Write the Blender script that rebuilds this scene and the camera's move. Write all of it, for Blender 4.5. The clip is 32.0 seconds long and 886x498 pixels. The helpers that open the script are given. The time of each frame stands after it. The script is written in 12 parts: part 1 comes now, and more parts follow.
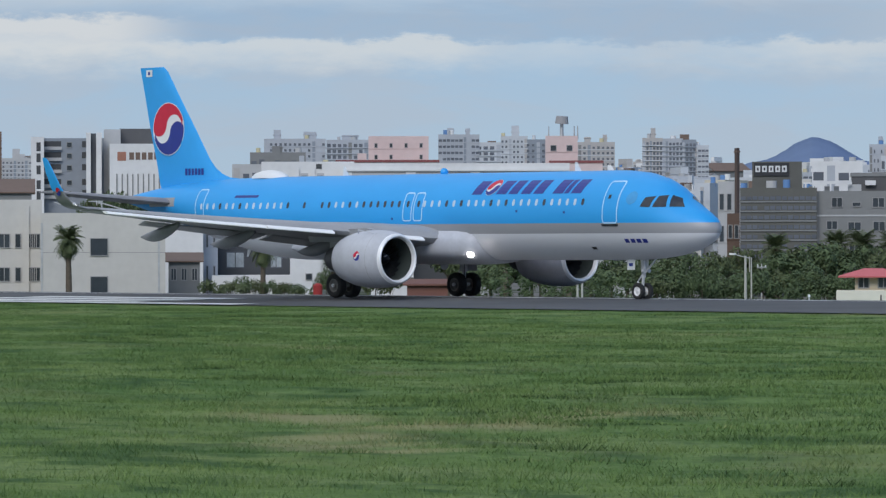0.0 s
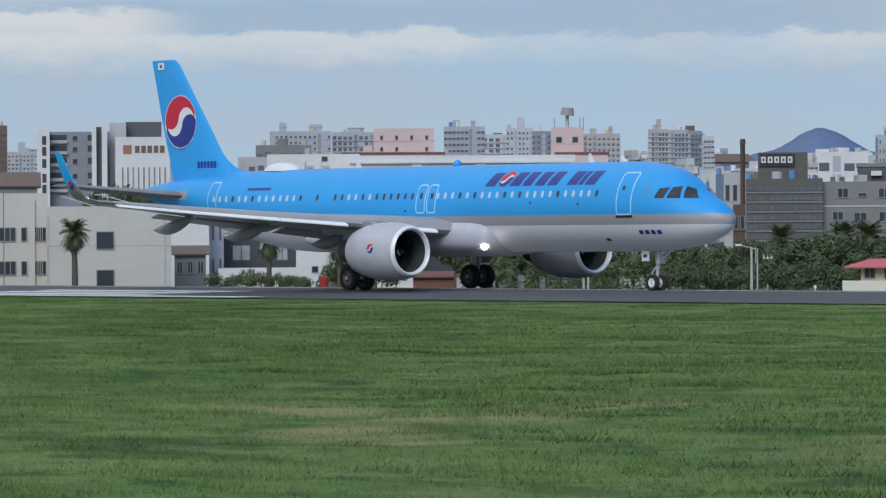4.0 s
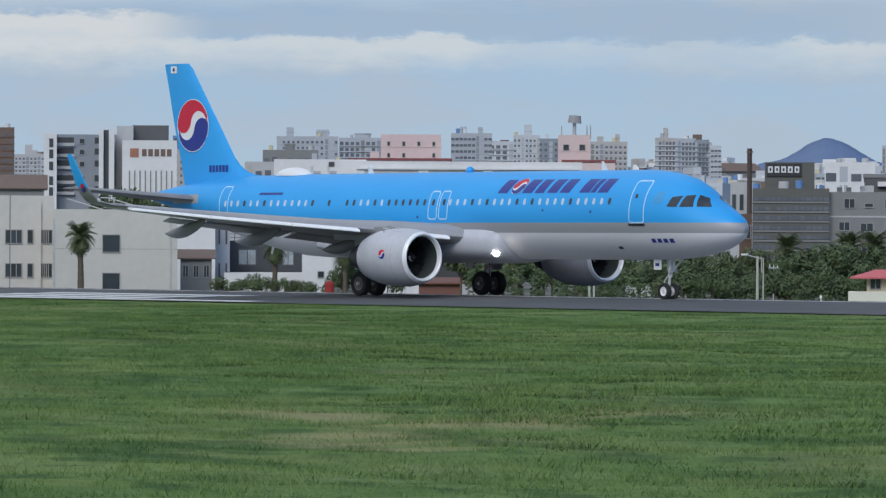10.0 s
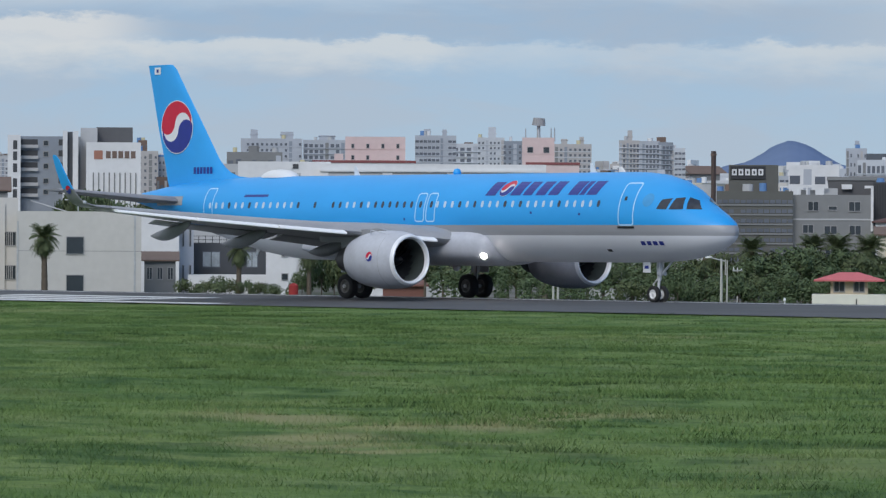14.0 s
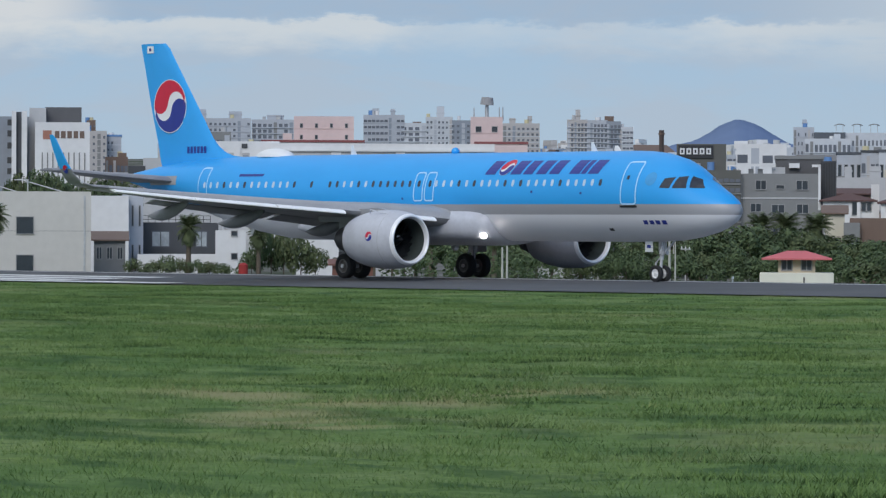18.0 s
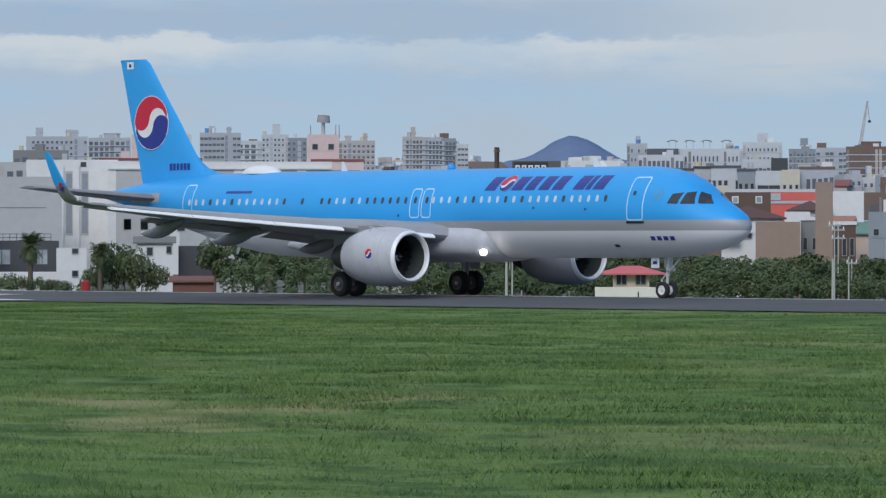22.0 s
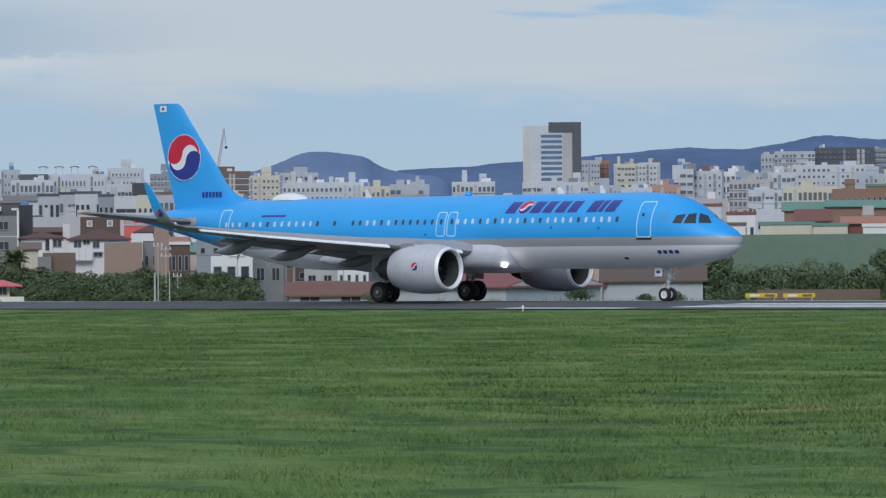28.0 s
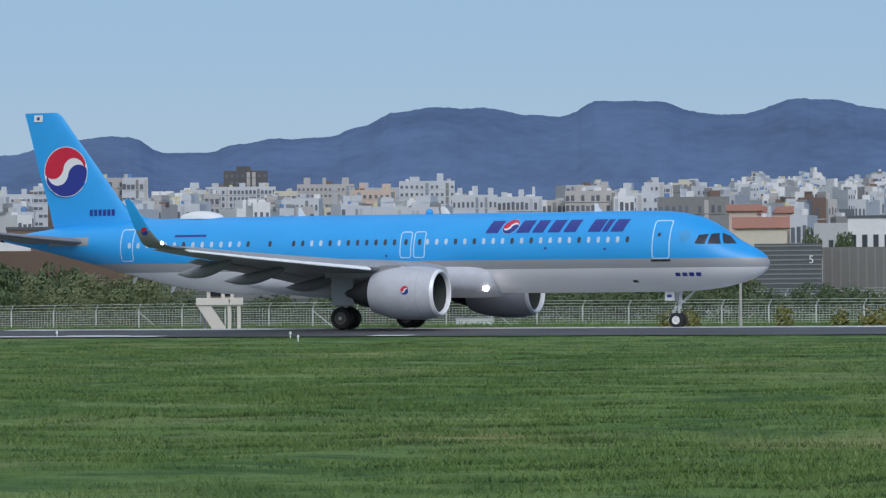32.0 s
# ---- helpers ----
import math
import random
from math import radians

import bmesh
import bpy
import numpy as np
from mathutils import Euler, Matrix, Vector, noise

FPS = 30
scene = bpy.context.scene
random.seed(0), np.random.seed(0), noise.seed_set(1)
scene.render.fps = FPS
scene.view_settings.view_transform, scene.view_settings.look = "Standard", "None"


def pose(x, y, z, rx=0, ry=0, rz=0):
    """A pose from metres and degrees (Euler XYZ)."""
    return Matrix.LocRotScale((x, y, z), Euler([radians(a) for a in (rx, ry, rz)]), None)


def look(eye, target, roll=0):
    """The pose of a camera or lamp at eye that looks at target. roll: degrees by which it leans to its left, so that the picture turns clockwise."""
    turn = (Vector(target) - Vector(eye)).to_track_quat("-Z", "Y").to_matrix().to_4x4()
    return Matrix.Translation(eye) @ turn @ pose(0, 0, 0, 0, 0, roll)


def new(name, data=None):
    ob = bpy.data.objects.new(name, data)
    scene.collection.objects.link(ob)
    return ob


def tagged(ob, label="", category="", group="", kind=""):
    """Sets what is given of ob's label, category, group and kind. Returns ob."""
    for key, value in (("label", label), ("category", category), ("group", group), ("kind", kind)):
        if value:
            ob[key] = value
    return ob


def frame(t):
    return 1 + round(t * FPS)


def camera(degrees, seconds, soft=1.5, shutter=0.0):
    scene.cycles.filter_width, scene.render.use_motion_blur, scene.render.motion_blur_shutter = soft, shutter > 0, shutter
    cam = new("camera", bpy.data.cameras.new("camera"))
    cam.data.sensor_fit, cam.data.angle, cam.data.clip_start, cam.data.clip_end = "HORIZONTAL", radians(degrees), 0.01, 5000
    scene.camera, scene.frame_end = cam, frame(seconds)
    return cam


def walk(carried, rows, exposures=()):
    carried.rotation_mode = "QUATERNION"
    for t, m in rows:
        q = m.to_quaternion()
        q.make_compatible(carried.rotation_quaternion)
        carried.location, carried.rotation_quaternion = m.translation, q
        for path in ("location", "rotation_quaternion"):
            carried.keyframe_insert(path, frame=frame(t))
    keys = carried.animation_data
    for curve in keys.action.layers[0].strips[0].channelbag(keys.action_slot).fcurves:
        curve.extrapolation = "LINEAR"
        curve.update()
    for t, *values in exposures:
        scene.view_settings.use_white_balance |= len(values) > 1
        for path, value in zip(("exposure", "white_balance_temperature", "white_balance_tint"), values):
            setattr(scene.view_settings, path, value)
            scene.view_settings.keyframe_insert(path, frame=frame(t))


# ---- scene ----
cam = camera(10.792, 32.0, soft=1.3)
EYE = 2.50


def eye_pose(x, y, pan, tilt, roll):
    """Camera at eye height, turned pan degrees to the right of north, tilted up and rolled."""
    return pose(x, y, EYE, 90 + tilt, 0, -pan) @ pose(0, 0, 0, 0, 0, roll)


walk(cam, [
    (0.0, eye_pose(-70.02, 59.05, -48.465, -0.046, -0.106)),
    (0.5, eye_pose(-70.02, 59.05, -48.352, -0.061, -0.134)),
    (1.0, eye_pose(-70.02, 59.05, -48.263, -0.125, -0.204)),
    (1.5, eye_pose(-70.02, 59.05, -48.297, -0.164, -0.268)),
    (2.0, eye_pose(-70.02, 59.05, -48.338, -0.198, -0.326)),
    (2.5, eye_pose(-70.02, 59.05, -48.427, -0.243, -0.343)),
    (3.0, eye_pose(-70.02, 59.05, -48.463, -0.214, -0.355)),
    (3.5, eye_pose(-70.02, 59.05, -48.529, -0.178, -0.346)),
    (5.5, eye_pose(-70.02, 59.05, -48.517, 0.005, -0.231)),
    (6.0, eye_pose(-70.02, 59.05, -48.489, 0.050, -0.155)),
    (6.5, eye_pose(-70.02, 59.05, -48.462, 0.063, -0.080)),
    (7.0, eye_pose(-70.02, 59.05, -48.417, 0.070, -0.019)),
    (7.5, eye_pose(-70.02, 59.05, -48.407, 0.082, 0.037)),
    (8.0, eye_pose(-70.02, 59.05, -48.449, 0.081, 0.054)),
    (8.5, eye_pose(-70.02, 59.05, -48.501, 0.068, 0.111)),
    (9.0, eye_pose(-70.02, 59.05, -48.592, 0.028, 0.193)),
    (9.5, eye_pose(-70.02, 59.05, -48.644, -0.008, 0.242)),
    (10.0, eye_pose(-70.02, 59.05, -48.612, -0.064, 0.254)),
    (10.5, eye_pose(-70.02, 59.05, -48.560, -0.070, 0.222)),
    (11.0, eye_pose(-70.02, 59.05, -48.461, -0.098, 0.173)),
    (11.5, eye_pose(-70.02, 59.05, -48.371, -0.121, 0.141)),
    (12.0, eye_pose(-70.02, 59.05, -48.298, -0.097, 0.118)),
    (12.5, eye_pose(-70.02, 59.05, -48.212, -0.104, 0.160)),
    (13.0, eye_pose(-70.02, 59.05, -48.175, -0.090, 0.231)),
    (13.5, eye_pose(-70.02, 59.05, -48.182, -0.055, 0.293)),
    (15.5, eye_pose(-70.02, 59.05, -48.100, 0.006, 0.314)),
    (16.0, eye_pose(-70.02, 59.05, -47.983, -0.025, 0.330)),
    (16.5, eye_pose(-70.02, 59.05, -47.908, -0.067, 0.340)),
    (17.0, eye_pose(-70.02, 59.05, -47.803, -0.146, 0.361)),
    (17.5, eye_pose(-70.02, 59.05, -47.693, -0.204, 0.315)),
    (18.0, eye_pose(-69.18, 58.17, -47.536, -0.284, 0.214)),
    (18.5, eye_pose(-68.66, 57.60, -47.369, -0.334, 0.091)),
    (19.0, eye_pose(-68.35, 57.25, -47.191, -0.379, -0.067)),
    (19.5, eye_pose(-68.08, 56.94, -46.913, -0.405, -0.158)),
    (20.0, eye_pose(-67.72, 56.61, -46.638, -0.371, -0.215)),
    (20.5, eye_pose(-67.37, 56.24, -46.344, -0.310, -0.217)),
    (21.0, eye_pose(-67.03, 55.88, -46.093, -0.191, -0.202)),
    (21.5, eye_pose(-66.62, 55.41, -45.815, -0.117, -0.105)),
    (22.0, eye_pose(-65.58, 54.26, -45.509, -0.078, -0.026)),
    (22.5, eye_pose(-62.55, 51.28, -45.207, -0.047, 0.050)),
    (23.0, eye_pose(-57.73, 46.71, -44.895, -0.053, 0.053)),
    (23.5, eye_pose(-52.11, 41.57, -44.546, -0.059, 0.012)),
    (24.0, eye_pose(-44.82, 35.25, -44.198, -0.079, -0.043)),
    (24.5, eye_pose(-37.59, 29.21, -43.841, -0.063, -0.165)),
    (26.5, eye_pose(-18.49, 8.08, -41.045, 0.008, -0.472)),
    (27.0, eye_pose(-16.25, 4.65, -40.157, 0.053, -0.510)),
    (27.5, eye_pose(-14.69, 2.51, -39.231, 0.085, -0.449)),
    (28.0, eye_pose(-12.79, 0.29, -37.979, 0.100, -0.486)),
    (28.5, eye_pose(-10.64, -2.26, -36.386, 0.137, -0.496)),
    (29.0, eye_pose(-8.74, -4.39, -34.905, 0.151, -0.435)),
    (29.5, eye_pose(-7.16, -6.19, -33.288, 0.196, -0.385)),
    (30.0, eye_pose(-5.59, -8.11, -31.682, 0.226, -0.344)),
    (30.5, eye_pose(-4.19, -10.23, -29.944, 0.293, -0.360)),
    (31.0, eye_pose(-3.21, -11.92, -27.771, 0.328, -0.405)),
    (31.5, eye_pose(-2.45, -13.63, -25.178, 0.357, -0.488)),
    (32.0, eye_pose(-1.45, -16.71, -22.291, 0.380, -0.503)),
])

LINE_Y = 208.14  # the runway centreline
ROLL_T = [0.0, 0.5, 1.0, 1.5, 2.0, 2.5, 3.0, 3.5, 5.5, 6.0, 6.5, 7.0, 7.5, 8.0, 8.5, 9.0, 9.5, 10.0, 10.5, 11.0, 11.5, 12.0, 12.5, 13.0, 13.5, 15.5, 16.0, 16.5, 17.0, 17.5, 18.0, 18.5, 19.0, 19.5, 20.0, 20.5, 21.0, 21.5, 22.0, 22.5, 23.0, 23.5, 24.0, 24.5, 26.5, 27.0, 27.5, 28.0, 28.5, 29.0, 29.5, 30.0, 30.5, 31.0, 31.5, 32.0]
ROLL_X = [-219.16, -218.92, -218.62, -218.62, -218.62, -218.62, -218.62, -218.62, -218.62, -218.62, -218.62, -218.62, -218.62, -218.62, -218.49, -218.42, -218.33, -218.21, -218.09, -217.95, -217.80, -217.61, -217.36, -217.13, -216.86, -215.56, -215.18, -214.75, -214.26, -213.72, -213.13, -212.44, -211.61, -210.60, -209.40, -208.00, -206.39, -204.59, -202.59, -200.32, -197.74, -194.84, -191.62, -188.12, -171.99, -166.83, -160.86, -154.11, -146.65, -138.49, -129.59, -119.95, -109.62, -98.68, -87.17, -75.29]

# ---- sky, sun ----
ZENITH_GAIN = 0.45
SUN_ELEVATION, SUN_AZIMUTH = 36, 146  # degrees; azimuth clockwise from north (+y)


def build_sky():
    world = bpy.data.worlds.new("sky")
    scene.world = world
    world.use_nodes = True
    nt = world.node_tree
    nt.nodes.clear()
    N, L = nt.nodes.new, nt.links.new
    out, back, sky = N("ShaderNodeOutputWorld"), N("ShaderNodeBackground"), N("ShaderNodeTexSky")
    sky.sky_type, sky.sun_disc = "NISHITA", False
    sky.sun_elevation, sky.sun_rotation = radians(SUN_ELEVATION), radians(SUN_AZIMUTH)
    sky.air_density, sky.dust_density, sky.ozone_density = 1.0, 0.6, 2.0
    co, sep = N("ShaderNodeTexCoord"), N("ShaderNodeSeparateXYZ")
    L(co.outputs["Generated"], sep.inputs[0])

    def math_node(op, a, b=None, clamp=False):
        n = N("ShaderNodeMath")
        n.operation, n.use_clamp = op, clamp
        for i, v in enumerate((a, b)):
            if v is None:
                continue
            if hasattr(v, "node"):
                L(v, n.inputs[i])
            else:
                n.inputs[i].default_value = v
        return n.outputs[0]

    def smooth(v, lo, hi):
        n = N("ShaderNodeMapRange")
        n.interpolation_type = "SMOOTHSTEP"
        n.inputs["From Min"].default_value, n.inputs["From Max"].default_value = lo, hi
        L(v, n.inputs["Value"])
        return n.outputs["Result"]

    azimuth = math_node("ARCTAN2", sep.outputs["X"], sep.outputs["Y"])
    height = sep.outputs["Z"]

    def layer(sx, sy, seed, detail, rough=0.55, distort=0.0):
        vec = N("ShaderNodeCombineXYZ")
        L(math_node("MULTIPLY", azimuth, sx), vec.inputs[0])
        L(math_node("MULTIPLY", height, sy), vec.inputs[1])
        vec.inputs[2].default_value = seed
        n = N("ShaderNodeTexNoise")
        n.inputs["Scale"].default_value, n.inputs["Detail"].default_value = 1.0, detail
        n.inputs["Roughness"].default_value, n.inputs["Distortion"].default_value = rough, distort
        L(vec.outputs[0], n.inputs["Vector"])
        return n.outputs["Fac"]

    def mix(fac, a, b):
        n = N("ShaderNodeMix")
        n.data_type = "RGBA"
        L(fac, n.inputs["Factor"])
        for i, v in ((6, a), (7, b)):
            if hasattr(v, "node"):
                L(v, n.inputs[i])
            else:
                n.inputs[i].default_value = (*v, 1)
        return n.outputs[2]

    tint = N("ShaderNodeMix")
    tint.data_type, tint.blend_type = "RGBA", "MULTIPLY"
    tint.inputs["Factor"].default_value = 1
    L(sky.outputs[0], tint.inputs[6])
    tint.inputs[7].default_value = (0.095, 0.098, 0.107, 1)
    clear = tint.outputs[2]
    # a thin even veil lies over the whole sky and lifts the horizon haze
    veil = mix(smooth(height, -0.01, 0.06), (0.40, 0.54, 0.70), (0.27, 0.45, 0.70))
    base = mix(math_node("MULTIPLY", smooth(height, 1.0, 0.0), 0.80), clear, veil)
    # overcast towards the west, clearing towards the north
    west = smooth(azimuth, radians(-28), radians(-38))
    far_west = smooth(azimuth, radians(-38), radians(-45))
    mottle = smooth(layer(26, 90, 3.1, 7, 0.6, 0.4), 0.36, 0.66)
    body = math_node("MULTIPLY", math_node("MULTIPLY", mottle, 0.75), far_west)
    grey = mix(body, base, (0.435, 0.520, 0.625))
    # a veil of high cloud with a ragged lower border and a few blue gaps
    ragged = math_node("MULTIPLY", math_node("SUBTRACT", layer(16, 70, 9.2, 6, 0.6, 0.5), 0.5), 0.020)
    veil_mask = smooth(math_node("ADD", height, ragged), 0.0285, 0.0375)
    gaps = smooth(layer(12, 90, 2.4, 5, 0.55, 0.4), 0.66, 0.56)
    veil_edge = smooth(math_node("ADD", azimuth, math_node("MULTIPLY", math_node("SUBTRACT", layer(14, 120, 6.6, 5), 0.5), 0.22)), radians(-29.5), radians(-36))
    veil_fac = math_node("MULTIPLY", math_node("MULTIPLY", veil_mask, gaps), math_node("MULTIPLY", veil_edge, 0.80))
    north_veil = math_node("MULTIPLY", veil_fac, smooth(azimuth, radians(-44.5), radians(-41)))
    veiled = mix(north_veil, grey, (0.560, 0.615, 0.665))
    # a long bank of cumulus with lit tops, a darker layer over it and pale cloud above that
    bank_mid = math_node("ADD", 0.0415, math_node("MULTIPLY", math_node("SUBTRACT", layer(5, 0, 1.3, 2), 0.5), 0.008))
    lumps = math_node("MULTIPLY", math_node("SUBTRACT", layer(80, 230, 5.5, 6, 0.62), 0.5), 0.0085)
    off = math_node("SUBTRACT", math_node("ADD", height, lumps), bank_mid)
    reach = smooth(azimuth, radians(-39.5), radians(-45))
    shade = math_node("MULTIPLY", smooth(off, 0.0008, 0.0042), smooth(math_node("ADD", height, ragged), 0.0560, 0.0490))
    shaded = mix(math_node("MULTIPLY", math_node("MULTIPLY", shade, reach), 0.42), veiled, (0.345, 0.435, 0.560))
    upper = smooth(math_node("ADD", height, math_node("MULTIPLY", ragged, 0.7)), 0.0490, 0.0570)
    lifted = mix(math_node("MULTIPLY", math_node("MULTIPLY", upper, reach), 0.80), shaded, (0.560, 0.620, 0.680))
    bank = math_node("MULTIPLY", smooth(off, -0.0065, 0.0008), smooth(off, 0.0030, 0.0014))
    bank = math_node("MULTIPLY", math_node("MULTIPLY", bank, reach), math_node("ADD", 0.36, math_node("MULTIPLY", smooth(layer(22, 60, 8.3, 4), 0.35, 0.62), 0.46)))
    banked = mix(bank, lifted, (0.640, 0.685, 0.715))
    # a second clump of lit cloud at the western end
    off2 = math_node("SUBTRACT", math_node("ADD", height, math_node("MULTIPLY", lumps, 1.2)), 0.0455)
    clump = math_node("MULTIPLY", smooth(off2, -0.0070, -0.0005), smooth(off2, 0.0040, 0.0018))
    clump = math_node("MULTIPLY", math_node("MULTIPLY", clump, smooth(azimuth, radians(-51.3), radians(-52.6))), 0.85)
    clouds = mix(clump, banked, (0.690, 0.715, 0.730))
    # overcast is brighter towards the zenith
    final_node = N("ShaderNodeVectorMath")
    final_node.operation = "SCALE"
    L(clouds, final_node.inputs[0])
    L(math_node("ADD", 1.0, math_node("MULTIPLY", smooth(height, 0.12, 0.8), ZENITH_GAIN)), final_node.inputs["Scale"])
    final = final_node.outputs[0]
    L(final, back.inputs["Color"])
    back.inputs["Strength"].default_value = 0.97
    L(back.outputs[0], out.inputs[0])

    lamp = bpy.data.lights.new("sun", "SUN")
    lamp.energy, lamp.angle, lamp.color = 1.75, radians(30), (1.0, 0.96, 0.90)
    a, e = radians(SUN_AZIMUTH), radians(SUN_ELEVATION)
    way = Vector((math.sin(a) * math.cos(e), math.cos(a) * math.cos(e), math.sin(e)))
    sun = new("sun", lamp)
    sun.matrix_world = look(way * 500, (0, 0, 0))


build_sky()

# ---- materials ----


def material(name, color, rough=0.6, metal=0.0, var=0.25, scale=3.0, fine=40.0, bump=0.0, by_object=0.0, coat=0.0, spec=0.5, color2=None, by_island=0.0):
    """A surface whose colour drifts at two scales, with optional relief and piece-to-piece variation."""
    m = bpy.data.materials.new(name)
    m.use_nodes = True
    nt = m.node_tree
    N, L = nt.nodes.new, nt.links.new
    b = nt.nodes["Principled BSDF"]
    co = N("ShaderNodeTexCoord")
    n1, n2 = N("ShaderNodeTexNoise"), N("ShaderNodeTexNoise")
    for n, s, d in ((n1, scale, 4), (n2, fine, 3)):
        n.inputs["Scale"].default_value, n.inputs["Detail"].default_value = s, d
        L(co.outputs["Object"], n.inputs["Vector"])
    add = N("ShaderNodeMath")
    add.operation = "MULTIPLY_ADD"
    L(n2.outputs["Fac"], add.inputs[0])
    add.inputs[1].default_value = 0.45
    L(n1.outputs["Fac"], add.inputs[2])
    value = add.outputs[0]
    extra = []
    if by_object:
        extra.append((N("ShaderNodeObjectInfo").outputs["Random"], by_object))
    if by_island:
        extra.append((N("ShaderNodeNewGeometry").outputs["Random Per Island"], by_island))
    for src, amount in extra:
        more = N("ShaderNodeMath")
        more.operation = "MULTIPLY_ADD"
        L(src, more.inputs[0])
        more.inputs[1].default_value = amount
        L(value, more.inputs[2])
        value = more.outputs[0]
    ramp = N("ShaderNodeMapRange")
    top = 1.0 + by_object + by_island
    ramp.inputs["From Min"].default_value, ramp.inputs["From Max"].default_value = 0.4, top
    L(value, ramp.inputs["Value"])
    mix = N("ShaderNodeMix")
    mix.data_type = "RGBA"
    L(ramp.outputs[0], mix.inputs["Factor"])
    c2 = color2 or tuple(min(1, c * (1 + var)) for c in color)
    c1 = tuple(c * (1 - var) for c in color)
    mix.inputs[6].default_value, mix.inputs[7].default_value = (*c1, 1), (*c2, 1)
    L(mix.outputs[2], b.inputs["Base Color"])
    b.inputs["Roughness"].default_value, b.inputs["Metallic"].default_value = rough, metal
    b.inputs["Coat Weight"].default_value = coat
    b.inputs["Coat Roughness"].default_value = 0.22
    b.inputs["Specular IOR Level"].default_value = spec
    if bump:
        bp = N("ShaderNodeBump")
        bp.inputs["Strength"].default_value, bp.inputs["Distance"].default_value = bump, 0.03
        L(add.outputs[0], bp.inputs["Height"])
        L(bp.outputs[0], b.inputs["Normal"])
    return m


def glow(name, color, strength):
    m = bpy.data.materials.new(name)
    m.use_nodes = True
    b = m.node_tree.nodes["Principled BSDF"]
    b.inputs["Base Color"].default_value = (*color, 1)
    b.inputs["Emission Color"].default_value = (*color, 1)
    b.inputs["Emission Strength"].default_value = strength
    return m


def livery():
    """Paint of the fuselage: sky blue above, a silver band, light grey below, split by height."""
    m = material("livery_paint", (0.6, 0.6, 0.6), 0.46, var=0.05, coat=0.06)
    nt = m.node_tree
    N, L = nt.nodes.new, nt.links.new
    b = nt.nodes["Principled BSDF"]
    co, sep = N("ShaderNodeTexCoord"), N("ShaderNodeSeparateXYZ")
    L(co.outputs["Object"], sep.inputs[0])
    dirt = N("ShaderNodeTexNoise")
    dirt.inputs["Scale"].default_value, dirt.inputs["Detail"].default_value = 0.9, 5
    stretch = N("ShaderNodeMapping")
    stretch.inputs["Scale"].default_value = (0.35, 1, 1.6)
    L(co.outputs["Object"], stretch.inputs[0])
    L(stretch.outputs[0], dirt.inputs["Vector"])

    def above(z):
        n = N("ShaderNodeMath")
        n.operation = "GREATER_THAN"
        L(sep.outputs["Z"], n.inputs[0])
        n.inputs[1].default_value = z
        return n.outputs[0]

    def mix(fac, a, c):
        n = N("ShaderNodeMix")
        n.data_type = "RGBA"
        L(fac, n.inputs["Factor"])
        for i, v in ((6, a), (7, c)):
            if hasattr(v, "node"):
                L(v, n.inputs[i])
            else:
                n.inputs[i].default_value = (*v, 1)
        return n.outputs[2]

    blue = mix(dirt.outputs["Fac"], BLUE_LOW, BLUE_HIGH)
    silver = mix(dirt.outputs["Fac"], (0.29, 0.30, 0.325), (0.35, 0.36, 0.385))
    grey = mix(dirt.outputs["Fac"], (0.68, 0.695, 0.745), (0.76, 0.775, 0.82))
    low = mix(above(3.03), grey, silver)
    L(mix(above(3.50), low, blue), b.inputs["Base Color"])
    return m


BLUE_LOW, BLUE_HIGH = (0.014, 0.300, 0.72), (0.026, 0.370, 0.83)
M_LIVERY = livery()
M_BLUE = material("blue_paint", (0.020, 0.335, 0.77), 0.4, var=0.06, scale=0.7, coat=0.12)
M_WHITE = material("white_paint", (0.74, 0.75, 0.76), 0.35, var=0.05, scale=1.0, coat=0.2)
M_OUTLINE = material("outline_paint", (0.42, 0.68, 0.92), 0.4, var=0.04)
M_NAVY = material("navy_paint", (0.020, 0.035, 0.25), 0.35, var=0.08)
M_RED = material("red_paint", (0.56, 0.012, 0.045), 0.35, var=0.08)
M_WING = material("wing_grey", (0.32, 0.325, 0.34), 0.45, var=0.14, scale=0.8, fine=9)
M_FAIRING = material("fairing_paint", (0.20, 0.205, 0.225), 0.45, var=0.14, scale=0.9, fine=6)
M_SLAT = material("slat_metal", (0.84, 0.85, 0.86), 0.35, 0.0, var=0.06, scale=1.2)
M_NACELLE = material("nacelle_paint", (0.47, 0.485, 0.535), 0.5, var=0.12, scale=0.9, fine=6, coat=0.06)
M_LIP = material("lip_metal", (0.80, 0.81, 0.83), 0.40, 0.1, var=0.05)
M_DARK = material("dark_metal", (0.035, 0.036, 0.04), 0.45, 0.4, var=0.3, scale=5)
M_BLADE = material("fan_blade", (0.06, 0.062, 0.068), 0.35, 0.7, var=0.2, scale=4)
M_LINER = material("intake_liner", (0.050, 0.062, 0.061), 0.5, var=0.15, scale=5)
M_STRUT = material("gear_paint", (0.55, 0.56, 0.58), 0.4, var=0.18, scale=5)
M_RUBBER = material("rubber", (0.016, 0.016, 0.017), 0.75, var=0.35, scale=5, fine=40)
M_RIM = material("rim_paint", (0.72, 0.72, 0.73), 0.4, var=0.12, scale=8)
M_RIM_DARK = material("brake_rim", (0.16, 0.155, 0.15), 0.5, 0.3, var=0.3, scale=8)
M_COCKPIT = material("cockpit_glass", (0.045, 0.050, 0.062), 0.2, var=0.3, scale=4, spec=0.35)
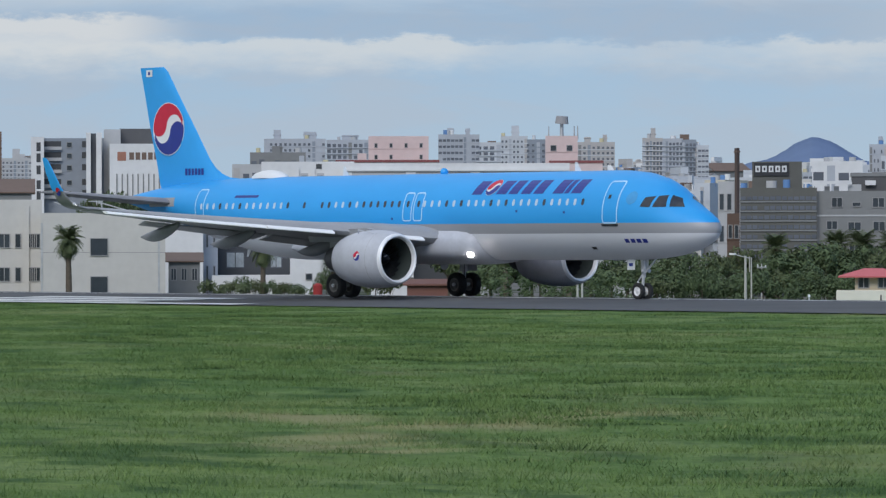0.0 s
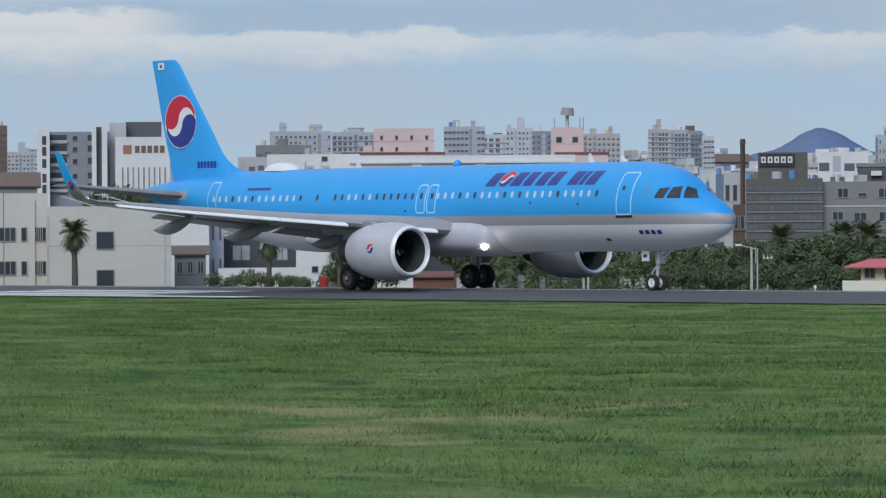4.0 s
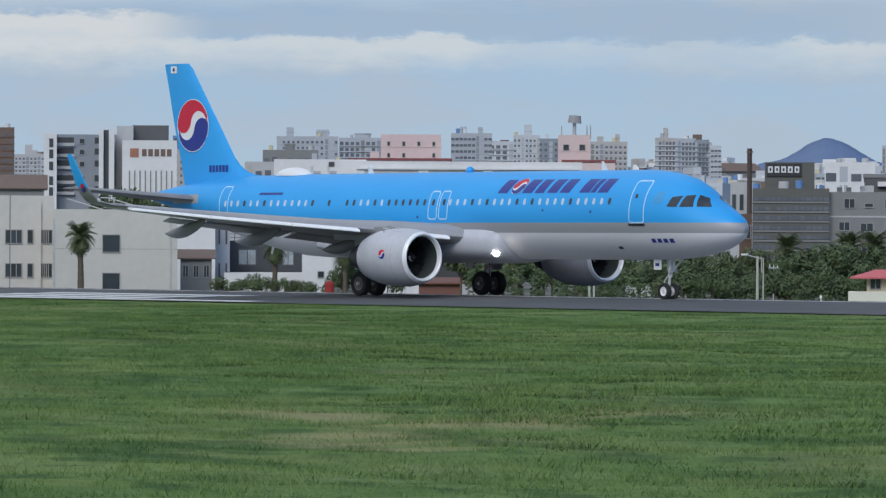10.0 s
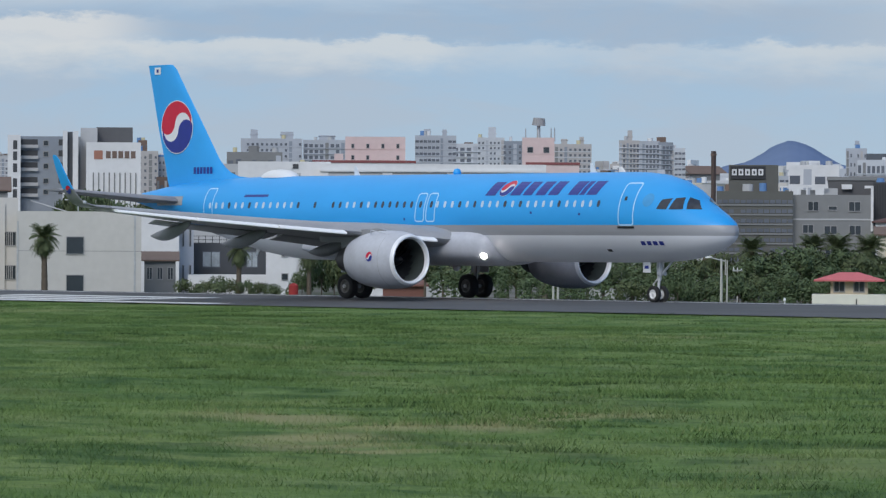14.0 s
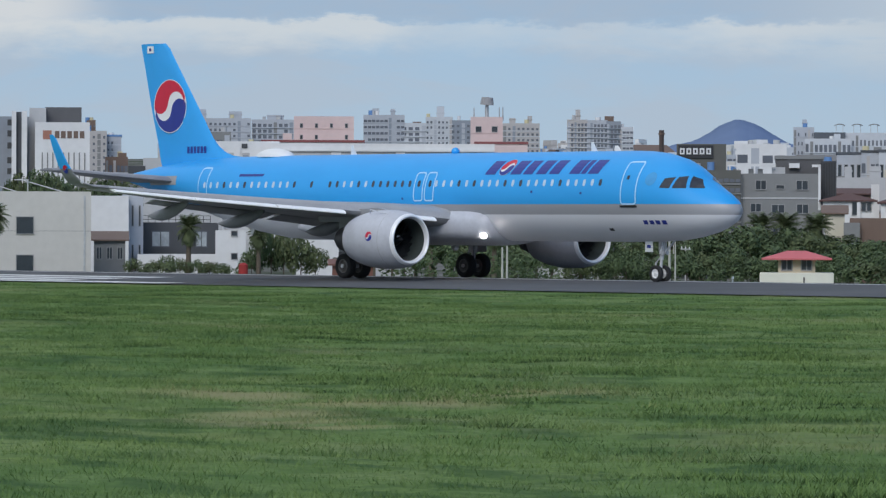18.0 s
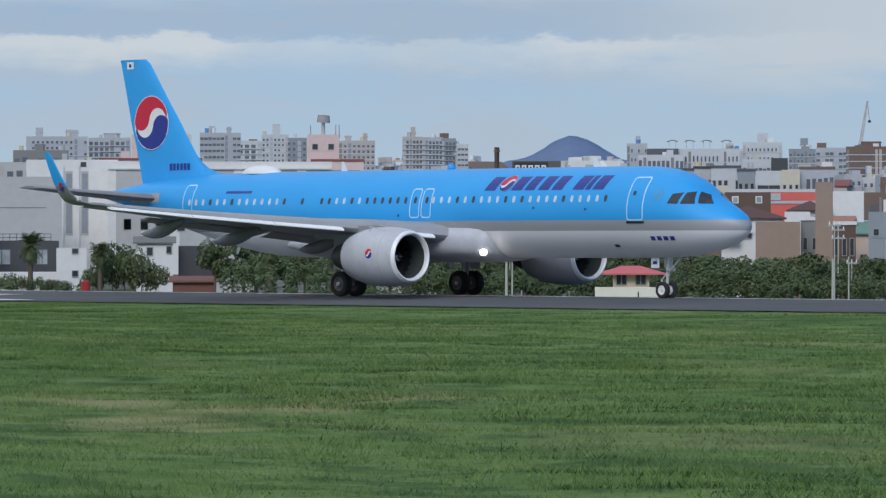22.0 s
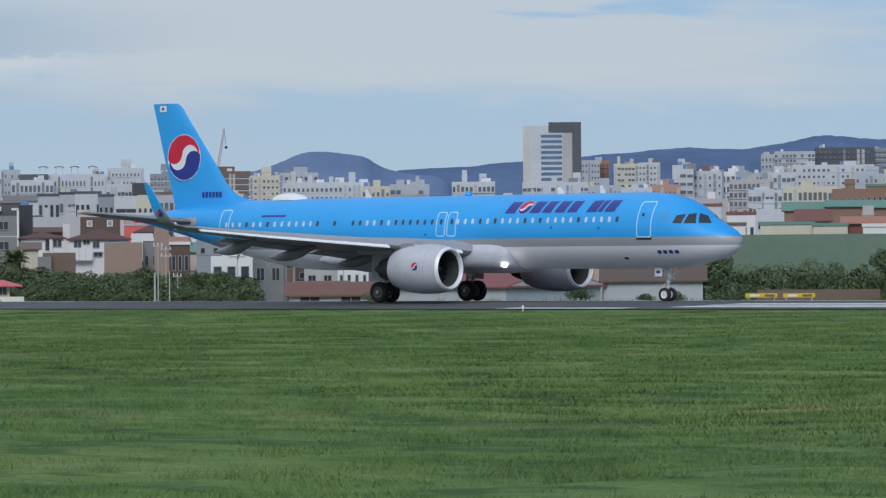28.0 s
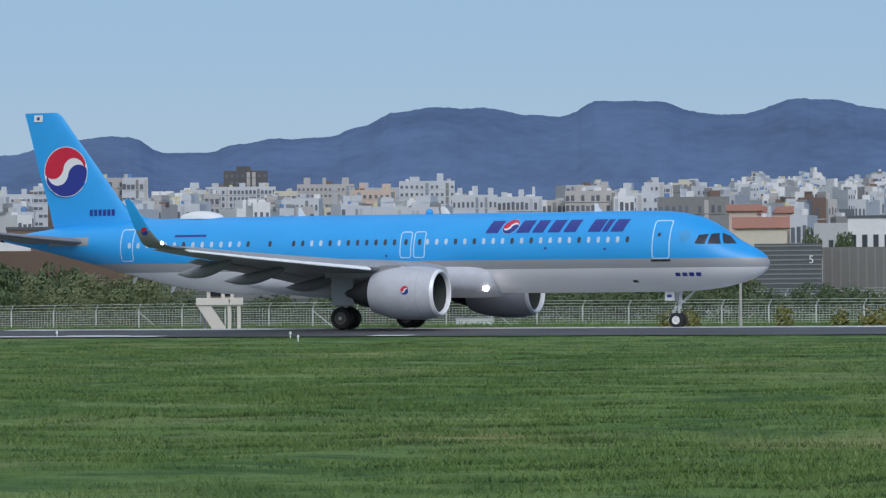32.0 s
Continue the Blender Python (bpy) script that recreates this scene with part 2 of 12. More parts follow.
M_PANE_DARK = material("cabin_pane_dark", (0.045, 0.05, 0.075), 0.2, var=0.3, scale=4)
M_PANE_SHUT = material("cabin_pane_shut", (0.46, 0.60, 0.74), 0.3, var=0.1, scale=4)
M_LANDING = glow("landing_lamp", (1.0, 0.93, 0.88), 30)
M_BEACON = glow("wingtip_lamp", (1.0, 0.97, 0.95), 8)
M_BEACON_RED = glow("beacon_lens", (1.0, 0.004, 0.02), 2.0)

M_ASPHALT = material("asphalt", (0.067, 0.068, 0.071), 0.85, var=0.30, scale=0.15, fine=3.0, bump=0.2)
M_LINE = material("runway_paint", (0.62, 0.62, 0.60), 0.7, var=0.22, scale=0.6, fine=9)
M_CONCRETE = material("concrete", (0.42, 0.41, 0.39), 0.8, var=0.16, scale=0.4, fine=5)
M_GLASS = material("window_glass", (0.045, 0.055, 0.065), 0.12, var=0.45, scale=0.6, by_object=0.6)
M_GLASS_BLUE = material("curtain_glass", (0.10, 0.17, 0.26), 0.15, var=0.30, scale=0.3)
# far panes are lightened in colour to stand for haze
M_GLASS_FAR = material("hazed_far_glass", (0.11, 0.122, 0.145), 0.3, var=0.30, scale=0.3, by_island=0.5)
M_CURTAIN = material("curtained_glass", (0.30, 0.33, 0.34), 0.2, var=0.35, scale=0.8, fine=5)
M_FRAME = material("window_frame", (0.27, 0.27, 0.27), 0.5, var=0.1)
WALLS = {}


def wall_paint(key, color, var=0.12, rough=0.85):
    if key not in WALLS:
        WALLS[key] = material("wall_" + key, color, rough, var=var, scale=0.10, fine=1.3)
    return WALLS[key]


# hazewhite, hazegrey and hazetan have distance haze mixed into the wall colour
for _key, _color in {
    "beige": (0.52, 0.505, 0.475), "white": (0.66, 0.665, 0.665), "grey": (0.43, 0.435, 0.44), "bluegrey": (0.25, 0.28, 0.32), "brown": (0.165, 0.115, 0.092), "brownwall": (0.12, 0.080, 0.062), "bay": (0.42, 0.27, 0.22),
    "pink": (0.62, 0.50, 0.48), "peach": (0.52, 0.42, 0.36), "cream": (0.54, 0.505, 0.41), "dark": (0.10, 0.10, 0.105), "olive": (0.112, 0.112, 0.102),
    "brick": (0.175, 0.080, 0.064), "brickbrown": (0.25, 0.155, 0.115), "terracotta": (0.36, 0.17, 0.12), "redroof": (0.23, 0.080, 0.080), "yellowtank": (0.55, 0.50, 0.32), "greenroof": (0.13, 0.25, 0.20), "greyroof": (0.17, 0.165, 0.16), "pinkroof": (0.55, 0.14, 0.15),
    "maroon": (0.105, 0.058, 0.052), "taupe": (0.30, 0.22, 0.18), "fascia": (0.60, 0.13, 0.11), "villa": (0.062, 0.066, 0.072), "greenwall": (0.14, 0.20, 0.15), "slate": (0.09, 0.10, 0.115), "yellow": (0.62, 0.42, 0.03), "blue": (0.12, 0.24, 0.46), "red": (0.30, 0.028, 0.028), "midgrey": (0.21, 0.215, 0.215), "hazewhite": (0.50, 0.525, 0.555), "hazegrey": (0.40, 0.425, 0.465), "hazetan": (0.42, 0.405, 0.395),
}.items():
    wall_paint(_key, _color)


def ground_material(name, blades):
    """Airfield turf: blue-green and yellow-green patches, dry spots; blades are a little lighter and differ one by one."""
    m = material(name, (0.06, 0.12, 0.03), 0.9, var=0.3, scale=0.4, fine=12, bump=0.0 if blades else 0.4, spec=0.03)
    nt = m.node_tree
    N, L = nt.nodes.new, nt.links.new
    b = nt.nodes["Principled BSDF"]
    geo = N("ShaderNodeNewGeometry")

    def math_node(op, a, c, clamp=False):
        n = N("ShaderNodeMath")
        n.operation, n.use_clamp = op, clamp
        for i, v in enumerate((a, c)):
            if hasattr(v, "node"):
                L(v, n.inputs[i])
            else:
                n.inputs[i].default_value = v
        return n.outputs[0]

    def noise_fac(scale, stretch, detail):
        mp, n = N("ShaderNodeMapping"), N("ShaderNodeTexNoise")
        mp.inputs["Scale"].default_value = stretch
        n.inputs["Scale"].default_value, n.inputs["Detail"].default_value = scale, detail
        n.inputs["Roughness"].default_value = 0.62
        L(geo.outputs["Position"], mp.inputs[0])
        L(mp.outputs[0], n.inputs["Vector"])
        return n.outputs["Fac"]

    def ramp(src, lo, hi):
        n = N("ShaderNodeMapRange")
        n.inputs["From Min"].default_value, n.inputs["From Max"].default_value = lo, hi
        L(src, n.inputs["Value"])
        return n.outputs[0]

    def mix(fac, a, c):
        n = N("ShaderNodeMix")
        n.data_type = "RGBA"
        L(fac, n.inputs["Factor"])
        for i, v in ((6, a), (7, c)):
            if hasattr(v, "node"):
                L(v, n.inputs[i])
            else:
                n.inputs[i].default_value = (*v, 1)
        return n.outputs[2]

    gain = 2.06 if blades else 1.84

    def tone(r, g, bb):
        return (r * gain, g * gain, bb * gain)

    base = mix(ramp(noise_fac(0.07, (1, 1, 1), 4), 0.38, 0.62), tone(0.040, 0.080, 0.023), tone(0.092, 0.128, 0.040))
    base = mix(math_node("MULTIPLY", ramp(noise_fac(0.42, (0.8, 1.1, 1), 6), 0.50, 0.58), 0.95), base, tone(0.024, 0.050, 0.018))
    base = mix(ramp(noise_fac(0.8, (0.7, 1, 1), 6), 0.47, 0.70), base, tone(0.088, 0.132, 0.046))
    base = mix(math_node("MULTIPLY", ramp(noise_fac(0.17, (0.8, 1.2, 1), 5), 0.53, 0.60), 0.70), base, tone(0.106, 0.140, 0.054))
    base = mix(math_node("MULTIPLY", ramp(noise_fac(0.22, (0.9, 1.3, 1), 6), 0.55, 0.60), 0.80), base, tone(0.026, 0.054, 0.018))
    if blades:
        base = mix(math_node("MULTIPLY", ramp(noise_fac(1.5, (1, 1, 1), 3), 0.44, 0.60), 0.35), base, tone(0.030, 0.060, 0.019))
    base = mix(math_node("MULTIPLY", ramp(noise_fac(6.0, (1, 1, 1), 5), 0.40, 0.62), 0.55), base, tone(0.040, 0.068, 0.026))
    dry = math_node("MULTIPLY", ramp(noise_fac(0.07, (1, 1.4, 1), 5), 0.54, 0.72), 0.55)
    ragged = noise_fac(0.35, (1, 1, 1), 4)
    for x, y, r in DRY_SPOTS:
        n = N("ShaderNodeVectorMath")
        n.operation = "DISTANCE"
        L(geo.outputs["Position"], n.inputs[0])
        n.inputs[1].default_value = (x, y, -0.4)
        near = math_node("ADD", math_node("DIVIDE", n.outputs["Value"], r), math_node("MULTIPLY", ragged, 1.6))
        dry = math_node("MAXIMUM", dry, math_node("MULTIPLY", ramp(near, 1.75, 1.05), 0.8))
    base = mix(dry, base, tone(0.150, 0.142, 0.075))
    if not blades:
        # beyond the airfield: yards, lanes and gardens of the town
        far = N("ShaderNodeVectorMath")
        far.operation = "LENGTH"
        L(geo.outputs["Position"], far.inputs[0])
        yards = mix(ramp(noise_fac(0.06, (1, 1, 1), 4), 0.45, 0.55), (0.06, 0.075, 0.045), (0.17, 0.165, 0.155))
        base = mix(ramp(far.outputs["Value"], 430, 520), base, yards)
    if blades:
        base = mix(math_node("MULTIPLY", geo.outputs["Random Per Island"], 0.26), base, tone(0.105, 0.150, 0.058))
    L(base, b.inputs["Base Color"])
    return m


DRY_SPOTS = ((-120.9, 103.0, 1.5), (-123.4, 104.4, 2.0), (-125.6, 106.2, 1.9), (-127.6, 109.2, 2.1), (-131.4, 110.6, 2.2), (-129.0, 114.6, 2.4), (-126.4, 110.4, 1.7), (-61.9, 75.1, 3.5), (-26.1, 63.1, 4.0), (-33.9, 64.4, 3.5), (-118.3, 119.0, 2.5))
M_TURF = ground_material("turf", False)
M_BLADE_GRASS = ground_material("grass_blades", True)
# dark tussocks, and the shade painted at the foot of lush strips
M_TUSSOCK_DARK = material("dark_tussock_shade_foot", (0.040, 0.076, 0.025), 0.85, var=0.3, scale=0.4, fine=6, by_island=0.8, color2=(0.078, 0.136, 0.045), spec=0.15)
M_TUSSOCK_LUSH = material("lush_grass", (0.100, 0.178, 0.050), 0.85, var=0.25, scale=0.4, fine=6, by_island=0.8, color2=(0.170, 0.255, 0.080), spec=0.15)
M_TUSSOCK_PALE = material("pale_tussock", (0.130, 0.190, 0.070), 0.85, var=0.25, scale=0.4, fine=6, by_island=0.8, color2=(0.230, 0.270, 0.110), spec=0.15)
M_LEAF = material("tree_leaves", (0.052, 0.086, 0.045), 0.7, var=0.35, scale=0.5, fine=3, by_island=0.9, color2=(0.125, 0.172, 0.078), spec=0.25)
M_LEAF_OLIVE = material("shrub_leaves", (0.064, 0.094, 0.048), 0.7, var=0.35, scale=0.4, fine=3, by_island=0.9, color2=(0.130, 0.158, 0.070), spec=0.25)
M_LEAF_YELLOW = material("flowering_shrub", (0.11, 0.14, 0.045), 0.7, var=0.35, scale=0.6, fine=4, by_island=0.9, color2=(0.24, 0.21, 0.05), spec=0.2)
M_LEAF_BANK = material("grassy_bank", (0.125, 0.160, 0.075), 0.8, var=0.35, scale=0.3, fine=3, by_island=0.9, color2=(0.215, 0.235, 0.120), spec=0.15)
M_FENCE = material("fence_wire", (0.52, 0.54, 0.53), 0.6, var=0.1)
M_BARK = material("bark", (0.10, 0.08, 0.06), 0.9, var=0.3, scale=4, fine=30, bump=0.4)
M_GALV = material("galvanised_steel", (0.45, 0.46, 0.47), 0.45, 0.5, var=0.15, scale=2)
# distance haze is painted into both slopes as blue, paler in the second
M_MOUNTAIN = material("hazed_forest", (0.104, 0.154, 0.258), 1.0, var=0.26, scale=0.008, fine=0.08, spec=0.0)
M_MOUNTAIN_HAZIER = material("hazier_slope", (0.150, 0.205, 0.325), 1.0, var=0.16, scale=0.006, fine=0.05, spec=0.0)
# ---- mesh tools ----


def mesh_of(name, bm, mat, smooth=False):
    me = bpy.data.meshes.new(name)
    bmesh.ops.recalc_face_normals(bm, faces=bm.faces)
    bm.to_mesh(me)
    bm.free()
    me.materials.append(mat)
    if smooth:
        me.polygons.foreach_set("use_smooth", [True] * len(me.polygons))
        me.set_sharp_from_angle(angle=radians(38))
    return me


def part(name, bm, mat, parent=None, label="", smooth=False, m=None):
    """One mesh object from a bmesh (or a ready mesh), under its thing."""
    me = bm if isinstance(bm, bpy.types.Mesh) else mesh_of(name, bm, mat, smooth)
    ob = new(name, me)
    if parent:
        ob.parent = parent
    if m is not None:
        ob.matrix_basis = m
    if label:
        ob["label"] = label
    return ob


def thing(name, label, category, m=None, group="", kind=""):
    ob = new(name)
    ob.empty_display_size = 0.5
    if m is not None:
        ob.matrix_basis = m
    return tagged(ob, label, category, group, kind)


def add_box(bm, x0, x1, y0, y1, z0, z1, bevel=0.0, m=None):
    vs = [bm.verts.new((x, y, z)) for z in (z0, z1) for x, y in ((x0, y0), (x1, y0), (x1, y1), (x0, y1))]
    if m is not None:
        for v in vs:
            v.co = m @ v.co
    a = vs
    fs = [bm.faces.new(f) for f in ((a[3], a[2], a[1], a[0]), (a[4], a[5], a[6], a[7]), (a[0], a[1], a[5], a[4]), (a[1], a[2], a[6], a[5]), (a[2], a[3], a[7], a[6]), (a[3], a[0], a[4], a[7]))]
    if bevel:
        bmesh.ops.bevel(bm, geom=list({e for f in fs for e in f.edges}), offset=bevel, segments=1, affect="EDGES")
    return bm


def box(x0, x1, y0, y1, z0, z1, bevel=0.0):
    return add_box(bmesh.new(), x0, x1, y0, y1, z0, z1, bevel)


def add_tube(bm, a, b, r0, r1=None, n=10, caps=True):
    a, b = Vector(a), Vector(b)
    r1 = r0 if r1 is None else r1
    q = (b - a).to_track_quat("Z", "Y")
    rings = []
    for p, r in ((a, r0), (b, r1)):
        rings.append([bm.verts.new(p + q @ Vector((r * math.cos(6.2832 * i / n), r * math.sin(6.2832 * i / n), 0))) for i in range(n)])
    for i in range(n):
        bm.faces.new((rings[0][i], rings[0][(i + 1) % n], rings[1][(i + 1) % n], rings[1][i]))
    if caps:
        bm.faces.new(rings[0][::-1])
        bm.faces.new(rings[1])
    return bm


def tube(a, b, r0, r1=None, n=10):
    return add_tube(bmesh.new(), a, b, r0, r1, n)


def loft(rings, close=True, cap=True, bm=None):
    """A skin over rings of equal length."""
    bm = bm or bmesh.new()
    vs = [[bm.verts.new(p) for p in ring] for ring in rings]
    n = len(vs[0])
    for a, b in zip(vs, vs[1:]):
        for i in range(n if close else n - 1):
            j = (i + 1) % n
            bm.faces.new((a[i], a[j], b[j], b[i]))
    if cap and close:
        bm.faces.new(vs[0][::-1])
        bm.faces.new(vs[-1])
    return bm


def spin(profile, n=40, axis="x", bm=None):
    """A solid of revolution of (along, radius) pairs round the x or y axis."""
    rings = []
    for s, r in profile:
        ring = []
        for i in range(n):
            c, d = r * math.cos(6.2832 * i / n), r * math.sin(6.2832 * i / n)
            ring.append((s, c, d) if axis == "x" else (c, s, d))
        rings.append(ring)
    return loft(rings, True, False, bm)


def grid_patch(fn, nu, nv, bm=None):
    """A patch of fn(a, b), with a and b from 0 to 1."""
    bm = bm or bmesh.new()
    vs = [[bm.verts.new(fn(i / nu, j / nv)) for j in range(nv + 1)] for i in range(nu + 1)]
    for i in range(nu):
        for j in range(nv):
            bm.faces.new((vs[i][j], vs[i + 1][j], vs[i + 1][j + 1], vs[i][j + 1]))
    return bm

# ---- the airliner: nose at the origin, pointing to +x, standing on z = 0 ----
TAIL_STRETCH = 0.38
FUSE = [
    (0.10, 3.22, 3.18, 0.02), (0.16, 3.42, 2.99, 0.22), (0.32, 3.63, 2.80, 0.46), (0.62, 3.86, 2.60, 0.72), (1.04, 4.08, 2.41, 0.96), (1.50, 4.31, 2.25, 1.17),
    (2.02, 4.60, 2.13, 1.35), (2.45, 4.93, 2.03, 1.50), (3.0, 5.28, 1.95, 1.64), (3.65, 5.57, 1.88, 1.77), (4.6, 5.80, 1.83, 1.88), (5.6, 5.90, 1.81, 1.95),
    (6.6, 5.93, 1.80, 1.975), (29.4, 5.93, 1.80, 1.975), (31.0, 5.93, 1.88, 1.965), (33.0, 5.92, 2.16, 1.91), (35.0, 5.88, 2.58, 1.78), (37.0, 5.80, 3.08, 1.56),
    (39.0, 5.66, 3.60, 1.28), (41.0, 5.46, 4.08, 0.94), (43.0, 5.18, 4.52, 0.52), (44.0, 5.00, 4.72, 0.24), (44.3, 4.92, 4.80, 0.08),
]


def fuse_at(u):
    """Top, bottom and half width of the fuselage u metres behind the nose."""
    us = [f[0] for f in FUSE]
    return [float(np.interp(u, us, [f[k] for f in FUSE])) for k in (1, 2, 3)]


def skin(u, z, side=-1, out=0.0):
    """A point of the fuselage's side; side -1 is starboard."""
    top, bot, half = fuse_at(u)
    c, h = (top + bot) / 2, (top - bot) / 2
    k = max(-0.999, min(0.999, (z - c) / h))
    return Vector((-u, side * (half * math.sqrt(1 - k * k) + out * math.sqrt(1 - k * k)), z + out * k))


def side_quad(pts, out, n=4):
    """A decal on the starboard side: four (u, z) corners."""
    (a, b, c, d) = pts

    def fn(s, t):
        lo = [a[i] + (b[i] - a[i]) * s for i in (0, 1)]
        hi = [d[i] + (c[i] - d[i]) * s for i in (0, 1)]
        return skin(lo[0] + (hi[0] - lo[0]) * t, lo[1] + (hi[1] - lo[1]) * t, -1, out)

    return grid_patch(fn, n, n)


def mapped_shape(rim, place):
    """A filled outline: rim is a list of 2D points round a centre (0, 0), place maps a 2D point to the surface."""
    bm = bmesh.new()
    n = len(rim)
    rings = [[bm.verts.new(place(x * k, y * k)) for x, y in rim] for k in (1.0, 0.66, 0.33)]
    mid = bm.verts.new(place(0, 0))
    for a, b in zip(rings, rings[1:]):
        for i in range(n):
            bm.faces.new((a[i], a[(i + 1) % n], b[(i + 1) % n], b[i]))
    for i in range(n):
        bm.faces.new((rings[-1][i], rings[-1][(i + 1) % n], mid))
    return bm


def strip_shape(low, high, place):
    """A filled area between two 2D lines of equal length."""
    bm = bmesh.new()
    rows = [[bm.verts.new(place(a[0] + (b[0] - a[0]) * k / 4, a[1] + (b[1] - a[1]) * k / 4)) for k in range(5)] for a, b in zip(low, high)]
    for a, b in zip(rows, rows[1:]):
        for k in range(4):
            bm.faces.new((a[k], a[k + 1], b[k + 1], b[k]))
    return bm


def roundel(parent, place, r, name="roundel"):
    """A white disc with a red field above and a blue field below, parted by a wave. place(x, y, lift)."""
    ring = [(r * math.cos(a), r * math.sin(a)) for a in [6.2832 * i / 48 for i in range(48)]]
    disc = part(name, mapped_shape(ring, lambda x, y: place(x, y, 0.008)), M_WHITE, parent, "white roundel with red and blue fields", True)
    half = [(1 - math.cos(math.pi * i / 24)) / 2 for i in range(25)]
    xs = [h - 1 for h in half] + half[1:]

    def wave(x):
        """Two half circles: a dip on the one side, a bulge on the other."""
        k = 0.25 - (abs(x) - 0.5) ** 2
        return math.copysign(math.sqrt(k), x) if k > 0 else 0.0

    rr, gap = r * 0.97, 0.13
    tilt = radians(-9)

    def turn(x, y):
        return (rr * (x * math.cos(tilt) - y * math.sin(tilt)), rr * (x * math.sin(tilt) + y * math.cos(tilt)))

    for nm, mat, sign in (("red_field", M_RED, 1), ("blue_field", M_NAVY, -1)):
        low, high = [], []
        for q in xs:
            x = max(-1.0, min(1.0, q - sign * gap))
            edge = math.sqrt(max(0, 1 - x * x))
            y = max(-edge, min(edge, wave(q) + sign * gap * 0.9))
            low.append(turn(x, y))
            high.append(turn(x, sign * edge))
        part(nm, strip_shape(low, high, lambda x, y: place(x, y, 0.016)), mat, parent, smooth=True)
    return disc


def airfoil(u, y, z, chord, thick, twist=0.0, side=-1):
    """A wing section of 20 points, leading edge at u."""
    ring = []
    for i in range(20):
        a = 6.2832 * i / 20
        s = 0.5 - 0.5 * math.cos(a)
        t = 5 * thick * (0.2969 * math.sqrt(s) - 0.126 * s - 0.3516 * s * s + 0.2843 * s ** 3 - 0.1036 * s ** 4)
        w = (t if a < math.pi else -t) + 0.03 * (1 - (2 * s - 1) ** 2)
        ring.append((-(u + chord * s), side * y, z + chord * (w - s * math.tan(radians(twist)))))
    return ring


# u of the leading edge, chord, z and thickness by span
WING_Y = [0.9, 1.9, 4.0, 6.4, 9.5, 13.0, 16.3]
WING_LE = [16.1, 16.75, 17.95, 19.2, 20.85, 22.72, 24.48]
WING_TE = [24.9, 24.9, 24.9, 24.9, 25.3, 25.75, 26.15]
WING_Z = [2.72, 2.80, 3.00, 3.20, 3.48, 3.82, 4.18]


def wing_at(y, k=0.5):
    """u and z on the wing at span y, k of the chord behind the leading edge."""
    le, te, z = (float(np.interp(y, WING_Y, row)) for row in (WING_LE, WING_TE, WING_Z))
    return le + (te - le) * k, z


FLASHES = []


def turning_lamp(plane, name, place, r, lens_mat, label):
    """A lamp behind a turning hood: the lens shows on the +x side only. Kept for the turning."""
    hood, lens = bmesh.new(), bmesh.new()
    for bm in (hood, lens):
        bmesh.ops.create_icosphere(bm, subdivisions=3, radius=r)
    bmesh.ops.delete(hood, geom=[f for f in hood.faces if f.calc_center_median().x > 0.05 * r], context="FACES")
    bmesh.ops.delete(lens, geom=[f for f in lens.faces if f.calc_center_median().x <= 0.05 * r], context="FACES")
    ob = part(name, hood, M_BLUE if place[2] > 5 else M_NACELLE, plane, label, True, Matrix.Translation(place))
    part("lens", lens, lens_mat, ob)
    FLASHES.append((ob, place, name))


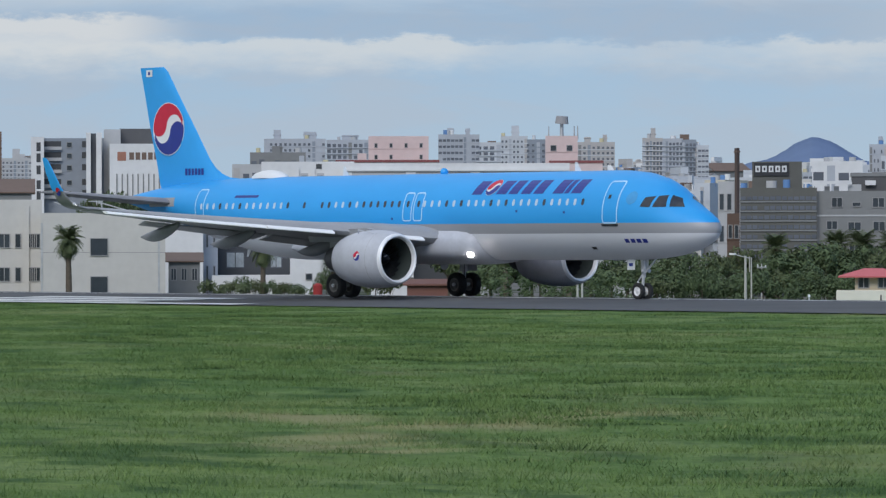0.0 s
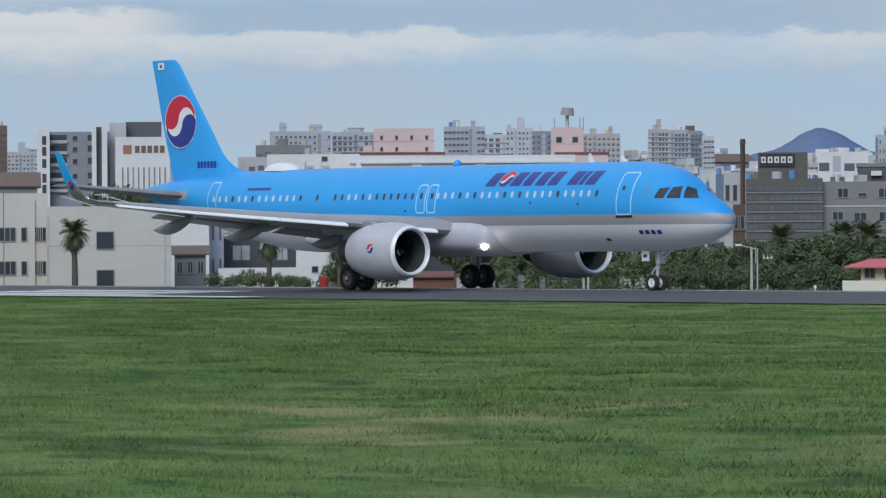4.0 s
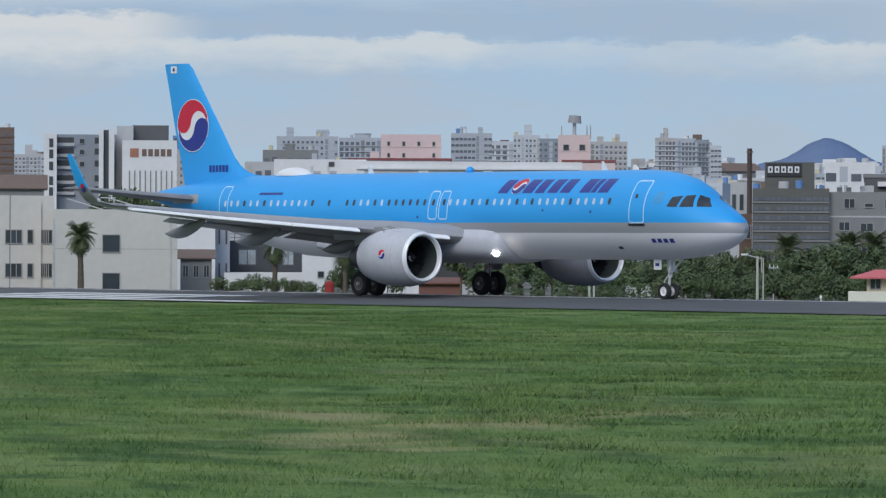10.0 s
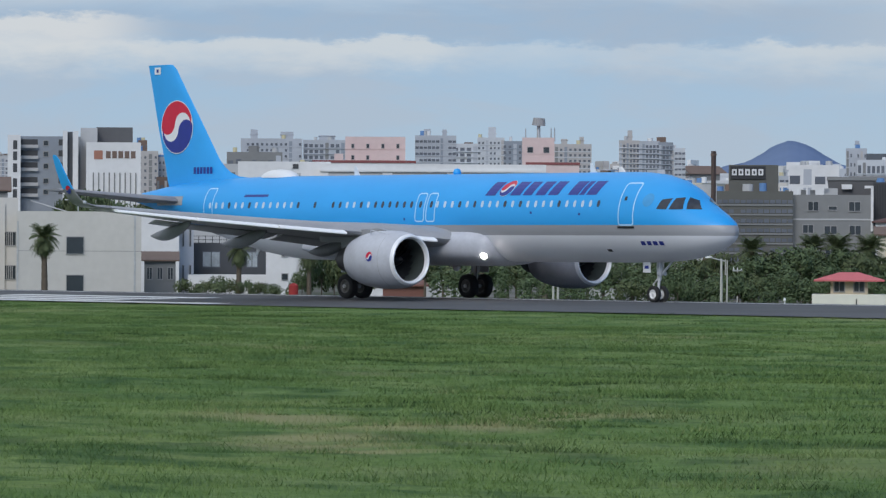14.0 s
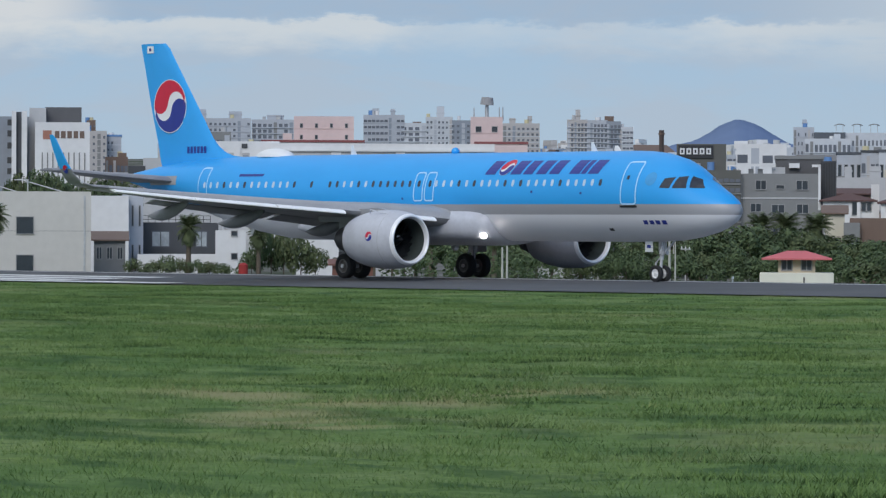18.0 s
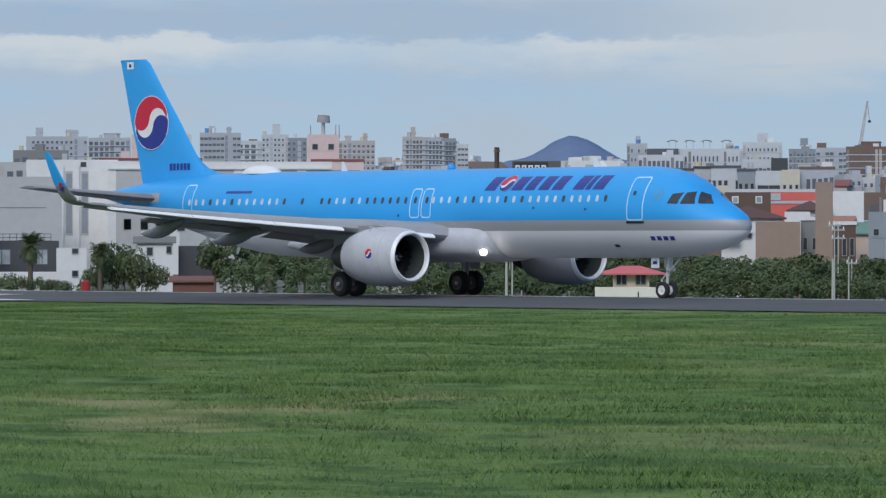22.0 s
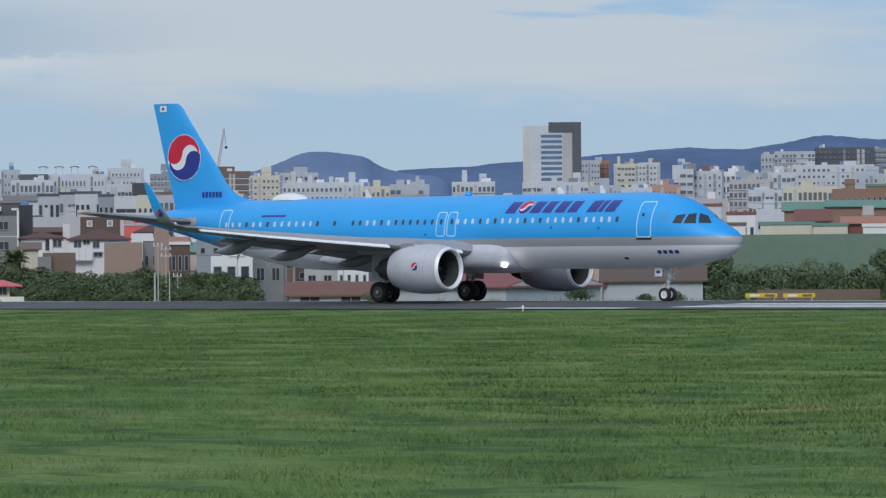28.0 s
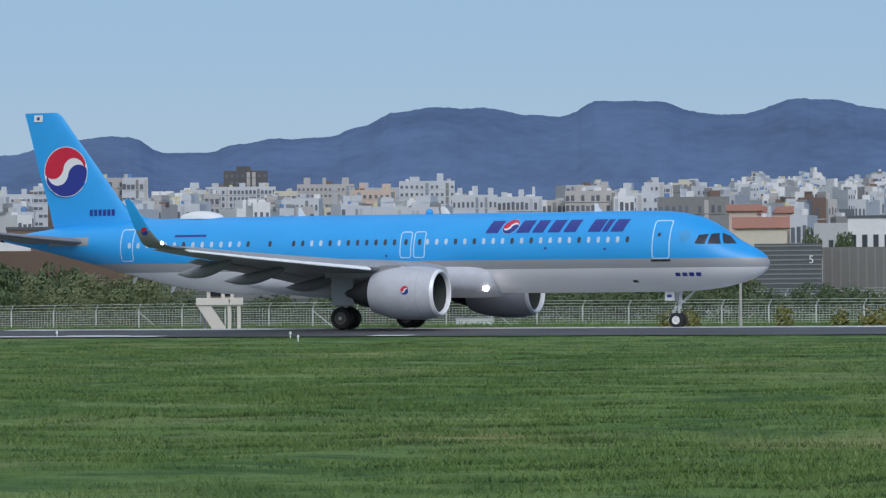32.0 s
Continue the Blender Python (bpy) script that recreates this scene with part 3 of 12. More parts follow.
def build_wing(plane, side):
    rings = []
    for y, le, te, z in zip(WING_Y, WING_LE, WING_TE, WING_Z):
        rings.append(airfoil(le, y, z, te - le, 0.135 if y < 5 else 0.115, 1.5, side))
    wing = part("wing", loft(rings), M_WING, plane, "grey swept wing", True)
    # upturned tip, blending from the wing's end into a blade
    tip = [(17.62, 5.05, 25.66, 0.85), (17.68, 5.25, 25.78, 0.80), (17.79, 5.9, 26.16, 0.64), (17.86, 6.45, 26.50, 0.46), (17.88, 6.62, 26.72, 0.24)]
    root = [(16.3, 4.18, 24.48, 1.67), (16.85, 4.23, 24.86, 1.36), (17.22, 4.38, 25.16, 1.16), (17.40, 4.55, 25.32, 1.04), (17.54, 4.78, 25.48, 0.94), (17.62, 5.05, 25.66, 0.85)]
    for nm, stations, mat, text in (("sharklet", tip, M_BLUE if side < 0 else M_WHITE, "upturned blue wingtip"), ("wingtip_bend", root, M_FAIRING, "")):
        rings = []
        for i, (y, z, u, c) in enumerate(stations):
            a, b = stations[max(0, i - 1)], stations[min(len(stations) - 1, i + 1)]
            lean = math.atan2(b[1] - a[1], b[0] - a[0])
            ring = []
            for px, py, pz in airfoil(u, 0, 0, c, 0.11, 0, side):
                ring.append((px, side * (y - pz * math.sin(lean)), z + pz * math.cos(lean)))
            rings.append(ring)
        part(nm, loft(rings), mat, wing, text, True)
    if side < 0:
        for nm, mat, half in (("mark_red", M_RED, 1), ("mark_blue", M_NAVY, -1)):
            low = [(-0.17 + 0.34 * i / 10, half * 0.02 + 0.05 * math.sin(math.pi * (-1 + i / 5))) for i in range(11)]
            high = [(x, half * math.sqrt(max(0, 0.0361 - x * x))) for x, _ in low]
            part(nm, strip_shape(low, high, lambda x, y: Vector((-(25.98 - x), -(17.70 + 0.30 * y), 5.02 + y))), mat, wing)
    if side < 0:
        turning_lamp(plane, "wingtip_strobe", (-25.20, -17.33, 4.44), 0.085, M_BEACON, "white flashing wingtip lamp")
    # drooped slats along the leading edge
    for y0, y1 in ((2.9, 5.0), (6.7, 9.5), (9.56, 12.9), (12.96, 16.2)):
        rings = []
        for j in range(5):
            y = y0 + (y1 - y0) * j / 4
            u, z = wing_at(y, 0.0)
            c = 0.50 + 0.35 * (16.3 - y) / 14
            rings.append(airfoil(u - 0.30, y, z - 0.16, c, 0.24, -11, side))
        part("slat", loft(rings), M_SLAT, wing, "pale extended slat", True)
    # flaps, run out a little
    for y0, y1 in ((2.1, 6.2), (6.5, 12.9)):
        rings = []
        for j in range(5):
            y = y0 + (y1 - y0) * j / 4
            u, z = wing_at(y, 0.93)
            rings.append(airfoil(u, y, z - 0.16, 1.25 - 0.05 * (y - 2), 0.12, 14, side))
        part("flap", loft(rings), M_WING, wing, smooth=True)
    part("aileron", loft([airfoil(wing_at(y, 0.86)[0], y, wing_at(y)[1] - 0.03, 0.55, 0.10, 3, side) for y in (13.05, 14.6, 16.2)]), M_WING, wing, smooth=True)
    # canoe fairings of the flap tracks
    for y, length in ((3.9, 3.2), (8.2, 3.5), (11.9, 3.1)):
        u, z = wing_at(y, 0.62)
        rings = []
        for j in range(13):
            s = j / 12
            r = 0.27 * (math.sin(math.pi * min(1, 0.06 + s * 0.98)) ** 0.6)
            ring = [(-(u + length * s), side * y + r * 0.62 * math.cos(6.2832 * i / 12), z - 0.20 - 0.60 * s - 0.18 * math.sin(math.pi * s) + r * 1.15 * math.sin(6.2832 * i / 12)) for i in range(12)]
            rings.append(ring)
        part("flap_track_fairing", loft(rings), M_FAIRING, wing, smooth=True)
    return wing


def build_engine(plane, side):
    """A turbofan under the wing, its intake a little ahead of the wing root."""
    u0, y0, z0 = 15.55, side * 5.75, 1.86
    base = Matrix.Translation((-u0, y0, z0))
    # along the axis backwards: negative x
    outer = [(-0.16, 1.19), (-0.40, 1.27), (-0.85, 1.335), (-1.4, 1.36), (-2.1, 1.345), (-2.8, 1.26), (-3.35, 1.12), (-3.72, 1.0), (-3.72, 0.95), (-3.5, 0.92)]
    nac = part("nacelle", spin(outer, 56), M_NACELLE, plane, "grey engine cowl", True, base)
    lip = [(-0.16, 1.19), (-0.06, 1.15), (-0.005, 1.10), (0.0, 1.06), (-0.03, 1.02), (-0.10, 0.995), (-0.22, 0.975)]
    part("intake_lip", spin(lip, 56), M_LIP, nac, "bright metal intake lip", True)
    part("intake_liner", spin([(-0.22, 0.975), (-0.6, 0.985), (-1.15, 1.02), (-1.6, 1.02)], 48), M_LINER, nac, smooth=True)
    back = bmesh.new()
    bmesh.ops.create_circle(back, cap_ends=True, segments=40, radius=1.01, matrix=Matrix.Translation((-1.5, 0, 0)) @ Matrix.Rotation(radians(90), 4, "Y"))
    part("fan_case", back, M_DARK, nac)
    fan_ob = part("fan", spin([(-0.62, 0.01), (-0.70, 0.08), (-0.85, 0.17), (-1.02, 0.26), (-1.2, 0.31)], 20), M_BLADE, plane, "dark spinning fan", True, base)
    bm = bmesh.new()
    bm.faces.new([bm.verts.new(p) for p in ((-1.08, -0.05, 0.28), (-1.26, 0.06, 0.28), (-1.32, 0.15, 0.66), (-1.34, 0.20, 0.99), (-1.05, -0.12, 0.99), (-1.06, -0.10, 0.66))])
    blade = mesh_of("fan_blade", bm, M_BLADE)
    for i in range(20):
        part("fan_blade", blade, M_BLADE, fan_ob, m=Matrix.Rotation(6.2832 * i / 20, 4, "X"))
    # a white comma on the spinner
    mark = bmesh.new()
    spin([(-0.80, 0.15), (-0.88, 0.19)], 20, "x", mark)
    bmesh.ops.delete(mark, geom=[f for f in mark.faces if f.calc_center_median().z < 0.08], context="FACES")
    part("spinner_mark", mark, M_WHITE, fan_ob)
    part("core_nozzle", spin([(-3.2, 0.82), (-3.9, 0.78), (-4.4, 0.66), (-4.8, 0.54), (-4.75, 0.50), (-4.3, 0.48)], 36), M_DARK, nac, smooth=True)
    part("exhaust_plug", spin([(-4.2, 0.40), (-4.8, 0.34), (-5.3, 0.18), (-5.5, 0.02)], 24), M_DARK, nac, smooth=True)
    # pylon to the wing and the strake on the cowl
    py = loft([[(x, w, z) for x, w, z in ((-1.3, 0.04, 1.30), (-1.3, -0.04, 1.30), (-1.2, 0, 1.18))], [(-2.2, 0.16, 1.45), (-2.2, -0.16, 1.45), (-2.2, 0, 1.1)], [(-4.4, 0.20, 1.36), (-4.4, -0.20, 1.36), (-4.4, 0, 0.8)], [(-6.6, 0.14, 1.22), (-6.6, -0.14, 1.22), (-6.6, 0, 0.8)]])
    part("pylon", py, M_WING, nac)
    st = loft([[(-1.0, 0.62, 1.17), (-1.0, 0.63, 1.20), (-1.0, 0.64, 1.17)], [(-1.9, 0.86, 1.38), (-1.9, 0.88, 1.40), (-1.9, 0.90, 1.36)], [(-2.1, 0.66, 1.17), (-2.1, 0.68, 1.18), (-2.1, 0.70, 1.16)]])
    if side < 0:
        for v in st.verts:
            v.co.y *= -1
    part("strake", st, M_NACELLE, nac)
    if side < 0:
        def place(x, y, lift):
            a = radians(6) + y / 1.35
            return Vector((-1.45 + x, -(1.352 + lift) * math.cos(a), (1.352 + lift) * math.sin(a)))
        roundel(nac, place, 0.23, "cowl_roundel")
        part("cowl_seam", spin([(-0.86, 1.341), (-0.88, 1.343)], 56), M_WING, nac, smooth=True)
    return fan_ob, (-u0, y0, z0)


def wheel_mesh(radius, width, rim_mat):
    w = width / 2
    rim = bmesh.new()
    spin([(-w * 0.75, 0.03), (-w * 0.72, radius * 0.16), (-w * 0.45, radius * 0.20), (-w * 0.40, radius * 0.40), (-w * 0.80, radius * 0.50), (-w * 0.80, radius * 0.58), (w * 0.80, radius * 0.58), (w * 0.80, radius * 0.50), (w * 0.4, radius * 0.40), (w * 0.72, radius * 0.16), (w * 0.75, 0.03)], 24, "y", rim)
    for i in range(8):
        a = 6.2832 * i / 8
        for s in (-1, 1):
            add_tube(rim, (radius * 0.30 * math.cos(a), s * w * 0.42, radius * 0.30 * math.sin(a)), (radius * 0.30 * math.cos(a), s * w * 0.62, radius * 0.30 * math.sin(a)), radius * 0.05, n=6)
    tyre = spin([(-w * 0.80, radius * 0.56), (-w, radius * 0.70), (-w * 0.98, radius * 0.86), (-w * 0.75, radius * 0.97), (-w * 0.35, radius), (w * 0.35, radius), (w * 0.75, radius * 0.97), (w * 0.98, radius * 0.86), (w, radius * 0.70), (w * 0.80, radius * 0.56)], 36, "y")
    return mesh_of("rim", rim, rim_mat, True), mesh_of("tyre", tyre, M_RUBBER, True)


def build_gear(plane):
    """Wheels are returned with their places and radii, for the rolling."""
    rolling = []
    nose_rim, nose_tyre = wheel_mesh(0.38, 0.22, M_RIM)
    main_rim, main_tyre = wheel_mesh(0.585, 0.43, M_RIM_DARK)

    def add_wheel(x, y, r, rim, tyre):
        ob = part("wheel", rim, None, plane, "wheel rim with rubber tyre", m=Matrix.Translation((x, y, r)))
        part("tyre", tyre, None, ob)
        rolling.append((ob, (x, y, r), r))

    for y in (-0.25, 0.25):
        add_wheel(-5.07, y, 0.38, nose_rim, nose_tyre)
    leg = tube((-5.07, 0, 0.38), (-5.0, 0, 1.05), 0.065)
    add_tube(leg, (-5.0, 0, 1.0), (-4.9, 0, 2.1), 0.10)
    add_tube(leg, (-5.07, -0.34, 0.38), (-5.07, 0.34, 0.38), 0.06)
    add_tube(leg, (-5.24, 0, 0.5), (-5.38, 0, 0.82), 0.035)
    add_tube(leg, (-5.38, 0, 0.82), (-5.08, 0, 1.12), 0.035)
    part("nose_gear_leg", leg, M_STRUT, plane, "grey nose gear strut", True)
    part("drag_brace", tube((-4.98, 0, 1.15), (-4.1, 0, 1.9), 0.05), M_STRUT, plane)
    for y in (-0.17, 0.17):
        part("taxi_lamp", tube((-4.78, y, 1.32), (-4.90, y, 1.32), 0.10, 0.07, 14), M_STRUT, plane)
    for y in (-0.42, 0.42):
        door = box(-5.62, -5.12, y - 0.015, y + 0.015, 1.36, 1.84, 0.008)
        part("nose_gear_door", door, M_WHITE, plane, "white gear door with a dark number patch")
        if y < 0:
            part("number_patch", box(-5.5, -5.24, y - 0.022, y - 0.016, 1.53, 1.67), M_NAVY, plane)
    for side in (-1, 1):
        y = side * 3.795
        for dy in (-0.465, 0.465):
            add_wheel(-21.97, y + dy, 0.585, main_rim, main_tyre)
        leg = tube((-21.97, y, 0.585), (-21.97, y, 1.25), 0.10)
        add_tube(leg, (-21.97, y, 1.2), (-21.85, y + side * 0.12, 3.0), 0.17)
        add_tube(leg, (-21.97, y - 0.7, 0.585), (-21.97, y + 0.7, 0.585), 0.09)
        add_tube(leg, (-22.15, y, 0.75), (-22.42, y, 1.12), 0.05)
        add_tube(leg, (-22.42, y, 1.12), (-22.05, y, 1.45), 0.05)
        part("main_gear_leg", leg, M_STRUT, plane, "grey main gear strut", True)
        part("side_stay", tube((-21.9, y, 1.7), (-21.9, side * 2.1, 2.3), 0.07), M_STRUT, plane)
        gate = box(-22.65, -21.35, y + side * 0.30 - 0.02, y + side * 0.30 + 0.02, 1.25, 2.75, 0.01)
        part("main_gear_door", gate, M_NACELLE, plane, "pale gear door")
        hose = bmesh.new()
        add_tube(hose, (-22.12, y + 0.09, 0.9), (-22.10, y + 0.12, 2.4), 0.022, n=6)
        add_tube(hose, (-21.83, y - 0.10, 0.8), (-21.80, y - 0.1, 2.3), 0.018, n=6)
        part("brake_hose", hose, M_DARK, plane)
    return rolling


def build_airliner():
    plane = thing("airliner", "sky-blue twin-engine passenger jet rolling on the runway", "airplane")
    rings = []
    us = sorted({f[0] for f in FUSE} | {6.6 + 22.8 * i / 14 for i in range(15)})
    for u in us:
        top, bot, half = fuse_at(u)
        c, h = (top + bot) / 2, (top - bot) / 2
        rings.append([(-u, half * math.cos(6.2832 * i / 64), c + h * math.sin(6.2832 * i / 64)) for i in range(64)])
    body = part("fuselage", loft(rings), M_LIVERY, plane, "fuselage in sky blue over a silver band and light grey", True)
    # belly fairing, full and rounded ahead of the wing
    rings = []
    for u, k, half in ((14.62, 0.20, 1.2), (14.68, 0.52, 1.75), (14.85, 0.78, 2.0), (15.2, 0.93, 2.12), (15.9, 1.0, 2.2), (16.8, 1.0, 2.23), (18.5, 1.0, 2.25), (22.5, 1.0, 2.25), (25.5, 0.92, 2.18), (27.5, 0.62, 2.0), (29.0, 0.2, 1.4)):
        top, bottom = 2.5 + 0.95 * k, 2.3 - 0.72 * k
        c, h = (top + bottom) / 2, (top - bottom) / 2
        ring = []
        for i in range(40):
            a = 6.2832 * i / 40
            ex = 0.72
            ring.append((-u, half * math.copysign(abs(math.cos(a)) ** ex, math.cos(a)), c + h * math.copysign(abs(math.sin(a)) ** ex, math.sin(a))))
        rings.append(ring)
    part("belly_fairing", loft(rings), M_NACELLE, plane, "light grey wing root fairing", True)
    for side in (-1, 1):
        build_wing(plane, side)
    fans = [build_engine(plane, side) for side in (-1, 1)]
    rolling = build_gear(plane)

    # tail fin with its fillet
    fin = []
    for z, le, te in ((5.2, 34.6, 41.0), (5.75, 35.75, 41.2), (6.6, 36.75, 41.4), (8.5, 38.2, 42.0), (10.4, 39.7, 42.5), (11.45, 40.5, 42.8), (11.70, 40.85, 42.86)):
        c = te - le
        fin.append([(-(le + c * s), w * c * k, z) for s, k, w in ((0, 0, 0), (0.05, 0.022, 1), (0.15, 0.04, 1), (0.35, 0.048, 1), (0.6, 0.036, 1), (0.85, 0.014, 1), (1, 0.003, 1), (1, 0.003, -1), (0.85, 0.014, -1), (0.6, 0.036, -1), (0.35, 0.048, -1), (0.15, 0.04, -1), (0.05, 0.022, -1))])
    fin_ob = part("tail_fin", loft(fin), M_BLUE, plane, "tall blue tail fin", True)
    fillet = loft([[(-34.6, 0.03, 5.80), (-34.6, -0.03, 5.80), (-34.6, 0, 5.88)], [(-35.4, 0.12, 5.75), (-35.4, -0.12, 5.75), (-35.4, 0, 5.95)], [(-36.0, 0.16, 5.7), (-36.0, -0.16, 5.7), (-36.0, 0, 6.14)], [(-36.5, 0.19, 5.7), (-36.5, -0.19, 5.7), (-36.5, 0, 6.44)], [(-37.1, 0.2, 5.7), (-37.1, -0.2, 5.7), (-37.1, 0, 7.0)], [(-37.5, 0.2, 5.7), (-37.5, -0.2, 5.7), (-37.5, 0, 7.5)]])
    part("fin_fillet", fillet, M_BLUE, fin_ob, smooth=True)

    def on_fin(x, y, lift):
        u, z = 40.25 - x, 8.50 + y
        return Vector((-u, -(0.185 + lift) * (1 - 0.35 * max(0, (u - 40) / 2)), z))

    roundel(fin_ob, on_fin, 1.36, "tail_roundel")
    part("flag_patch", grid_patch(lambda a, b: (-(42.25 - 0.55 * a), -0.095 - 0.02 * a, 11.22 + 0.36 * b), 1, 1), M_WHITE, fin_ob, "small white flag")
    part("flag_mark", grid_patch(lambda a, b: (-(42.06 - 0.17 * a), -0.125, 11.32 + 0.16 * b), 1, 1), M_NAVY, fin_ob)
    # registration as plain bars
    for i in range(6):
        u = 38.75 - 0.27 * i
        part("registration_bar", grid_patch(lambda a, b: (-(u - 0.19 * a), -0.248, 6.10 + 0.34 * b), 1, 1), M_NAVY, fin_ob)
    # tailplane
    for side in (-1, 1):
        tp = loft([airfoil(u, y, z, c, 0.10, 0, side) for y, u, c, z in ((0.5, 38.0, 4.3, 4.62), (1.2, 38.5, 3.9, 4.68), (3.6, 40.1, 2.75, 4.93), (6.0, 41.65, 1.65, 5.2), (6.22, 41.95, 1.3, 5.22))])
        part("tailplane", tp, M_FAIRING, plane, "grey tailplane", True)
        root = part("tail_root_plate", side_quad(((38.2, 4.50), (40.9, 4.50), (40.9, 4.95), (38.2, 4.95)), 0.01), M_WING, plane) if side < 0 else None
    part("tail_exhaust", tube((-44.2, 0, 4.86), (-44.45, 0, 4.86), 0.13, 0.11, 14), M_DARK, plane)

    # cockpit glazing on both sides
    for side in (-1, 1):
        panes = (
            ((1.58, 4.20), (2.12, 4.21), (2.36, 4.74), (2.06, 4.60)),
            ((2.24, 4.20), (2.84, 4.20), (2.76, 4.70), (2.46, 4.74)),
            ((2.96, 4.20), (3.46, 4.22), (3.32, 4.64), (2.87, 4.70)),
        )
        for pane in panes:
            q = pane if len(pane) == 4 else (pane[0], pane[1], pane[2], pane[4])
            bm = grid_patch(lambda s, t: skin(*[(q[0][i] + (q[1][i] - q[0][i]) * s) * (1 - t) + (q[3][i] + (q[2][i] - q[3][i]) * s) * t for i in (0, 1)], side, 0.014), 5, 5)
            part("cockpit_window", bm, M_COCKPIT, plane, "dark cockpit window", True)

    # doors: a rounded white outline each
    def door(u0, u1, z0, z1, name, label):
        w, r = 0.065, 0.16
        path = []
        for cx, cz, a0 in ((u1 - r, z1 - r, 0), (u0 + r, z1 - r, 90), (u0 + r, z0 + r, 180), (u1 - r, z0 + r, 270)):
            for k in range(5):
                a = radians(a0 + 22.5 * k)
                path.append((cx + r * math.cos(a), cz + r * math.sin(a), math.cos(a), math.sin(a)))
        path_full = []
        for a, b in zip(path, path[1:] + path[:1]):
            steps = max(1, int(math.hypot(b[0] - a[0], b[1] - a[1]) / 0.2))
            for k in range(steps):
                path_full.append([a[i] + (b[i] - a[i]) * k / steps for i in range(4)])
        bm = bmesh.new()
        rows = [[bm.verts.new(skin(p[0] - p[2] * w * k, p[1] - p[3] * w * k, -1, 0.012)) for k in (0, 1)] for p in path_full]
        for a, b in zip(rows, rows[1:] + rows[:1]):
            bm.faces.new((a[0], b[0], b[1], a[1]))
        return part(name, bm, M_OUTLINE, plane, label, True)

    d = door(4.72, 5.68, 3.47, 5.42, "cabin_door", "passenger door outlined in white")
    part("door_sill", side_quad(((4.68, 3.36), (5.72, 3.36), (5.72, 3.45), (4.68, 3.45)), 0.03), M_DARK, d)
    part("door_window", side_quad(((5.25, 4.60), (5.40, 4.60), (5.40, 4.78), (5.25, 4.78)), 0.016), M_COCKPIT, d)
    for u in (18.66, 19.44):
        d = door(u - 0.34, u + 0.34, 3.64, 5.02, "exit_door", "emergency exit outlined in white")
    d = door(35.35, 36.15, 3.62, 5.35, "rear_door", "rear door outlined in white")
    # cabin windows, some shut
    front_row = "ddlllldlllldldllldldlll"
    middle_row = "ddddddldllddd"
    rear_row = "dlllllldlldlll"
    pane_ring = [(0.095 * math.copysign(abs(math.cos(a)) ** 0.75, math.cos(a)), 0.155 * math.copysign(abs(math.sin(a)) ** 0.75, math.sin(a))) for a in [6.2832 * i / 14 for i in range(14)]]
    spots = [(7.02 + 0.533 * i, c) for i, c in enumerate(front_row[1:])] + [(18.66, "d"), (19.44, "d")]
    spots += [(20.10 + 0.533 * i, c) for i, c in enumerate(middle_row[:-1])] + [(27.35, "d")]
    spots += [(28.65 + 0.533 * i, c) for i, c in enumerate(rear_row)]
    for u, shutter in spots:
        bm = bmesh.new()
        bm.faces.new([bm.verts.new(skin(u + x, 4.47 + y, -1, 0.010)) for x, y in pane_ring])
        part("cabin_window", bm, M_PANE_DARK if shutter == "d" else M_PANE_SHUT, plane)
    # name on the side as plain slanted bars, with a roundel for the second letter
    def name_bar(u, width, z0, z1, lean=0.26):
        part("name_bar", side_quad(((u, z0), (u - width, z0), (u - width - lean, z1), (u - lean, z1)), 0.010), M_NAVY, plane)

    x0, pitch = 15.0, 0.872
    for i, w in ((0, 0.70), (2, 0.70), (3, 0.63), (4, 0.68), (5, 0.68), (6.55, 0.70), (7.45, 0.32), (7.98, 0.70)):
        name_bar(x0 - i * pitch, w, 4.87, 5.50)

    def on_side(x, y, lift):
        return skin(x0 - 1.0 * pitch - 0.50 - x - y * 0.3, 5.19 + y * 0.85, -1, 0.008 + lift)

    roundel(plane, on_side, 0.43, "name_roundel")
    for i in range(4):
        name_u = 4.55 - 0.36 * i
        part("script_bar", side_quad(((name_u, 2.60), (name_u - 0.25, 2.60), (name_u - 0.25, 2.78), (name_u, 2.78)), 0.010), M_NAVY, plane)
    part("type_bar", side_quad(((33.0, 4.88), (31.2, 4.88), (31.15, 5.0), (32.95, 5.0)), 0.010), M_NAVY, plane)
    part("service_hatch", side_quad(((6.95, 2.30), (6.65, 2.30), (6.65, 2.42), (6.95, 2.42)), 0.010), M_DARK, plane)
    part("emblem", mapped_shape([(0.30 * math.cos(6.2832 * i / 24), 0.30 * math.sin(6.2832 * i / 24)) for i in range(24)], lambda x, y: skin(4.02 + x, 4.62 + y, -1, 0.010)), material("emblem_blue", (0.05, 0.30, 0.62), 0.4, var=0.1), plane, smooth=True)
    for su, sz in ((11.6, 4.02), (8.3, 3.95), (20.6, 3.72)):
        part("static_port", side_quad(((su, sz), (su - 0.13, sz), (su - 0.13, sz + 0.10), (su, sz + 0.10)), 0.010), M_NAVY, plane)
    # satellite dome, aerials, drain masts
    dome = []
    for j in range(13):
        s = j / 12
        r = math.sin(math.pi * s) ** 0.5 if 0 < s < 1 else 0.02
        dome.append([(-(33.6 - 2.6 * s), 0.62 * r * math.cos(math.pi * i / 12), 5.86 + 0.42 * r * math.sin(math.pi * i / 12)) for i in range(13)])
    part("antenna_dome", loft(dome, close=False), M_WHITE, plane, "white antenna dome", True)
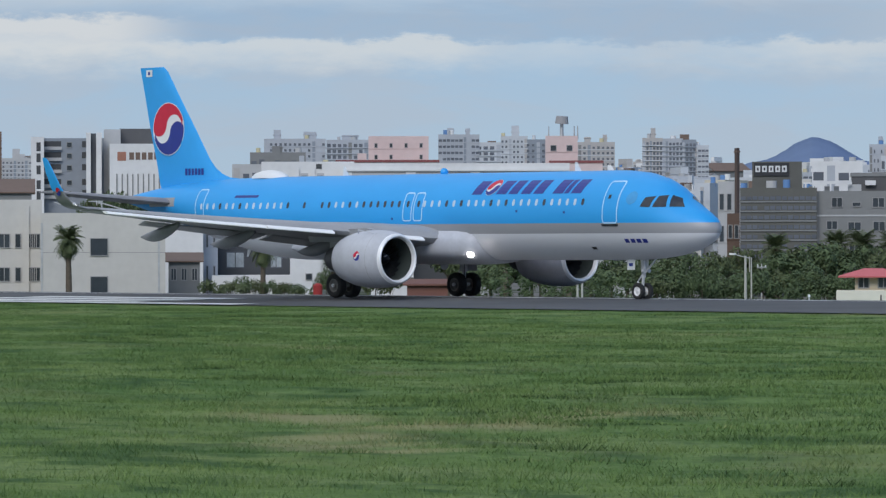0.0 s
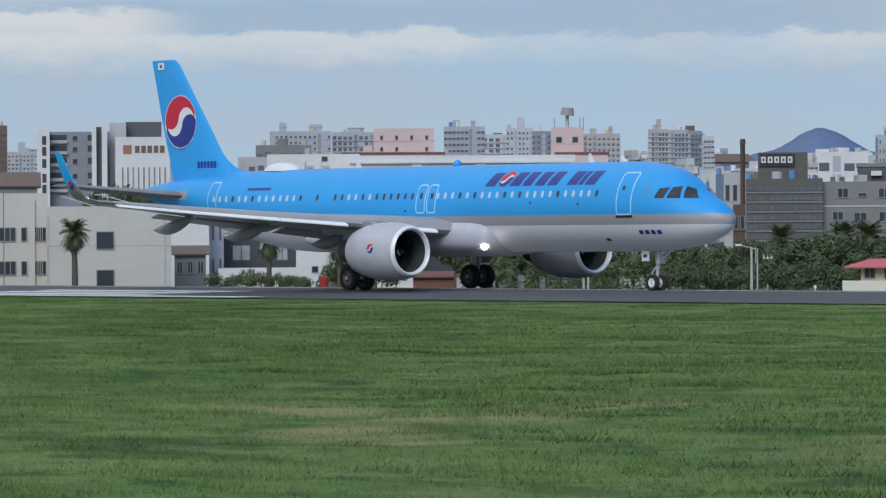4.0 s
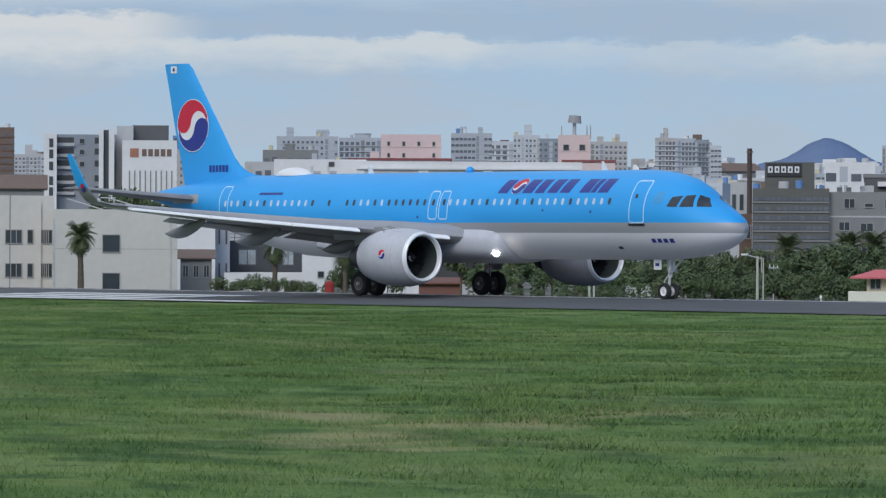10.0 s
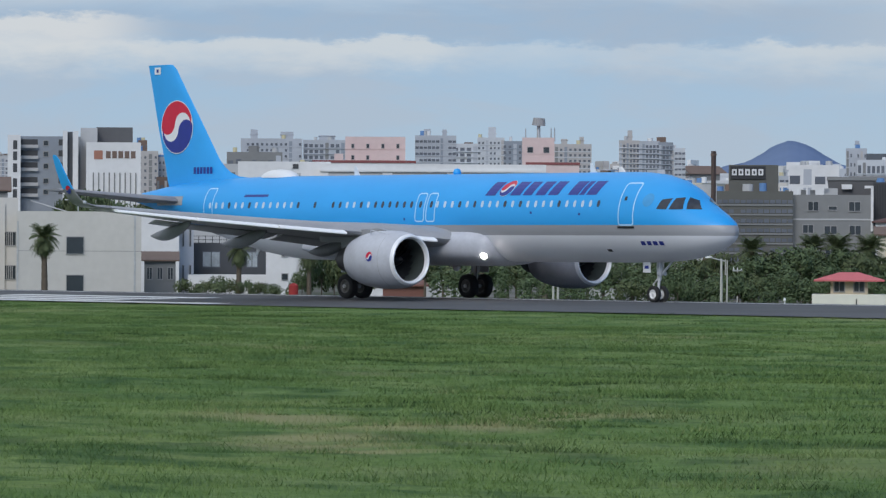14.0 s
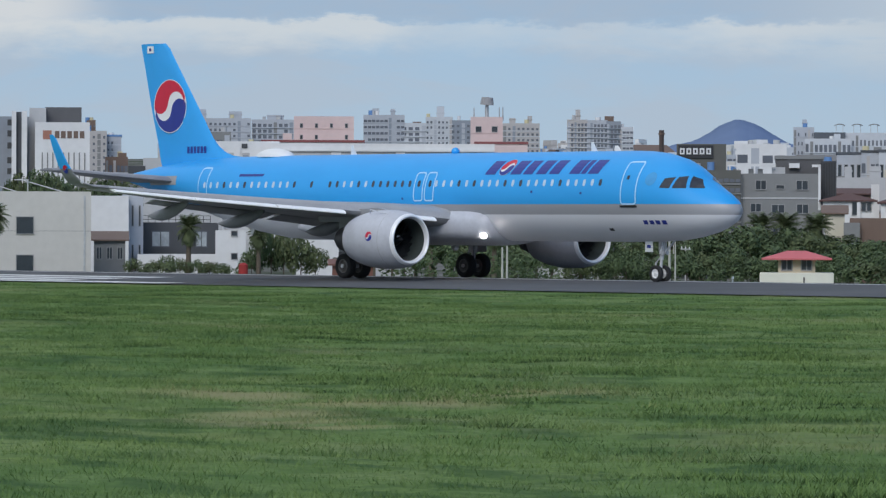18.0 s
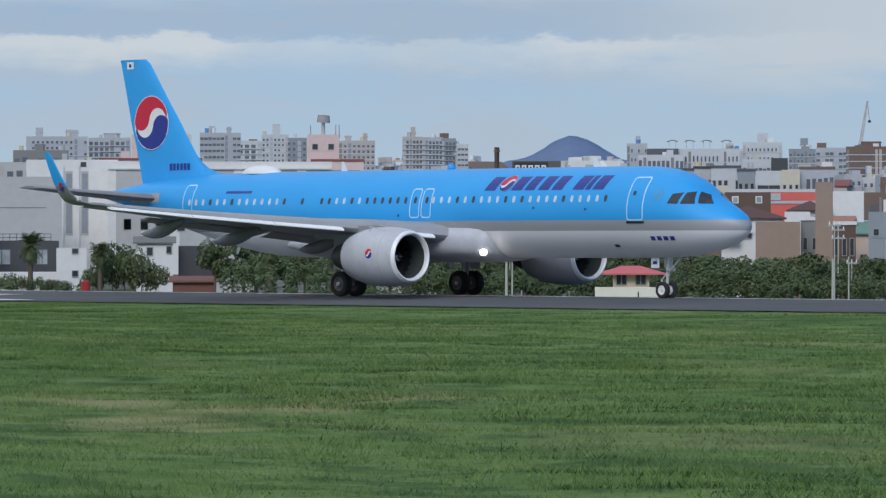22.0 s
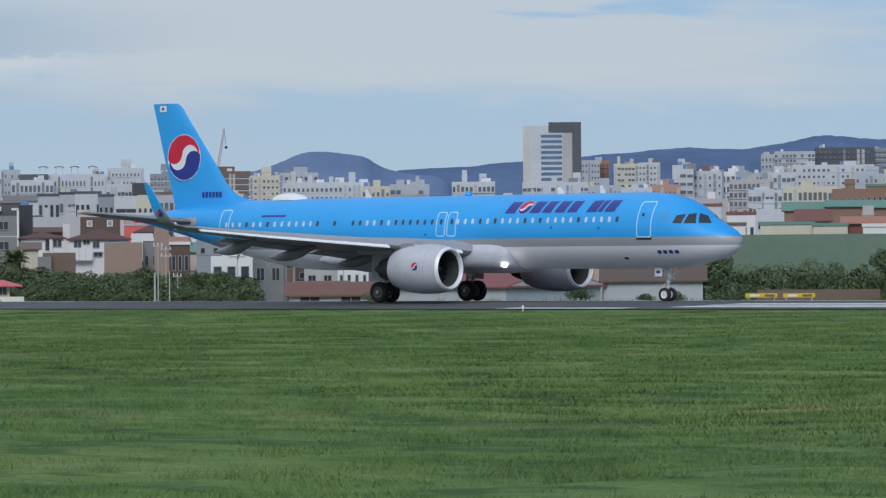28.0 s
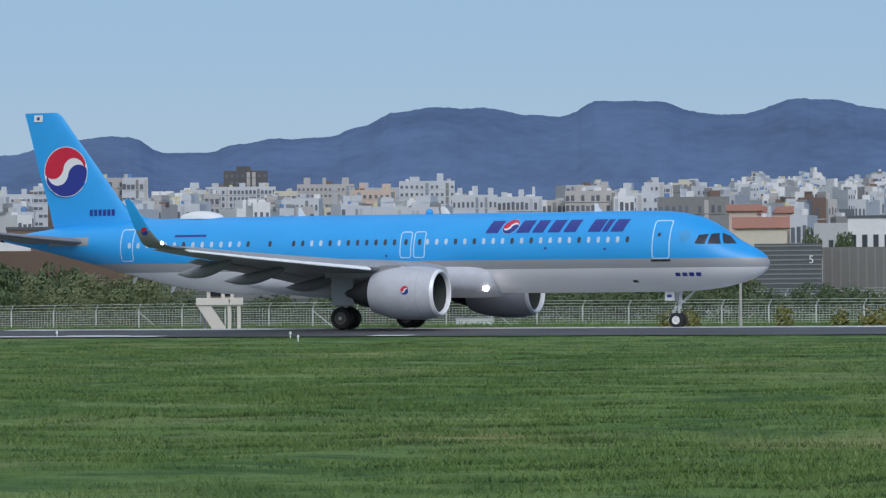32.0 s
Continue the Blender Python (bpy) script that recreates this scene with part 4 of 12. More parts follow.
    for u, h, name in ((9.2, 0.42, "blade_aerial"), (26.2, 0.45, "blade_aerial")):
        part(name, loft([[(-u, 0.02, 5.9), (-u - 0.45, 0, 5.9), (-u, -0.02, 5.9)], [(-u - 0.30, 0.01, 5.93 + h), (-u - 0.45, 0, 5.93 + h), (-u - 0.30, -0.01, 5.93 + h)]]), M_WHITE, plane)
    for u, z in ((33.8, 2.30), (36.0, 2.80)):
        part("drain_mast", loft([[(-u, 0.02, z), (-u - 0.25, 0, z), (-u, -0.02, z)], [(-u - 0.2, 0.01, z - 0.35), (-u - 0.32, 0, z - 0.35), (-u - 0.2, -0.01, z - 0.35)]]), M_WHITE, plane)
    # landing lamps in the wing roots
    for side in (-1, 1):
        lamp = bmesh.new()
        bmesh.ops.create_icosphere(lamp, subdivisions=2, radius=0.15, matrix=Matrix.Translation((-14.92, side * 1.86, 2.06)))
        part("landing_lamp", lamp, M_LANDING, plane, "glaring white landing lamp", True)
    for z, name in ((6.0, "top_beacon"), (1.52, "belly_beacon")):
        turning_lamp(plane, name, (-19.0, 0, z), 0.20, M_BEACON_RED, "red rotating beacon lamp")
    # the tail section, drawn out to its full length
    for ob in plane.children_recursive:
        if ob.type == "MESH" and ob.name.split(".")[0] not in ("tyre", "wheel", "rim"):
            for v in ob.data.vertices:
                if v.co.x < -30.0:
                    v.co.x -= TAIL_STRETCH * min(1.0, (-30.0 - v.co.x) / 7.0)
    return plane, rolling, fans


airliner, rolling_wheels, fans = build_airliner()

# ---- ground ----
def step(v, lo, hi):
    k = min(1.0, max(0.0, (v - lo) / (hi - lo)))
    return k * k * (3 - 2 * k)


def land(x, y):
    """Height of the ground: a crowned runway, a fall beyond it to the west, then the rising town."""
    fall = abs(y - LINE_Y)
    z = -0.015 * min(fall, 30.0)
    if y > LINE_Y + 30:
        west = 1 - step(x, -200, -120)
        z -= west * 0.019 * min(y - LINE_Y - 30, 110)
    r = math.hypot(x, y)
    z += 0.026 * max(0.0, min(r, 1400) - 500) * step(r, 500, 800) + 0.008 * max(0.0, r - 1400)
    if y < LINE_Y - 24:
        k = step(LINE_Y - 24 - y, 0, 12)
        z += k * (0.10 * noise.noise((x * 0.10, y * 0.16, 3.1)) + 0.07 * noise.noise((x * 0.28, y * 0.5, 1.0)) + 0.035 * noise.noise((x * 0.5, y * 0.9, 7.0)))
    return z


def uneven(values, lo, hi):
    return [v for v in values if lo <= v <= hi]


def sheet(name, xs, ys, lift, mat):
    bm = bmesh.new()
    vs = [[bm.verts.new((x, y, land(x, y) + lift)) for y in ys] for x in xs]
    for i in range(len(xs) - 1):
        for j in range(len(ys) - 1):
            bm.faces.new((vs[i][j], vs[i + 1][j], vs[i + 1][j + 1], vs[i][j + 1]))
    return part(name, bm, mat, smooth=True)


def spread(lo, hi, fine_lo, fine_hi, fine, coarse):
    out = [lo]
    while out[-1] < hi:
        v = out[-1]
        out.append(v + (fine if fine_lo <= v < fine_hi else coarse if abs(v) < 1500 else 400))
    return out


GRASS_Y = LINE_Y - 15.2
ground = sheet("ground", spread(-4600, 4600, -300, 20, 1.0, 60), spread(-900, 4800, 10, 200, 0.7, 60), -0.02, M_TURF)
tagged(ground, "green airfield turf with dry patches", "grass field", kind="structure")
runway = sheet("runway", [-700 + 20 * i for i in range(80)], [GRASS_Y, GRASS_Y + 3, LINE_Y - 11, LINE_Y, LINE_Y + 11, LINE_Y + 22.5, LINE_Y + 30], 0.03, M_ASPHALT)
tagged(runway, "dark grey asphalt runway with white markings", "runway", kind="structure")


def stripe(x0, x1, y0, y1):
    n = max(1, int((x1 - x0) / 10))
    bm = bmesh.new()
    rows = []
    for i in range(n + 1):
        x = x0 + (x1 - x0) * i / n
        rows.append([bm.verts.new((x, y, land(x, y) + 0.045)) for y in (y0, y1)])
    for a, b in zip(rows, rows[1:]):
        bm.faces.new((a[0], b[0], b[1], a[1]))
    return part("runway_stripe", bm, M_LINE, runway, "white painted stripe")


stripe(-420, 300, LINE_Y - 0.45, LINE_Y + 0.45)
for x0, x1, y0, y1 in ((-320, -236, 193.2, 194.9), (-160, -152, 193.2, 194.9), (-126, -103, 193.2, 194.9), (-91.6, -89.4, 193.2, 194.6), (-109, -105.5, 195.0, 195.8), (-60, 100, 193.2, 194.9)):
    stripe(x0, x1, y0, y1)
stripe(-118, 160, LINE_Y - 2.6, LINE_Y - 0.8)
for y in (195.4, 198.0, 200.6):
    stripe(-262, -246, y, y + 1.8)
    stripe(-151, -127, y + 0.4, y + 2.2)


EDGE_X = [-320 + 0.5 * i for i in range(800)]
EDGE_NOISE = [noise.noise((a * 0.13, 3.0, 2.0)) + 0.5 * noise.noise((a * 0.6, 5.0, 2.0)) for a in EDGE_X]


def grass_field(name, x_lo, x_hi, y0, y1, per_m2, tall, thin, seed, thinning=0.0):
    """Rough matted grass: tufts of six blades between two slanting borders x = a + b * y.
    With thinning, tufts get fewer and broader away from the strip where the viewer stands."""
    rng = np.random.default_rng(seed)
    area_w = max(x_hi[0] + x_hi[1] * y - x_lo[0] - x_lo[1] * y for y in (y0, y1))
    n = int(area_w * (y1 - y0) * per_m2)
    y = rng.uniform(y0, y1, n)
    x = rng.uniform(0, 1, n) * area_w + x_lo[0] + x_lo[1] * y
    away = 1 + thinning * np.clip(y + 0.627 * x - 24, 0, None)
    keep = (x < x_hi[0] + x_hi[1] * y) & (rng.uniform(0, 1, n) < away ** -1.5) & (y + 0.627 * x > 4)
    if thinning:
        # a ragged border on the runway side
        edge = np.interp(x, EDGE_X, EDGE_NOISE)
        keep &= y < GRASS_Y + 0.4 + 3.2 * np.clip(edge, 0, None)
    x, y, away = x[keep], y[keep], away[keep]
    # lush lumps and thin places, stretched along the runway
    lump = np.array([noise.noise((a * 0.16, b * 0.42, seed)) + 0.7 * noise.noise((a * 0.55, b * 1.1, seed + 4.0)) for a, b in zip(x, y)])
    clump = np.array([noise.noise((a * 0.75, b * 0.75, seed + 9.0)) for a, b in zip(x, y)])
    tuft = np.array([noise.noise((a * 1.7, b * 1.7, seed + 13.0)) for a, b in zip(x, y)])
    size = tall * (0.50 + 1.6 * np.clip(lump - 0.05, 0, 0.7) + 1.8 * np.clip(clump - 0.05, 0, 0.5) + 2.2 * np.clip(tuft - 0.08, 0, 0.5)) * rng.uniform(0.75, 1.15, len(x))
    if thinning:
        size *= np.interp(y, (GRASS_Y - 22, GRASS_Y - 4), (1.0, 0.55))
    n = len(x)
    z = np.array([land(a, b) for a, b in zip(x, y)]) - 0.03
    blades = 6
    m = n * blades
    bx = np.repeat(x, blades) + rng.normal(0, 0.14, m)
    by = np.repeat(y, blades) + rng.normal(0, 0.14, m)
    bz, s = np.repeat(z, blades), np.repeat(size, blades) * rng.uniform(0.6, 1.15, m)
    turn, lean = rng.uniform(0, 6.28, m), rng.uniform(0.3, 1.4, m)
    way = rng.uniform(0, 6.28, m)
    w = thin * rng.uniform(0.6, 1.3, m) * np.repeat(away, blades)
    co = np.empty((m, 3, 3), dtype=np.float32)
    for k, sg in ((0, -1), (1, 1)):
        co[:, k, 0], co[:, k, 1], co[:, k, 2] = bx + sg * w * np.cos(turn), by + sg * w * np.sin(turn), bz
    co[:, 2, 0], co[:, 2, 1], co[:, 2, 2] = bx + s * lean * np.cos(way), by + s * lean * np.sin(way), bz + s
    me = bpy.data.meshes.new(name)
    me.vertices.add(m * 3)
    me.vertices.foreach_set("co", co.ravel())
    me.loops.add(m * 3)
    me.loops.foreach_set("vertex_index", np.arange(m * 3, dtype=np.int32))
    me.polygons.add(m)
    me.polygons.foreach_set("loop_start", np.arange(0, m * 3, 3, dtype=np.int32))
    me.polygons.foreach_set("loop_total", np.full(m, 3, dtype=np.int32))
    me.update(calc_edges=True)
    me.materials.append(M_BLADE_GRASS)
    return tagged(new(name, me), "rough green grass beside the runway", "grass", kind="stuff")


grass_field("grass", (8.0, -1.60), (2.0, -0.33), 18, GRASS_Y + 2.6, 26.0, 0.088, 0.0066, 1, 0.030)
def tussocks(name, count, tall, mat, label, seed, long=(0.5, 2.6), deep=(0.15, 0.6), per=90, behind=0.0):
    """Ragged rows of longer grass lying across the field."""
    rng = np.random.default_rng(seed)
    y0, y1 = 24.0, GRASS_Y - 2.0
    y = rng.uniform(y0, y1, count)
    x = 8.0 - 1.60 * y + rng.uniform(0, 1, count) * (1.27 * y - 6.0)
    reach = y + 0.627 * x
    keep = (reach > 30) & (rng.uniform(0, 1, count) < (1 + 0.012 * np.clip(reach - 40, 0, None)) ** -1.0)
    x, y = x[keep], y[keep]
    length, depth = rng.uniform(*long, len(x)), rng.uniform(*deep, len(x))
    way = rng.normal(0.75, 0.35, len(x))
    n = len(x) * per
    s, q = rng.uniform(-1, 1, n), rng.normal(0, 0.6, n)
    cx, cy, cw = np.repeat(x, per), np.repeat(y, per), np.repeat(way, per)
    bend = np.repeat(rng.normal(0, 0.5, len(x)), per)
    ll, dd = np.repeat(length, per), np.repeat(depth, per)
    bx = cx + np.cos(cw) * s * ll - np.sin(cw) * (q * dd + bend * s * s)
    by = cy + np.sin(cw) * s * ll + np.cos(cw) * (q * dd + bend * s * s)
    bx, by = bx - 0.74 * behind, by + 0.67 * behind
    bz = np.array([land(a, b) for a, b in zip(bx, by)]) - 0.02
    size = tall * (1.15 - 0.8 * np.abs(s)) * rng.uniform(0.5, 1.2, n)
    turn, lean, lie = rng.uniform(0, 6.28, n), rng.uniform(0.3, 1.5, n), rng.uniform(0, 6.28, n)
    w = rng.uniform(0.007, 0.015, n)
    co = np.empty((n, 3, 3), dtype=np.float32)
    for k, sg in ((0, -1), (1, 1)):
        co[:, k, 0], co[:, k, 1], co[:, k, 2] = bx + sg * w * np.cos(turn), by + sg * w * np.sin(turn), bz
    co[:, 2, 0], co[:, 2, 1], co[:, 2, 2] = bx + size * lean * np.cos(lie), by + size * lean * np.sin(lie), bz + size
    me = bpy.data.meshes.new(name)
    me.from_pydata(co.reshape(-1, 3).tolist(), [], np.arange(n * 3).reshape(-1, 3).tolist())
    me.materials.append(mat)
    return tagged(new(name, me), label, "grass", kind="stuff")


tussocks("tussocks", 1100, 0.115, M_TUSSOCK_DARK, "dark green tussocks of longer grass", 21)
tussocks("tussocks", 900, 0.085, M_TUSSOCK_PALE, "pale yellow-green tussocks in the grass", 22)
# lush strips, each with a foot towards the viewer coloured dark as shade
tussocks("lush_grass", 1000, 0.10, M_TUSSOCK_DARK, "foot of a lush strip of grass, coloured dark as shade", 31, (1.2, 4.6), (0.12, 0.34), 300)
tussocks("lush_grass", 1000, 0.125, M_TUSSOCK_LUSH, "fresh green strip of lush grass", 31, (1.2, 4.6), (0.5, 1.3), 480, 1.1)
grass_field("grass", (-420.0, 0.9), (300.0, -0.9), LINE_Y + 30, LINE_Y + 62, 1.5, 0.25, 0.04, 3)

# ---- kinds of buildings and plants ----
UNIT = {}


def window_mesh(w, h, bars=1):
    """A framed window, facing -y: border and mullions proud of the pane."""
    key = ("window", round(w, 1), round(h, 1), bars)
    if key in UNIT:
        return UNIT[key]
    w, h = key[1], key[2]
    f = 0.07
    bm = bmesh.new()
    add_ring(bm, -w / 2 - f, w / 2 + f, -f, h + f, f, -0.09, 0.02)
    for i in range(bars):
        x = -w / 2 + w * (i + 1) / (bars + 1)
        add_box(bm, x - f / 2, x + f / 2, -0.07, -0.02, 0, h)
    UNIT[key] = mesh_of("window", bm, M_FRAME), mesh_of("pane", box(-w / 2, w / 2, -0.03, 0.02, 0, h), M_GLASS)
    return UNIT[key]


def add_ring(bm, x0, x1, z0, z1, t, y0, y1, flat=False):
    """One closed rectangular frame of thickness t, between y0 and y1 (flat: lying, between heights y0 and y1)."""
    loops = []
    for k, yy in ((0, y0), (0, y1), (t, y1), (t, y0)):
        pts = ((x0 + k, z0 + k), (x1 - k, z0 + k), (x1 - k, z1 - k), (x0 + k, z1 - k))
        loops.append([bm.verts.new((x, z, yy) if flat else (x, yy, z)) for x, z in pts])
    for a, b in zip(loops, loops[1:] + loops[:1]):
        for i in range(4):
            bm.faces.new((a[i], a[(i + 1) % 4], b[(i + 1) % 4], b[i]))
    bmesh.ops.recalc_face_normals(bm, faces=bm.faces)


def put_window(owner, units, x, y, z):
    frame_ob = new("window", units[0])
    frame_ob.parent, frame_ob.location = owner, (x, y, z)
    pane = new("pane", units[1])
    pane.parent = frame_ob
    return frame_ob


def block(name, label, x, y, turn, w, d, z0, z1, wall, nx=0, nz=0, far=False, win=(0.5, 0.48), pent=0, trim="", category="building", group="", blank=0, glass=None, side=False, parapet=0.5, quiet=False):
    """A flat-roofed building: front to its own -y, standing on z0; pent stair towers on the roof; blank storeys at the foot."""
    b = thing(name, label, category, Matrix.Translation((x, y, z0)) @ Matrix.Rotation(radians(turn), 4, "Z"), group)
    h = z1 - z0
    rng = random.Random(int(abs(x) * 10 + abs(y)))
    bm = bmesh.new()
    add_box(bm, -w / 2, w / 2, 0, d, -3.0, h - parapet)
    part("wall", bm, WALLS[wall], b)
    rim = bmesh.new()
    add_ring(rim, -w / 2, w / 2, 0, d, min(0.25, d * 0.3), h - parapet, h, True)
    part("parapet", rim, WALLS[wall], b)
    if trim:
        t = bmesh.new()
        add_box(t, -w / 2 - 0.12, w / 2 + 0.12, -0.12, d + 0.12, h - 0.05, h + 0.28)
        part("roof_edge", t, WALLS[trim], b)
    for i in range(pent):
        px = -w / 2 + w * (i + 0.5) / pent + rng.uniform(-0.1, 0.1) * w / pent
        pw = min(w / pent * 0.36, 5.0) * rng.uniform(0.5, 1.2)
        p = bmesh.new()
        add_box(p, px - pw / 2, px + pw / 2, d * 0.3, d * 0.3 + min(d * 0.5, 5), h - parapet, h + rng.uniform(0.9, 2.0))
        add_box(p, px - pw / 2 - 0.1, px + pw / 2 + 0.1, d * 0.3 - 0.1, d * 0.3 + min(d * 0.5, 5) + 0.1, h + 0.75, h + 0.85)
        part("penthouse", p, WALLS[wall], b)
    if nx and nz:
        usable = h - parapet - blank * 3.0
        sh, cw = usable / nz, w / nx
        ww, wh = cw * win[0], sh * win[1]
        if far:
            # far fronts: fine windows, floor lines and dark stair recesses, a look for each building
            style = "ribbon" if quiet else rng.choice(("grid", "grid", "ribbon", "balcony"))
            fx, fz = max(2, round(nx * 1.4)), max(2, round(nz * 1.35))
            sh, cw = usable / fz, w / fx
            kw, kh = {"grid": win, "ribbon": (0.82, 0.42), "balcony": (0.66, 0.60)}[style]
            ww, wh = cw * kw, sh * kh
            g, lines = bmesh.new(), bmesh.new()
            dark = {rng.randrange(fx) for _ in range(1 + fx // 6)} if fx > 3 and not quiet else set()
            for j in range(fz):
                cz = blank * 3.0 + sh * (j + 0.5)
                for i in range(fx):
                    cx = -w / 2 + cw * (i + 0.5)
                    if i in dark:
                        continue
                    if rng.random() > 0.07:
                        q = wh * rng.uniform(0.85, 1.0)
                        add_box(g, cx - ww / 2, cx + ww / 2, -0.05, 0.03, cz - wh / 2, cz - wh / 2 + q)
                add_box(lines, -w / 2 - 0.03, w / 2 + 0.03, -0.22 if style == "balcony" else -0.1, 0, cz - wh / 2 - 0.22, cz - wh / 2 - 0.08)
            tagged(part("window_glass", g, glass or M_GLASS_FAR, b), kind="stuff")
            tagged(part("floor_line", lines, WALLS["midgrey" if quiet else "hazewhite" if rng.random() < 0.5 else wall], b), kind="stuff")
            for i in sorted(dark):
                cx = -w / 2 + cw * (i + 0.5)
                part("stair_recess", box(cx - cw * 0.32, cx + cw * 0.32, -0.06, 0.02, 0, h - parapet), WALLS[rng.choice(("bluegrey", "midgrey", "hazegrey", "hazetan"))], b)
            for i in range(rng.randrange(1, 4)):
                tx, r = rng.uniform(-0.42, 0.42) * w, rng.uniform(0.3, 0.55)
                if rng.random() < 0.5:
                    part("water_tank", tube((tx, d * 0.3, h - parapet), (tx, d * 0.3, h + rng.uniform(0.5, 0.9)), r, r * 0.9, 10), WALLS[rng.choice(("white", "yellowtank", "blue", "grey"))], b)
                else:
                    part("roof_hut", box(tx - r * 1.6, tx + r * 1.6, d * 0.25, d * 0.25 + 2, h - parapet, h + rng.uniform(0.3, 1.0)), WALLS[rng.choice(("grey", "midgrey", "brown", "white", wall))], b)
        else:
            me = window_mesh(ww, wh, 1 if ww > 1.0 else 0)
            for i in range(nx):
                for j in range(nz):
                    if rng.random() < 0.05:
                        continue
                    put_window(b, me, -w / 2 + cw * (i + 0.5), 0, blank * 3.0 + sh * (j + 0.5) - wh / 2)
            ledge = bmesh.new()
            for j in range(nz):
                cz = blank * 3.0 + sh * (j + 0.5) - wh / 2 - 0.16
                add_box(ledge, -w / 2 - 0.04, w / 2 + 0.04, -0.06, 0, cz - 0.05, cz + 0.05)
            if nz > 2:
                tagged(part("string_course", ledge, WALLS[wall], b), kind="stuff")
        if side:
            g = bmesh.new()
            ns = max(1, int(d / cw))
            for sx in (-w / 2, w / 2):
                for i in range(ns):
                    for j in range(nz):
                        cy, cz = d * (i + 0.5) / ns, blank * 3.0 + sh * (j + 0.5)
                        add_box(g, sx - 0.04, sx + 0.04, cy - ww / 2, cy + ww / 2, cz - wh / 2, cz + wh / 2)
            tagged(part("side_glass", g, glass or M_GLASS, b), kind="stuff")
    return b


def house(x, y, turn, w, d, z0, h, wall, roof, label, pitch=0.35, group="low houses of the town", name="house", nwin=3, category="house", hip=False):
    """A low gabled or hipped house."""
    b = thing(name, label, category, Matrix.Translation((x, y, z0)) @ Matrix.Rotation(radians(turn), 4, "Z"), group)
    part("wall", box(-w / 2, w / 2, 0, d, -3.0, h), WALLS[wall], b)
    e, rise = 0.35, pitch * min(w, d) / 2
    bm = bmesh.new()
    inset = min(w, d) / 2 if hip else 0.0
    pts = [(-w / 2 - e, -e, h - 0.05), (w / 2 + e, -e, h - 0.05), (w / 2 + e, d + e, h - 0.05), (-w / 2 - e, d + e, h - 0.05), (-w / 2 - e + inset, d / 2, h + rise), (w / 2 + e - inset, d / 2, h + rise)]
    deep = hip and d > w
    if deep:
        pts[4:] = [(0, w / 2, h + rise), (0, d - w / 2, h + rise)]
    lower = [bm.verts.new((p[0], p[1], p[2] - 0.12)) for p in pts[:4]]
    v = [bm.verts.new(p) for p in pts]
    slopes = ((v[0], v[1], v[4]), (v[1], v[2], v[5], v[4]), (v[2], v[3], v[5]), (v[3], v[0], v[4], v[5])) if deep else ((v[0], v[1], v[5], v[4]), (v[2], v[3], v[4], v[5]), (v[1], v[2], v[5]), (v[3], v[0], v[4]))
    for f in slopes + ((lower[3], lower[2], lower[1], lower[0]), (lower[0], lower[1], v[1], v[0]), (lower[1], lower[2], v[2], v[1]), (lower[2], lower[3], v[3], v[2]), (lower[3], lower[0], v[0], v[3])):
        bm.faces.new(f)
    part("roof", bm, WALLS[roof], b)
    if not hip:
        for sg in (-1, 1):
            x0 = sg * (w / 2 + e)
            g = bmesh.new()
            tri = [[g.verts.new((x0 + sg * k, yy, zz)) for yy, zz in ((0.1, h - 0.02), (d - 0.1, h - 0.02), (d / 2, h + rise * 0.93))] for k in (-0.02, 0.012)]
            for f in (tri[1], tri[0][::-1], *[(tri[0][i], tri[0][(i + 1) % 3], tri[1][(i + 1) % 3], tri[1][i]) for i in range(3)]):
                g.faces.new(f)
            part("gable", g, WALLS[wall], b)
    if nwin:
        me = window_mesh(min(1.4, w / nwin * 0.45), min(1.2, h * 0.3), 1)
        for i in range(nwin):
            put_window(b, me, -w / 2 + w * (i + 0.5) / nwin, 0, h * 0.45)
    return b


def leaf_cloud(rng, lumps, count, size, squash=0.8):
    """Small leaf cards scattered through the lumps (centre, radius) of a crown."""
    verts, faces = [], []
    total = sum(r ** 2 for _, r in lumps)
    for c, r in lumps:
        for _ in range(max(4, int(count * r * r / total))):
            a, z = rng.uniform(0, 6.2832), rng.uniform(-1, 1)
            k = r * rng.uniform(0.72, 1.08)
            s = math.sqrt(1 - z * z)
            p = Vector((c[0] + k * s * math.cos(a), c[1] + k * s * math.sin(a), c[2] + k * z * squash))
            n = Vector((s * math.cos(a), s * math.sin(a), z + 0.4)) + Vector((rng.uniform(-0.7, 0.7), rng.uniform(-0.7, 0.7), rng.uniform(-0.7, 0.7)))
            n.normalize()
            t = n.orthogonal().normalized()
            bt = n.cross(t)
            w, h = size * rng.uniform(0.6, 1.2), size * rng.uniform(0.5, 0.9)
            i = len(verts)
            verts += [p - t * w, p + bt * h * 0.7 + n * h * 0.2, p + t * w, p - bt * h * 0.7 - n * h * 0.2]
            faces.append((i, i + 1, i + 2, i + 3))
    me = bpy.data.meshes.new("crown")
    me.from_pydata([tuple(v) for v in verts], [], faces)
    return me


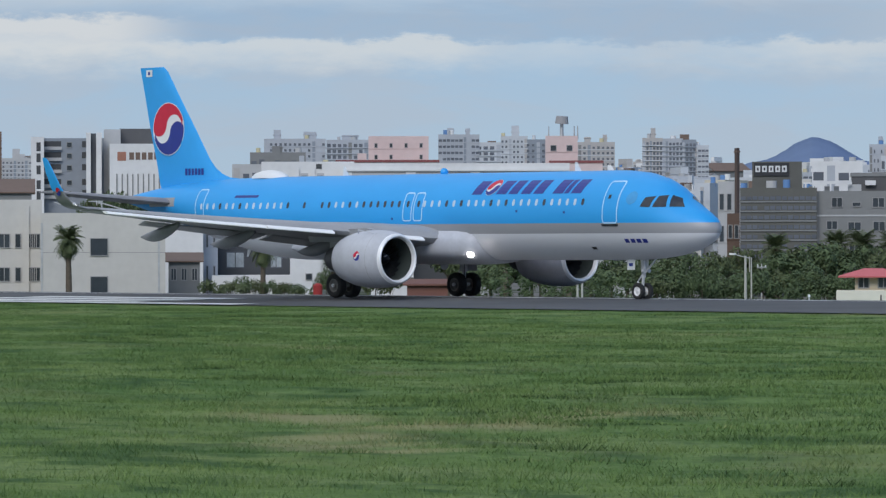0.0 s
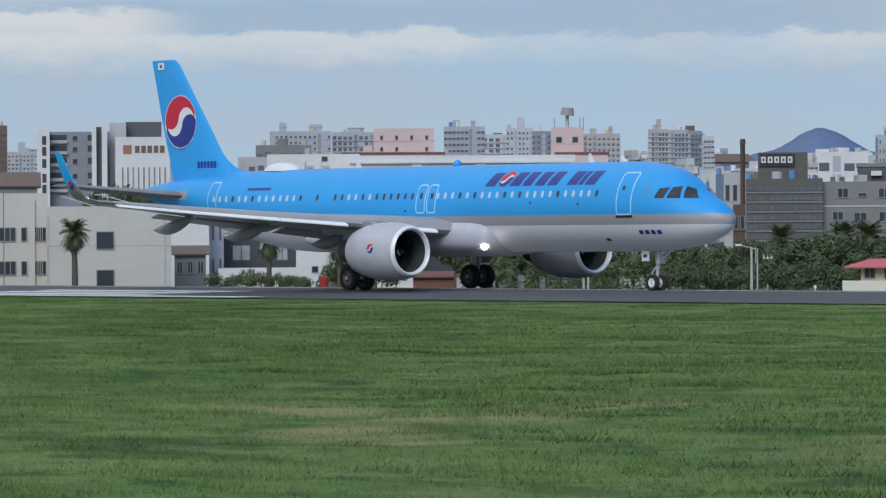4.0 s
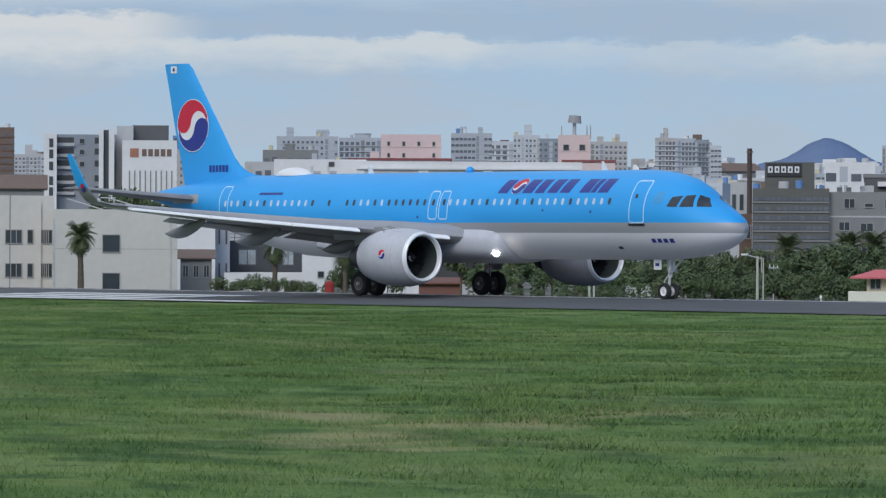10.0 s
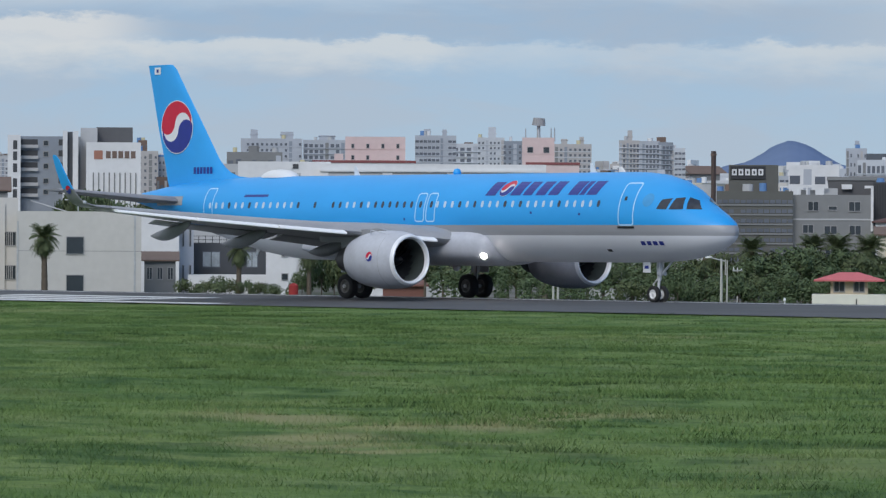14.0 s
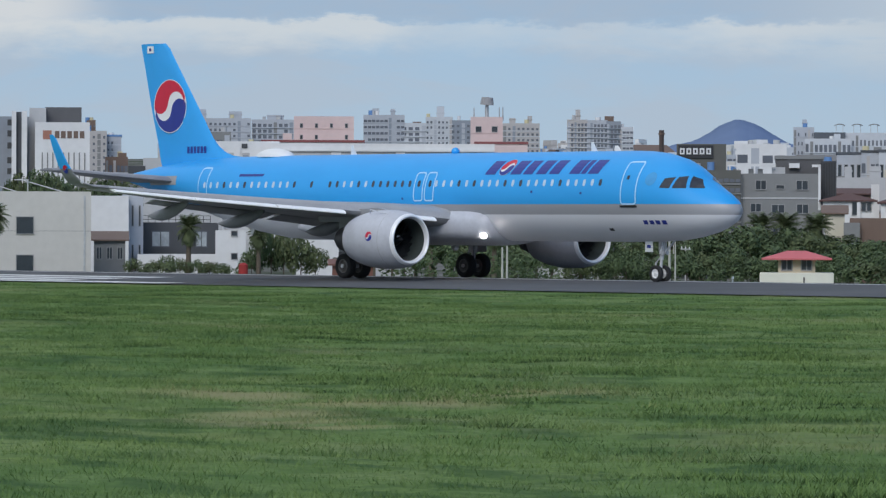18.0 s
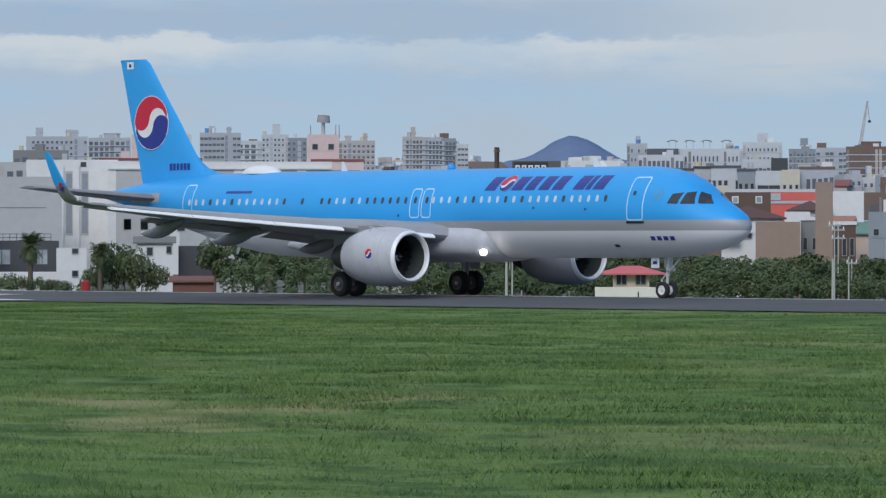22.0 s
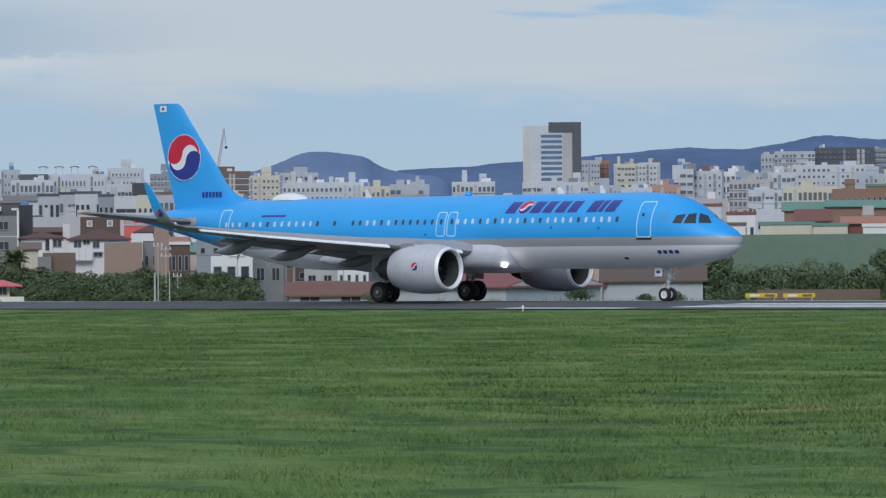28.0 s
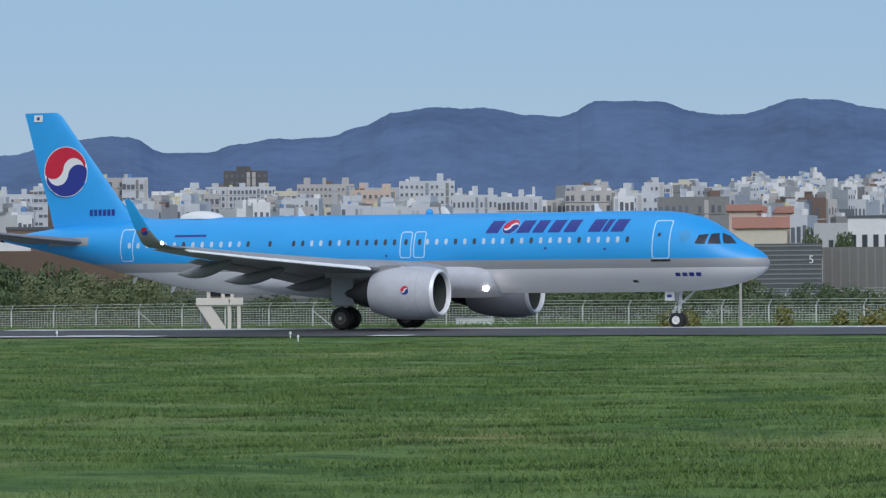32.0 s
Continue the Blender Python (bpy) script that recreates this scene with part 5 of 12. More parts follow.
def tree_kind(seed, height, spread_r, leaves, mat, size=0.24):
    """Meshes of a tree's trunk and crown."""
    rng = random.Random(seed)
    trunk = bmesh.new()
    add_tube(trunk, (0, 0, -0.6), (0.05, 0.05, height * 0.45), height * 0.035, height * 0.022, 8)
    lumps = []
    for i in range(9):
        a = 6.2832 * i / 9 + rng.uniform(-0.4, 0.4)
        k = spread_r * rng.uniform(0.25, 0.8)
        c = (k * math.cos(a), k * math.sin(a), height * rng.uniform(0.42, 0.82))
        lumps.append((c, spread_r * rng.uniform(0.30, 0.50)))
        add_tube(trunk, (0.03, 0.03, height * rng.uniform(0.25, 0.42)), c, height * 0.014, height * 0.005, 5)
    lumps.append(((0, 0, height * 0.80), spread_r * 0.42))
    crown = leaf_cloud(rng, lumps, leaves, size)
    crown.materials.append(mat)
    return mesh_of("trunk", trunk, M_BARK), crown


TREE_KINDS = [tree_kind(11 + i, 6.0, 2.6, 1500, M_LEAF if i % 3 else M_LEAF_OLIVE) for i in range(5)]
BUSH_KINDS = [tree_kind(51 + i, 2.2, 2.0, 900, M_LEAF_OLIVE if i % 2 else M_LEAF, 0.17) for i in range(4)]


def plant(kinds, k, x, y, z, size, wide, name, label, category, group):
    trunk, crown = kinds[k % len(kinds)]
    t = thing(name, label, category, Matrix.Translation((x, y, z)) @ Matrix.Rotation(k * 1.7, 4, "Z") @ Matrix.Diagonal((wide, wide, size, 1)), group)
    for nm, me in (("trunk", trunk), ("crown", crown)):
        ob = new(nm, me)
        ob.parent = t
    return t


def tree(x, y, z, height, wide, k=0):
    return plant(TREE_KINDS, k, x, y, z, height / 6.0, wide / 5.2, "tree", "dark green broadleaf tree behind the runway", "tree", "trees along the airfield edge")


def bush(x, y, z, height, wide, k=0):
    return plant(BUSH_KINDS, k, x, y, z, height / 2.2, wide / 4.0, "bush", "dense green shrub on the bank by the fence", "bush", "shrubs along the airfield edge")


def hedge(x0, y0, x1, y1, z, height, depth, mat, k):
    """A run of dense shrubs with an uneven top, from one place to another."""
    rng = random.Random(k)
    length = math.hypot(x1 - x0, y1 - y0)
    ux, uy = (x1 - x0) / length, (y1 - y0) / length
    lumps = []
    for i in range(int(length / 0.9)):
        s = (i + rng.random()) * 0.9
        top = height * (0.78 + 0.42 * noise.noise((s * 0.11, k, 0)) + 0.26 * noise.noise((s * 0.37, k, 5)))
        for level in (0.12, 0.36, 0.60, 0.80):
            q = depth * rng.uniform(0, 0.5) + depth * 0.5 * level
            r = max(0.5, height * rng.uniform(0.15, 0.24))
            lumps.append(((x0 + ux * s - uy * q, y0 + uy * s + ux * q, z + top * level + rng.uniform(-0.1, 0.1) * height), r))
    me = leaf_cloud(rng, lumps, int(length * height * 110), 0.135)
    me.materials.append(mat)
    return tagged(new("shrub_belt", me), "dense belt of green shrubs behind the runway", "shrubs", kind="stuff")


def low_town(ex, ey, b0, b1, d0, d1, n, walls, k):
    """Small houses on the rising ground, seen over one another; bearings in degrees from a place."""
    rng = random.Random(k)
    looks = {"white": "white", "grey": "grey", "cream": "cream", "hazewhite": "white", "hazegrey": "pale grey", "hazetan": "tan", "beige": "beige", "brick": "brick", "brown": "brown", "midgrey": "dark grey", "bluegrey": "blue-grey"}
    roofs = {"greyroof": "grey", "terracotta": "terracotta", "slate": "dark slate", "brown": "brown", "redroof": "dull red"}
    for i in range(n):
        a = radians(b0 + (b1 - b0) * (i + rng.uniform(0.1, 0.9)) / n)
        d = d0 + (d1 - d0) * rng.random()
        x, y = ex + d * math.sin(a), ey + d * math.cos(a)
        wall, roof = rng.choice(walls), rng.choice(list(roofs))
        turn = -math.degrees(a) + rng.uniform(-35, 35)
        w, h = rng.uniform(5, 10), rng.uniform(2.6, 6.5)
        z = land(x, y)
        if rng.random() < 0.45:
            house(x, y, turn, w, 7, z, h, wall, roof, looks[wall] + " town house with a " + roofs[roof] + " roof", rng.uniform(0.25, 0.5), nwin=3)
        else:
            block("town_house", looks[wall] + " flat-roofed town house with small windows", x, y, turn, w, 8, z, z + h, wall, max(2, int(w / 2.4)), max(1, int(h / 2.4)), far=True, pent=rng.choice((0, 1, 1)), group="low houses of the town", win=(0.42, 0.42), category="house")


def palm_meshes(seed):
    rng = random.Random(seed)
    trunk = bmesh.new()
    rings = []
    for j in range(15):
        s = j / 14
        r = 0.42 - 0.14 * s + (0.07 if j == 0 else 0) + 0.025 * (j % 2) + (0.14 if j > 9 else 0.0)
        rings.append([(0.12 * s * s + r * math.cos(6.2832 * i / 10), r * math.sin(6.2832 * i / 10), -0.5 + 5.9 * s) for i in range(10)])
    loft(rings, bm=trunk)
    top = Vector((0.12, 0, 5.3))
    verts, faces = [], []
    for i in range(118):
        a = 2.4 * i
        up = radians(rng.uniform(-70, 84))
        length = rng.uniform(1.7, 2.3)
        pts = []
        p, e = top.copy(), up
        for j in range(8):
            pts.append((p.copy(), e))
            p = p + Vector((math.cos(a) * math.cos(e), math.sin(a) * math.cos(e), math.sin(e))) * (length / 7)
            e -= radians(9)
        side = Vector((-math.sin(a), math.cos(a), 0))
        for j in range(1, 8):
            for sg in (-1, 1):
                for q in (0.0, 0.5):
                    o = pts[j - 1][0].lerp(pts[j][0], q + 0.25)
                    lw = 0.60 * math.sin(math.pi * (j + q) / 8.6) + 0.08
                    tip = o + side * sg * lw + (pts[j][0] - pts[j - 1][0]).normalized() * lw * 0.6 + Vector((0, 0, -lw * 0.35))
                    b2 = o + (pts[j][0] - pts[j - 1][0]) * 0.32
                    n = len(verts)
                    verts += [tuple(o), tuple(b2), tuple(tip)]
                    faces.append((n, n + 1, n + 2))
    me = bpy.data.meshes.new("fronds")
    me.from_pydata(verts, [], faces)
    me.materials.append(M_LEAF_OLIVE)
    return mesh_of("trunk", trunk, M_BARK, True), me


PALM_KINDS = [palm_meshes(3), palm_meshes(4)]


def palm(x, y, z, height, k=0):
    t = thing("palm_tree", "fan palm with a bare trunk and bushy head", "palm", Matrix.Translation((x, y, z)) @ Matrix.Rotation(k * 2.1, 4, "Z") @ Matrix.Diagonal((height / 8.8, height / 8.8, height / 7.0, 1)), "palms by the airfield edge")
    for nm, me in (("trunk", PALM_KINDS[k % 2][0]), ("fronds", PALM_KINDS[k % 2][1])):
        ob = new(nm, me)
        ob.parent = t
    return t


def pole(x, y, z0, z1, r=0.055, arms=(), lamp=False, name="utility_pole", label="grey concrete utility pole"):
    t = thing(name, label, "pole", Matrix.Translation((x, y, z0)), "poles behind the runway")
    part("shaft", tube((0, 0, -0.5), (0, 0, z1 - z0), r, r * 0.7), M_CONCRETE, t)
    for dz, half in arms:
        part("crossarm", box(-half, half, -0.06, 0.06, z1 - z0 - dz - 0.06, z1 - z0 - dz + 0.06), M_GALV, t)
        for k in (-0.85, 0.0, 0.85):
            part("insulator", tube((half * k, 0, z1 - z0 - dz + 0.06), (half * k, 0, z1 - z0 - dz + 0.26), 0.05, 0.03, 8), M_WHITE, t)
    if lamp:
        part("lamp_arm", tube((0, 0, z1 - z0 - 0.15), (-1.3, -0.4, z1 - z0 + 0.15), 0.04), M_GALV, t)
        part("lamp_head", box(-1.75, -1.2, -0.5, -0.25, z1 - z0 + 0.08, z1 - z0 + 0.24, 0.03), M_WHITE, t)
    return t


def hill(name, label, dist, depth, peaks, mat, steps=200, lift=0.0):
    """A range round the town: rounded peaks (bearing in degrees, height, half width in degrees) melted into one ridge."""
    lo, hi = min(p[0] - 4.5 * p[2] for p in peaks), max(p[0] + 4.5 * p[2] for p in peaks)
    bm = bmesh.new()
    vs = []
    rows = 14
    for i in range(steps + 1):
        a = lo + (hi - lo) * i / steps
        weights = [math.exp(-((a - p[0]) / p[2]) ** 2) for p in peaks]
        h = sum(w * p[1] for w, p in zip(weights, peaks)) / (sum(weights) + 0.004)
        h *= 1 + 0.012 * noise.noise((a * 3.0, 1.0, 0.0)) + 0.006 * noise.noise((a * 14.0, 2.0, 0.0)) + 0.002 * noise.noise((a * 55.0, 3.0, 0.0))
        col = []
        for j in range(rows + 1):
            k = j / rows
            r = dist + depth * (k - 0.5) * 2
            bell = math.sin(math.pi * k) ** 0.8 if 0 < k < 1 else 0.0
            z = h * bell * (1 + 0.10 * noise.noise((a * 1.5, k * 3.0, 4.0)) * (1 - bell))
            col.append(bm.verts.new((r * math.sin(radians(a)), r * math.cos(radians(a)), lift + z)))
        vs.append(col)
    for i in range(steps):
        for j in range(rows):
            bm.faces.new((vs[i][j], vs[i + 1][j], vs[i + 1][j + 1], vs[i][j + 1]))
    return tagged(part(name, bm, mat, smooth=True), label, "hill", kind="structure")

# ---- the town behind the runway ----

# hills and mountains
hill('hill_west', 'small round hill behind the town', 2600, 200, ((-44.14, 60.6, 0.17), (-44.34, 57.4, 0.16), (-43.94, 57.6, 0.16), (-44.55, 51.6, 0.16), (-43.73, 51.8, 0.16), (-44.74, 46.5, 0.16), (-43.53, 46.5, 0.16)), M_MOUNTAIN_HAZIER, 240)
hill('hill_middle', 'wooded flat-topped hill behind the town', 2500, 200, ((-39.84, 60.4, 0.29), (-39.53, 58.4, 0.24), (-39.19, 57.1, 0.26), (-40.15, 55.0, 0.28), (-40.43, 47.9, 0.28), (-38.84, 49.8, 0.24), (-38.64, 46.1, 0.28)), M_MOUNTAIN_HAZIER, 240)
hill('ridge', 'long wooded ridge behind the town', 2750, 200, ((-38.07, 54.6, 0.48), (-37.38, 57.6, 0.55), (-36.69, 60.0, 0.55), (-36.14, 62.7, 0.48), (-35.31, 65.3, 0.48), (-34.56, 64.3, 0.41), (-34.08, 67.4, 0.28), (-33.67, 71.8, 0.28), (-33.26, 71.3, 0.28), (-32.85, 68.8, 0.31)), M_MOUNTAIN, 320)
hill('round_hill', 'rounded wooded hill behind the apartments', 3300, 200, ((-30.85, 100.9, 0.31), (-31.30, 96.2, 0.31), (-30.44, 95.1, 0.28), (-31.79, 85.3, 0.31), (-30.06, 85.4, 0.28)), M_MOUNTAIN_HAZIER, 240)
hill('mountain_range', 'range of wooded mountains, blue with painted haze', 3700, 450, ((-29.29, 106.4, 0.41), (-28.73, 111.9, 0.41), (-28.32, 109.9, 0.28), (-27.98, 103.5, 0.41), (-30.00, 95.8, 0.35), (-29.44, 107.2, 0.28), (-28.89, 110.0, 0.35), (-28.40, 108.5, 0.28), (-27.78, 103.8, 0.41), (-27.23, 111.5, 0.28), (-26.78, 116.5, 0.35), (-26.44, 119.0, 0.35), (-25.54, 105.2, 0.41), (-24.78, 113.3, 0.28), (-24.37, 115.8, 0.28), (-23.88, 116.9, 0.28), (-23.39, 125.1, 0.24), (-22.98, 136.0, 0.24), (-22.63, 139.4, 0.28), (-22.21, 139.6, 0.28), (-21.80, 138.9, 0.28), (-21.38, 132.9, 0.28), (-20.90, 130.4, 0.24), (-20.55, 143.5, 0.28), (-20.13, 143.7, 0.28), (-19.65, 143.4, 0.24), (-19.24, 133.3, 0.31), (-18.75, 130.7, 0.31), (-18.34, 140.2, 0.28), (-17.92, 145.2, 0.28), (-17.58, 142.7, 0.28), (-17.10, 135.3, 0.35), (-16.48, 133.4, 0.41), (-15.66, 128.3, 0.55)), M_MOUNTAIN, 720)

# west end: hotel and beige building
block('office_tower', 'brown tiled office tower', -596.7, 440.0, 54.1, 6.4, 14, 3.1, 18.3, 'brown', 5, 12, far=True)
hotel = block('hotel', 'grey hotel with balconies and white end frame', -565.3, 432.0, 53.0, 9.5, 16, 1.8, 16.7, 'bluegrey', 0, 0)
hotel_wing = block('hotel_wing', 'white concrete end bay of the hotel', -565.4, 426.9, 53.4, 1.7, 3, 1.7, 16.8, 'white', 0, 0)
block('hotel_fin', 'white vertical fin on the hotel front', -559.0, 430.4, 52.8, 0.6, 3, 1.5, 17.3, 'white', 0, 0)
block('hotel_fin', 'white vertical fin on the hotel front', -558.2, 431.5, 52.7, 0.7, 3, 1.5, 17.3, 'white', 0, 0)
block('hotel_fin', 'dark vertical strip on the hotel front', -559.4, 431.5, 52.7, 0.7, 3, 1.6, 17.2, 'slate', 0, 0)
block('hotel_tower', 'pale lift tower of the hotel', -560.3, 435.3, 52.5, 2.2, 8, 1.7, 17.8, 'grey', 0, 0)
annex = block('hotel_annex', 'white ribbed hotel annex with a sign', -553.6, 434.2, 52.2, 7.1, 14, 1.5, 15.8, 'white', 0, 0)
block('roof_house', 'dark glazed roof storey of the hotel annex', -561.4, 440.4, 52.2, 4.8, 8, 1.9, 18.0, 'dark', 6, 1, win=(0.8, 0.2))
block('grey_block', 'pale grey block in the distance', -794.9, 592.4, 53.7, 5.8, 12, 10.2, 19.3, 'grey', 6, 8, far=True, pent=1)
beige = block('beige_building', 'beige rendered building with dark square windows', -387.8, 301.9, 52.6, 10.6, 14, -1.7, 5.3, 'beige', 0, 0)
beige_wing = block('beige_wing', 'beige side wing with narrow windows', -398.1, 298.2, 53.9, 7.9, 12, -1.6, 6.5, 'beige', 0, 0)
block('back_wall', 'pale wall behind the beige building', -415.1, 332.1, 51.6, 3.9, 10, -2.2, 5.2, 'white', 0, 0)
house(-399.3, 319.8, 51.6, 2.8, 9, -2.0, 3.2, 'midgrey', 'brown', 'dark brown roofed house in shade', 0.5, nwin=3)
block('grey_tower', 'pale grey stair tower with slit windows', -417.5, 337.0, 51.3, 2.0, 6, -2.3, 5.7, 'hazegrey', 3, 2, win=(0.2, 0.5))
pale_block = block('pale_block', 'large blank pale grey building', -472.6, 388.2, 50.7, 8.8, 12, -1.6, 9.9, 'grey', 0, 0)
dark_villa = block('dark_villa', 'dark slate upper storey with wide windows', -418.7, 343.5, 50.8, 7.8, 10, -2.4, 2.7, 'villa', 0, 0)
block('white_annex', 'white low storey with a few windows', -410.9, 337.3, 50.8, 7.8, 9, -2.3, -0.3, 'white', 4, 1, win=(0.3, 0.5))
white_cube = block('white_house', 'white rendered cube with two small windows', -399.4, 334.0, 50.1, 2.8, 8, -2.3, 2.0, 'white', 0, 0, win=(0.40, 0.40), group='', category='house', parapet=0.5)
bush(-377.3, 307.3, -1.8, 1.2, 1.8, 1)
bush(-376.5, 308.2, -1.8, 1.6, 1.8, 2)
bush(-375.9, 308.9, -1.8, 1.4, 1.8, 3)
bush(-375.0, 310.0, -1.8, 1.3, 1.8, 4)
bush(-374.4, 310.8, -1.8, 1.1, 1.8, 5)
bush(-373.7, 311.7, -1.8, 1.0, 1.8, 6)
bush(-378.5, 305.8, -1.7, 1.3, 1.8, 7)
palm(-377.6, 290.6, -1.4, 5.8, 8)
palm(-375.5, 309.4, -1.8, 5.3, 9)
palm(-372.5, 314.6, -1.9, 4.6, 10)
tree(-407.9, 316.2, -1.9, 9.8, 3.1, 13)
tree(-405.9, 316.6, -1.9, 9.9, 3.1, 14)
tree(-408.2, 320.0, -2.0, 9.5, 2.3, 15)
tree(-406.9, 314.2, -1.9, 9.0, 2.0, 16)
house(-425.1, 318.9, 53.8, 5.0, 10, -2.0, 9.6, 'midgrey', 'brown', 'dark brown roofed house with grey walls', 0.5)

# dark shrubs and low houses before the hospital
bush(-373.4, 318.2, -2.0, 3.9, 3.6, 201)
bush(-374.1, 317.4, -2.0, 4.2, 3.2, 202)
bush(-372.5, 319.3, -2.0, 3.2, 3.4, 203)
bush(-375.2, 316.1, -1.9, 2.2, 2.2, 204)
bush(-371.7, 320.3, -2.0, 2.3, 2.4, 205)
gabled_house = house(-399.0, 343.8, 49.1, 3.4, 7, -2.4, 5.0, 'white', 'greyroof', 'white gabled house with small dark windows', 0.30, nwin=0)
block('slate_house', 'dark slate low house with a flat roof', -398.3, 348.5, 48.5, 3.5, 6, -2.5, 2.2, 'villa', 0, 0, win=(0.40, 0.40), group='', category='house', parapet=0.5)
block('town_house', 'pale grey low house with small windows', -393.6, 349.2, 48.0, 3.9, 6, -2.5, 1.5, 'grey', 3, 1, win=(0.30, 0.30), group='low houses of the town', category='house', parapet=0.5)
# flats and dark trees between the hotel and the pale block
block('apartment_tower', 'tan apartment tower with small windows', -696.6, 552.5, 51.8, 3.5, 9, 7.6, 18.4, 'hazetan', 3, 7, far=True, win=(0.40, 0.40), group='', category='building', parapet=0.5)
block('apartment_tower', 'blue-grey apartment tower with a blue edge', -699.5, 558.6, 51.5, 2.5, 9, 7.7, 17.6, 'hazegrey', 3, 6, far=True, win=(0.40, 0.40), trim='blue', group='', category='building', parapet=0.5)
block('apartment_tower', 'brown apartment tower behind the flats', -728.6, 576.5, 51.8, 1.6, 9, 8.6, 21.1, 'brown', 2, 8, far=True, win=(0.40, 0.40), group='', category='building', parapet=0.5)
block('town_block', 'dark brown flats with small windows', -569.2, 455.6, 51.5, 3.1, 9, 2.6, 11.7, 'brown', 4, 3, far=True, win=(0.40, 0.40), group='town blocks', category='building', parapet=0.5)
tree(-439.6, 345.5, -2.3, 10.2, 4.2, 221)
tree(-441.1, 348.4, -2.4, 9.8, 3.6, 222)
tree(-442.7, 351.3, -2.3, 9.6, 4.0, 223)
tree(-444.2, 354.2, -2.3, 9.8, 4.4, 224)
tree(-445.7, 357.1, -2.3, 10.1, 4.2, 225)
tree(-452.5, 353.3, -2.2, 10.6, 4.0, 226)
tree(-449.8, 361.6, -2.2, 9.5, 3.4, 227)

# white hospital with pink roof towers
hospital = block('white_hospital', 'large white hospital with grey panels', -486.4, 407.0, 49.9, 10.7, 16, -1.1, 12.2, 'white', 0, 0)
hospital_wing = block('hospital_wing', 'white hospital wing with grey recesses', -471.3, 416.6, 48.2, 25.9, 18, -1.2, 11.9, 'white', 0, 0)
block('pink_tower', 'pink stair tower block with small windows', -553.1, 478.9, 49.0, 8.2, 9, 2.7, 17.4, 'pink', 4, 9, win=(0.14, 0.3))
storey = block('roof_storey', 'white roof storey with a dark red edge', -546.5, 471.2, 49.1, 13.7, 12, 2.2, 13.7, 'white', 0, 0, trim='redroof')
block('pink_tower', 'pink stair tower with two bright windows', -538.2, 495.4, 47.0, 4.4, 9, 2.7, 17.4, 'pink', 2, 6, win=(0.34, 0.3))
block('pink_lower', 'pink roof storey with a dark red edge', -531.0, 491.4, 46.8, 7.1, 12, 2.3, 13.6, 'pink', 0, 0, trim='redroof')
block('white_roof_block', 'pale grey flat roof block', -532.4, 441.4, 50.4, 13.1, 12, 1.0, 12.9, 'grey', 8, 3, far=True)
block('roof_storey', 'grey roof storey with a dark band', -610.0, 504.5, 50.5, 8.3, 12, 5.0, 16.4, 'midgrey', 5, 3, far=True, pent=1)

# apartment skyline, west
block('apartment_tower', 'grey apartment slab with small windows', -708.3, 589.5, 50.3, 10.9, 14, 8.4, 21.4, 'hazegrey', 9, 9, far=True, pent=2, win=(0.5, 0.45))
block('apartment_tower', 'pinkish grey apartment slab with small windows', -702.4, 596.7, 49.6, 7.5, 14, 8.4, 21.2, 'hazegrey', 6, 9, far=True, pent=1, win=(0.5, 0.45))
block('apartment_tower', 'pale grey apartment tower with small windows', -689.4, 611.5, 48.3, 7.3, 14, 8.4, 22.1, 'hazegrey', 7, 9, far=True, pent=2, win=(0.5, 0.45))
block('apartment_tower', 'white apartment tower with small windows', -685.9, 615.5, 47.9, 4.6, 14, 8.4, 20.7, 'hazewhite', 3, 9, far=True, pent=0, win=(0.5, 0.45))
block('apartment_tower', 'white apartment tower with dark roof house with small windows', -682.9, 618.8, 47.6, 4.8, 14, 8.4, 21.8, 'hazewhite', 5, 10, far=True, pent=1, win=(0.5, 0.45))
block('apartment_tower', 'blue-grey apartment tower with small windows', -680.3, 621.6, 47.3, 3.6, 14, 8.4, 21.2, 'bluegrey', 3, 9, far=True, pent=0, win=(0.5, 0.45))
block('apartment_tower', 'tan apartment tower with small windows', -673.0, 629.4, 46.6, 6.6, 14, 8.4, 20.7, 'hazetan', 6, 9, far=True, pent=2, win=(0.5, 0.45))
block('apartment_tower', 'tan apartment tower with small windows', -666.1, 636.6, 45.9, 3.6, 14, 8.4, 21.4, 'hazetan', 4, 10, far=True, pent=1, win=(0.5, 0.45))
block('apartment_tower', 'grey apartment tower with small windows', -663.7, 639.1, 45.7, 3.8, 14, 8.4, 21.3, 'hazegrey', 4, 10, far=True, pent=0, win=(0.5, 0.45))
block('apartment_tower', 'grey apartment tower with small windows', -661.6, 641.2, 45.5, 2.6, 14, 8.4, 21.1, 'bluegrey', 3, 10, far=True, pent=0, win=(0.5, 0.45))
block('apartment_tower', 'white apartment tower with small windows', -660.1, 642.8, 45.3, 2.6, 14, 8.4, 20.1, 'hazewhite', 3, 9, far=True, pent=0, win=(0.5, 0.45))

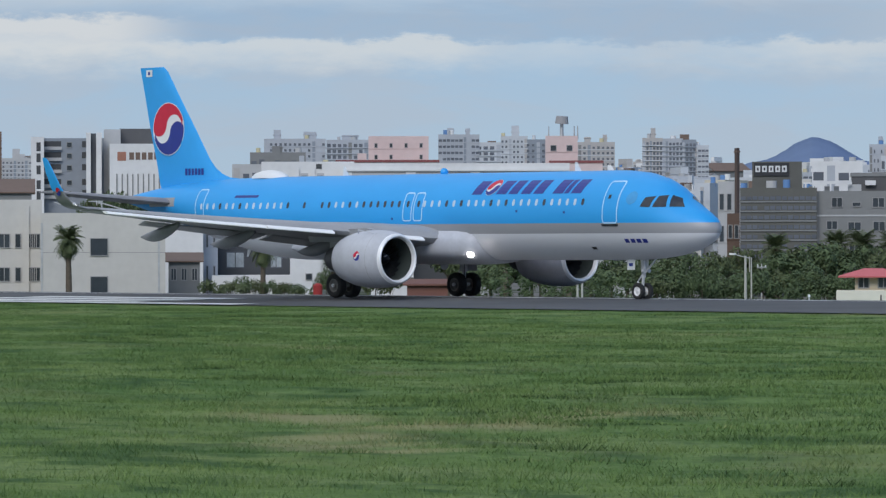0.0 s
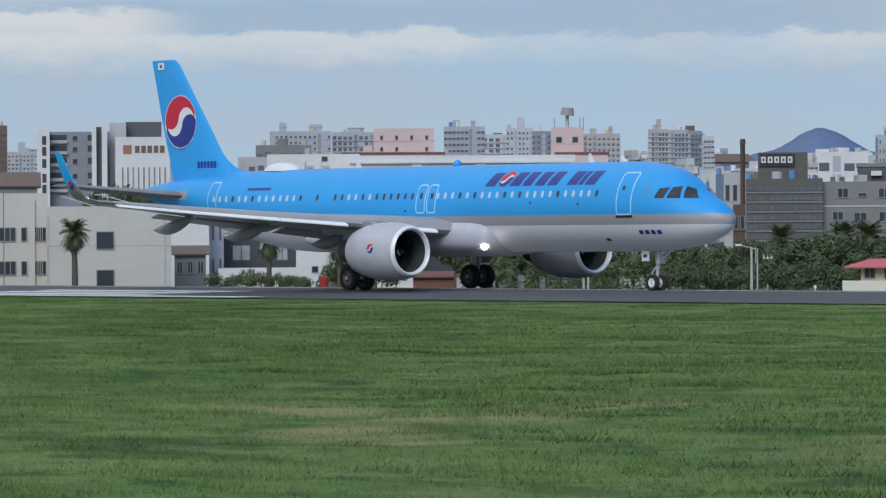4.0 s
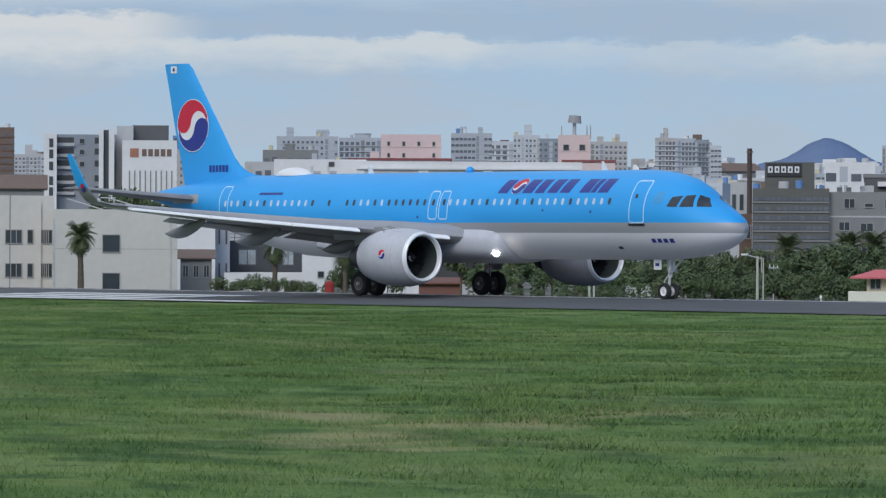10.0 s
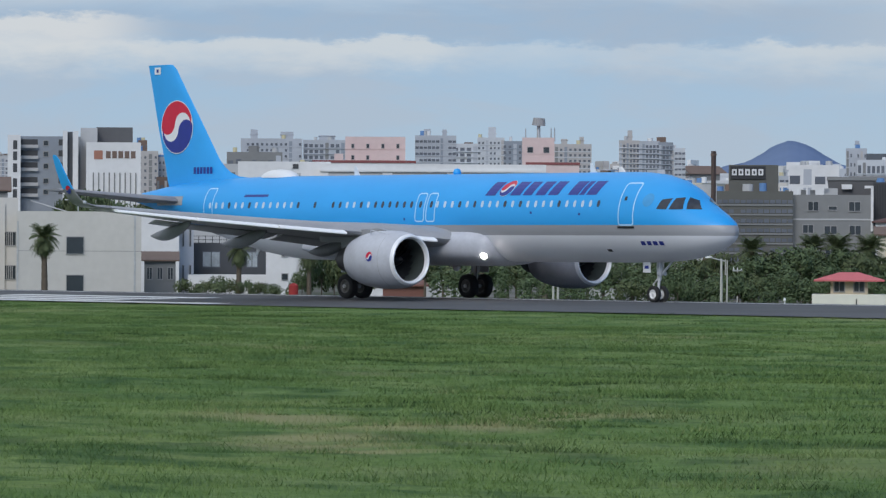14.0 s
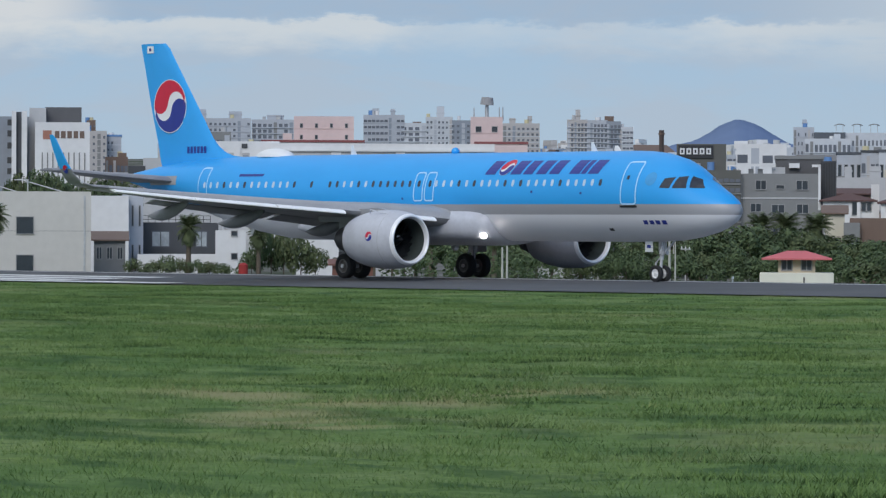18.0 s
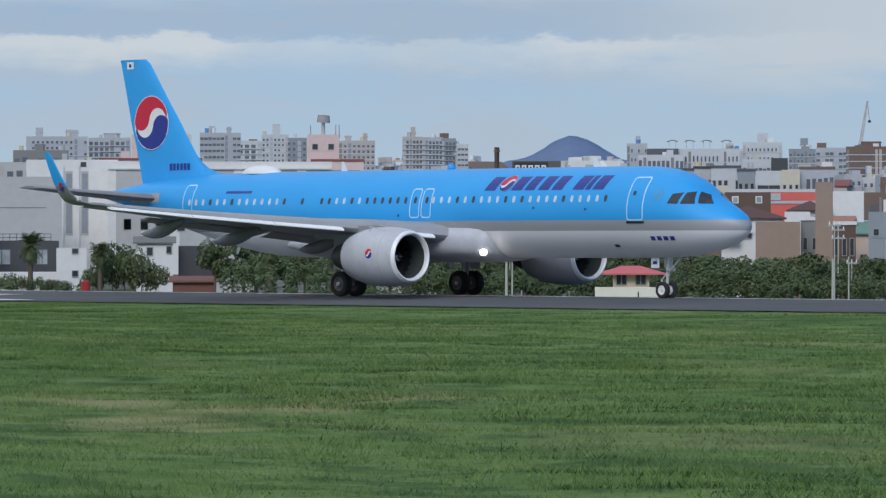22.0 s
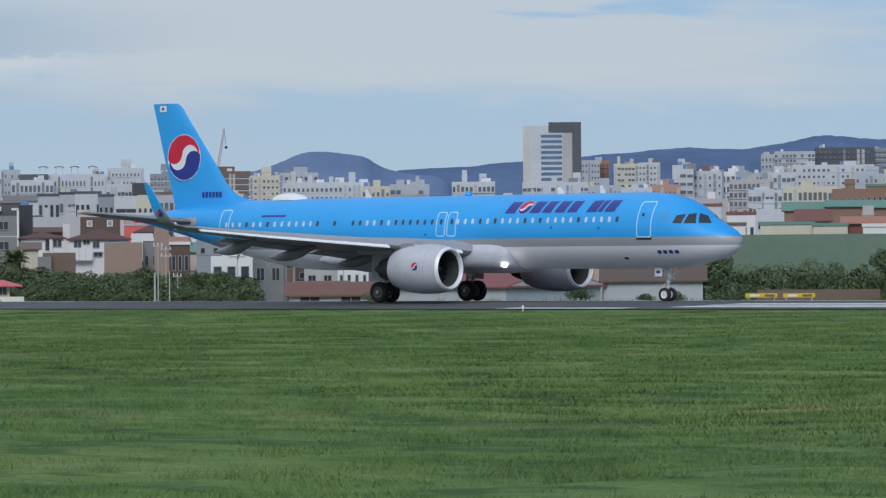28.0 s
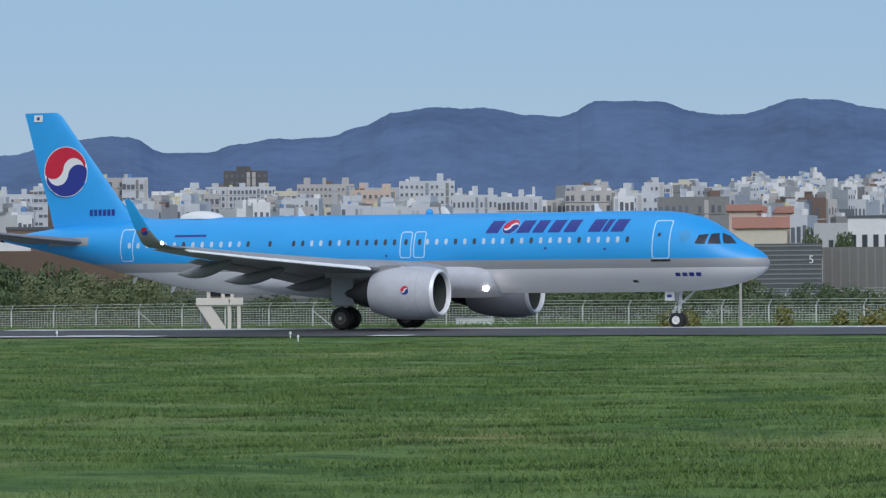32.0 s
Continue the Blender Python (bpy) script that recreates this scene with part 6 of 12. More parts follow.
# dark office and neighbours
block('brick_chimney_base', 'dull rendered house under the chimney', -437.5, 426.9, 45.0, 2.5, 8, -1.6, 9.5, 'grey', 3, 3)
block('dark_office', 'dark olive office building with ribbon windows', -370.7, 366.4, 44.4, 7.0, 16, -2.5, 7.7, 'olive', 9, 8, win=(0.8, 0.4), far=True, quiet=True)
sign_block = block('sign_block', 'olive roof block carrying a sign', -375.0, 370.6, 44.4, 4.6, 9, -2.5, 10.2, 'olive', 0, 0)
block('brick_house', 'dark brown house with pale windows', -387.8, 377.7, 44.9, 1.2, 8, -2.5, 5.5, 'brownwall', 2, 3)
block('white_block', 'white block among low houses', -456.6, 464.2, 43.7, 6.0, 10, -0.6, 12.4, 'white', 3, 4, far=True)
block('white_block', 'white block with blue windows', -364.8, 402.6, 40.8, 4.5, 10, -2.5, 7.5, 'white', 0, 0)
block('brick_house', 'dark brown brick house with a white edge', -338.7, 372.2, 40.8, 2.7, 8, -2.5, 4.1, 'brownwall', 4, 2, trim='white')
block('blue_grey_house', 'blue-grey rendered house with a parapet', -313.1, 347.8, 40.1, 2.5, 10, -2.5, 5.0, 'bluegrey', 2, 3, win=(0.30, 0.22), group='', category='building', parapet=0.5)
block('white_house', 'white rendered building with square windows', -312.0, 349.0, 40.1, 3.3, 12, -2.5, 6.0, 'white', 0, 0)
block('apartment_slab', 'grey apartment block with small windows', -617.5, 686.3, 41.2, 4.8, 14, 8.5, 19.2, 'bluegrey', 5, 7, far=True, pent=1, win=(0.5, 0.4))
block('apartment_slab', 'grey apartment block with small windows', -613.6, 689.8, 40.8, 5.6, 14, 8.5, 19.4, 'hazegrey', 5, 7, far=True, pent=0, win=(0.5, 0.4))
block('apartment_slab', 'brown apartment block with small windows', -608.1, 694.5, 40.4, 9.4, 14, 8.5, 19.6, 'brown', 9, 7, far=True, pent=1, win=(0.5, 0.4))
block('apartment_slab', 'cream apartment block with small windows', -602.5, 699.2, 39.9, 5.9, 14, 8.5, 18.7, 'cream', 5, 6, far=True, pent=1, win=(0.5, 0.4))
block('apartment_slab', 'grey apartment block with small windows', -597.3, 703.5, 39.4, 7.6, 14, 8.5, 19.2, 'hazegrey', 6, 6, far=True, pent=1, win=(0.5, 0.4))

# middle: towards the tall tower
tall_tower = block('tall_tower', 'tall beige office tower with glass bands', -609.5, 802.7, 36.6, 12.4, 18, 10.7, 30.4, 'beige', 0, 0, parapet=1.0)
block('apartment_slab', 'white terraced apartment slab with small windows', -495.7, 587.1, 39.4, 12.8, 14, 4.2, 14.8, 'hazewhite', 12, 5, far=True, pent=4, win=(0.5, 0.42))
block('apartment_tower', 'cream apartment block with small windows', -514.0, 623.8, 38.8, 4.8, 14, 5.5, 14.7, 'cream', 4, 4, far=True, pent=1, win=(0.5, 0.42))
block('apartment_tower', 'grey apartment block with small windows', -521.9, 643.1, 38.4, 6.9, 14, 6.0, 15.3, 'hazegrey', 5, 4, far=True, pent=2, win=(0.5, 0.42))
block('apartment_slab', 'white apartment slab with small windows', -476.5, 602.4, 37.6, 7.0, 14, 4.2, 14.7, 'hazewhite', 7, 5, far=True, pent=2, win=(0.5, 0.42))
block('apartment_slab', 'white apartment slab with small windows', -465.9, 610.4, 36.6, 10.7, 14, 4.2, 14.5, 'hazewhite', 10, 5, far=True, pent=3, win=(0.5, 0.42))
block('apartment_tower', 'pale tower block with small windows', -602.9, 807.6, 36.2, 3.9, 14, 10.7, 22.9, 'hazegrey', 4, 7, far=True, pent=0, win=(0.5, 0.42))
block('apartment_tower', 'red tower block with small windows', -606.6, 817.3, 36.0, 2.4, 14, 10.9, 23.1, 'terracotta', 2, 7, far=True, pent=0, win=(0.5, 0.42))
block('apartment_tower', 'cream apartment tower with small windows', -596.8, 812.0, 35.7, 5.3, 14, 10.7, 22.1, 'cream', 5, 7, far=True, pent=2, win=(0.5, 0.42))
block('apartment_tower', 'white apartment tower with small windows', -592.8, 814.9, 35.5, 4.6, 14, 10.7, 22.3, 'hazewhite', 4, 7, far=True, pent=1, win=(0.5, 0.42))
block('apartment_tower', 'white apartment tower with small windows', -501.1, 696.1, 35.1, 3.3, 14, 6.8, 18.8, 'hazewhite', 3, 7, far=True, pent=1, win=(0.5, 0.42))
block('apartment_tower', 'white apartment tower with small windows', -498.3, 698.0, 34.8, 3.9, 14, 6.8, 17.4, 'hazewhite', 4, 6, far=True, pent=0, win=(0.5, 0.42))
block('apartment_slab', 'grey glazed office block with small windows', -622.8, 915.6, 33.7, 9.5, 14, 13.3, 26.6, 'hazegrey', 8, 8, far=True, pent=0, win=(0.5, 0.42))
block('apartment_slab', 'dark glazed office block with small windows', -618.6, 930.4, 33.1, 14.3, 14, 13.5, 27.6, 'slate', 9, 8, far=True, pent=0, win=(0.5, 0.42))
block('apartment_slab', 'white hospital block with small windows', -587.9, 878.7, 33.2, 18.3, 14, 11.9, 22.4, 'hazewhite', 12, 5, far=True, pent=2, win=(0.5, 0.42))
block('apartment_tower', 'glazed office block with small windows', -615.2, 944.4, 32.5, 7.4, 14, 13.8, 27.6, 'bluegrey', 5, 8, far=True, pent=0, win=(0.5, 0.42))
block('apartment_slab', 'tan apartment block with small windows', -518.8, 744.6, 34.2, 8.6, 14, 8.1, 16.9, 'hazetan', 7, 4, far=True, pent=1, win=(0.5, 0.42))
house(-351.4, 418.5, 38.9, 6.6, 9, -2.5, 7.2, 'midgrey', 'greenroof', 'house with a faded green roof', 0.3, nwin=4)
house(-335.3, 405.7, 38.3, 6.3, 9, -2.5, 6.7, 'cream', 'greenroof', 'house with a faded green roof', 0.3, nwin=4)
block('white_house', 'white house behind the trees', -310.7, 348.3, 40.6, 4.0, 8, -2.5, 2.8, 'white', 3, 2)
block('white_block', 'white stepped apartment rows', -544.1, 648.4, 39.3, 15.3, 12, 6.5, 15.0, 'white', 10, 5, far=True, pent=4)
block('white_block', 'pale lilac apartment block front', -453.2, 529.0, 39.7, 6.6, 10, 1.2, 10.3, 'white', 5, 3, far=True)

# hangars and sheds
house(-221.5, 268.2, -2.0, 10.8, 11, -1.0, 1.4, 'hazegrey', 'redroof', 'pale grey shed with a dull red roof', 0.25, name='shed', category='shed', nwin=0, group='sheds behind the runway')
house(-212.7, 281.4, 35.4, 7.3, 12, -1.3, 2.0, 'hazegrey', 'brownwall', 'pale grey shed with a dark brown roof', 0.30, name='shed', category='shed', nwin=0, group='sheds behind the runway')
house(-234.5, 270.6, 39.5, 6.1, 10, -1.1, 0.9, 'grey', 'brick', 'grey shed with a brown roof', 0.3, name='shed', category='shed', nwin=2, group='sheds behind the runway')
long_shed = house(-177.0, 268.6, 6.8, 11.5, 11.5, -0.9, 1.8, 'hazegrey', 'redroof', 'pale grey shed with a faded red roof and white awnings', 0.22, name='shed', category='shed', nwin=0, group='sheds behind the runway')
gwall = block('green_wall', 'long dull green noise wall', -214.5, 338.5, 31.0, 19.7, 1.2, -2.4, 3.4, 'greenwall', 0, 0, parapet=0.1, category='wall')
block('green_wall', 'long dull green noise wall', -219.8, 318.1, 33.3, 26.8, 1.2, -2.0, 4.1, 'greenwall', 0, 0, parapet=0.1, category='wall')
block('brown_bank', 'low brown rendered wall with yellow signs', -194.4, 275.8, 33.4, 8.7, 2, -1.2, 0.0, 'brown', 0, 0, parapet=0.1, category='wall')

# brown and cream quarter behind the green wall
block('town_house', 'cream flat-roofed block with small windows', -430.4, 631.3, 33.5, 8.8, 9, 4.1, 13.4, 'cream', 8, 3, far=True, win=(0.40, 0.40), pent=1, group='low houses of the town', category='house', parapet=0.5)
block('town_house', 'white flat-roofed block with small windows', -447.6, 643.9, 34.1, 5.6, 9, 4.8, 13.2, 'hazewhite', 6, 3, far=True, win=(0.40, 0.40), pent=1, group='low houses of the town', category='house', parapet=0.5)
block('town_house', 'brown brick flats with white windows', -403.4, 601.2, 33.1, 5.2, 9, 2.4, 12.4, 'brickbrown', 5, 3, win=(0.35, 0.35), pent=1, group='low houses of the town', category='house', parapet=0.5)
block('town_house', 'brown brick flats with a green roof edge', -389.0, 586.7, 32.7, 3.3, 9, 1.5, 12.5, 'brickbrown', 4, 3, win=(0.35, 0.35), trim='greenroof', group='low houses of the town', category='house', parapet=0.5)
block('town_house', 'tan brick flats with white windows', -381.1, 579.9, 32.5, 2.7, 9, 1.1, 11.6, 'bay', 3, 3, win=(0.35, 0.35), pent=1, group='low houses of the town', category='house', parapet=0.5)
block('town_block', 'orange-brown stair block of flats', -480.8, 741.6, 32.3, 1.9, 9, 7.4, 18.5, 'bay', 2, 4, far=True, win=(0.40, 0.40), group='low houses of the town', category='house', parapet=0.5)
block('town_block', 'orange-brown block with a flat roof', -481.2, 747.3, 32.1, 3.6, 9, 7.6, 17.4, 'bay', 3, 3, far=True, win=(0.40, 0.40), pent=1, group='low houses of the town', category='house', parapet=0.5)
block('town_block', 'white flat-roofed block with small windows', -494.0, 756.9, 32.5, 4.3, 9, 8.0, 17.0, 'hazewhite', 4, 3, far=True, win=(0.40, 0.40), pent=1, group='low houses of the town', category='house', parapet=0.5)
block('town_block', 'white flat-roofed block with small windows', -443.6, 694.1, 31.9, 4.0, 9, 5.9, 14.7, 'hazewhite', 4, 3, far=True, win=(0.40, 0.40), pent=2, group='low houses of the town', category='house', parapet=0.5)
block('town_house', 'brown brick flats with white windows', -383.5, 590.1, 32.2, 3.5, 9, 1.5, 12.2, 'brickbrown', 4, 3, win=(0.35, 0.35), pent=1, group='low houses of the town', category='house', parapet=0.5)
block('town_house', 'stained cream workshop with a flat roof', -348.5, 541.3, 31.9, 4.6, 9, -0.8, 10.8, 'cream', 3, 2, win=(0.50, 0.30), group='low houses of the town', category='house', parapet=0.5)
block('town_house', 'brown brick flats with a green roof edge', -372.8, 585.1, 31.7, 1.9, 9, 1.0, 11.9, 'brickbrown', 2, 3, win=(0.35, 0.35), trim='greenroof', group='low houses of the town', category='house', parapet=0.5)
block('town_house', 'tan brick flats with white windows', -376.1, 594.8, 31.5, 2.7, 9, 1.5, 12.3, 'bay', 3, 3, win=(0.35, 0.35), trim='greenroof', group='low houses of the town', category='house', parapet=0.5)
block('town_house', 'pale grey flats with small windows', -403.5, 648.3, 31.1, 5.9, 9, 4.0, 13.9, 'hazegrey', 6, 4, far=True, win=(0.40, 0.40), pent=1, group='low houses of the town', category='house', parapet=0.5)
block('town_house', 'white flats with small windows', -408.9, 668.4, 30.7, 5.6, 9, 4.8, 14.5, 'hazewhite', 6, 4, far=True, win=(0.40, 0.40), pent=1, group='low houses of the town', category='house', parapet=0.5)
block('town_house', 'brown brick terrace with a green roof edge', -342.9, 544.7, 31.3, 4.0, 9, -0.8, 9.6, 'brickbrown', 5, 2, win=(0.35, 0.35), trim='greenroof', group='low houses of the town', category='house', parapet=0.5)
block('town_house', 'red brick flats with white windows', -349.2, 564.3, 30.9, 5.4, 9, -0.1, 10.6, 'terracotta', 5, 3, win=(0.35, 0.35), pent=1, group='low houses of the town', category='house', parapet=0.5)
house(-316.3, 467.0, 33.1, 4.9, 8, -2.3, 10.5, 'brickbrown', 'greenroof', 'brown brick terrace with a faded green roof', 0.30, nwin=5)
house(-309.7, 466.5, 32.5, 5.4, 8, -2.4, 10.4, 'brickbrown', 'greenroof', 'brown brick terrace with a faded green roof', 0.30, nwin=5)
block('town_house', 'dark brown flats with a flat roof', -297.7, 455.1, 32.1, 2.5, 9, -2.5, 8.6, 'brownwall', 3, 3, win=(0.40, 0.30), group='low houses of the town', category='house', parapet=0.5)
block('town_house', 'brown brick workshop with wide openings', -284.0, 440.1, 31.7, 5.1, 9, -2.5, 7.3, 'brickbrown', 6, 2, win=(0.55, 0.40), trim='brown', group='low houses of the town', category='house', parapet=0.5)
block('town_house', 'cream rendered house with a flat roof', -277.7, 439.2, 31.2, 4.8, 9, -2.5, 7.1, 'cream', 5, 2, win=(0.35, 0.30), pent=1, group='low houses of the town', category='house', parapet=0.5)
block('town_house', 'tan rendered house with a flat roof', -280.7, 453.8, 30.6, 5.1, 9, -2.5, 7.6, 'hazetan', 5, 2, win=(0.35, 0.30), pent=1, group='low houses of the town', category='house', parapet=0.5)
house(-266.5, 403.8, 32.2, 3.6, 8, -2.5, 8.0, 'midgrey', 'slate', 'grey store with a dark slate roof', 0.35, nwin=0)
block('store', 'white store with a broad flat canopy', -264.5, 393.3, 32.7, 3.6, 9, -2.5, 5.2, 'white', 6, 1, win=(0.50, 0.50), trim='white', group='low houses of the town', category='store', parapet=0.5)
house(-282.1, 417.6, 32.9, 4.5, 8, -2.5, 8.3, 'brick', 'terracotta', 'brick house with a terracotta roof', 0.30, nwin=3)
house(-321.8, 467.3, 33.5, 6.3, 8, -2.3, 10.1, 'brickbrown', 'greenroof', 'brown brick terrace with a faded green roof', 0.30, nwin=6)
house(-318.5, 475.4, 32.8, 7.9, 8, -2.3, 10.1, 'brickbrown', 'greenroof', 'brown brick terrace with a faded green roof', 0.30, nwin=6)
house(-303.9, 440.8, 33.5, 3.7, 8, -2.5, 8.8, 'brick', 'brick', 'dark red gabled brick house', 0.70, nwin=2)
block('town_house', 'white house with a dull red roof edge', -320.2, 450.3, 34.3, 3.3, 9, -2.4, 7.2, 'white', 4, 3, win=(0.40, 0.30), trim='redroof', group='low houses of the town', category='house', parapet=0.5)
block('town_house', 'white flats with small windows', -348.1, 497.9, 34.0, 3.9, 9, -1.7, 8.3, 'hazewhite', 4, 3, win=(0.35, 0.30), pent=1, group='low houses of the town', category='house', parapet=0.5)
block('town_house', 'cream house with a green roof edge', -290.8, 415.9, 33.8, 5.7, 9, -2.5, 5.7, 'cream', 7, 2, win=(0.55, 0.35), trim='greenroof', group='low houses of the town', category='house', parapet=0.5)
block('town_house', 'cream house with a green roof edge', -284.2, 414.2, 33.3, 3.6, 9, -2.5, 5.5, 'cream', 4, 2, win=(0.55, 0.35), trim='greenroof', group='low houses of the town', category='house', parapet=0.5)
block('town_house', 'tan rendered house with a flat roof', -286.4, 424.7, 32.8, 4.3, 9, -2.5, 5.9, 'hazetan', 5, 2, win=(0.40, 0.30), pent=1, group='low houses of the town', category='house', parapet=0.5)
block('town_house', 'white house with a dark brown roof edge', -298.8, 416.5, 34.5, 3.7, 9, -2.5, 5.7, 'white', 5, 2, win=(0.40, 0.30), trim='brown', group='low houses of the town', category='house', parapet=0.5)
block('town_house', 'tan flats with small windows', -383.0, 534.6, 34.7, 5.1, 9, -0.3, 10.3, 'hazetan', 5, 3, far=True, win=(0.40, 0.40), pent=1, group='low houses of the town', category='house', parapet=0.5)

# airport service building and its neighbours
office_west = block('peach_office', 'peach rendered office wing with ribbon windows', -298.8, 387.7, 36.4, 4.5, 12, -2.5, 5.5, 'peach', 5, 3, win=(0.74, 0.34), group='', category='building', parapet=0.5)
block('peach_office', 'peach rendered stair block of the office', -297.1, 391.5, 36.0, 3.1, 12, -2.5, 6.8, 'peach', 1, 4, win=(0.14, 0.60), group='', category='building', parapet=0.5)
office_east = block('peach_office', 'peach rendered office wing with a sign', -290.1, 391.6, 35.3, 8.1, 12, -2.5, 5.4, 'peach', 4, 3, win=(0.80, 0.34), group='', category='building', parapet=0.5)
block('hall', 'white hall with a dark red roof edge', -366.7, 491.7, 35.7, 8.8, 9, -1.6, 9.3, 'hazewhite', 3, 2, win=(0.20, 0.20), trim='redroof', group='', category='building', parapet=0.5)
block('hall', 'white hall with a dark red roof edge and small windows', -357.5, 493.3, 34.9, 8.1, 9, -1.7, 8.8, 'hazewhite', 8, 2, win=(0.30, 0.30), trim='redroof', group='', category='building', parapet=0.5)
house(-348.4, 455.5, 36.4, 4.0, 8, -2.3, 10.2, 'hazegrey', 'slate', 'grey house with a dark slate roof', 0.40, nwin=3)
block('town_house', 'white stepped flats with small windows', -405.5, 525.2, 36.8, 4.3, 9, -0.1, 10.3, 'hazewhite', 5, 3, win=(0.30, 0.40), pent=2, group='low houses of the town', category='house', parapet=0.5)
block('town_house', 'white stepped flats with small windows', -407.9, 535.9, 36.4, 4.6, 9, 0.2, 10.9, 'hazewhite', 5, 3, win=(0.30, 0.40), pent=2, group='low houses of the town', category='house', parapet=0.5)
block('town_house', 'white stepped flats with small windows', -403.2, 514.4, 37.2, 5.0, 9, -0.5, 9.8, 'hazewhite', 6, 3, win=(0.30, 0.40), pent=1, group='low houses of the town', category='house', parapet=0.5)
block('town_house', 'pale grey flats with small windows', -413.8, 518.9, 37.7, 6.3, 9, -0.1, 10.3, 'hazegrey', 7, 3, far=True, win=(0.40, 0.40), pent=1, group='low houses of the town', category='house', parapet=0.5)
block('town_house', 'pale grey flats with a roof garden', -474.6, 635.8, 36.0, 5.8, 9, 5.1, 14.3, 'hazegrey', 6, 4, far=True, win=(0.40, 0.40), pent=1, group='low houses of the town', category='house', parapet=0.5)
block('town_house', 'white flats with small windows', -464.3, 630.8, 35.6, 5.1, 9, 4.8, 13.7, 'hazewhite', 5, 3, far=True, win=(0.40, 0.40), pent=1, group='low houses of the town', category='house', parapet=0.5)
block('town_house', 'tan brick flats with small windows', -471.9, 650.0, 35.2, 4.8, 9, 5.3, 14.5, 'bay', 5, 3, far=True, win=(0.40, 0.40), pent=1, group='low houses of the town', category='house', parapet=0.5)
block('apartment_tower', 'white tower with few windows', -475.3, 659.8, 35.0, 3.6, 9, 5.6, 17.3, 'hazewhite', 2, 6, far=True, win=(0.40, 0.40), group='', category='building', parapet=0.5)
block('apartment_tower', 'white apartment tower with small windows', -474.7, 666.3, 34.7, 4.9, 9, 5.7, 17.0, 'hazewhite', 4, 6, far=True, win=(0.40, 0.40), group='', category='building', parapet=0.5)

# small houses by the tree belt
house(-316.8, 361.1, 40.0, 3.1, 8, -2.5, 6.3, 'midgrey', 'terracotta', 'grey brick house with a low terracotta roof', 0.25, nwin=2, hip=True)
block('town_house', 'dark brown house with a flat roof', -325.0, 375.1, 39.6, 3.1, 9, -2.5, 4.5, 'dark', 2, 3, win=(0.30, 0.30), group='low houses of the town', category='house', parapet=0.5)
house(-342.5, 391.7, 40.0, 3.9, 8, -2.5, 7.4, 'white', 'greyroof', 'white house with a pale grey roof', 0.25, nwin=3)
block('town_house', 'white house with dark windows', -344.4, 403.2, 39.3, 4.1, 9, -2.5, 5.5, 'white', 4, 3, win=(0.30, 0.30), pent=1, group='low houses of the town', category='house', parapet=0.5)
block('town_house', 'white flats with dark windows', -357.4, 418.4, 39.3, 3.7, 9, -2.4, 7.3, 'hazewhite', 4, 3, win=(0.35, 0.30), group='low houses of the town', category='house', parapet=0.5)
block('town_house', 'dark green-grey house with wide windows', -334.9, 398.0, 38.8, 4.5, 9, -2.5, 6.7, 'olive', 5, 3, win=(0.60, 0.40), trim='greenroof', group='low houses of the town', category='house', parapet=0.5)
block('town_house', 'dark low house with a flat roof', -317.7, 373.3, 39.1, 5.3, 9, -2.5, 3.4, 'slate', 4, 2, win=(0.30, 0.30), group='low houses of the town', category='house', parapet=0.5)
block('town_house', 'low white house with a flat roof', -310.2, 366.5, 38.8, 3.1, 9, -2.5, 3.0, 'white', 4, 1, win=(0.30, 0.30), group='low houses of the town', category='house', parapet=0.5)

# trees before the buildings
tree(-220.0, 291.7, -1.5, 4.1, 2.5, 300)
tree(-221.4, 295.6, -1.5, 4.6, 3.0, 301)
tree(-222.7, 299.6, -1.6, 4.7, 3.5, 302)
tree(-217.0, 293.8, -1.5, 4.8, 3.4, 303)
tree(-218.3, 297.8, -1.6, 4.7, 3.4, 304)
tree(-225.6, 297.5, -1.6, 3.8, 1.7, 305)
tree(-302.1, 334.2, -2.3, 3.8, 2.9, 310)
tree(-300.8, 335.3, -2.3, 3.9, 3.4, 311)
tree(-299.5, 336.4, -2.3, 2.8, 2.9, 312)
tree(-159.1, 266.3, -0.7, 5.6, 2.6, 320)
tree(-164.4, 269.1, -0.8, 5.0, 2.3, 321)
tree(-168.0, 272.8, -0.9, 4.9, 1.9, 322)
tree(-155.7, 268.2, -0.7, 4.7, 2.6, 323)
tree(-156.9, 273.2, -0.7, 5.2, 3.4, 324)
tree(-158.1, 278.3, -0.8, 5.5, 3.1, 325)
tree(-152.1, 270.1, -0.7, 5.0, 3.4, 326)
tree(-158.6, 272.3, -0.8, 3.1, 1.3, 327)
tree(-121.6, 263.7, -0.5, 5.1, 3.3, 340)
tree(-123.0, 263.1, -0.5, 4.2, 2.2, 341)
tree(-121.1, 266.1, -0.5, 4.3, 2.2, 342)
bush(-193.7, 246.5, -0.6, 1.1, 2.0, 350)
bush(-190.2, 249.0, -0.6, 0.6, 1.4, 350)
bush(-188.6, 250.2, -0.7, 0.8, 1.4, 350)

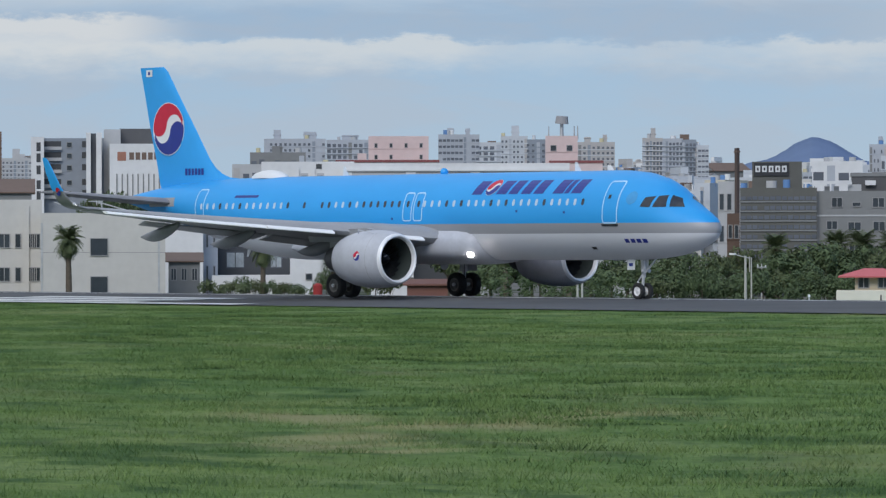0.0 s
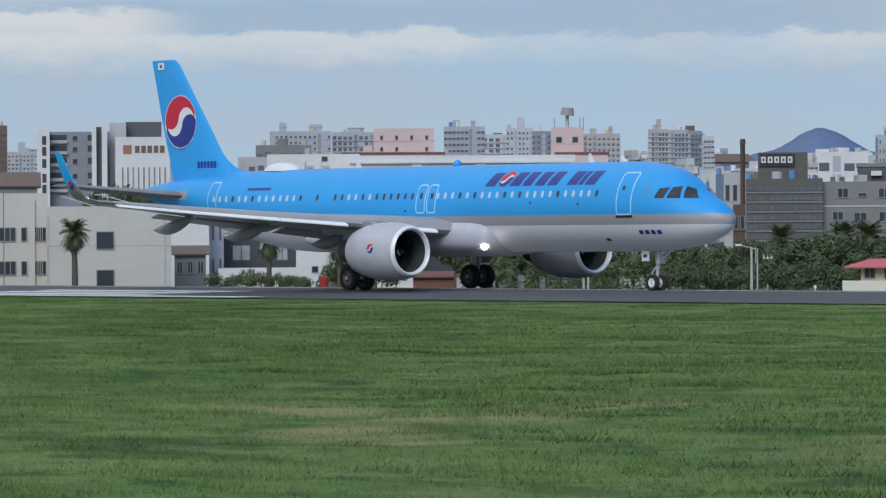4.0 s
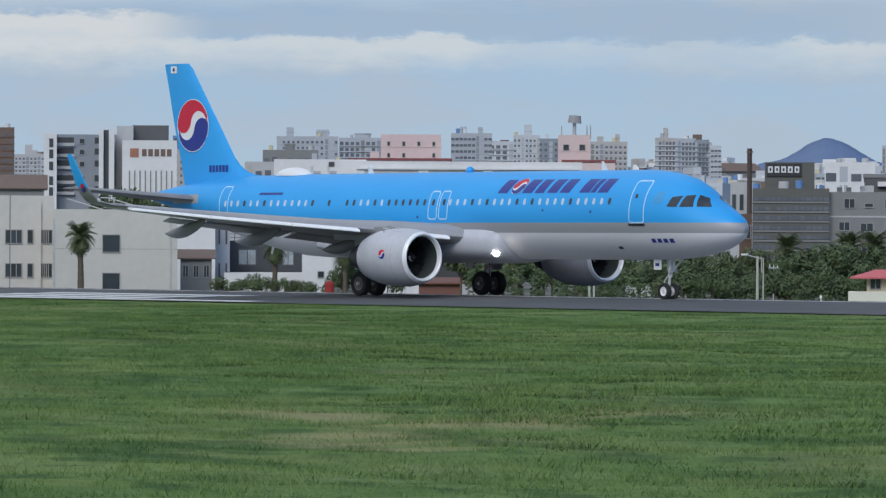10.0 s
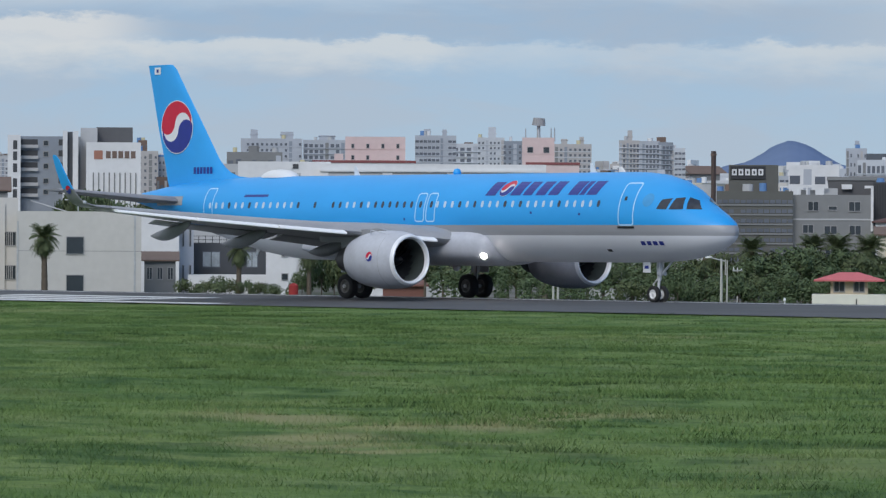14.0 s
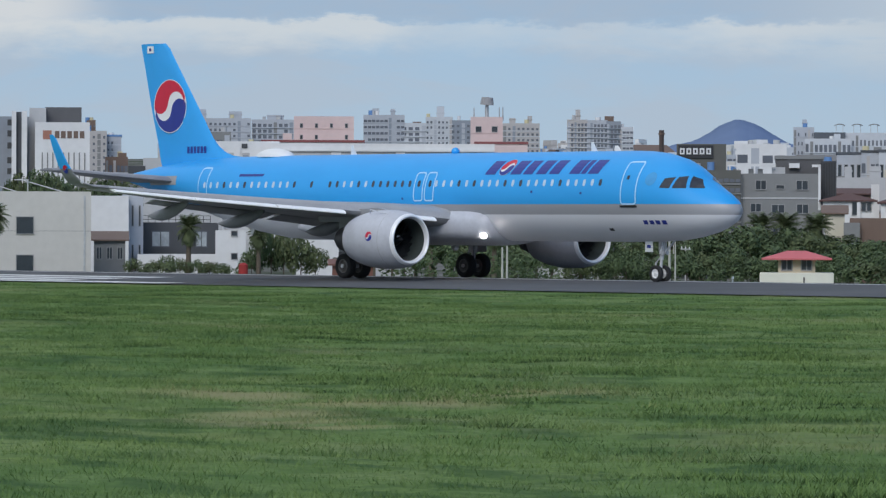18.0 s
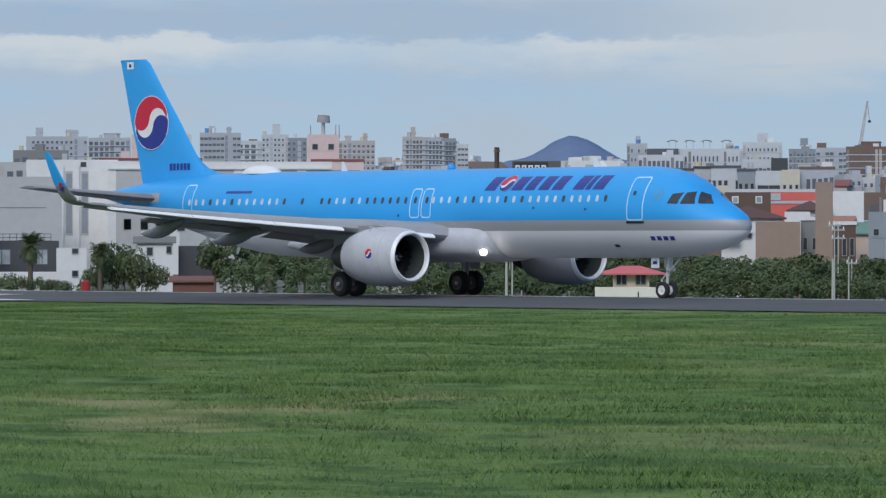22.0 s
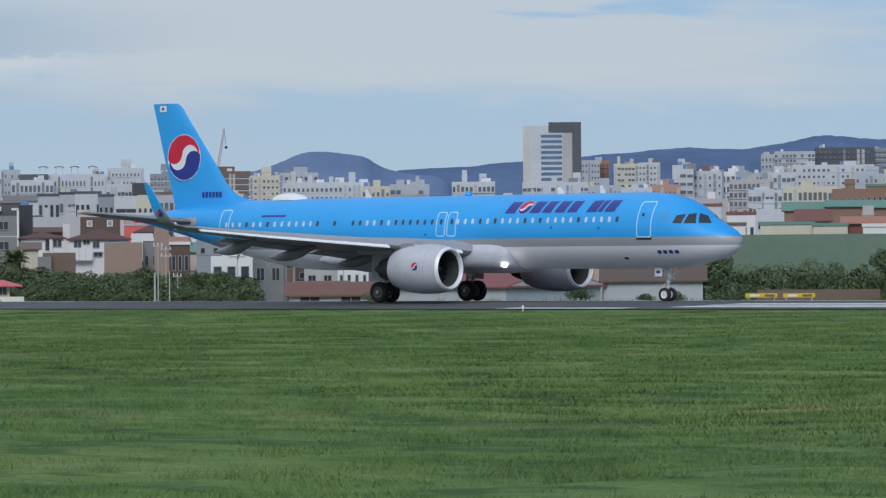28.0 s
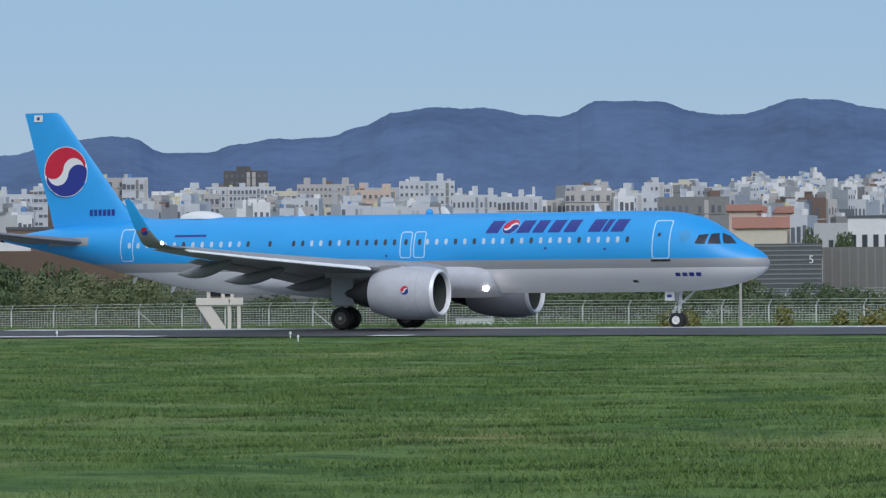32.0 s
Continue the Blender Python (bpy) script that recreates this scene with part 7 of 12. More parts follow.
# north: cream apartments and warehouses
block('cream_apartments', 'cream apartment block with stair towers', -382.4, 651.9, 29.7, 8.2, 14, 3.7, 18.0, 'cream', 5, 6, win=(0.36, 0.36))
block('cream_apartments', 'brick-coloured stair bay of the apartments', -376.0, 652.1, 29.3, 3.8, 8, 3.6, 18.9, 'bay', 2, 6, win=(0.3, 0.36), pent=1)
block('cream_apartments', 'cream apartment block with stair towers', -373.4, 659.2, 28.9, 8.1, 14, 3.8, 18.0, 'cream', 5, 6, win=(0.36, 0.36), pent=1)
block('cream_apartments', 'cream apartment block with stair towers', -362.1, 657.4, 28.2, 10.7, 14, 3.5, 18.2, 'cream', 6, 6, win=(0.32, 0.36), pent=1)
block('apartment_slab', 'white and brown apartment slab with small windows', -421.4, 790.1, 27.5, 8.1, 13, 7.7, 19.8, 'hazewhite', 6, 6, far=True, pent=2, win=(0.48, 0.42))
block('apartment_tower', 'white apartment tower with small windows', -407.9, 774.5, 27.2, 2.7, 13, 7.2, 20.9, 'hazewhite', 2, 7, far=True, pent=0, win=(0.48, 0.42))
block('apartment_slab', 'grey office slab with small windows', -645.2, 1007.2, 32.2, 10.1, 13, 15.6, 29.7, 'hazegrey', 8, 7, far=True, pent=0, win=(0.48, 0.42))
block('apartment_slab', 'white apartment tower with small windows', -611.0, 969.6, 31.8, 8.0, 13, 14.3, 28.0, 'hazewhite', 5, 6, far=True, pent=1, win=(0.48, 0.42))
block('apartment_tower', 'reddish block with small windows', -475.1, 759.7, 31.4, 3.8, 13, 7.8, 19.4, 'terracotta', 3, 4, far=True, pent=0, win=(0.48, 0.42))
block('apartment_slab', 'glazed office slab with small windows', -647.5, 946.1, 33.9, 9.0, 13, 14.3, 26.8, 'hazegrey', 7, 5, far=True, pent=0, win=(0.48, 0.42))
block('apartment_tower', 'tan office block with dark glazing with small windows', -446.9, 884.2, 26.3, 4.8, 13, 10.2, 25.0, 'hazetan', 3, 6, far=True, pent=0, win=(0.48, 0.42))
block('apartment_tower', 'white office block with a grid front with small windows', -440.5, 881.8, 26.1, 5.5, 13, 10.1, 24.9, 'hazewhite', 4, 4, far=True, pent=0, win=(0.48, 0.42))
block('apartment_slab', 'dark apartment block on the slope with small windows', -672.0, 1441.6, 24.7, 15.0, 13, 22.4, 40.5, 'dark', 6, 5, far=True, pent=1, win=(0.48, 0.42))
block('apartment_slab', 'white apartment slab with small windows', -516.9, 1072.6, 25.3, 7.2, 13, 15.4, 26.2, 'hazewhite', 6, 4, far=True, pent=1, win=(0.48, 0.42))
block('apartment_slab', 'white apartment slab with small windows', -485.1, 1032.2, 24.8, 17.3, 13, 14.1, 25.9, 'hazewhite', 13, 5, far=True, pent=3, win=(0.48, 0.42))
block('apartment_tower', 'cream apartment block with small windows', -454.6, 991.2, 24.2, 5.5, 13, 12.8, 23.8, 'cream', 3, 4, far=True, pent=0, win=(0.48, 0.42))
block('apartment_slab', 'tan apartment slab with small windows', -486.2, 1086.6, 23.7, 14.7, 13, 15.4, 27.4, 'hazetan', 9, 5, far=True, pent=3, win=(0.48, 0.42))
block('apartment_slab', 'pale grey apartment slab with small windows', -474.5, 1091.6, 23.1, 12.2, 13, 15.4, 26.4, 'hazegrey', 8, 5, far=True, pent=2, win=(0.48, 0.42))
block('apartment_slab', 'white apartment slab with small windows', -424.0, 1004.4, 22.5, 13.1, 13, 12.8, 25.9, 'hazewhite', 8, 5, far=True, pent=2, win=(0.48, 0.42))
block('apartment_tower', 'white apartment slab with small windows', -280.5, 630.8, 23.3, 3.8, 13, 0.9, 13.8, 'hazewhite', 4, 3, far=True, pent=1, win=(0.48, 0.42))
block('apartment_slab', 'white apartment slab with a blue side with small windows', -276.3, 632.6, 23.0, 5.2, 13, 0.9, 13.6, 'hazewhite', 5, 3, far=True, pent=1, win=(0.48, 0.42))
block('apartment_slab', 'white apartment slab with small windows', -271.7, 634.5, 22.6, 4.9, 13, 0.9, 13.5, 'hazewhite', 5, 3, far=True, pent=1, win=(0.48, 0.42))
block('apartment_slab', 'peach apartment slab with small windows', -433.7, 994.8, 23.1, 10.6, 13, 12.7, 23.8, 'peach', 6, 4, far=True, pent=2, win=(0.48, 0.42))
block('apartment_slab', 'grey apartment slab with small windows', -441.9, 1045.6, 22.5, 13.9, 13, 14.0, 25.3, 'hazegrey', 8, 4, far=True, pent=3, win=(0.48, 0.42))
block('apartment_slab', 'white apartment slab with small windows', -337.1, 818.3, 21.9, 8.7, 13, 7.5, 18.8, 'hazewhite', 7, 3, far=True, pent=3, win=(0.48, 0.42))
block('apartment_slab', 'white apartment slab with small windows', -330.9, 826.2, 21.3, 8.7, 13, 7.6, 18.5, 'hazewhite', 7, 3, far=True, pent=3, win=(0.48, 0.42))
block('apartment_slab', 'tan apartment slab with small windows', -351.4, 920.0, 20.5, 10.8, 13, 10.1, 21.3, 'hazetan', 7, 4, far=True, pent=2, win=(0.48, 0.42))
block('apartment_slab', 'white apartment slab with small windows', -342.1, 923.5, 19.9, 9.0, 13, 10.1, 20.7, 'hazewhite', 6, 4, far=True, pent=2, win=(0.48, 0.42))
block('apartment_slab', 'grey-brown apartment slab with small windows', -232.0, 644.2, 19.2, 10.7, 13, 0.7, 14.6, 'midgrey', 8, 4, far=True, pent=2, win=(0.48, 0.42))
block('apartment_tower', 'white apartment tower with small windows', -333.4, 979.4, 18.4, 3.8, 13, 11.4, 23.3, 'hazewhite', 4, 7, far=True, pent=1, win=(0.48, 0.42))
block('apartment_tower', 'white apartment tower with small windows', -333.3, 990.0, 18.2, 3.0, 13, 11.6, 23.0, 'hazewhite', 3, 6, far=True, pent=1, win=(0.48, 0.42))
church = block('brick_church', 'dark brick church with a spire', -278.4, 526.3, 27.0, 1.7, 2.2, -1.9, 12.9, 'brownwall', 1, 3, win=(0.2, 0.2))
block('roof_house', 'white stair house on the apartment roof', -379.3, 658.3, 29.3, 3.3, 5, 3.9, 21.0, 'white', 1, 9, win=(0.3, 0.3))
block('roof_house', 'white stair house on the apartment roof', -374.8, 660.8, 28.9, 3.6, 5, 3.9, 20.7, 'white', 1, 9, win=(0.3, 0.3))
block('roof_house', 'white stair house on the apartment roof', -372.0, 662.3, 28.7, 3.1, 5, 3.9, 19.1, 'white', 1, 9, win=(0.3, 0.3))
block('roof_house', 'white stair house on the apartment roof', -369.2, 663.8, 28.4, 4.9, 5, 3.9, 21.1, 'white', 1, 9, win=(0.3, 0.3))
block('dark_store', 'long dark low store with a flat roof', -178.3, 408.0, 22.6, 12.0, 10, -2.2, 6.1, 'slate', 0, 0)
block('brown_shop', 'dark brown low store with a flat roof', -244.3, 453.8, 27.3, 5.6, 12, -2.5, 8.6, 'brown', 0, 0, trim='slate')
mall = block('grey_warehouse', 'grey ribbed metal warehouse building', -214.9, 412.7, 26.4, 10.7, 16, -2.5, 7.6, 'midgrey', 0, 0)
block('brick_warehouse', 'long low brown warehouse', -209.1, 393.2, 26.9, 17.2, 12, -2.5, 5.7, 'brownwall', 0, 0)
block('white_store', 'white low store beside a warehouse', -229.0, 416.7, 27.7, 6.6, 10, -2.5, 7.1, 'white', 0, 0)
house(-199.3, 570.9, 18.6, 4.1, 8, -1.8, 13.2, 'peach', 'terracotta', 'cream house with a terracotta roof', 0.4, nwin=4)
house(-195.4, 572.2, 18.2, 4.1, 8, -1.8, 12.9, 'peach', 'terracotta', 'cream house with a terracotta roof', 0.4, nwin=4)
house(-178.3, 514.6, 18.4, 6.2, 8, -2.1, 10.6, 'cream', 'terracotta', 'cream terrace with terracotta roof', 0.4, nwin=0)
warehouse = block('dark_warehouse', 'dark ribbed metal shed with a white number', -131.8, 382.5, 18.1, 6.0, 12, -0.6, 5.5, 'slate', 0, 0)
shed_wall = block('grey_shed', 'grey ribbed metal shed', -125.9, 394.8, 16.8, 12.6, 12, -0.5, 5.2, 'greyroof', 0, 0)
block('grey_villa', 'pale grey villa with dark windows', -170.4, 517.2, 17.6, 4.0, 9, -1.8, 8.9, 'grey', 3, 2, win=(0.4, 0.4))
block('white_villa', 'white villa with a dark roof', -177.7, 556.8, 17.1, 5.7, 9, -1.7, 10.0, 'white', 4, 2, win=(0.4, 0.4), trim='slate')

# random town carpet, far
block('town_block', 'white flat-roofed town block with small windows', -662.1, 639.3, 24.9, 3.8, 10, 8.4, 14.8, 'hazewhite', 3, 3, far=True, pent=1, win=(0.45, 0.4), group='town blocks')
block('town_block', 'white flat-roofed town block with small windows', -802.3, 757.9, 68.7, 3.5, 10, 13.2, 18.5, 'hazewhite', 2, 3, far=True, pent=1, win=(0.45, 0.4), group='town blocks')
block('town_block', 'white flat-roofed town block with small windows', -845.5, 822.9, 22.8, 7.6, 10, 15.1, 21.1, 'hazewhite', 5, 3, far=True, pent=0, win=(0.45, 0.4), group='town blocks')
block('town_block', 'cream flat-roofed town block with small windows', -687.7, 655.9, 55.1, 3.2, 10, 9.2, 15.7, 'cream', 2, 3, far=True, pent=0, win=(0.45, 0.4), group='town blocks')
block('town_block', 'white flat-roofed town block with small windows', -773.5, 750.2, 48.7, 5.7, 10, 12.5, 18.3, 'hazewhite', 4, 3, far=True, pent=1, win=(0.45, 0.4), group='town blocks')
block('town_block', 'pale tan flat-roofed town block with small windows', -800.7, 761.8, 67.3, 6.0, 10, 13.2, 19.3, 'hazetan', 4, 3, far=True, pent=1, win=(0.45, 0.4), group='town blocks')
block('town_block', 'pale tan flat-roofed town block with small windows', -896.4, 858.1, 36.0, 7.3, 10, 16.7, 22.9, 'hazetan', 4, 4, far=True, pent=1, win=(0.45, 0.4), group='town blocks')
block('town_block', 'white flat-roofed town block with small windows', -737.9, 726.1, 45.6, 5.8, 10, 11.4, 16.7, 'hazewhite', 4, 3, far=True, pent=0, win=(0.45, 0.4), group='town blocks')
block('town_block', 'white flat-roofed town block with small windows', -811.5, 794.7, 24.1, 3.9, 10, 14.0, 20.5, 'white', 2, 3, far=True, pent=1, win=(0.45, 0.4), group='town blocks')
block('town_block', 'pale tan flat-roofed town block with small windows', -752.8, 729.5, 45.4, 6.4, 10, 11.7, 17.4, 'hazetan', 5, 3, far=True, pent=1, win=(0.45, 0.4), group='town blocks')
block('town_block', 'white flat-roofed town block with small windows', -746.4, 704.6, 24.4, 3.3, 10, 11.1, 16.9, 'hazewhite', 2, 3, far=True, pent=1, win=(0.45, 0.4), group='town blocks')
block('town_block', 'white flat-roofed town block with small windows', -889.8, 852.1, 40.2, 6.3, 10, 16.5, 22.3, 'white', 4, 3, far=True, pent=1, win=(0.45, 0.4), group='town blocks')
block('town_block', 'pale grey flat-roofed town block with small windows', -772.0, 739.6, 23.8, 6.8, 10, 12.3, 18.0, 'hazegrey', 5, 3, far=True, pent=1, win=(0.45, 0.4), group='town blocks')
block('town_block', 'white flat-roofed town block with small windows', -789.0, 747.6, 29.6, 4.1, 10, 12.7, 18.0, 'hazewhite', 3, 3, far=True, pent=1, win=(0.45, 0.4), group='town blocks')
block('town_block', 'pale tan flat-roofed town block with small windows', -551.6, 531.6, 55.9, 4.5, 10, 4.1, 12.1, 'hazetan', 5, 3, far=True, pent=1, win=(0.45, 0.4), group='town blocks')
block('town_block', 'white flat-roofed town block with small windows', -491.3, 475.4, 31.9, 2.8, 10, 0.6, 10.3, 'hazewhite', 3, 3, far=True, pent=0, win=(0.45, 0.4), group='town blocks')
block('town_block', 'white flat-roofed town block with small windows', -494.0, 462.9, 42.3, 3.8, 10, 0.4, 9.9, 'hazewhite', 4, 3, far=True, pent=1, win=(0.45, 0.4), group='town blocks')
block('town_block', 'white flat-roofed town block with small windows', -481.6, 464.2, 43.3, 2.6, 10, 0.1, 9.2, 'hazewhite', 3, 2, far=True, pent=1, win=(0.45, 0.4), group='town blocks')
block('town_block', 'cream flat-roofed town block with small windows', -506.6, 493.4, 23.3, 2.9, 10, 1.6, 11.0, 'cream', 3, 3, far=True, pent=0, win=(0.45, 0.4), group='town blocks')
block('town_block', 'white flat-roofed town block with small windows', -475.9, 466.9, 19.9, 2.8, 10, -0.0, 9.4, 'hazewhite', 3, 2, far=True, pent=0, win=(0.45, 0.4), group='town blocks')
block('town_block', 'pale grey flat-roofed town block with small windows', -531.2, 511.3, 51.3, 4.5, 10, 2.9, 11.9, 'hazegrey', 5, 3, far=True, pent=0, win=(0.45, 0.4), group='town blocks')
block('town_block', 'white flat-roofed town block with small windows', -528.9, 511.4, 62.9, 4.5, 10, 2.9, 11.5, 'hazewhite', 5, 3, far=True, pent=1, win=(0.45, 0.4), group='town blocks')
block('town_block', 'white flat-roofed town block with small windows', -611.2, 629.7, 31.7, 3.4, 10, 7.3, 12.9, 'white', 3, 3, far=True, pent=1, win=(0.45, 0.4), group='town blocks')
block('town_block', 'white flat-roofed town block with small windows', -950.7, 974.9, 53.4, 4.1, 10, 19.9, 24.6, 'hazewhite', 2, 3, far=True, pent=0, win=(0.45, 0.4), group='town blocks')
block('town_block', 'cream flat-roofed town block with small windows', -812.5, 851.3, 31.2, 4.7, 10, 15.1, 20.5, 'cream', 3, 3, far=True, pent=1, win=(0.45, 0.4), group='town blocks')
block('town_block', 'pale tan flat-roofed town block with small windows', -638.1, 669.2, 34.4, 3.8, 10, 8.5, 14.1, 'hazetan', 3, 3, far=True, pent=0, win=(0.45, 0.4), group='town blocks')
block('town_block', 'white flat-roofed town block with small windows', -862.4, 899.3, 59.2, 7.3, 10, 16.9, 22.1, 'hazewhite', 4, 3, far=True, pent=1, win=(0.45, 0.4), group='town blocks')
block('town_block', 'white flat-roofed town block with small windows', -750.2, 786.2, 57.6, 3.9, 10, 12.7, 17.4, 'hazewhite', 2, 3, far=True, pent=1, win=(0.45, 0.4), group='town blocks')
block('town_block', 'white flat-roofed town block with small windows', -951.0, 979.2, 68.2, 7.6, 10, 20.0, 24.9, 'white', 4, 3, far=True, pent=1, win=(0.45, 0.4), group='town blocks')
block('town_block', 'pale grey flat-roofed town block with small windows', -751.9, 765.8, 50.2, 3.5, 10, 12.4, 17.6, 'hazegrey', 2, 3, far=True, pent=1, win=(0.45, 0.4), group='town blocks')
block('town_block', 'white flat-roofed town block with small windows', -815.2, 857.0, 59.8, 5.5, 10, 15.2, 19.6, 'hazewhite', 3, 3, far=True, pent=0, win=(0.45, 0.4), group='town blocks')
block('town_block', 'white flat-roofed town block with small windows', -853.7, 900.8, 39.7, 7.2, 10, 16.7, 21.5, 'hazewhite', 4, 3, far=True, pent=1, win=(0.45, 0.4), group='town blocks')
block('town_block', 'pale grey flat-roofed town block with small windows', -855.2, 924.3, 54.4, 7.6, 10, 17.2, 23.7, 'hazegrey', 4, 4, far=True, pent=0, win=(0.45, 0.4), group='town blocks')
block('town_block', 'pale grey flat-roofed town block with small windows', -554.5, 626.5, 55.9, 2.9, 10, 6.2, 13.3, 'hazegrey', 2, 3, far=True, pent=0, win=(0.45, 0.4), group='town blocks')
block('town_block', 'white flat-roofed town block with small windows', -673.4, 753.3, 43.5, 5.2, 10, 10.7, 16.3, 'hazewhite', 4, 3, far=True, pent=0, win=(0.45, 0.4), group='town blocks')
block('town_block', 'white flat-roofed town block with small windows', -790.8, 816.8, 65.3, 6.8, 10, 14.0, 20.7, 'white', 4, 4, far=True, pent=1, win=(0.45, 0.4), group='town blocks')
block('town_block', 'white flat-roofed town block with small windows', -780.5, 924.3, 29.1, 4.4, 10, 15.9, 22.9, 'hazewhite', 2, 4, far=True, pent=0, win=(0.45, 0.4), group='town blocks')
block('town_block', 'white flat-roofed town block with small windows', -688.1, 786.8, 60.9, 4.3, 10, 11.6, 17.3, 'hazewhite', 3, 3, far=True, pent=1, win=(0.45, 0.4), group='town blocks')
block('town_block', 'cream flat-roofed town block with small windows', -767.4, 897.0, 60.7, 6.4, 10, 15.2, 21.3, 'cream', 4, 4, far=True, pent=1, win=(0.45, 0.4), group='town blocks')
block('town_block', 'cream flat-roofed town block with small windows', -710.7, 744.0, 27.3, 3.6, 10, 11.2, 16.8, 'cream', 2, 3, far=True, pent=0, win=(0.45, 0.4), group='town blocks')
block('town_block', 'white flat-roofed town block with small windows', -557.0, 634.0, 43.2, 2.9, 10, 6.4, 13.0, 'hazewhite', 2, 3, far=True, pent=1, win=(0.45, 0.4), group='town blocks')
block('town_block', 'pale tan flat-roofed town block with small windows', -672.4, 759.6, 18.6, 5.0, 10, 10.8, 16.6, 'hazetan', 4, 3, far=True, pent=0, win=(0.45, 0.4), group='town blocks')
block('town_block', 'cream flat-roofed town block with small windows', -702.1, 750.0, 62.2, 6.0, 10, 11.2, 17.2, 'cream', 4, 3, far=True, pent=0, win=(0.45, 0.4), group='town blocks')
block('town_block', 'white flat-roofed town block with small windows', -692.6, 757.1, 30.6, 5.4, 10, 11.1, 17.3, 'white', 4, 3, far=True, pent=1, win=(0.45, 0.4), group='town blocks')
block('town_block', 'white flat-roofed town block with small windows', -832.0, 924.9, 62.5, 5.9, 10, 16.8, 22.8, 'hazewhite', 3, 4, far=True, pent=0, win=(0.45, 0.4), group='town blocks')
block('town_block', 'white flat-roofed town block with small windows', -547.8, 628.7, 48.7, 2.8, 10, 6.1, 13.0, 'hazewhite', 2, 3, far=True, pent=1, win=(0.45, 0.4), group='town blocks')
block('town_block', 'white flat-roofed town block with small windows', -807.6, 840.5, 65.3, 6.4, 10, 14.8, 20.3, 'hazewhite', 4, 4, far=True, pent=1, win=(0.45, 0.4), group='town blocks')
block('town_block', 'white flat-roofed town block with small windows', -804.5, 909.9, 53.2, 4.2, 10, 16.0, 21.5, 'hazewhite', 2, 4, far=True, pent=0, win=(0.45, 0.4), group='town blocks')
block('town_block', 'white flat-roofed town block with small windows', -857.0, 935.0, 52.3, 6.1, 10, 17.4, 23.3, 'hazewhite', 3, 4, far=True, pent=1, win=(0.45, 0.4), group='town blocks')
block('town_block', 'white flat-roofed town block with small windows', -644.9, 699.9, 17.9, 4.3, 10, 9.2, 16.0, 'hazewhite', 3, 3, far=True, pent=1, win=(0.45, 0.4), group='town blocks')
block('town_block', 'white flat-roofed town block with small windows', -651.5, 712.6, 42.3, 5.3, 10, 9.6, 15.8, 'hazewhite', 4, 3, far=True, pent=0, win=(0.45, 0.4), group='town blocks')
block('town_block', 'white flat-roofed town block with small windows', -615.1, 640.3, 31.5, 5.6, 10, 7.5, 13.6, 'hazewhite', 5, 3, far=True, pent=0, win=(0.45, 0.4), group='town blocks')
block('town_block', 'cream flat-roofed town block with small windows', -747.9, 874.6, 60.4, 4.1, 10, 14.4, 20.0, 'cream', 2, 4, far=True, pent=1, win=(0.45, 0.4), group='town blocks')
block('town_block', 'white flat-roofed town block with small windows', -697.7, 758.8, 21.4, 5.1, 10, 11.3, 17.4, 'hazewhite', 4, 3, far=True, pent=0, win=(0.45, 0.4), group='town blocks')
block('town_block', 'white flat-roofed town block with small windows', -466.6, 531.7, 46.9, 2.4, 10, 1.6, 11.5, 'hazewhite', 2, 3, far=True, pent=1, win=(0.45, 0.4), group='town blocks')
block('town_block', 'brown flat-roofed town block with small windows', -400.0, 449.3, 20.7, 2.8, 10, -1.8, 8.0, 'brown', 4, 2, far=True, pent=1, win=(0.45, 0.4), group='town blocks')
block('town_block', 'white flat-roofed town block with small windows', -455.0, 529.0, 34.7, 2.8, 10, 1.2, 10.7, 'hazewhite', 3, 3, far=True, pent=1, win=(0.45, 0.4), group='town blocks')
block('town_block', 'pale tan flat-roofed town block with small windows', -377.0, 434.3, 36.0, 3.3, 10, -2.2, 7.2, 'hazetan', 4, 2, far=True, pent=0, win=(0.45, 0.4), group='town blocks')
block('town_block', 'pale tan flat-roofed town block with small windows', -399.2, 460.7, 25.4, 2.9, 10, -1.7, 7.9, 'hazetan', 4, 2, far=True, pent=0, win=(0.45, 0.4), group='town blocks')
block('town_block', 'white flat-roofed town block with small windows', -601.8, 802.0, 44.2, 3.4, 10, 10.5, 15.9, 'hazewhite', 2, 3, far=True, pent=1, win=(0.45, 0.4), group='town blocks')
block('town_block', 'pale tan flat-roofed town block with small windows', -589.7, 790.1, 52.9, 5.0, 10, 10.1, 15.6, 'hazetan', 3, 3, far=True, pent=0, win=(0.45, 0.4), group='town blocks')
block('town_block', 'white flat-roofed town block with small windows', -582.5, 788.0, 43.0, 5.3, 10, 9.9, 15.5, 'white', 4, 3, far=True, pent=0, win=(0.45, 0.4), group='town blocks')
block('town_block', 'pale tan flat-roofed town block with small windows', -542.7, 813.4, 20.8, 3.5, 10, 9.9, 15.8, 'hazetan', 2, 3, far=True, pent=0, win=(0.45, 0.4), group='town blocks')
block('town_block', 'pale grey flat-roofed town block with small windows', -614.4, 884.4, 13.5, 7.0, 10, 12.5, 21.1, 'hazegrey', 4, 3, far=True, pent=0, win=(0.45, 0.4), group='town blocks')
block('town_block', 'white flat-roofed town block with small windows', -592.2, 835.8, 25.0, 3.7, 10, 11.1, 21.1, 'white', 2, 3, far=True, pent=0, win=(0.45, 0.4), group='town blocks')
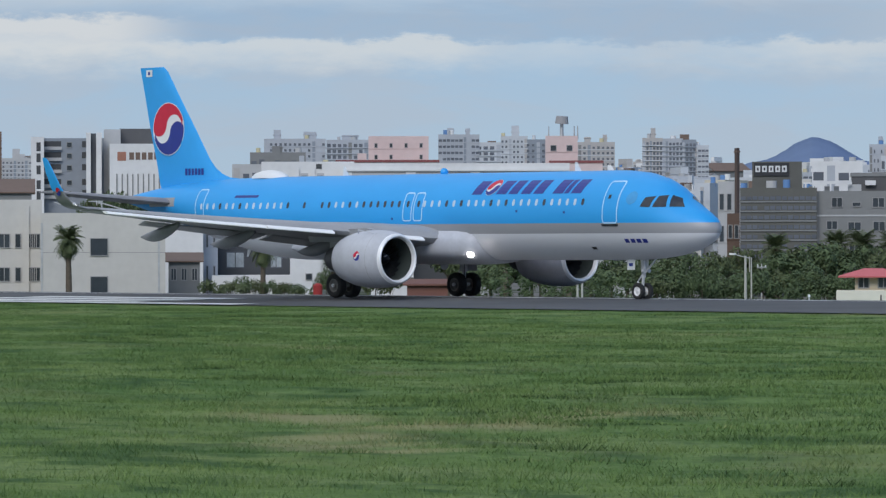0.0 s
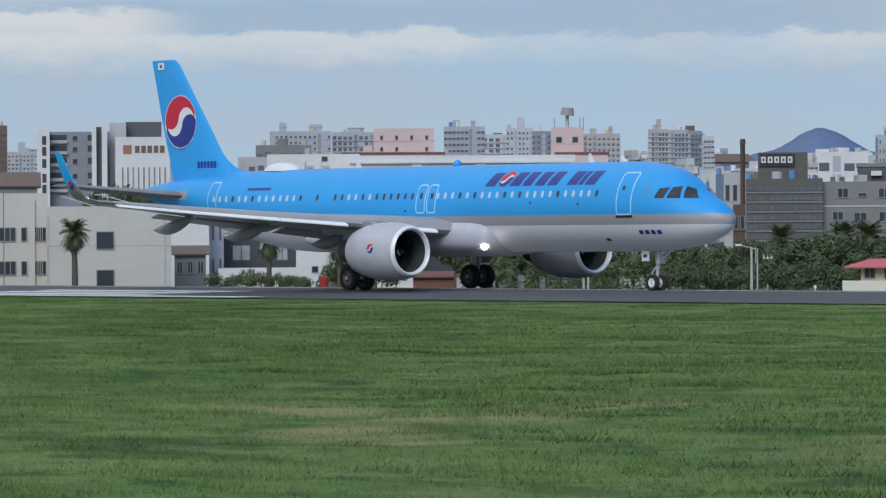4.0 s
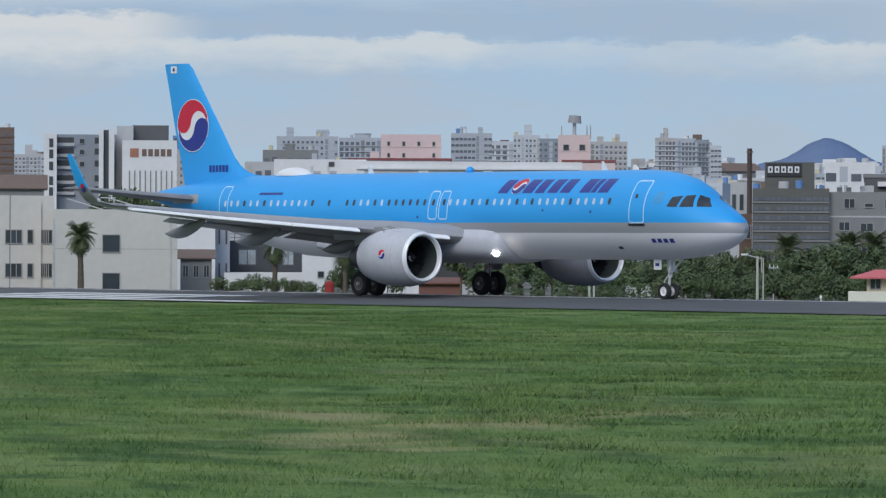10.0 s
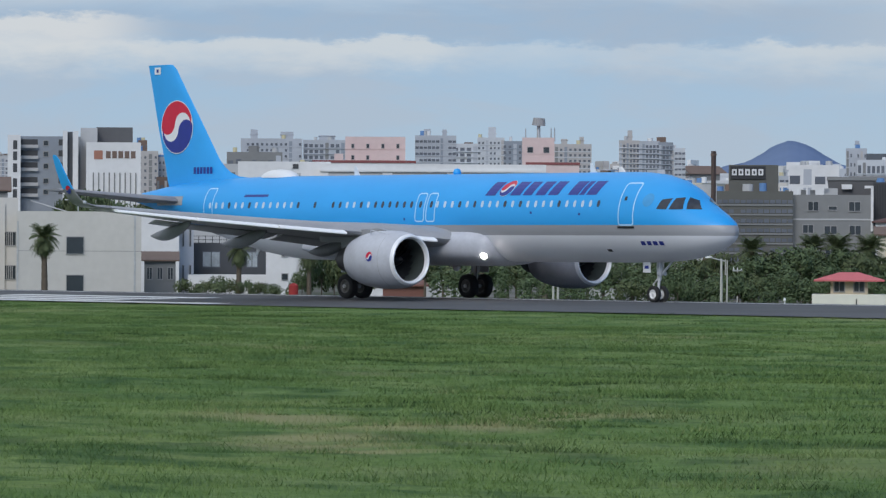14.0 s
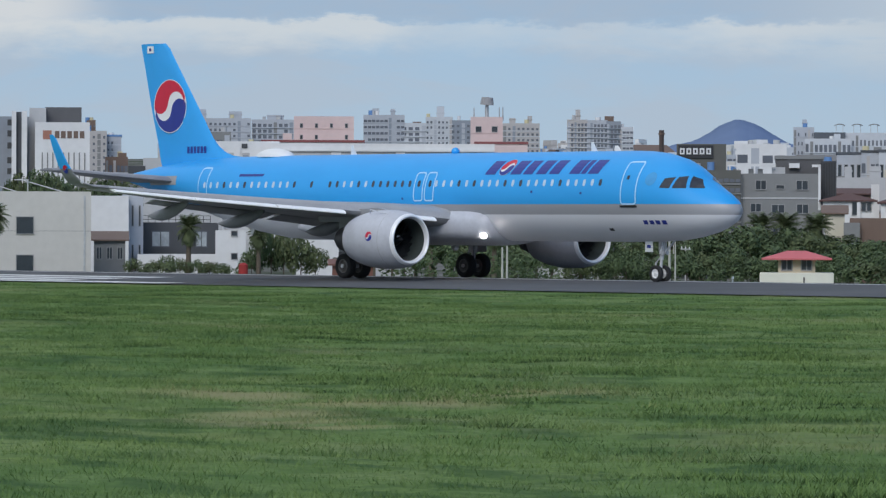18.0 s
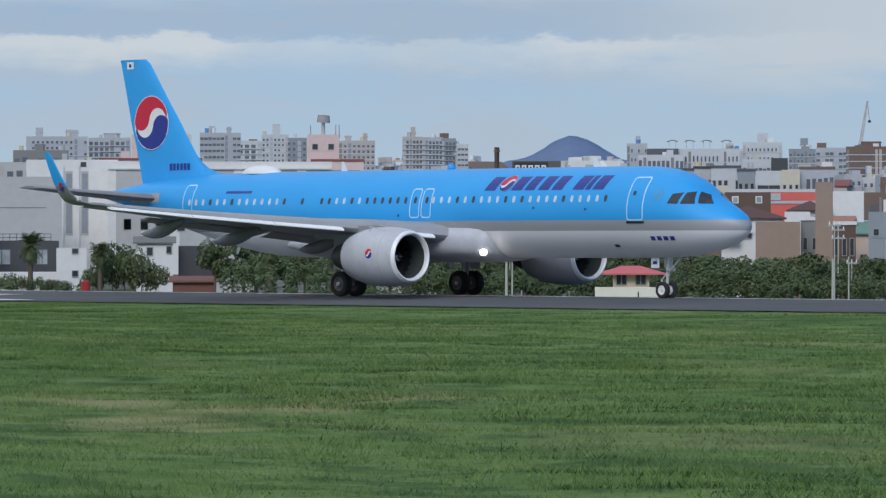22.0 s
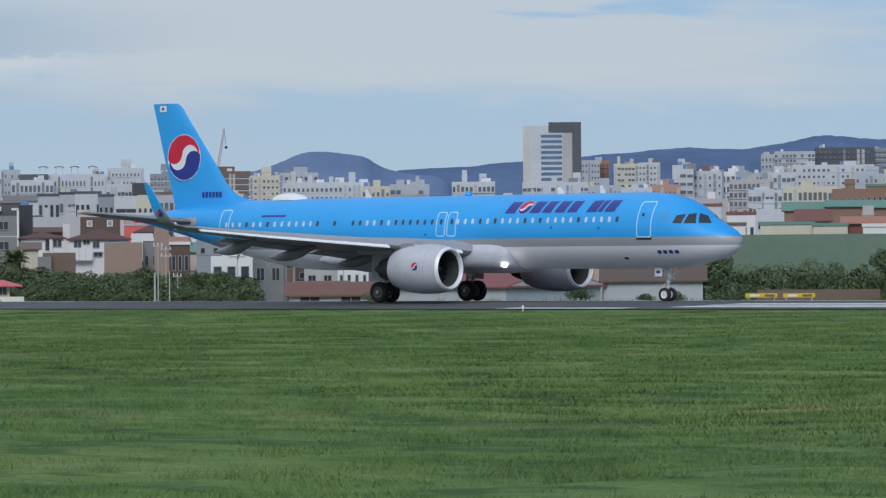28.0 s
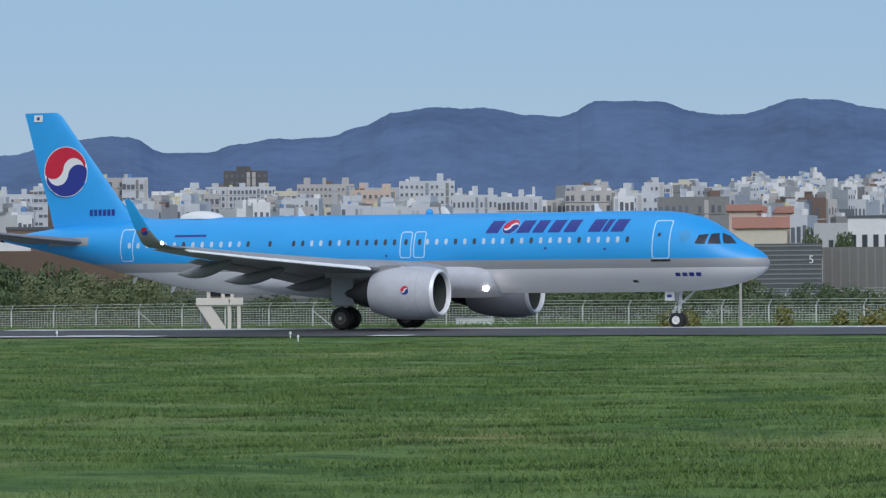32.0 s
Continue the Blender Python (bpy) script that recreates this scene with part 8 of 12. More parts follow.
block('town_block', 'white flat-roofed town block with small windows', -470.8, 793.2, 28.9, 4.0, 10, 8.4, 17.1, 'hazewhite', 3, 3, far=True, pent=0, win=(0.45, 0.4), group='town blocks')
block('town_block', 'pale grey flat-roofed town block with small windows', -589.8, 909.0, 17.4, 6.5, 10, 12.6, 21.8, 'hazegrey', 4, 3, far=True, pent=1, win=(0.45, 0.4), group='town blocks')
block('town_block', 'pale tan flat-roofed town block with small windows', -618.7, 910.2, 33.5, 4.5, 10, 13.1, 22.5, 'hazetan', 3, 3, far=True, pent=0, win=(0.45, 0.4), group='town blocks')
block('town_block', 'pale tan flat-roofed town block with small windows', -598.2, 993.9, 12.9, 6.0, 10, 14.6, 24.1, 'hazetan', 3, 3, far=True, pent=1, win=(0.45, 0.4), group='town blocks')
block('town_block', 'white flat-roofed town block with small windows', -594.6, 847.2, 12.6, 3.3, 10, 11.4, 20.7, 'white', 2, 3, far=True, pent=1, win=(0.45, 0.4), group='town blocks')
block('town_block', 'white flat-roofed town block with small windows', -569.1, 830.0, 42.1, 5.9, 10, 10.6, 19.9, 'hazewhite', 4, 3, far=True, pent=1, win=(0.45, 0.4), group='town blocks')
block('town_block', 'white flat-roofed town block with small windows', -506.9, 830.4, 19.9, 7.0, 10, 9.8, 19.3, 'hazewhite', 5, 3, far=True, pent=1, win=(0.45, 0.4), group='town blocks')
block('town_block', 'pale grey flat-roofed town block with small windows', -561.1, 852.6, 25.7, 6.9, 10, 11.0, 19.7, 'hazegrey', 5, 3, far=True, pent=1, win=(0.45, 0.4), group='town blocks')
block('town_block', 'pale grey flat-roofed town block with small windows', -652.0, 953.7, 21.3, 5.4, 10, 14.5, 24.4, 'hazegrey', 3, 3, far=True, pent=1, win=(0.45, 0.4), group='town blocks')
block('town_block', 'white flat-roofed town block with small windows', -341.1, 639.0, 51.0, 2.5, 10, 2.4, 13.3, 'white', 2, 2, far=True, pent=0, win=(0.45, 0.4), group='town blocks')
block('town_block', 'white flat-roofed town block with small windows', -414.2, 778.2, 29.4, 4.3, 10, 7.4, 17.0, 'white', 3, 3, far=True, pent=1, win=(0.45, 0.4), group='town blocks')
block('town_block', 'white flat-roofed town block with small windows', -358.4, 696.7, 20.2, 4.9, 10, 4.8, 14.9, 'hazewhite', 4, 3, far=True, pent=1, win=(0.45, 0.4), group='town blocks')
block('town_block', 'white flat-roofed town block with small windows', -353.6, 662.7, 46.6, 3.7, 10, 3.5, 14.2, 'hazewhite', 3, 3, far=True, pent=1, win=(0.45, 0.4), group='town blocks')
block('town_block', 'pale tan flat-roofed town block with small windows', -364.1, 679.5, 14.1, 2.6, 10, 4.3, 14.7, 'hazetan', 2, 3, far=True, pent=0, win=(0.45, 0.4), group='town blocks')
block('town_block', 'cream flat-roofed town block with small windows', -334.7, 644.3, 13.3, 5.2, 10, 2.4, 13.3, 'cream', 5, 2, far=True, pent=1, win=(0.45, 0.4), group='town blocks')
block('town_block', 'white flat-roofed town block with small windows', -355.3, 698.2, 31.4, 2.6, 10, 4.8, 15.0, 'hazewhite', 2, 3, far=True, pent=1, win=(0.45, 0.4), group='town blocks')
block('town_block', 'pale tan flat-roofed town block with small windows', -400.2, 749.1, 15.5, 2.9, 10, 6.5, 16.8, 'hazetan', 2, 3, far=True, pent=1, win=(0.45, 0.4), group='town blocks')
block('town_block', 'pale grey flat-roofed town block with small windows', -443.5, 748.7, 6.9, 3.1, 10, 7.1, 16.7, 'hazegrey', 2, 2, far=True, pent=1, win=(0.45, 0.4), group='town blocks')
block('town_block', 'white flat-roofed town block with small windows', -366.3, 725.2, 3.9, 5.4, 10, 5.6, 15.5, 'hazewhite', 4, 2, far=True, pent=1, win=(0.45, 0.4), group='town blocks')
block('town_block', 'white flat-roofed town block with small windows', -485.3, 988.1, 32.8, 7.6, 10, 13.1, 21.8, 'hazewhite', 5, 3, far=True, pent=0, win=(0.45, 0.4), group='town blocks')
block('town_block', 'pale tan flat-roofed town block with small windows', -374.5, 805.8, 10.3, 5.1, 10, 7.6, 17.4, 'hazetan', 4, 2, far=True, pent=1, win=(0.45, 0.4), group='town blocks')
block('town_block', 'white flat-roofed town block with small windows', -380.2, 892.2, 38.4, 3.7, 10, 9.7, 19.3, 'white', 2, 3, far=True, pent=0, win=(0.45, 0.4), group='town blocks')
block('town_block', 'cream flat-roofed town block with small windows', -551.1, 1031.7, 18.9, 6.4, 10, 14.9, 25.0, 'cream', 4, 3, far=True, pent=1, win=(0.45, 0.4), group='town blocks')
block('town_block', 'pale grey flat-roofed town block with small windows', -465.7, 1001.0, 15.0, 6.0, 10, 13.2, 22.5, 'hazegrey', 4, 3, far=True, pent=0, win=(0.45, 0.4), group='town blocks')
block('town_block', 'white flat-roofed town block with small windows', -444.2, 911.6, 0.7, 6.0, 10, 10.8, 20.3, 'hazewhite', 4, 3, far=True, pent=1, win=(0.45, 0.4), group='town blocks')
block('town_block', 'cream flat-roofed town block with small windows', -477.3, 991.0, 9.3, 5.5, 10, 13.1, 21.7, 'cream', 3, 3, far=True, pent=1, win=(0.45, 0.4), group='town blocks')
block('town_block', 'cream flat-roofed town block with small windows', -427.4, 870.7, 22.8, 3.3, 10, 9.7, 19.5, 'cream', 2, 3, far=True, pent=1, win=(0.45, 0.4), group='town blocks')
block('town_block', 'white flat-roofed town block with small windows', -358.1, 777.1, 38.1, 2.8, 10, 6.7, 16.1, 'hazewhite', 2, 2, far=True, pent=1, win=(0.45, 0.4), group='town blocks')
block('town_block', 'cream flat-roofed town block with small windows', -578.8, 1094.8, 9.3, 7.8, 10, 16.7, 25.7, 'cream', 4, 3, far=True, pent=0, win=(0.45, 0.4), group='town blocks')
block('town_block', 'pale grey flat-roofed town block with small windows', -461.6, 1105.2, 11.7, 7.3, 10, 15.6, 24.6, 'hazegrey', 4, 3, far=True, pent=0, win=(0.45, 0.4), group='town blocks')
block('town_block', 'pale tan flat-roofed town block with small windows', -374.3, 819.6, 36.9, 5.5, 10, 7.9, 17.1, 'hazetan', 4, 2, far=True, pent=0, win=(0.45, 0.4), group='town blocks')
block('town_block', 'white flat-roofed town block with small windows', -554.2, 1112.9, 26.2, 7.1, 10, 16.8, 25.9, 'hazewhite', 4, 3, far=True, pent=1, win=(0.45, 0.4), group='town blocks')
block('town_block', 'white flat-roofed town block with small windows', -477.2, 928.4, 11.7, 4.4, 10, 11.6, 21.4, 'hazewhite', 3, 3, far=True, pent=1, win=(0.45, 0.4), group='town blocks')
block('town_block', 'white flat-roofed town block with small windows', -521.0, 1003.5, 41.6, 7.9, 10, 13.9, 22.5, 'hazewhite', 5, 3, far=True, pent=1, win=(0.45, 0.4), group='town blocks')
block('town_block', 'cream flat-roofed town block with small windows', -515.7, 981.9, 24.9, 5.9, 10, 13.3, 22.9, 'cream', 4, 3, far=True, pent=1, win=(0.45, 0.4), group='town blocks')
block('town_block', 'white flat-roofed town block with small windows', -358.7, 762.7, 42.5, 5.7, 10, 6.4, 15.8, 'white', 5, 2, far=True, pent=1, win=(0.45, 0.4), group='town blocks')
block('town_block', 'white flat-roofed town block with small windows', -518.1, 1176.6, 15.0, 5.4, 10, 17.9, 26.3, 'hazewhite', 3, 3, far=True, pent=0, win=(0.45, 0.4), group='town blocks')
block('town_block', 'cream flat-roofed town block with small windows', -506.4, 1046.3, 26.2, 4.5, 10, 14.7, 24.5, 'cream', 2, 3, far=True, pent=1, win=(0.45, 0.4), group='town blocks')
block('town_block', 'white flat-roofed town block with small windows', -453.3, 984.0, 36.0, 7.8, 10, 12.6, 21.4, 'hazewhite', 5, 3, far=True, pent=1, win=(0.45, 0.4), group='town blocks')
block('town_block', 'pale tan flat-roofed town block with small windows', -519.0, 968.8, 20.9, 4.1, 10, 13.0, 22.6, 'hazetan', 2, 3, far=True, pent=0, win=(0.45, 0.4), group='town blocks')
block('town_block', 'white flat-roofed town block with small windows', -461.7, 939.5, 29.1, 4.3, 10, 11.7, 22.2, 'hazewhite', 3, 2, far=True, pent=1, win=(0.45, 0.4), group='town blocks')
block('town_block', 'pale tan flat-roofed town block with small windows', -389.4, 784.0, 7.5, 4.1, 10, 7.2, 17.4, 'hazetan', 3, 2, far=True, pent=1, win=(0.45, 0.4), group='town blocks')
block('town_block', 'white flat-roofed town block with small windows', -334.0, 769.7, 33.3, 4.3, 10, 6.3, 15.8, 'hazewhite', 3, 2, far=True, pent=1, win=(0.45, 0.4), group='town blocks')
block('town_block', 'pale grey flat-roofed town block with small windows', -503.3, 1016.4, 41.5, 6.6, 10, 13.9, 23.2, 'hazegrey', 4, 2, far=True, pent=0, win=(0.45, 0.4), group='town blocks')
block('town_block', 'pale tan flat-roofed town block with small windows', -511.1, 1022.1, 23.3, 7.5, 10, 14.2, 23.7, 'hazetan', 4, 2, far=True, pent=1, win=(0.45, 0.4), group='town blocks')
block('town_block', 'pale tan flat-roofed town block with small windows', -442.2, 1057.8, -1.4, 4.8, 10, 14.3, 24.1, 'hazetan', 3, 3, far=True, pent=0, win=(0.45, 0.4), group='town blocks')
block('town_block', 'pale tan flat-roofed town block with small windows', -473.1, 989.8, 32.9, 3.7, 10, 13.0, 23.4, 'hazetan', 2, 3, far=True, pent=0, win=(0.45, 0.4), group='town blocks')
block('town_block', 'white flat-roofed town block with small windows', -453.0, 923.7, 21.4, 4.1, 10, 11.2, 21.0, 'white', 2, 2, far=True, pent=1, win=(0.45, 0.4), group='town blocks')
block('town_block', 'white flat-roofed town block with small windows', -397.0, 814.0, 39.6, 4.0, 10, 8.0, 18.7, 'white', 3, 2, far=True, pent=1, win=(0.45, 0.4), group='town blocks')
block('town_block', 'white flat-roofed town block with small windows', -388.6, 877.7, 35.5, 4.5, 10, 9.4, 18.5, 'hazewhite', 3, 2, far=True, pent=1, win=(0.45, 0.4), group='town blocks')
block('town_block', 'white flat-roofed town block with small windows', -390.3, 800.0, 17.2, 6.5, 10, 7.6, 17.6, 'hazewhite', 5, 2, far=True, pent=1, win=(0.45, 0.4), group='town blocks')
block('town_block', 'white flat-roofed town block with small windows', -329.1, 827.2, 23.9, 6.3, 10, 7.6, 17.8, 'white', 5, 2, far=True, pent=1, win=(0.45, 0.4), group='town blocks')
block('town_block', 'white flat-roofed town block with small windows', -457.8, 1081.0, 1.8, 8.2, 10, 15.0, 24.4, 'hazewhite', 5, 3, far=True, pent=1, win=(0.45, 0.4), group='town blocks')
block('town_block', 'white flat-roofed town block with small windows', -398.6, 784.7, 38.7, 3.7, 10, 7.3, 17.3, 'hazewhite', 3, 2, far=True, pent=1, win=(0.45, 0.4), group='town blocks')
block('town_block', 'cream flat-roofed town block with small windows', -447.2, 923.5, 31.9, 4.9, 10, 11.1, 21.1, 'cream', 3, 2, far=True, pent=1, win=(0.45, 0.4), group='town blocks')
block('town_block', 'pale tan flat-roofed town block with small windows', -363.3, 931.1, 30.8, 6.7, 10, 10.4, 19.6, 'hazetan', 4, 2, far=True, pent=0, win=(0.45, 0.4), group='town blocks')
block('town_block', 'white flat-roofed town block with small windows', -419.3, 922.7, 18.6, 6.3, 10, 10.8, 20.7, 'hazewhite', 4, 2, far=True, pent=1, win=(0.45, 0.4), group='town blocks')
block('town_block', 'white flat-roofed town block with small windows', -377.6, 754.2, 32.1, 5.9, 10, 6.4, 17.4, 'hazewhite', 5, 2, far=True, pent=0, win=(0.45, 0.4), group='town blocks')
block('town_block', 'white flat-roofed town block with small windows', -338.0, 721.7, 31.7, 3.0, 10, 5.2, 16.2, 'white', 2, 2, far=True, pent=0, win=(0.45, 0.4), group='town blocks')
block('town_block', 'white flat-roofed town block with small windows', -317.8, 746.6, 7.5, 5.1, 10, 5.6, 15.6, 'hazewhite', 4, 2, far=True, pent=1, win=(0.45, 0.4), group='town blocks')
block('town_block', 'pale grey flat-roofed town block with small windows', -462.8, 1327.0, -0.7, 4.8, 10, 20.9, 30.1, 'hazegrey', 2, 3, far=True, pent=0, win=(0.45, 0.4), group='town blocks')
block('town_block', 'cream flat-roofed town block with small windows', -513.0, 1360.9, 27.1, 4.8, 10, 21.3, 31.8, 'cream', 2, 3, far=True, pent=1, win=(0.45, 0.4), group='town blocks')
block('town_block', 'white flat-roofed town block with small windows', -328.2, 906.8, 4.7, 5.0, 10, 9.5, 19.5, 'white', 3, 2, far=True, pent=1, win=(0.45, 0.4), group='town blocks')
block('town_block', 'white flat-roofed town block with small windows', -383.1, 1026.2, 30.9, 4.7, 10, 12.9, 22.4, 'hazewhite', 3, 3, far=True, pent=1, win=(0.45, 0.4), group='town blocks')
block('town_block', 'white flat-roofed town block with small windows', -410.2, 1176.4, 24.8, 7.9, 10, 16.9, 26.7, 'hazewhite', 4, 3, far=True, pent=0, win=(0.45, 0.4), group='town blocks')
block('town_block', 'pale grey flat-roofed town block with small windows', -399.0, 1127.4, 29.4, 3.9, 10, 15.6, 26.2, 'hazegrey', 2, 3, far=True, pent=1, win=(0.45, 0.4), group='town blocks')
block('town_block', 'white flat-roofed town block with small windows', -470.5, 1298.9, 3.1, 8.4, 10, 20.4, 30.3, 'hazewhite', 4, 3, far=True, pent=0, win=(0.45, 0.4), group='town blocks')
block('town_block', 'white flat-roofed town block with small windows', -456.8, 1254.5, 19.3, 5.8, 10, 19.2, 30.1, 'hazewhite', 3, 3, far=True, pent=1, win=(0.45, 0.4), group='town blocks')
block('town_block', 'cream flat-roofed town block with small windows', -492.0, 1379.9, 20.1, 9.6, 10, 21.4, 32.5, 'cream', 4, 3, far=True, pent=1, win=(0.45, 0.4), group='town blocks')
block('town_block', 'pale grey flat-roofed town block with small windows', -333.7, 957.0, 2.1, 4.4, 10, 10.8, 20.7, 'hazegrey', 3, 3, far=True, pent=1, win=(0.45, 0.4), group='town blocks')
block('town_block', 'white flat-roofed town block with small windows', -493.2, 1394.8, 25.6, 7.7, 10, 21.5, 32.9, 'hazewhite', 3, 3, far=True, pent=1, win=(0.45, 0.4), group='town blocks')
block('town_block', 'pale grey flat-roofed town block with small windows', -506.3, 1326.7, 40.0, 9.9, 10, 21.0, 31.2, 'hazegrey', 5, 3, far=True, pent=0, win=(0.45, 0.4), group='town blocks')
block('town_block', 'white flat-roofed town block with small windows', -397.6, 1070.2, 14.0, 5.1, 10, 14.1, 24.2, 'hazewhite', 3, 3, far=True, pent=1, win=(0.45, 0.4), group='town blocks')
block('town_block', 'cream flat-roofed town block with small windows', -424.5, 1126.4, 25.6, 6.1, 10, 15.8, 25.4, 'cream', 3, 3, far=True, pent=0, win=(0.45, 0.4), group='town blocks')
block('town_block', 'white flat-roofed town block with small windows', -342.3, 916.1, 22.8, 4.4, 10, 9.9, 19.9, 'white', 3, 2, far=True, pent=1, win=(0.45, 0.4), group='town blocks')
block('town_block', 'white flat-roofed town block with small windows', -477.9, 1261.4, 12.1, 6.7, 10, 19.5, 29.6, 'hazewhite', 3, 3, far=True, pent=1, win=(0.45, 0.4), group='town blocks')
block('town_block', 'pale tan flat-roofed town block with small windows', -267.5, 878.7, 32.9, 1.9, 10, 8.3, 19.0, 'hazetan', 2, 3, far=True, pent=1, win=(0.45, 0.4), group='town blocks')
block('town_block', 'white flat-roofed town block with small windows', -308.7, 906.8, 10.8, 1.8, 10, 9.4, 20.3, 'hazewhite', 2, 3, far=True, pent=0, win=(0.45, 0.4), group='town blocks')
block('town_block', 'white flat-roofed town block with small windows', -458.6, 1393.6, 1.2, 2.9, 10, 21.4, 34.3, 'hazewhite', 2, 3, far=True, pent=1, win=(0.45, 0.4), group='town blocks')
block('town_block', 'pale tan flat-roofed town block with small windows', -474.7, 1394.7, 8.4, 3.5, 10, 21.4, 34.5, 'hazetan', 2, 3, far=True, pent=1, win=(0.45, 0.4), group='town blocks')
block('town_block', 'white flat-roofed town block with small windows', -276.1, 813.9, 16.5, 2.5, 10, 6.8, 18.0, 'white', 2, 3, far=True, pent=0, win=(0.45, 0.4), group='town blocks')
block('town_block', 'pale tan flat-roofed town block with small windows', -394.0, 1207.3, 7.6, 4.1, 10, 17.5, 28.6, 'hazetan', 2, 3, far=True, pent=0, win=(0.45, 0.4), group='town blocks')
block('town_block', 'white flat-roofed town block with small windows', -344.0, 1011.0, 28.5, 3.0, 10, 12.2, 22.6, 'white', 2, 3, far=True, pent=1, win=(0.45, 0.4), group='town blocks')
block('town_block', 'pale tan flat-roofed town block with small windows', -280.4, 901.9, 26.9, 2.3, 10, 9.0, 19.1, 'hazetan', 2, 3, far=True, pent=0, win=(0.45, 0.4), group='town blocks')
block('town_block', 'pale tan flat-roofed town block with small windows', -329.5, 1051.8, 27.1, 3.2, 10, 13.1, 23.9, 'hazetan', 2, 3, far=True, pent=1, win=(0.45, 0.4), group='town blocks')
block('town_block', 'white flat-roofed town block with small windows', -406.6, 1217.3, 17.3, 3.1, 10, 17.8, 29.7, 'white', 2, 3, far=True, pent=0, win=(0.45, 0.4), group='town blocks')
block('town_block', 'white flat-roofed town block with small windows', -378.1, 1198.9, 36.9, 3.0, 10, 17.1, 27.3, 'white', 2, 3, far=True, pent=1, win=(0.45, 0.4), group='town blocks')
block('town_block', 'white flat-roofed town block with small windows', -332.2, 1077.3, 4.4, 2.7, 10, 13.8, 23.5, 'hazewhite', 2, 3, far=True, pent=0, win=(0.45, 0.4), group='town blocks')
block('town_block', 'white flat-roofed town block with small windows', -461.4, 1367.3, 35.7, 4.6, 10, 21.2, 34.1, 'hazewhite', 2, 3, far=True, pent=1, win=(0.45, 0.4), group='town blocks')
block('town_block', 'white flat-roofed town block with small windows', -348.3, 1088.7, 18.5, 3.5, 10, 14.2, 24.6, 'hazewhite', 2, 3, far=True, pent=1, win=(0.45, 0.4), group='town blocks')
block('town_block', 'white flat-roofed town block with small windows', -435.8, 1411.9, 30.0, 3.7, 10, 21.5, 35.6, 'hazewhite', 2, 3, far=True, pent=0, win=(0.45, 0.4), group='town blocks')
block('town_block', 'white flat-roofed town block with small windows', -364.7, 1175.5, 11.9, 3.5, 10, 16.5, 27.6, 'white', 2, 3, far=True, pent=0, win=(0.45, 0.4), group='town blocks')
block('town_block', 'white flat-roofed town block with small windows', -397.0, 1158.5, 6.9, 4.2, 10, 16.3, 27.1, 'hazewhite', 2, 3, far=True, pent=0, win=(0.45, 0.4), group='town blocks')
block('town_block', 'white flat-roofed town block with small windows', -455.5, 1378.8, 16.1, 3.5, 10, 21.3, 33.3, 'white', 2, 3, far=True, pent=0, win=(0.45, 0.4), group='town blocks')
block('town_block', 'white flat-roofed town block with small windows', -434.3, 1279.6, 25.6, 4.3, 10, 19.6, 30.9, 'white', 2, 3, far=True, pent=1, win=(0.45, 0.4), group='town blocks')
block('town_block', 'white flat-roofed town block with small windows', -328.9, 978.0, 16.6, 3.7, 10, 11.3, 21.7, 'white', 2, 3, far=True, pent=1, win=(0.45, 0.4), group='town blocks')
block('town_block', 'white flat-roofed town block with small windows', -391.9, 1271.3, 5.2, 3.9, 10, 19.0, 30.2, 'white', 2, 3, far=True, pent=1, win=(0.45, 0.4), group='town blocks')
block('town_block', 'pale tan flat-roofed town block with small windows', -375.3, 1202.4, 32.0, 4.5, 10, 17.2, 28.1, 'hazetan', 2, 3, far=True, pent=1, win=(0.45, 0.4), group='town blocks')
block('town_block', 'pale tan flat-roofed town block with small windows', -355.6, 1062.3, -2.6, 2.5, 10, 13.6, 24.4, 'hazetan', 2, 3, far=True, pent=1, win=(0.45, 0.4), group='town blocks')
block('town_block', 'white flat-roofed town block with small windows', -339.2, 998.1, 38.7, 2.3, 10, 11.9, 23.2, 'hazewhite', 2, 3, far=True, pent=0, win=(0.45, 0.4), group='town blocks')
block('town_block', 'white flat-roofed town block with small windows', -363.5, 1135.4, 40.0, 2.7, 10, 15.5, 25.9, 'white', 2, 3, far=True, pent=1, win=(0.45, 0.4), group='town blocks')
block('town_block', 'white flat-roofed town block with small windows', -374.8, 1128.9, 31.9, 3.4, 10, 15.4, 25.6, 'white', 2, 3, far=True, pent=1, win=(0.45, 0.4), group='town blocks')
block('town_block', 'white flat-roofed town block with small windows', -314.2, 1018.8, 36.4, 2.1, 10, 12.2, 22.5, 'hazewhite', 2, 3, far=True, pent=1, win=(0.45, 0.4), group='town blocks')
block('town_block', 'pale tan flat-roofed town block with small windows', -403.5, 1356.8, 33.3, 2.5, 10, 21.0, 32.6, 'hazetan', 2, 3, far=True, pent=0, win=(0.45, 0.4), group='town blocks')
block('town_block', 'pale tan flat-roofed town block with small windows', -259.1, 798.6, 36.7, 1.7, 10, 6.3, 16.6, 'hazetan', 2, 2, far=True, pent=1, win=(0.45, 0.4), group='town blocks')
block('town_block', 'white flat-roofed town block with small windows', -438.8, 1291.0, -3.6, 3.3, 10, 19.9, 31.7, 'hazewhite', 2, 3, far=True, pent=1, win=(0.45, 0.4), group='town blocks')
block('town_block', 'white flat-roofed town block with small windows', -277.6, 915.8, 34.6, 2.9, 10, 9.3, 20.2, 'hazewhite', 2, 3, far=True, pent=0, win=(0.45, 0.4), group='town blocks')
